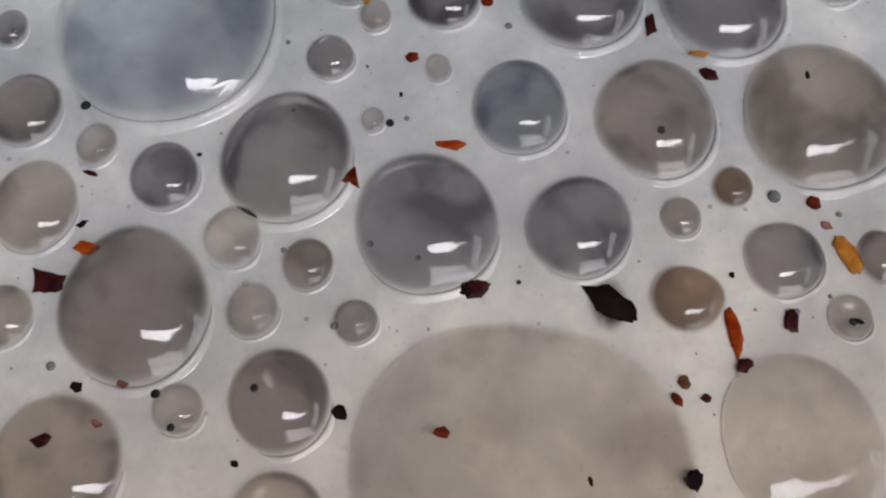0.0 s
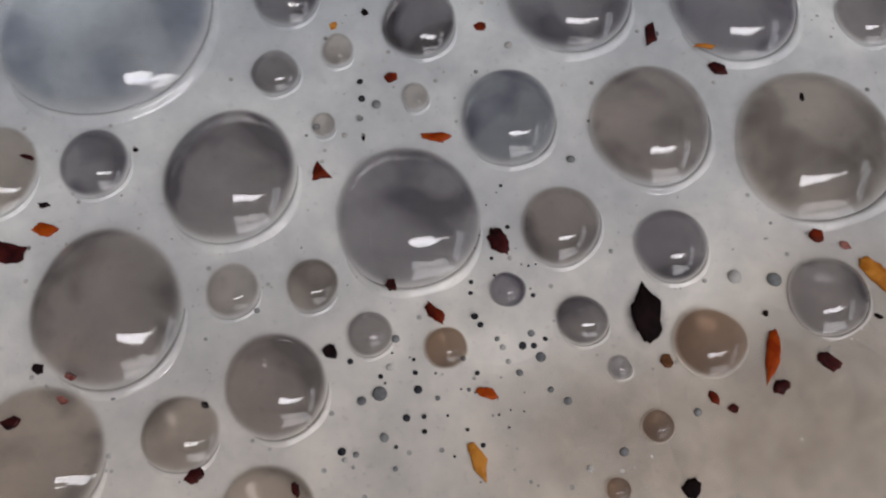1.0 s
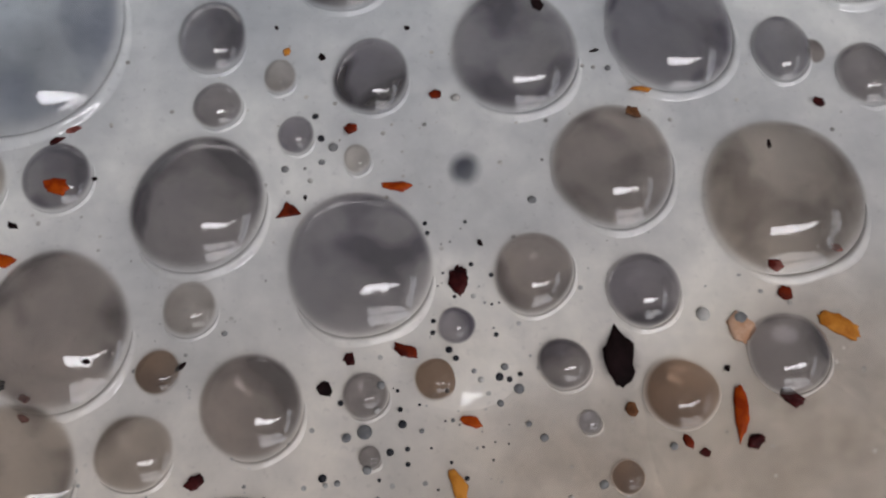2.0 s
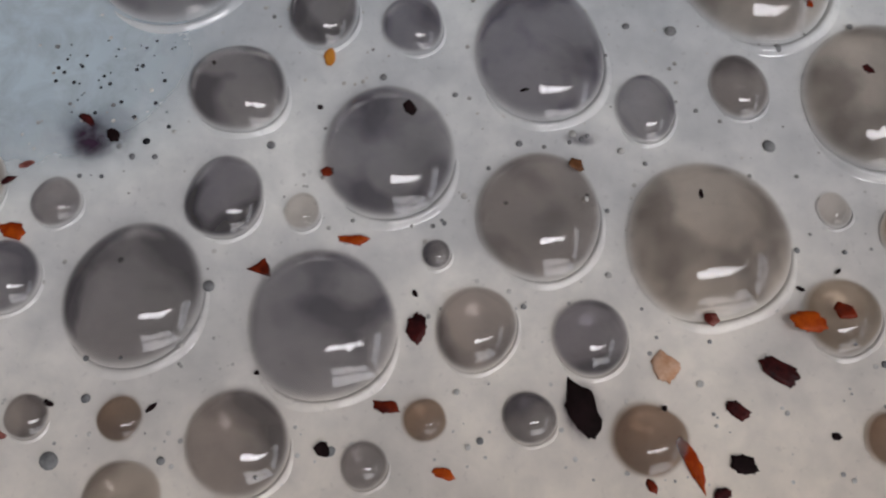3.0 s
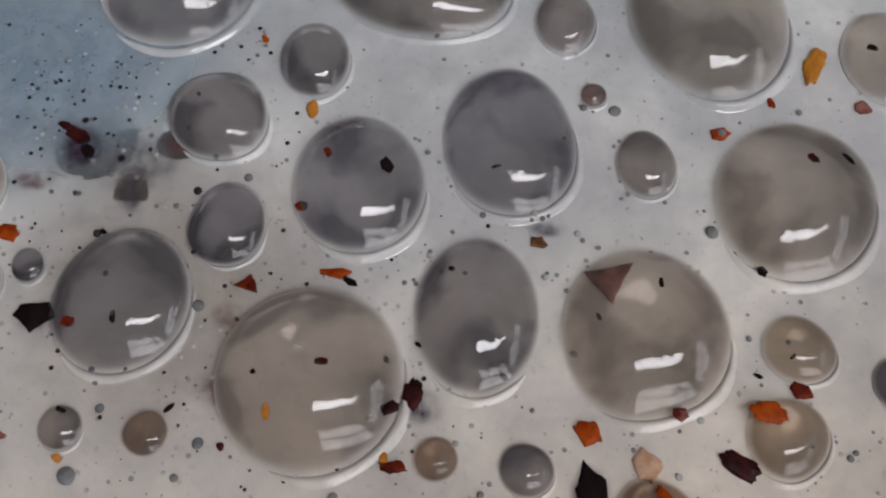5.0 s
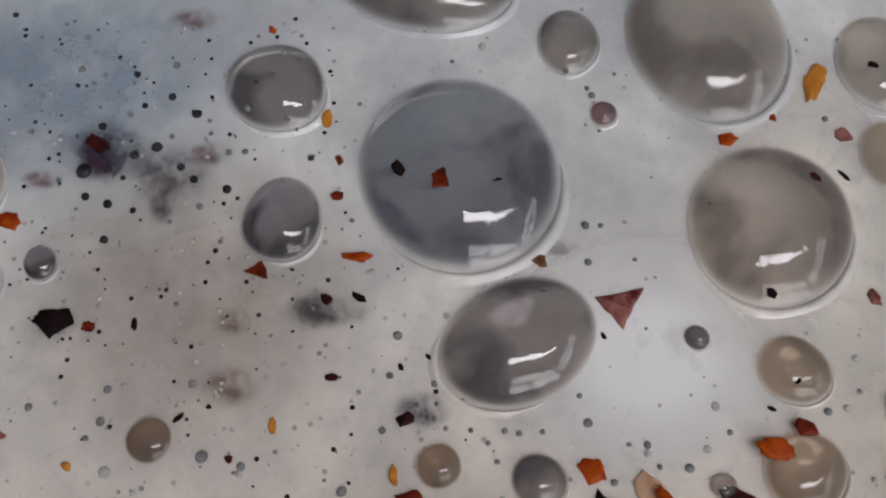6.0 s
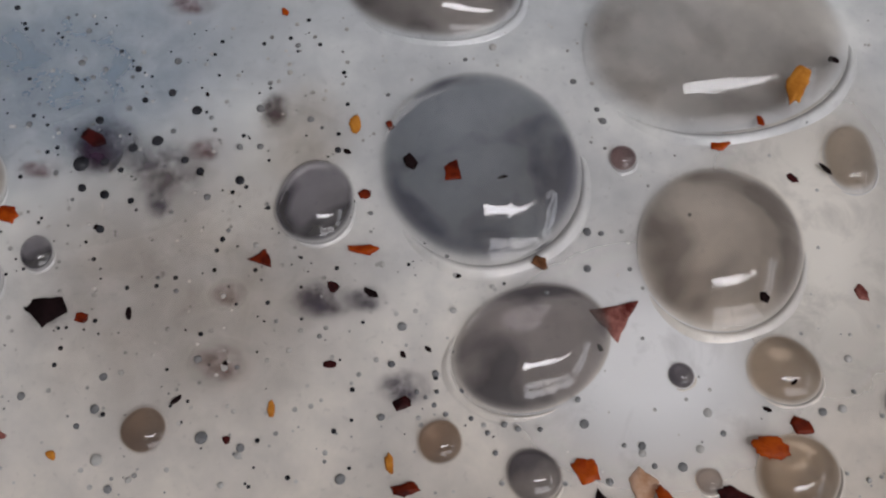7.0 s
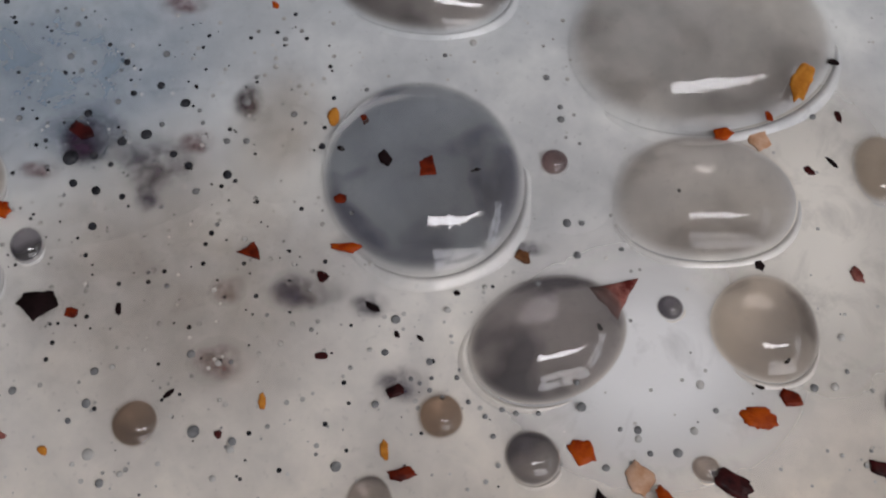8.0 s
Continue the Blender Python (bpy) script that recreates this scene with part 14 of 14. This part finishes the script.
    drift(k54, [(0, -1.24, -21.2, -0.5), (4.88, -1.24, -21.2, -0.5), (5, -1.24, -21.2, 0.01), (5.2, -0.88, -21.53, 0.01), (6, 0.2, -22.8, 0.01), (6.5, -0.07, -21.07, 0.01), (7, 0.19, -21.09, 0.01), (7.5, -0.34, -20.03, 0.01), (8, -0.2, -19.07, 0.01)])
    drift(s54, [(0, -1.24, -21.2, -0.5), (4.88, -1.24, -21.2, -0.5), (5, -1.24, -21.2, 0.01), (5.2, -0.88, -21.53, 0.01), (6, 0.2, -22.8, 0.01), (6.5, -0.07, -21.07, 0.01), (7, 0.19, -21.09, 0.01), (7.5, -0.34, -20.03, 0.01), (8, -0.2, -19.07, 0.01)])
    drift(s55, [(0, 22.75, 28.63, -0.5), (4.88, 22.75, 28.63, -0.5), (5, 22.75, 28.63, 0.01), (5.2, 23, 27.95, 0.01), (6, 23.42, 25.75, 0.01), (6.5, 23.74, 23.96, 0.01), (7, 24.02, 23.19, 0.01), (7.5, 21.58, 23.39, 0.01), (8, 20.74, 23.88, 0.01)])
    drift(s56, [(0, 22.64, 3.87, -0.5), (4.88, 22.64, 3.87, -0.5), (5, 22.64, 3.87, 0.01), (5.2, 22.66, 3.29, 0.01), (6, 22.88, 0.56, 0.01), (6.5, 22.21, 0, 0.01), (7, 22.36, -0.67, 0.01), (7.5, 21.27, 0.45, 0.01), (8, 21.05, 1.57, 0.01)])
    drift(s57, [(0, 20.96, -17.6, -0.5), (4.88, 20.96, -17.6, -0.5), (5, 20.96, -17.6, 0.01), (5.2, 21, -18.31, 0.01), (6, 21.51, -20.96, 0.01), (6.5, 20.87, -21.07, 0.01), (7, 20.89, -21.46, 0.01), (7.5, 20.46, -20.06, 0.01), (8, 20.6, -19.1, 0.01)])
    drift(s58, [(0, 50.82, 26.21, -0.5), (4.88, 50.82, 26.21, -0.5), (5, 50.82, 26.21, 0.01), (5.2, 50.8, 25.81, 0.01), (6, 50.28, 23.53, 0.01), (6.5, 47.55, 23.96, 0.01), (7, 47.56, 23.21, 0.01), (7.5, 47.78, 23.15, 0.01), (8, 48.15, 23.65, 0.01)])
    drift(s59, [(0, 48.05, 3.55, -0.5), (4.88, 48.05, 3.55, -0.5), (5, 48.05, 3.55, 0.01), (5.2, 47.86, 2.91, 0.01), (6, 46.86, 0.27, 0.01), (6.5, 44.49, 0, 0.01), (7, 44.37, -0.39, 0.01), (7.5, 44.4, 0.94, 0.01), (8, 44.68, 2.15, 0.01)])
    drift(s60, [(0, 42.31, -17.35, -0.5), (4.88, 42.31, -17.35, -0.5), (5, 42.31, -17.35, 0.01), (5.2, 42.31, -18.19, 0.01), (6, 42.47, -21.36, 0.01), (6.5, 41.81, -21.07, 0.01), (7, 41.84, -21.37, 0.01), (7.5, 41.36, -19.83, 0.01), (8, 41.13, -18.37, 0.01)])
    drift(h1, [(0, -39.83, 23.7, -0.6), (1.98, -39.83, 23.7, -0.6), (2.1, -39.83, 23.7, 0.0092), (2.8, -43.66, 17.54, 0.0092), (3, -45.95, 16.7, 0.0092), (3.5, -49.31, 16.2, 0.0092), (4, -50.81, 15.2, 0.0092), (4.5, -50.71, 15.53, 0.0092), (4.7, -48.93, 15.53, 0.0092), (5.8, -45.09, 13.96, 0.0092), (6, -44.35, 13.96, 0.0092), (6.5, -44.89, 15.37, 0.0092), (7, -44.82, 14.79, 0.0092), (7.5, -46.04, 15.62, 0.0092), (8, -46.83, 16.03, 0.0092)])
    drift(h2, [(0, -40.05, 11.91, -0.6), (4.78, -40.05, 11.91, -0.6), (4.9, -40.05, 11.91, 0.0104), (5.8, -36.2, 10.29, 0.0104), (6, -35.85, 10.45, 0.0104), (6.5, -36.73, 11.91, 0.0104), (7, -36.28, 11.1, 0.0104), (7.5, -37.1, 11.91, 0.0104), (8, -37.71, 12.07, 0.0104)])
    drift(h3, [(0, -15.61, -7.39, -0.6), (5.13, -15.61, -7.39, -0.6), (5.25, -15.61, -7.39, 0.0116), (5.8, -14.88, -8.12, 0.0116), (6, -14.32, -8.27, 0.0116), (6.5, -14.25, -6.66, 0.0116), (7, -14.09, -7.03, 0.0116), (7.5, -15.64, -6.66, 0.0116), (8, -17.08, -5.92, 0.0116)])
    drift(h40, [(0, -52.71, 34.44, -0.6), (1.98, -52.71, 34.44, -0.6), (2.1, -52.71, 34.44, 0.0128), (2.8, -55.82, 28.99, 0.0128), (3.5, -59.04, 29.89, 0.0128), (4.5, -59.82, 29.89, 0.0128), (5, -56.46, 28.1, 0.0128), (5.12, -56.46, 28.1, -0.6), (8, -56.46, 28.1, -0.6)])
    drift(h33, [(0, 48.44, -17.32, -0.6), (0.58, 48.44, -17.32, -0.6), (0.7, 48.44, -17.32, 0.014), (1.5, 48.44, -17.32, 0.014), (2.6, 44.14, -24.07, 0.014), (2.72, 44.14, -24.07, -0.6), (8, 44.14, -24.07, -0.6)])
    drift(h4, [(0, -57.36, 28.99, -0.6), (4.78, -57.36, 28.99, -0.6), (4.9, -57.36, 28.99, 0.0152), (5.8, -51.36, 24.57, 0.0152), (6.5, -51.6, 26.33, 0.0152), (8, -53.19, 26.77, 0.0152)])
    drift(h5, [(0, -22.49, 19.83, -0.6), (6.78, -22.49, 19.83, -0.6), (6.9, -22.49, 19.83, 0.0164), (7, -22.27, 19.83, 0.0164), (7.5, -24.28, 20.68, 0.0164), (8, -25.97, 21.11, 0.0164)])
    drift(h6, [(0, -50.23, -8.85, -0.6), (4.88, -50.23, -8.85, -0.6), (5, -50.23, -8.85, 0.0176), (5.8, -48.33, -9.57, 0.0176), (6, -47.62, -9.71, 0.0176), (6.5, -48.82, -8.05, 0.0176), (7, -48.65, -8.27, 0.0176), (7.5, -49.57, -7.68, 0.0176), (8, -49.88, -7.46, 0.0176)])
    drift(h8, [(0, 20.49, -7.39, 0.0188), (0.5, 24.97, -7.03, 0.0188), (0.75, 23.55, -5.33, 0.0188), (1, 24.84, -8.85, 0.0188), (1.5, 23.82, -9.57, 0.0188), (1.7, 22.45, -11.36, 0.0188), (2.8, 18.24, -19.04, 0.0188), (3, 16.48, -20.53, 0.0188), (3.5, 14.59, -23.88, 0.0188), (4, 13.63, -27.86, 0.0188), (4.5, 15.85, -27.99, 0.0188), (4.7, 16.33, -28.77, 0.0188), (5.8, 18.71, -33.82, 0.0188), (8, 18.71, -33.82, 0.0188)])
    drift(h9, [(0, -52.94, 9.48, -0.6), (4.88, -52.94, 9.48, -0.6), (5, -52.94, 9.48, 0.02), (5.8, -51.6, 9.32, 0.02), (6.5, -52.3, 11.1, 0.02), (8, -52.44, 11.1, 0.02)])
    drift(h10, [(0, -26.64, -8.85, -0.6), (4.88, -26.64, -8.85, -0.6), (5, -26.64, -8.85, 0.0212), (5.8, -25.7, -10.29, 0.0212), (6.5, -26.82, -6.66, 0.0212), (7.5, -26.52, -5.92, 0.0212), (8, -26.76, -5.55, 0.0212)])
    drift(h11, [(0, -35.42, 33.52, -0.6), (5.08, -35.42, 33.52, -0.6), (5.2, -35.42, 33.52, 0.0224), (5.8, -34.25, 33.52, 0.0224), (6.5, -34.48, 36.1, 0.0224), (8, -35.7, 36.48, 0.0224)])
    drift(h14, [(0, 24.5, 19.4, -0.6), (1.98, 24.5, 19.4, -0.6), (2.1, 24.5, 19.4, 0.0236), (2.8, 21.32, 16.45, 0.0236), (3, 18.3, 15.62, 0.0236), (3.5, 13.31, 11.5, 0.0236), (4, 12.07, 7.48, 0.0236), (4.5, 11.6, 4.32, 0.0236), (4.7, 12.28, 3.16, 0.0236), (5.8, 14.39, 1.99, 0.0236), (6, 14.67, 0.08, 0.0236), (8, 11.11, 0.08, 0.0236)])
    drift(h15, [(0, -25.93, -18.01, -0.6), (4.88, -25.93, -18.01, -0.6), (5, -25.93, -18.01, 0.0248), (5.8, -25.25, -18.01, 0.0248), (6.5, -26.14, -15.25, 0.0248), (8, -26.88, -14.55, 0.0248)])
    drift(h16, [(0, -2.95, -20.06, -0.6), (4.88, -2.95, -20.06, -0.6), (5, -2.95, -20.06, 0.026), (5.8, -2.28, -20.73, 0.026), (6.5, -3.64, -18.7, 0.026), (8, -5.01, -17.32, 0.026)])
    drift(h20, [(0, -34.02, -4.44, -0.6), (4.88, -34.02, -4.44, -0.6), (5, -34.02, -4.44, 0.0284), (5.8, -31.77, -5.92, 0.0284), (6.5, -31.91, -4.44, 0.0284), (8, -33.39, -3.7, 0.0284)])
    drift(h21, [(0, -18.96, 16.87, -0.6), (6.33, -18.96, 16.87, -0.6), (6.45, -18.96, 16.87, 0.0296), (7, -18.17, 16.03, 0.0296), (8, -21.24, 17.71, 0.0296)])
    drift(h22, [(0, 26.19, -24.73, -0.6), (0.43, 26.19, -24.73, -0.6), (0.55, 26.19, -24.73, 0.0308), (1, 26.25, -24.07, 0.0308), (1.5, 25.53, -24.73, 0.0308), (1.7, 24.11, -26.05, 0.0308), (2.6, 19.15, -31.82, 0.0308), (2.72, 19.15, -31.82, -0.6), (8, 19.15, -31.82, -0.6)])
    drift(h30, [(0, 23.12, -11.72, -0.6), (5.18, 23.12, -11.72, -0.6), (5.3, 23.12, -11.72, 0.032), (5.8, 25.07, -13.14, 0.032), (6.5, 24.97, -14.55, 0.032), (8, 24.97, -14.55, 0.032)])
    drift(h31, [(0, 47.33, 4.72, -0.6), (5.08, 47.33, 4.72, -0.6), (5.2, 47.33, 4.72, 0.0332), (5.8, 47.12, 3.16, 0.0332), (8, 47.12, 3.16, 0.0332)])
    drift(h12, [(0, -9.36, -6.66, -0.6), (6.88, -9.36, -6.66, -0.6), (7, -9.36, -6.66, 0.0344), (7.5, -8.65, -7.03, 0.0344), (8, -8.99, -7.39, 0.0344)])
    drift(h1b, [(0, -40.33, 22.7, -0.6), (1.98, -40.33, 22.7, -0.6), (2.1, -40.33, 22.7, 0.0342), (2.8, -44.16, 16.54, 0.0342), (3, -46.45, 15.7, 0.0342), (3.5, -49.81, 15.2, 0.0342), (4, -51.31, 14.2, 0.0342), (4.5, -51.21, 14.53, 0.0342), (4.7, -49.43, 14.53, 0.0342), (5.8, -45.59, 12.96, 0.0342), (6, -44.85, 12.96, 0.0342), (6.5, -45.39, 14.37, 0.0342), (7, -45.32, 13.79, 0.0342), (7.5, -46.54, 14.62, 0.0342), (8, -47.33, 15.03, 0.0342)])
    drift(h2b, [(0, -34.75, 14.81, -0.6), (4.78, -34.75, 14.81, -0.6), (4.9, -34.75, 14.81, 0.0366), (5.8, -30.9, 13.19, 0.0366), (6, -30.55, 13.35, 0.0366), (6.5, -31.43, 14.81, 0.0366), (7, -30.98, 14.0, 0.0366), (7.5, -31.8, 14.81, 0.0366), (8, -32.41, 14.97, 0.0366)])
    drift(h2c, [(0, -40.25, 7.51, -0.6), (4.78, -40.25, 7.51, -0.6), (4.9, -40.25, 7.51, 0.0378), (5.8, -36.4, 5.89, 0.0378), (6, -36.05, 6.05, 0.0378), (6.5, -36.93, 7.51, 0.0378), (7, -36.48, 6.7, 0.0378), (7.5, -37.3, 7.51, 0.0378), (8, -37.91, 7.67, 0.0378)])
    drift(h3b, [(0, -17.21, -6.99, -0.6), (5.13, -17.21, -6.99, -0.6), (5.25, -17.21, -6.99, 0.0414), (5.8, -16.48, -7.72, 0.0414), (6, -15.92, -7.87, 0.0414), (6.5, -15.85, -6.26, 0.0414), (7, -15.69, -6.63, 0.0414), (7.5, -17.24, -6.26, 0.0414), (8, -18.68, -5.52, 0.0414)])


motions()
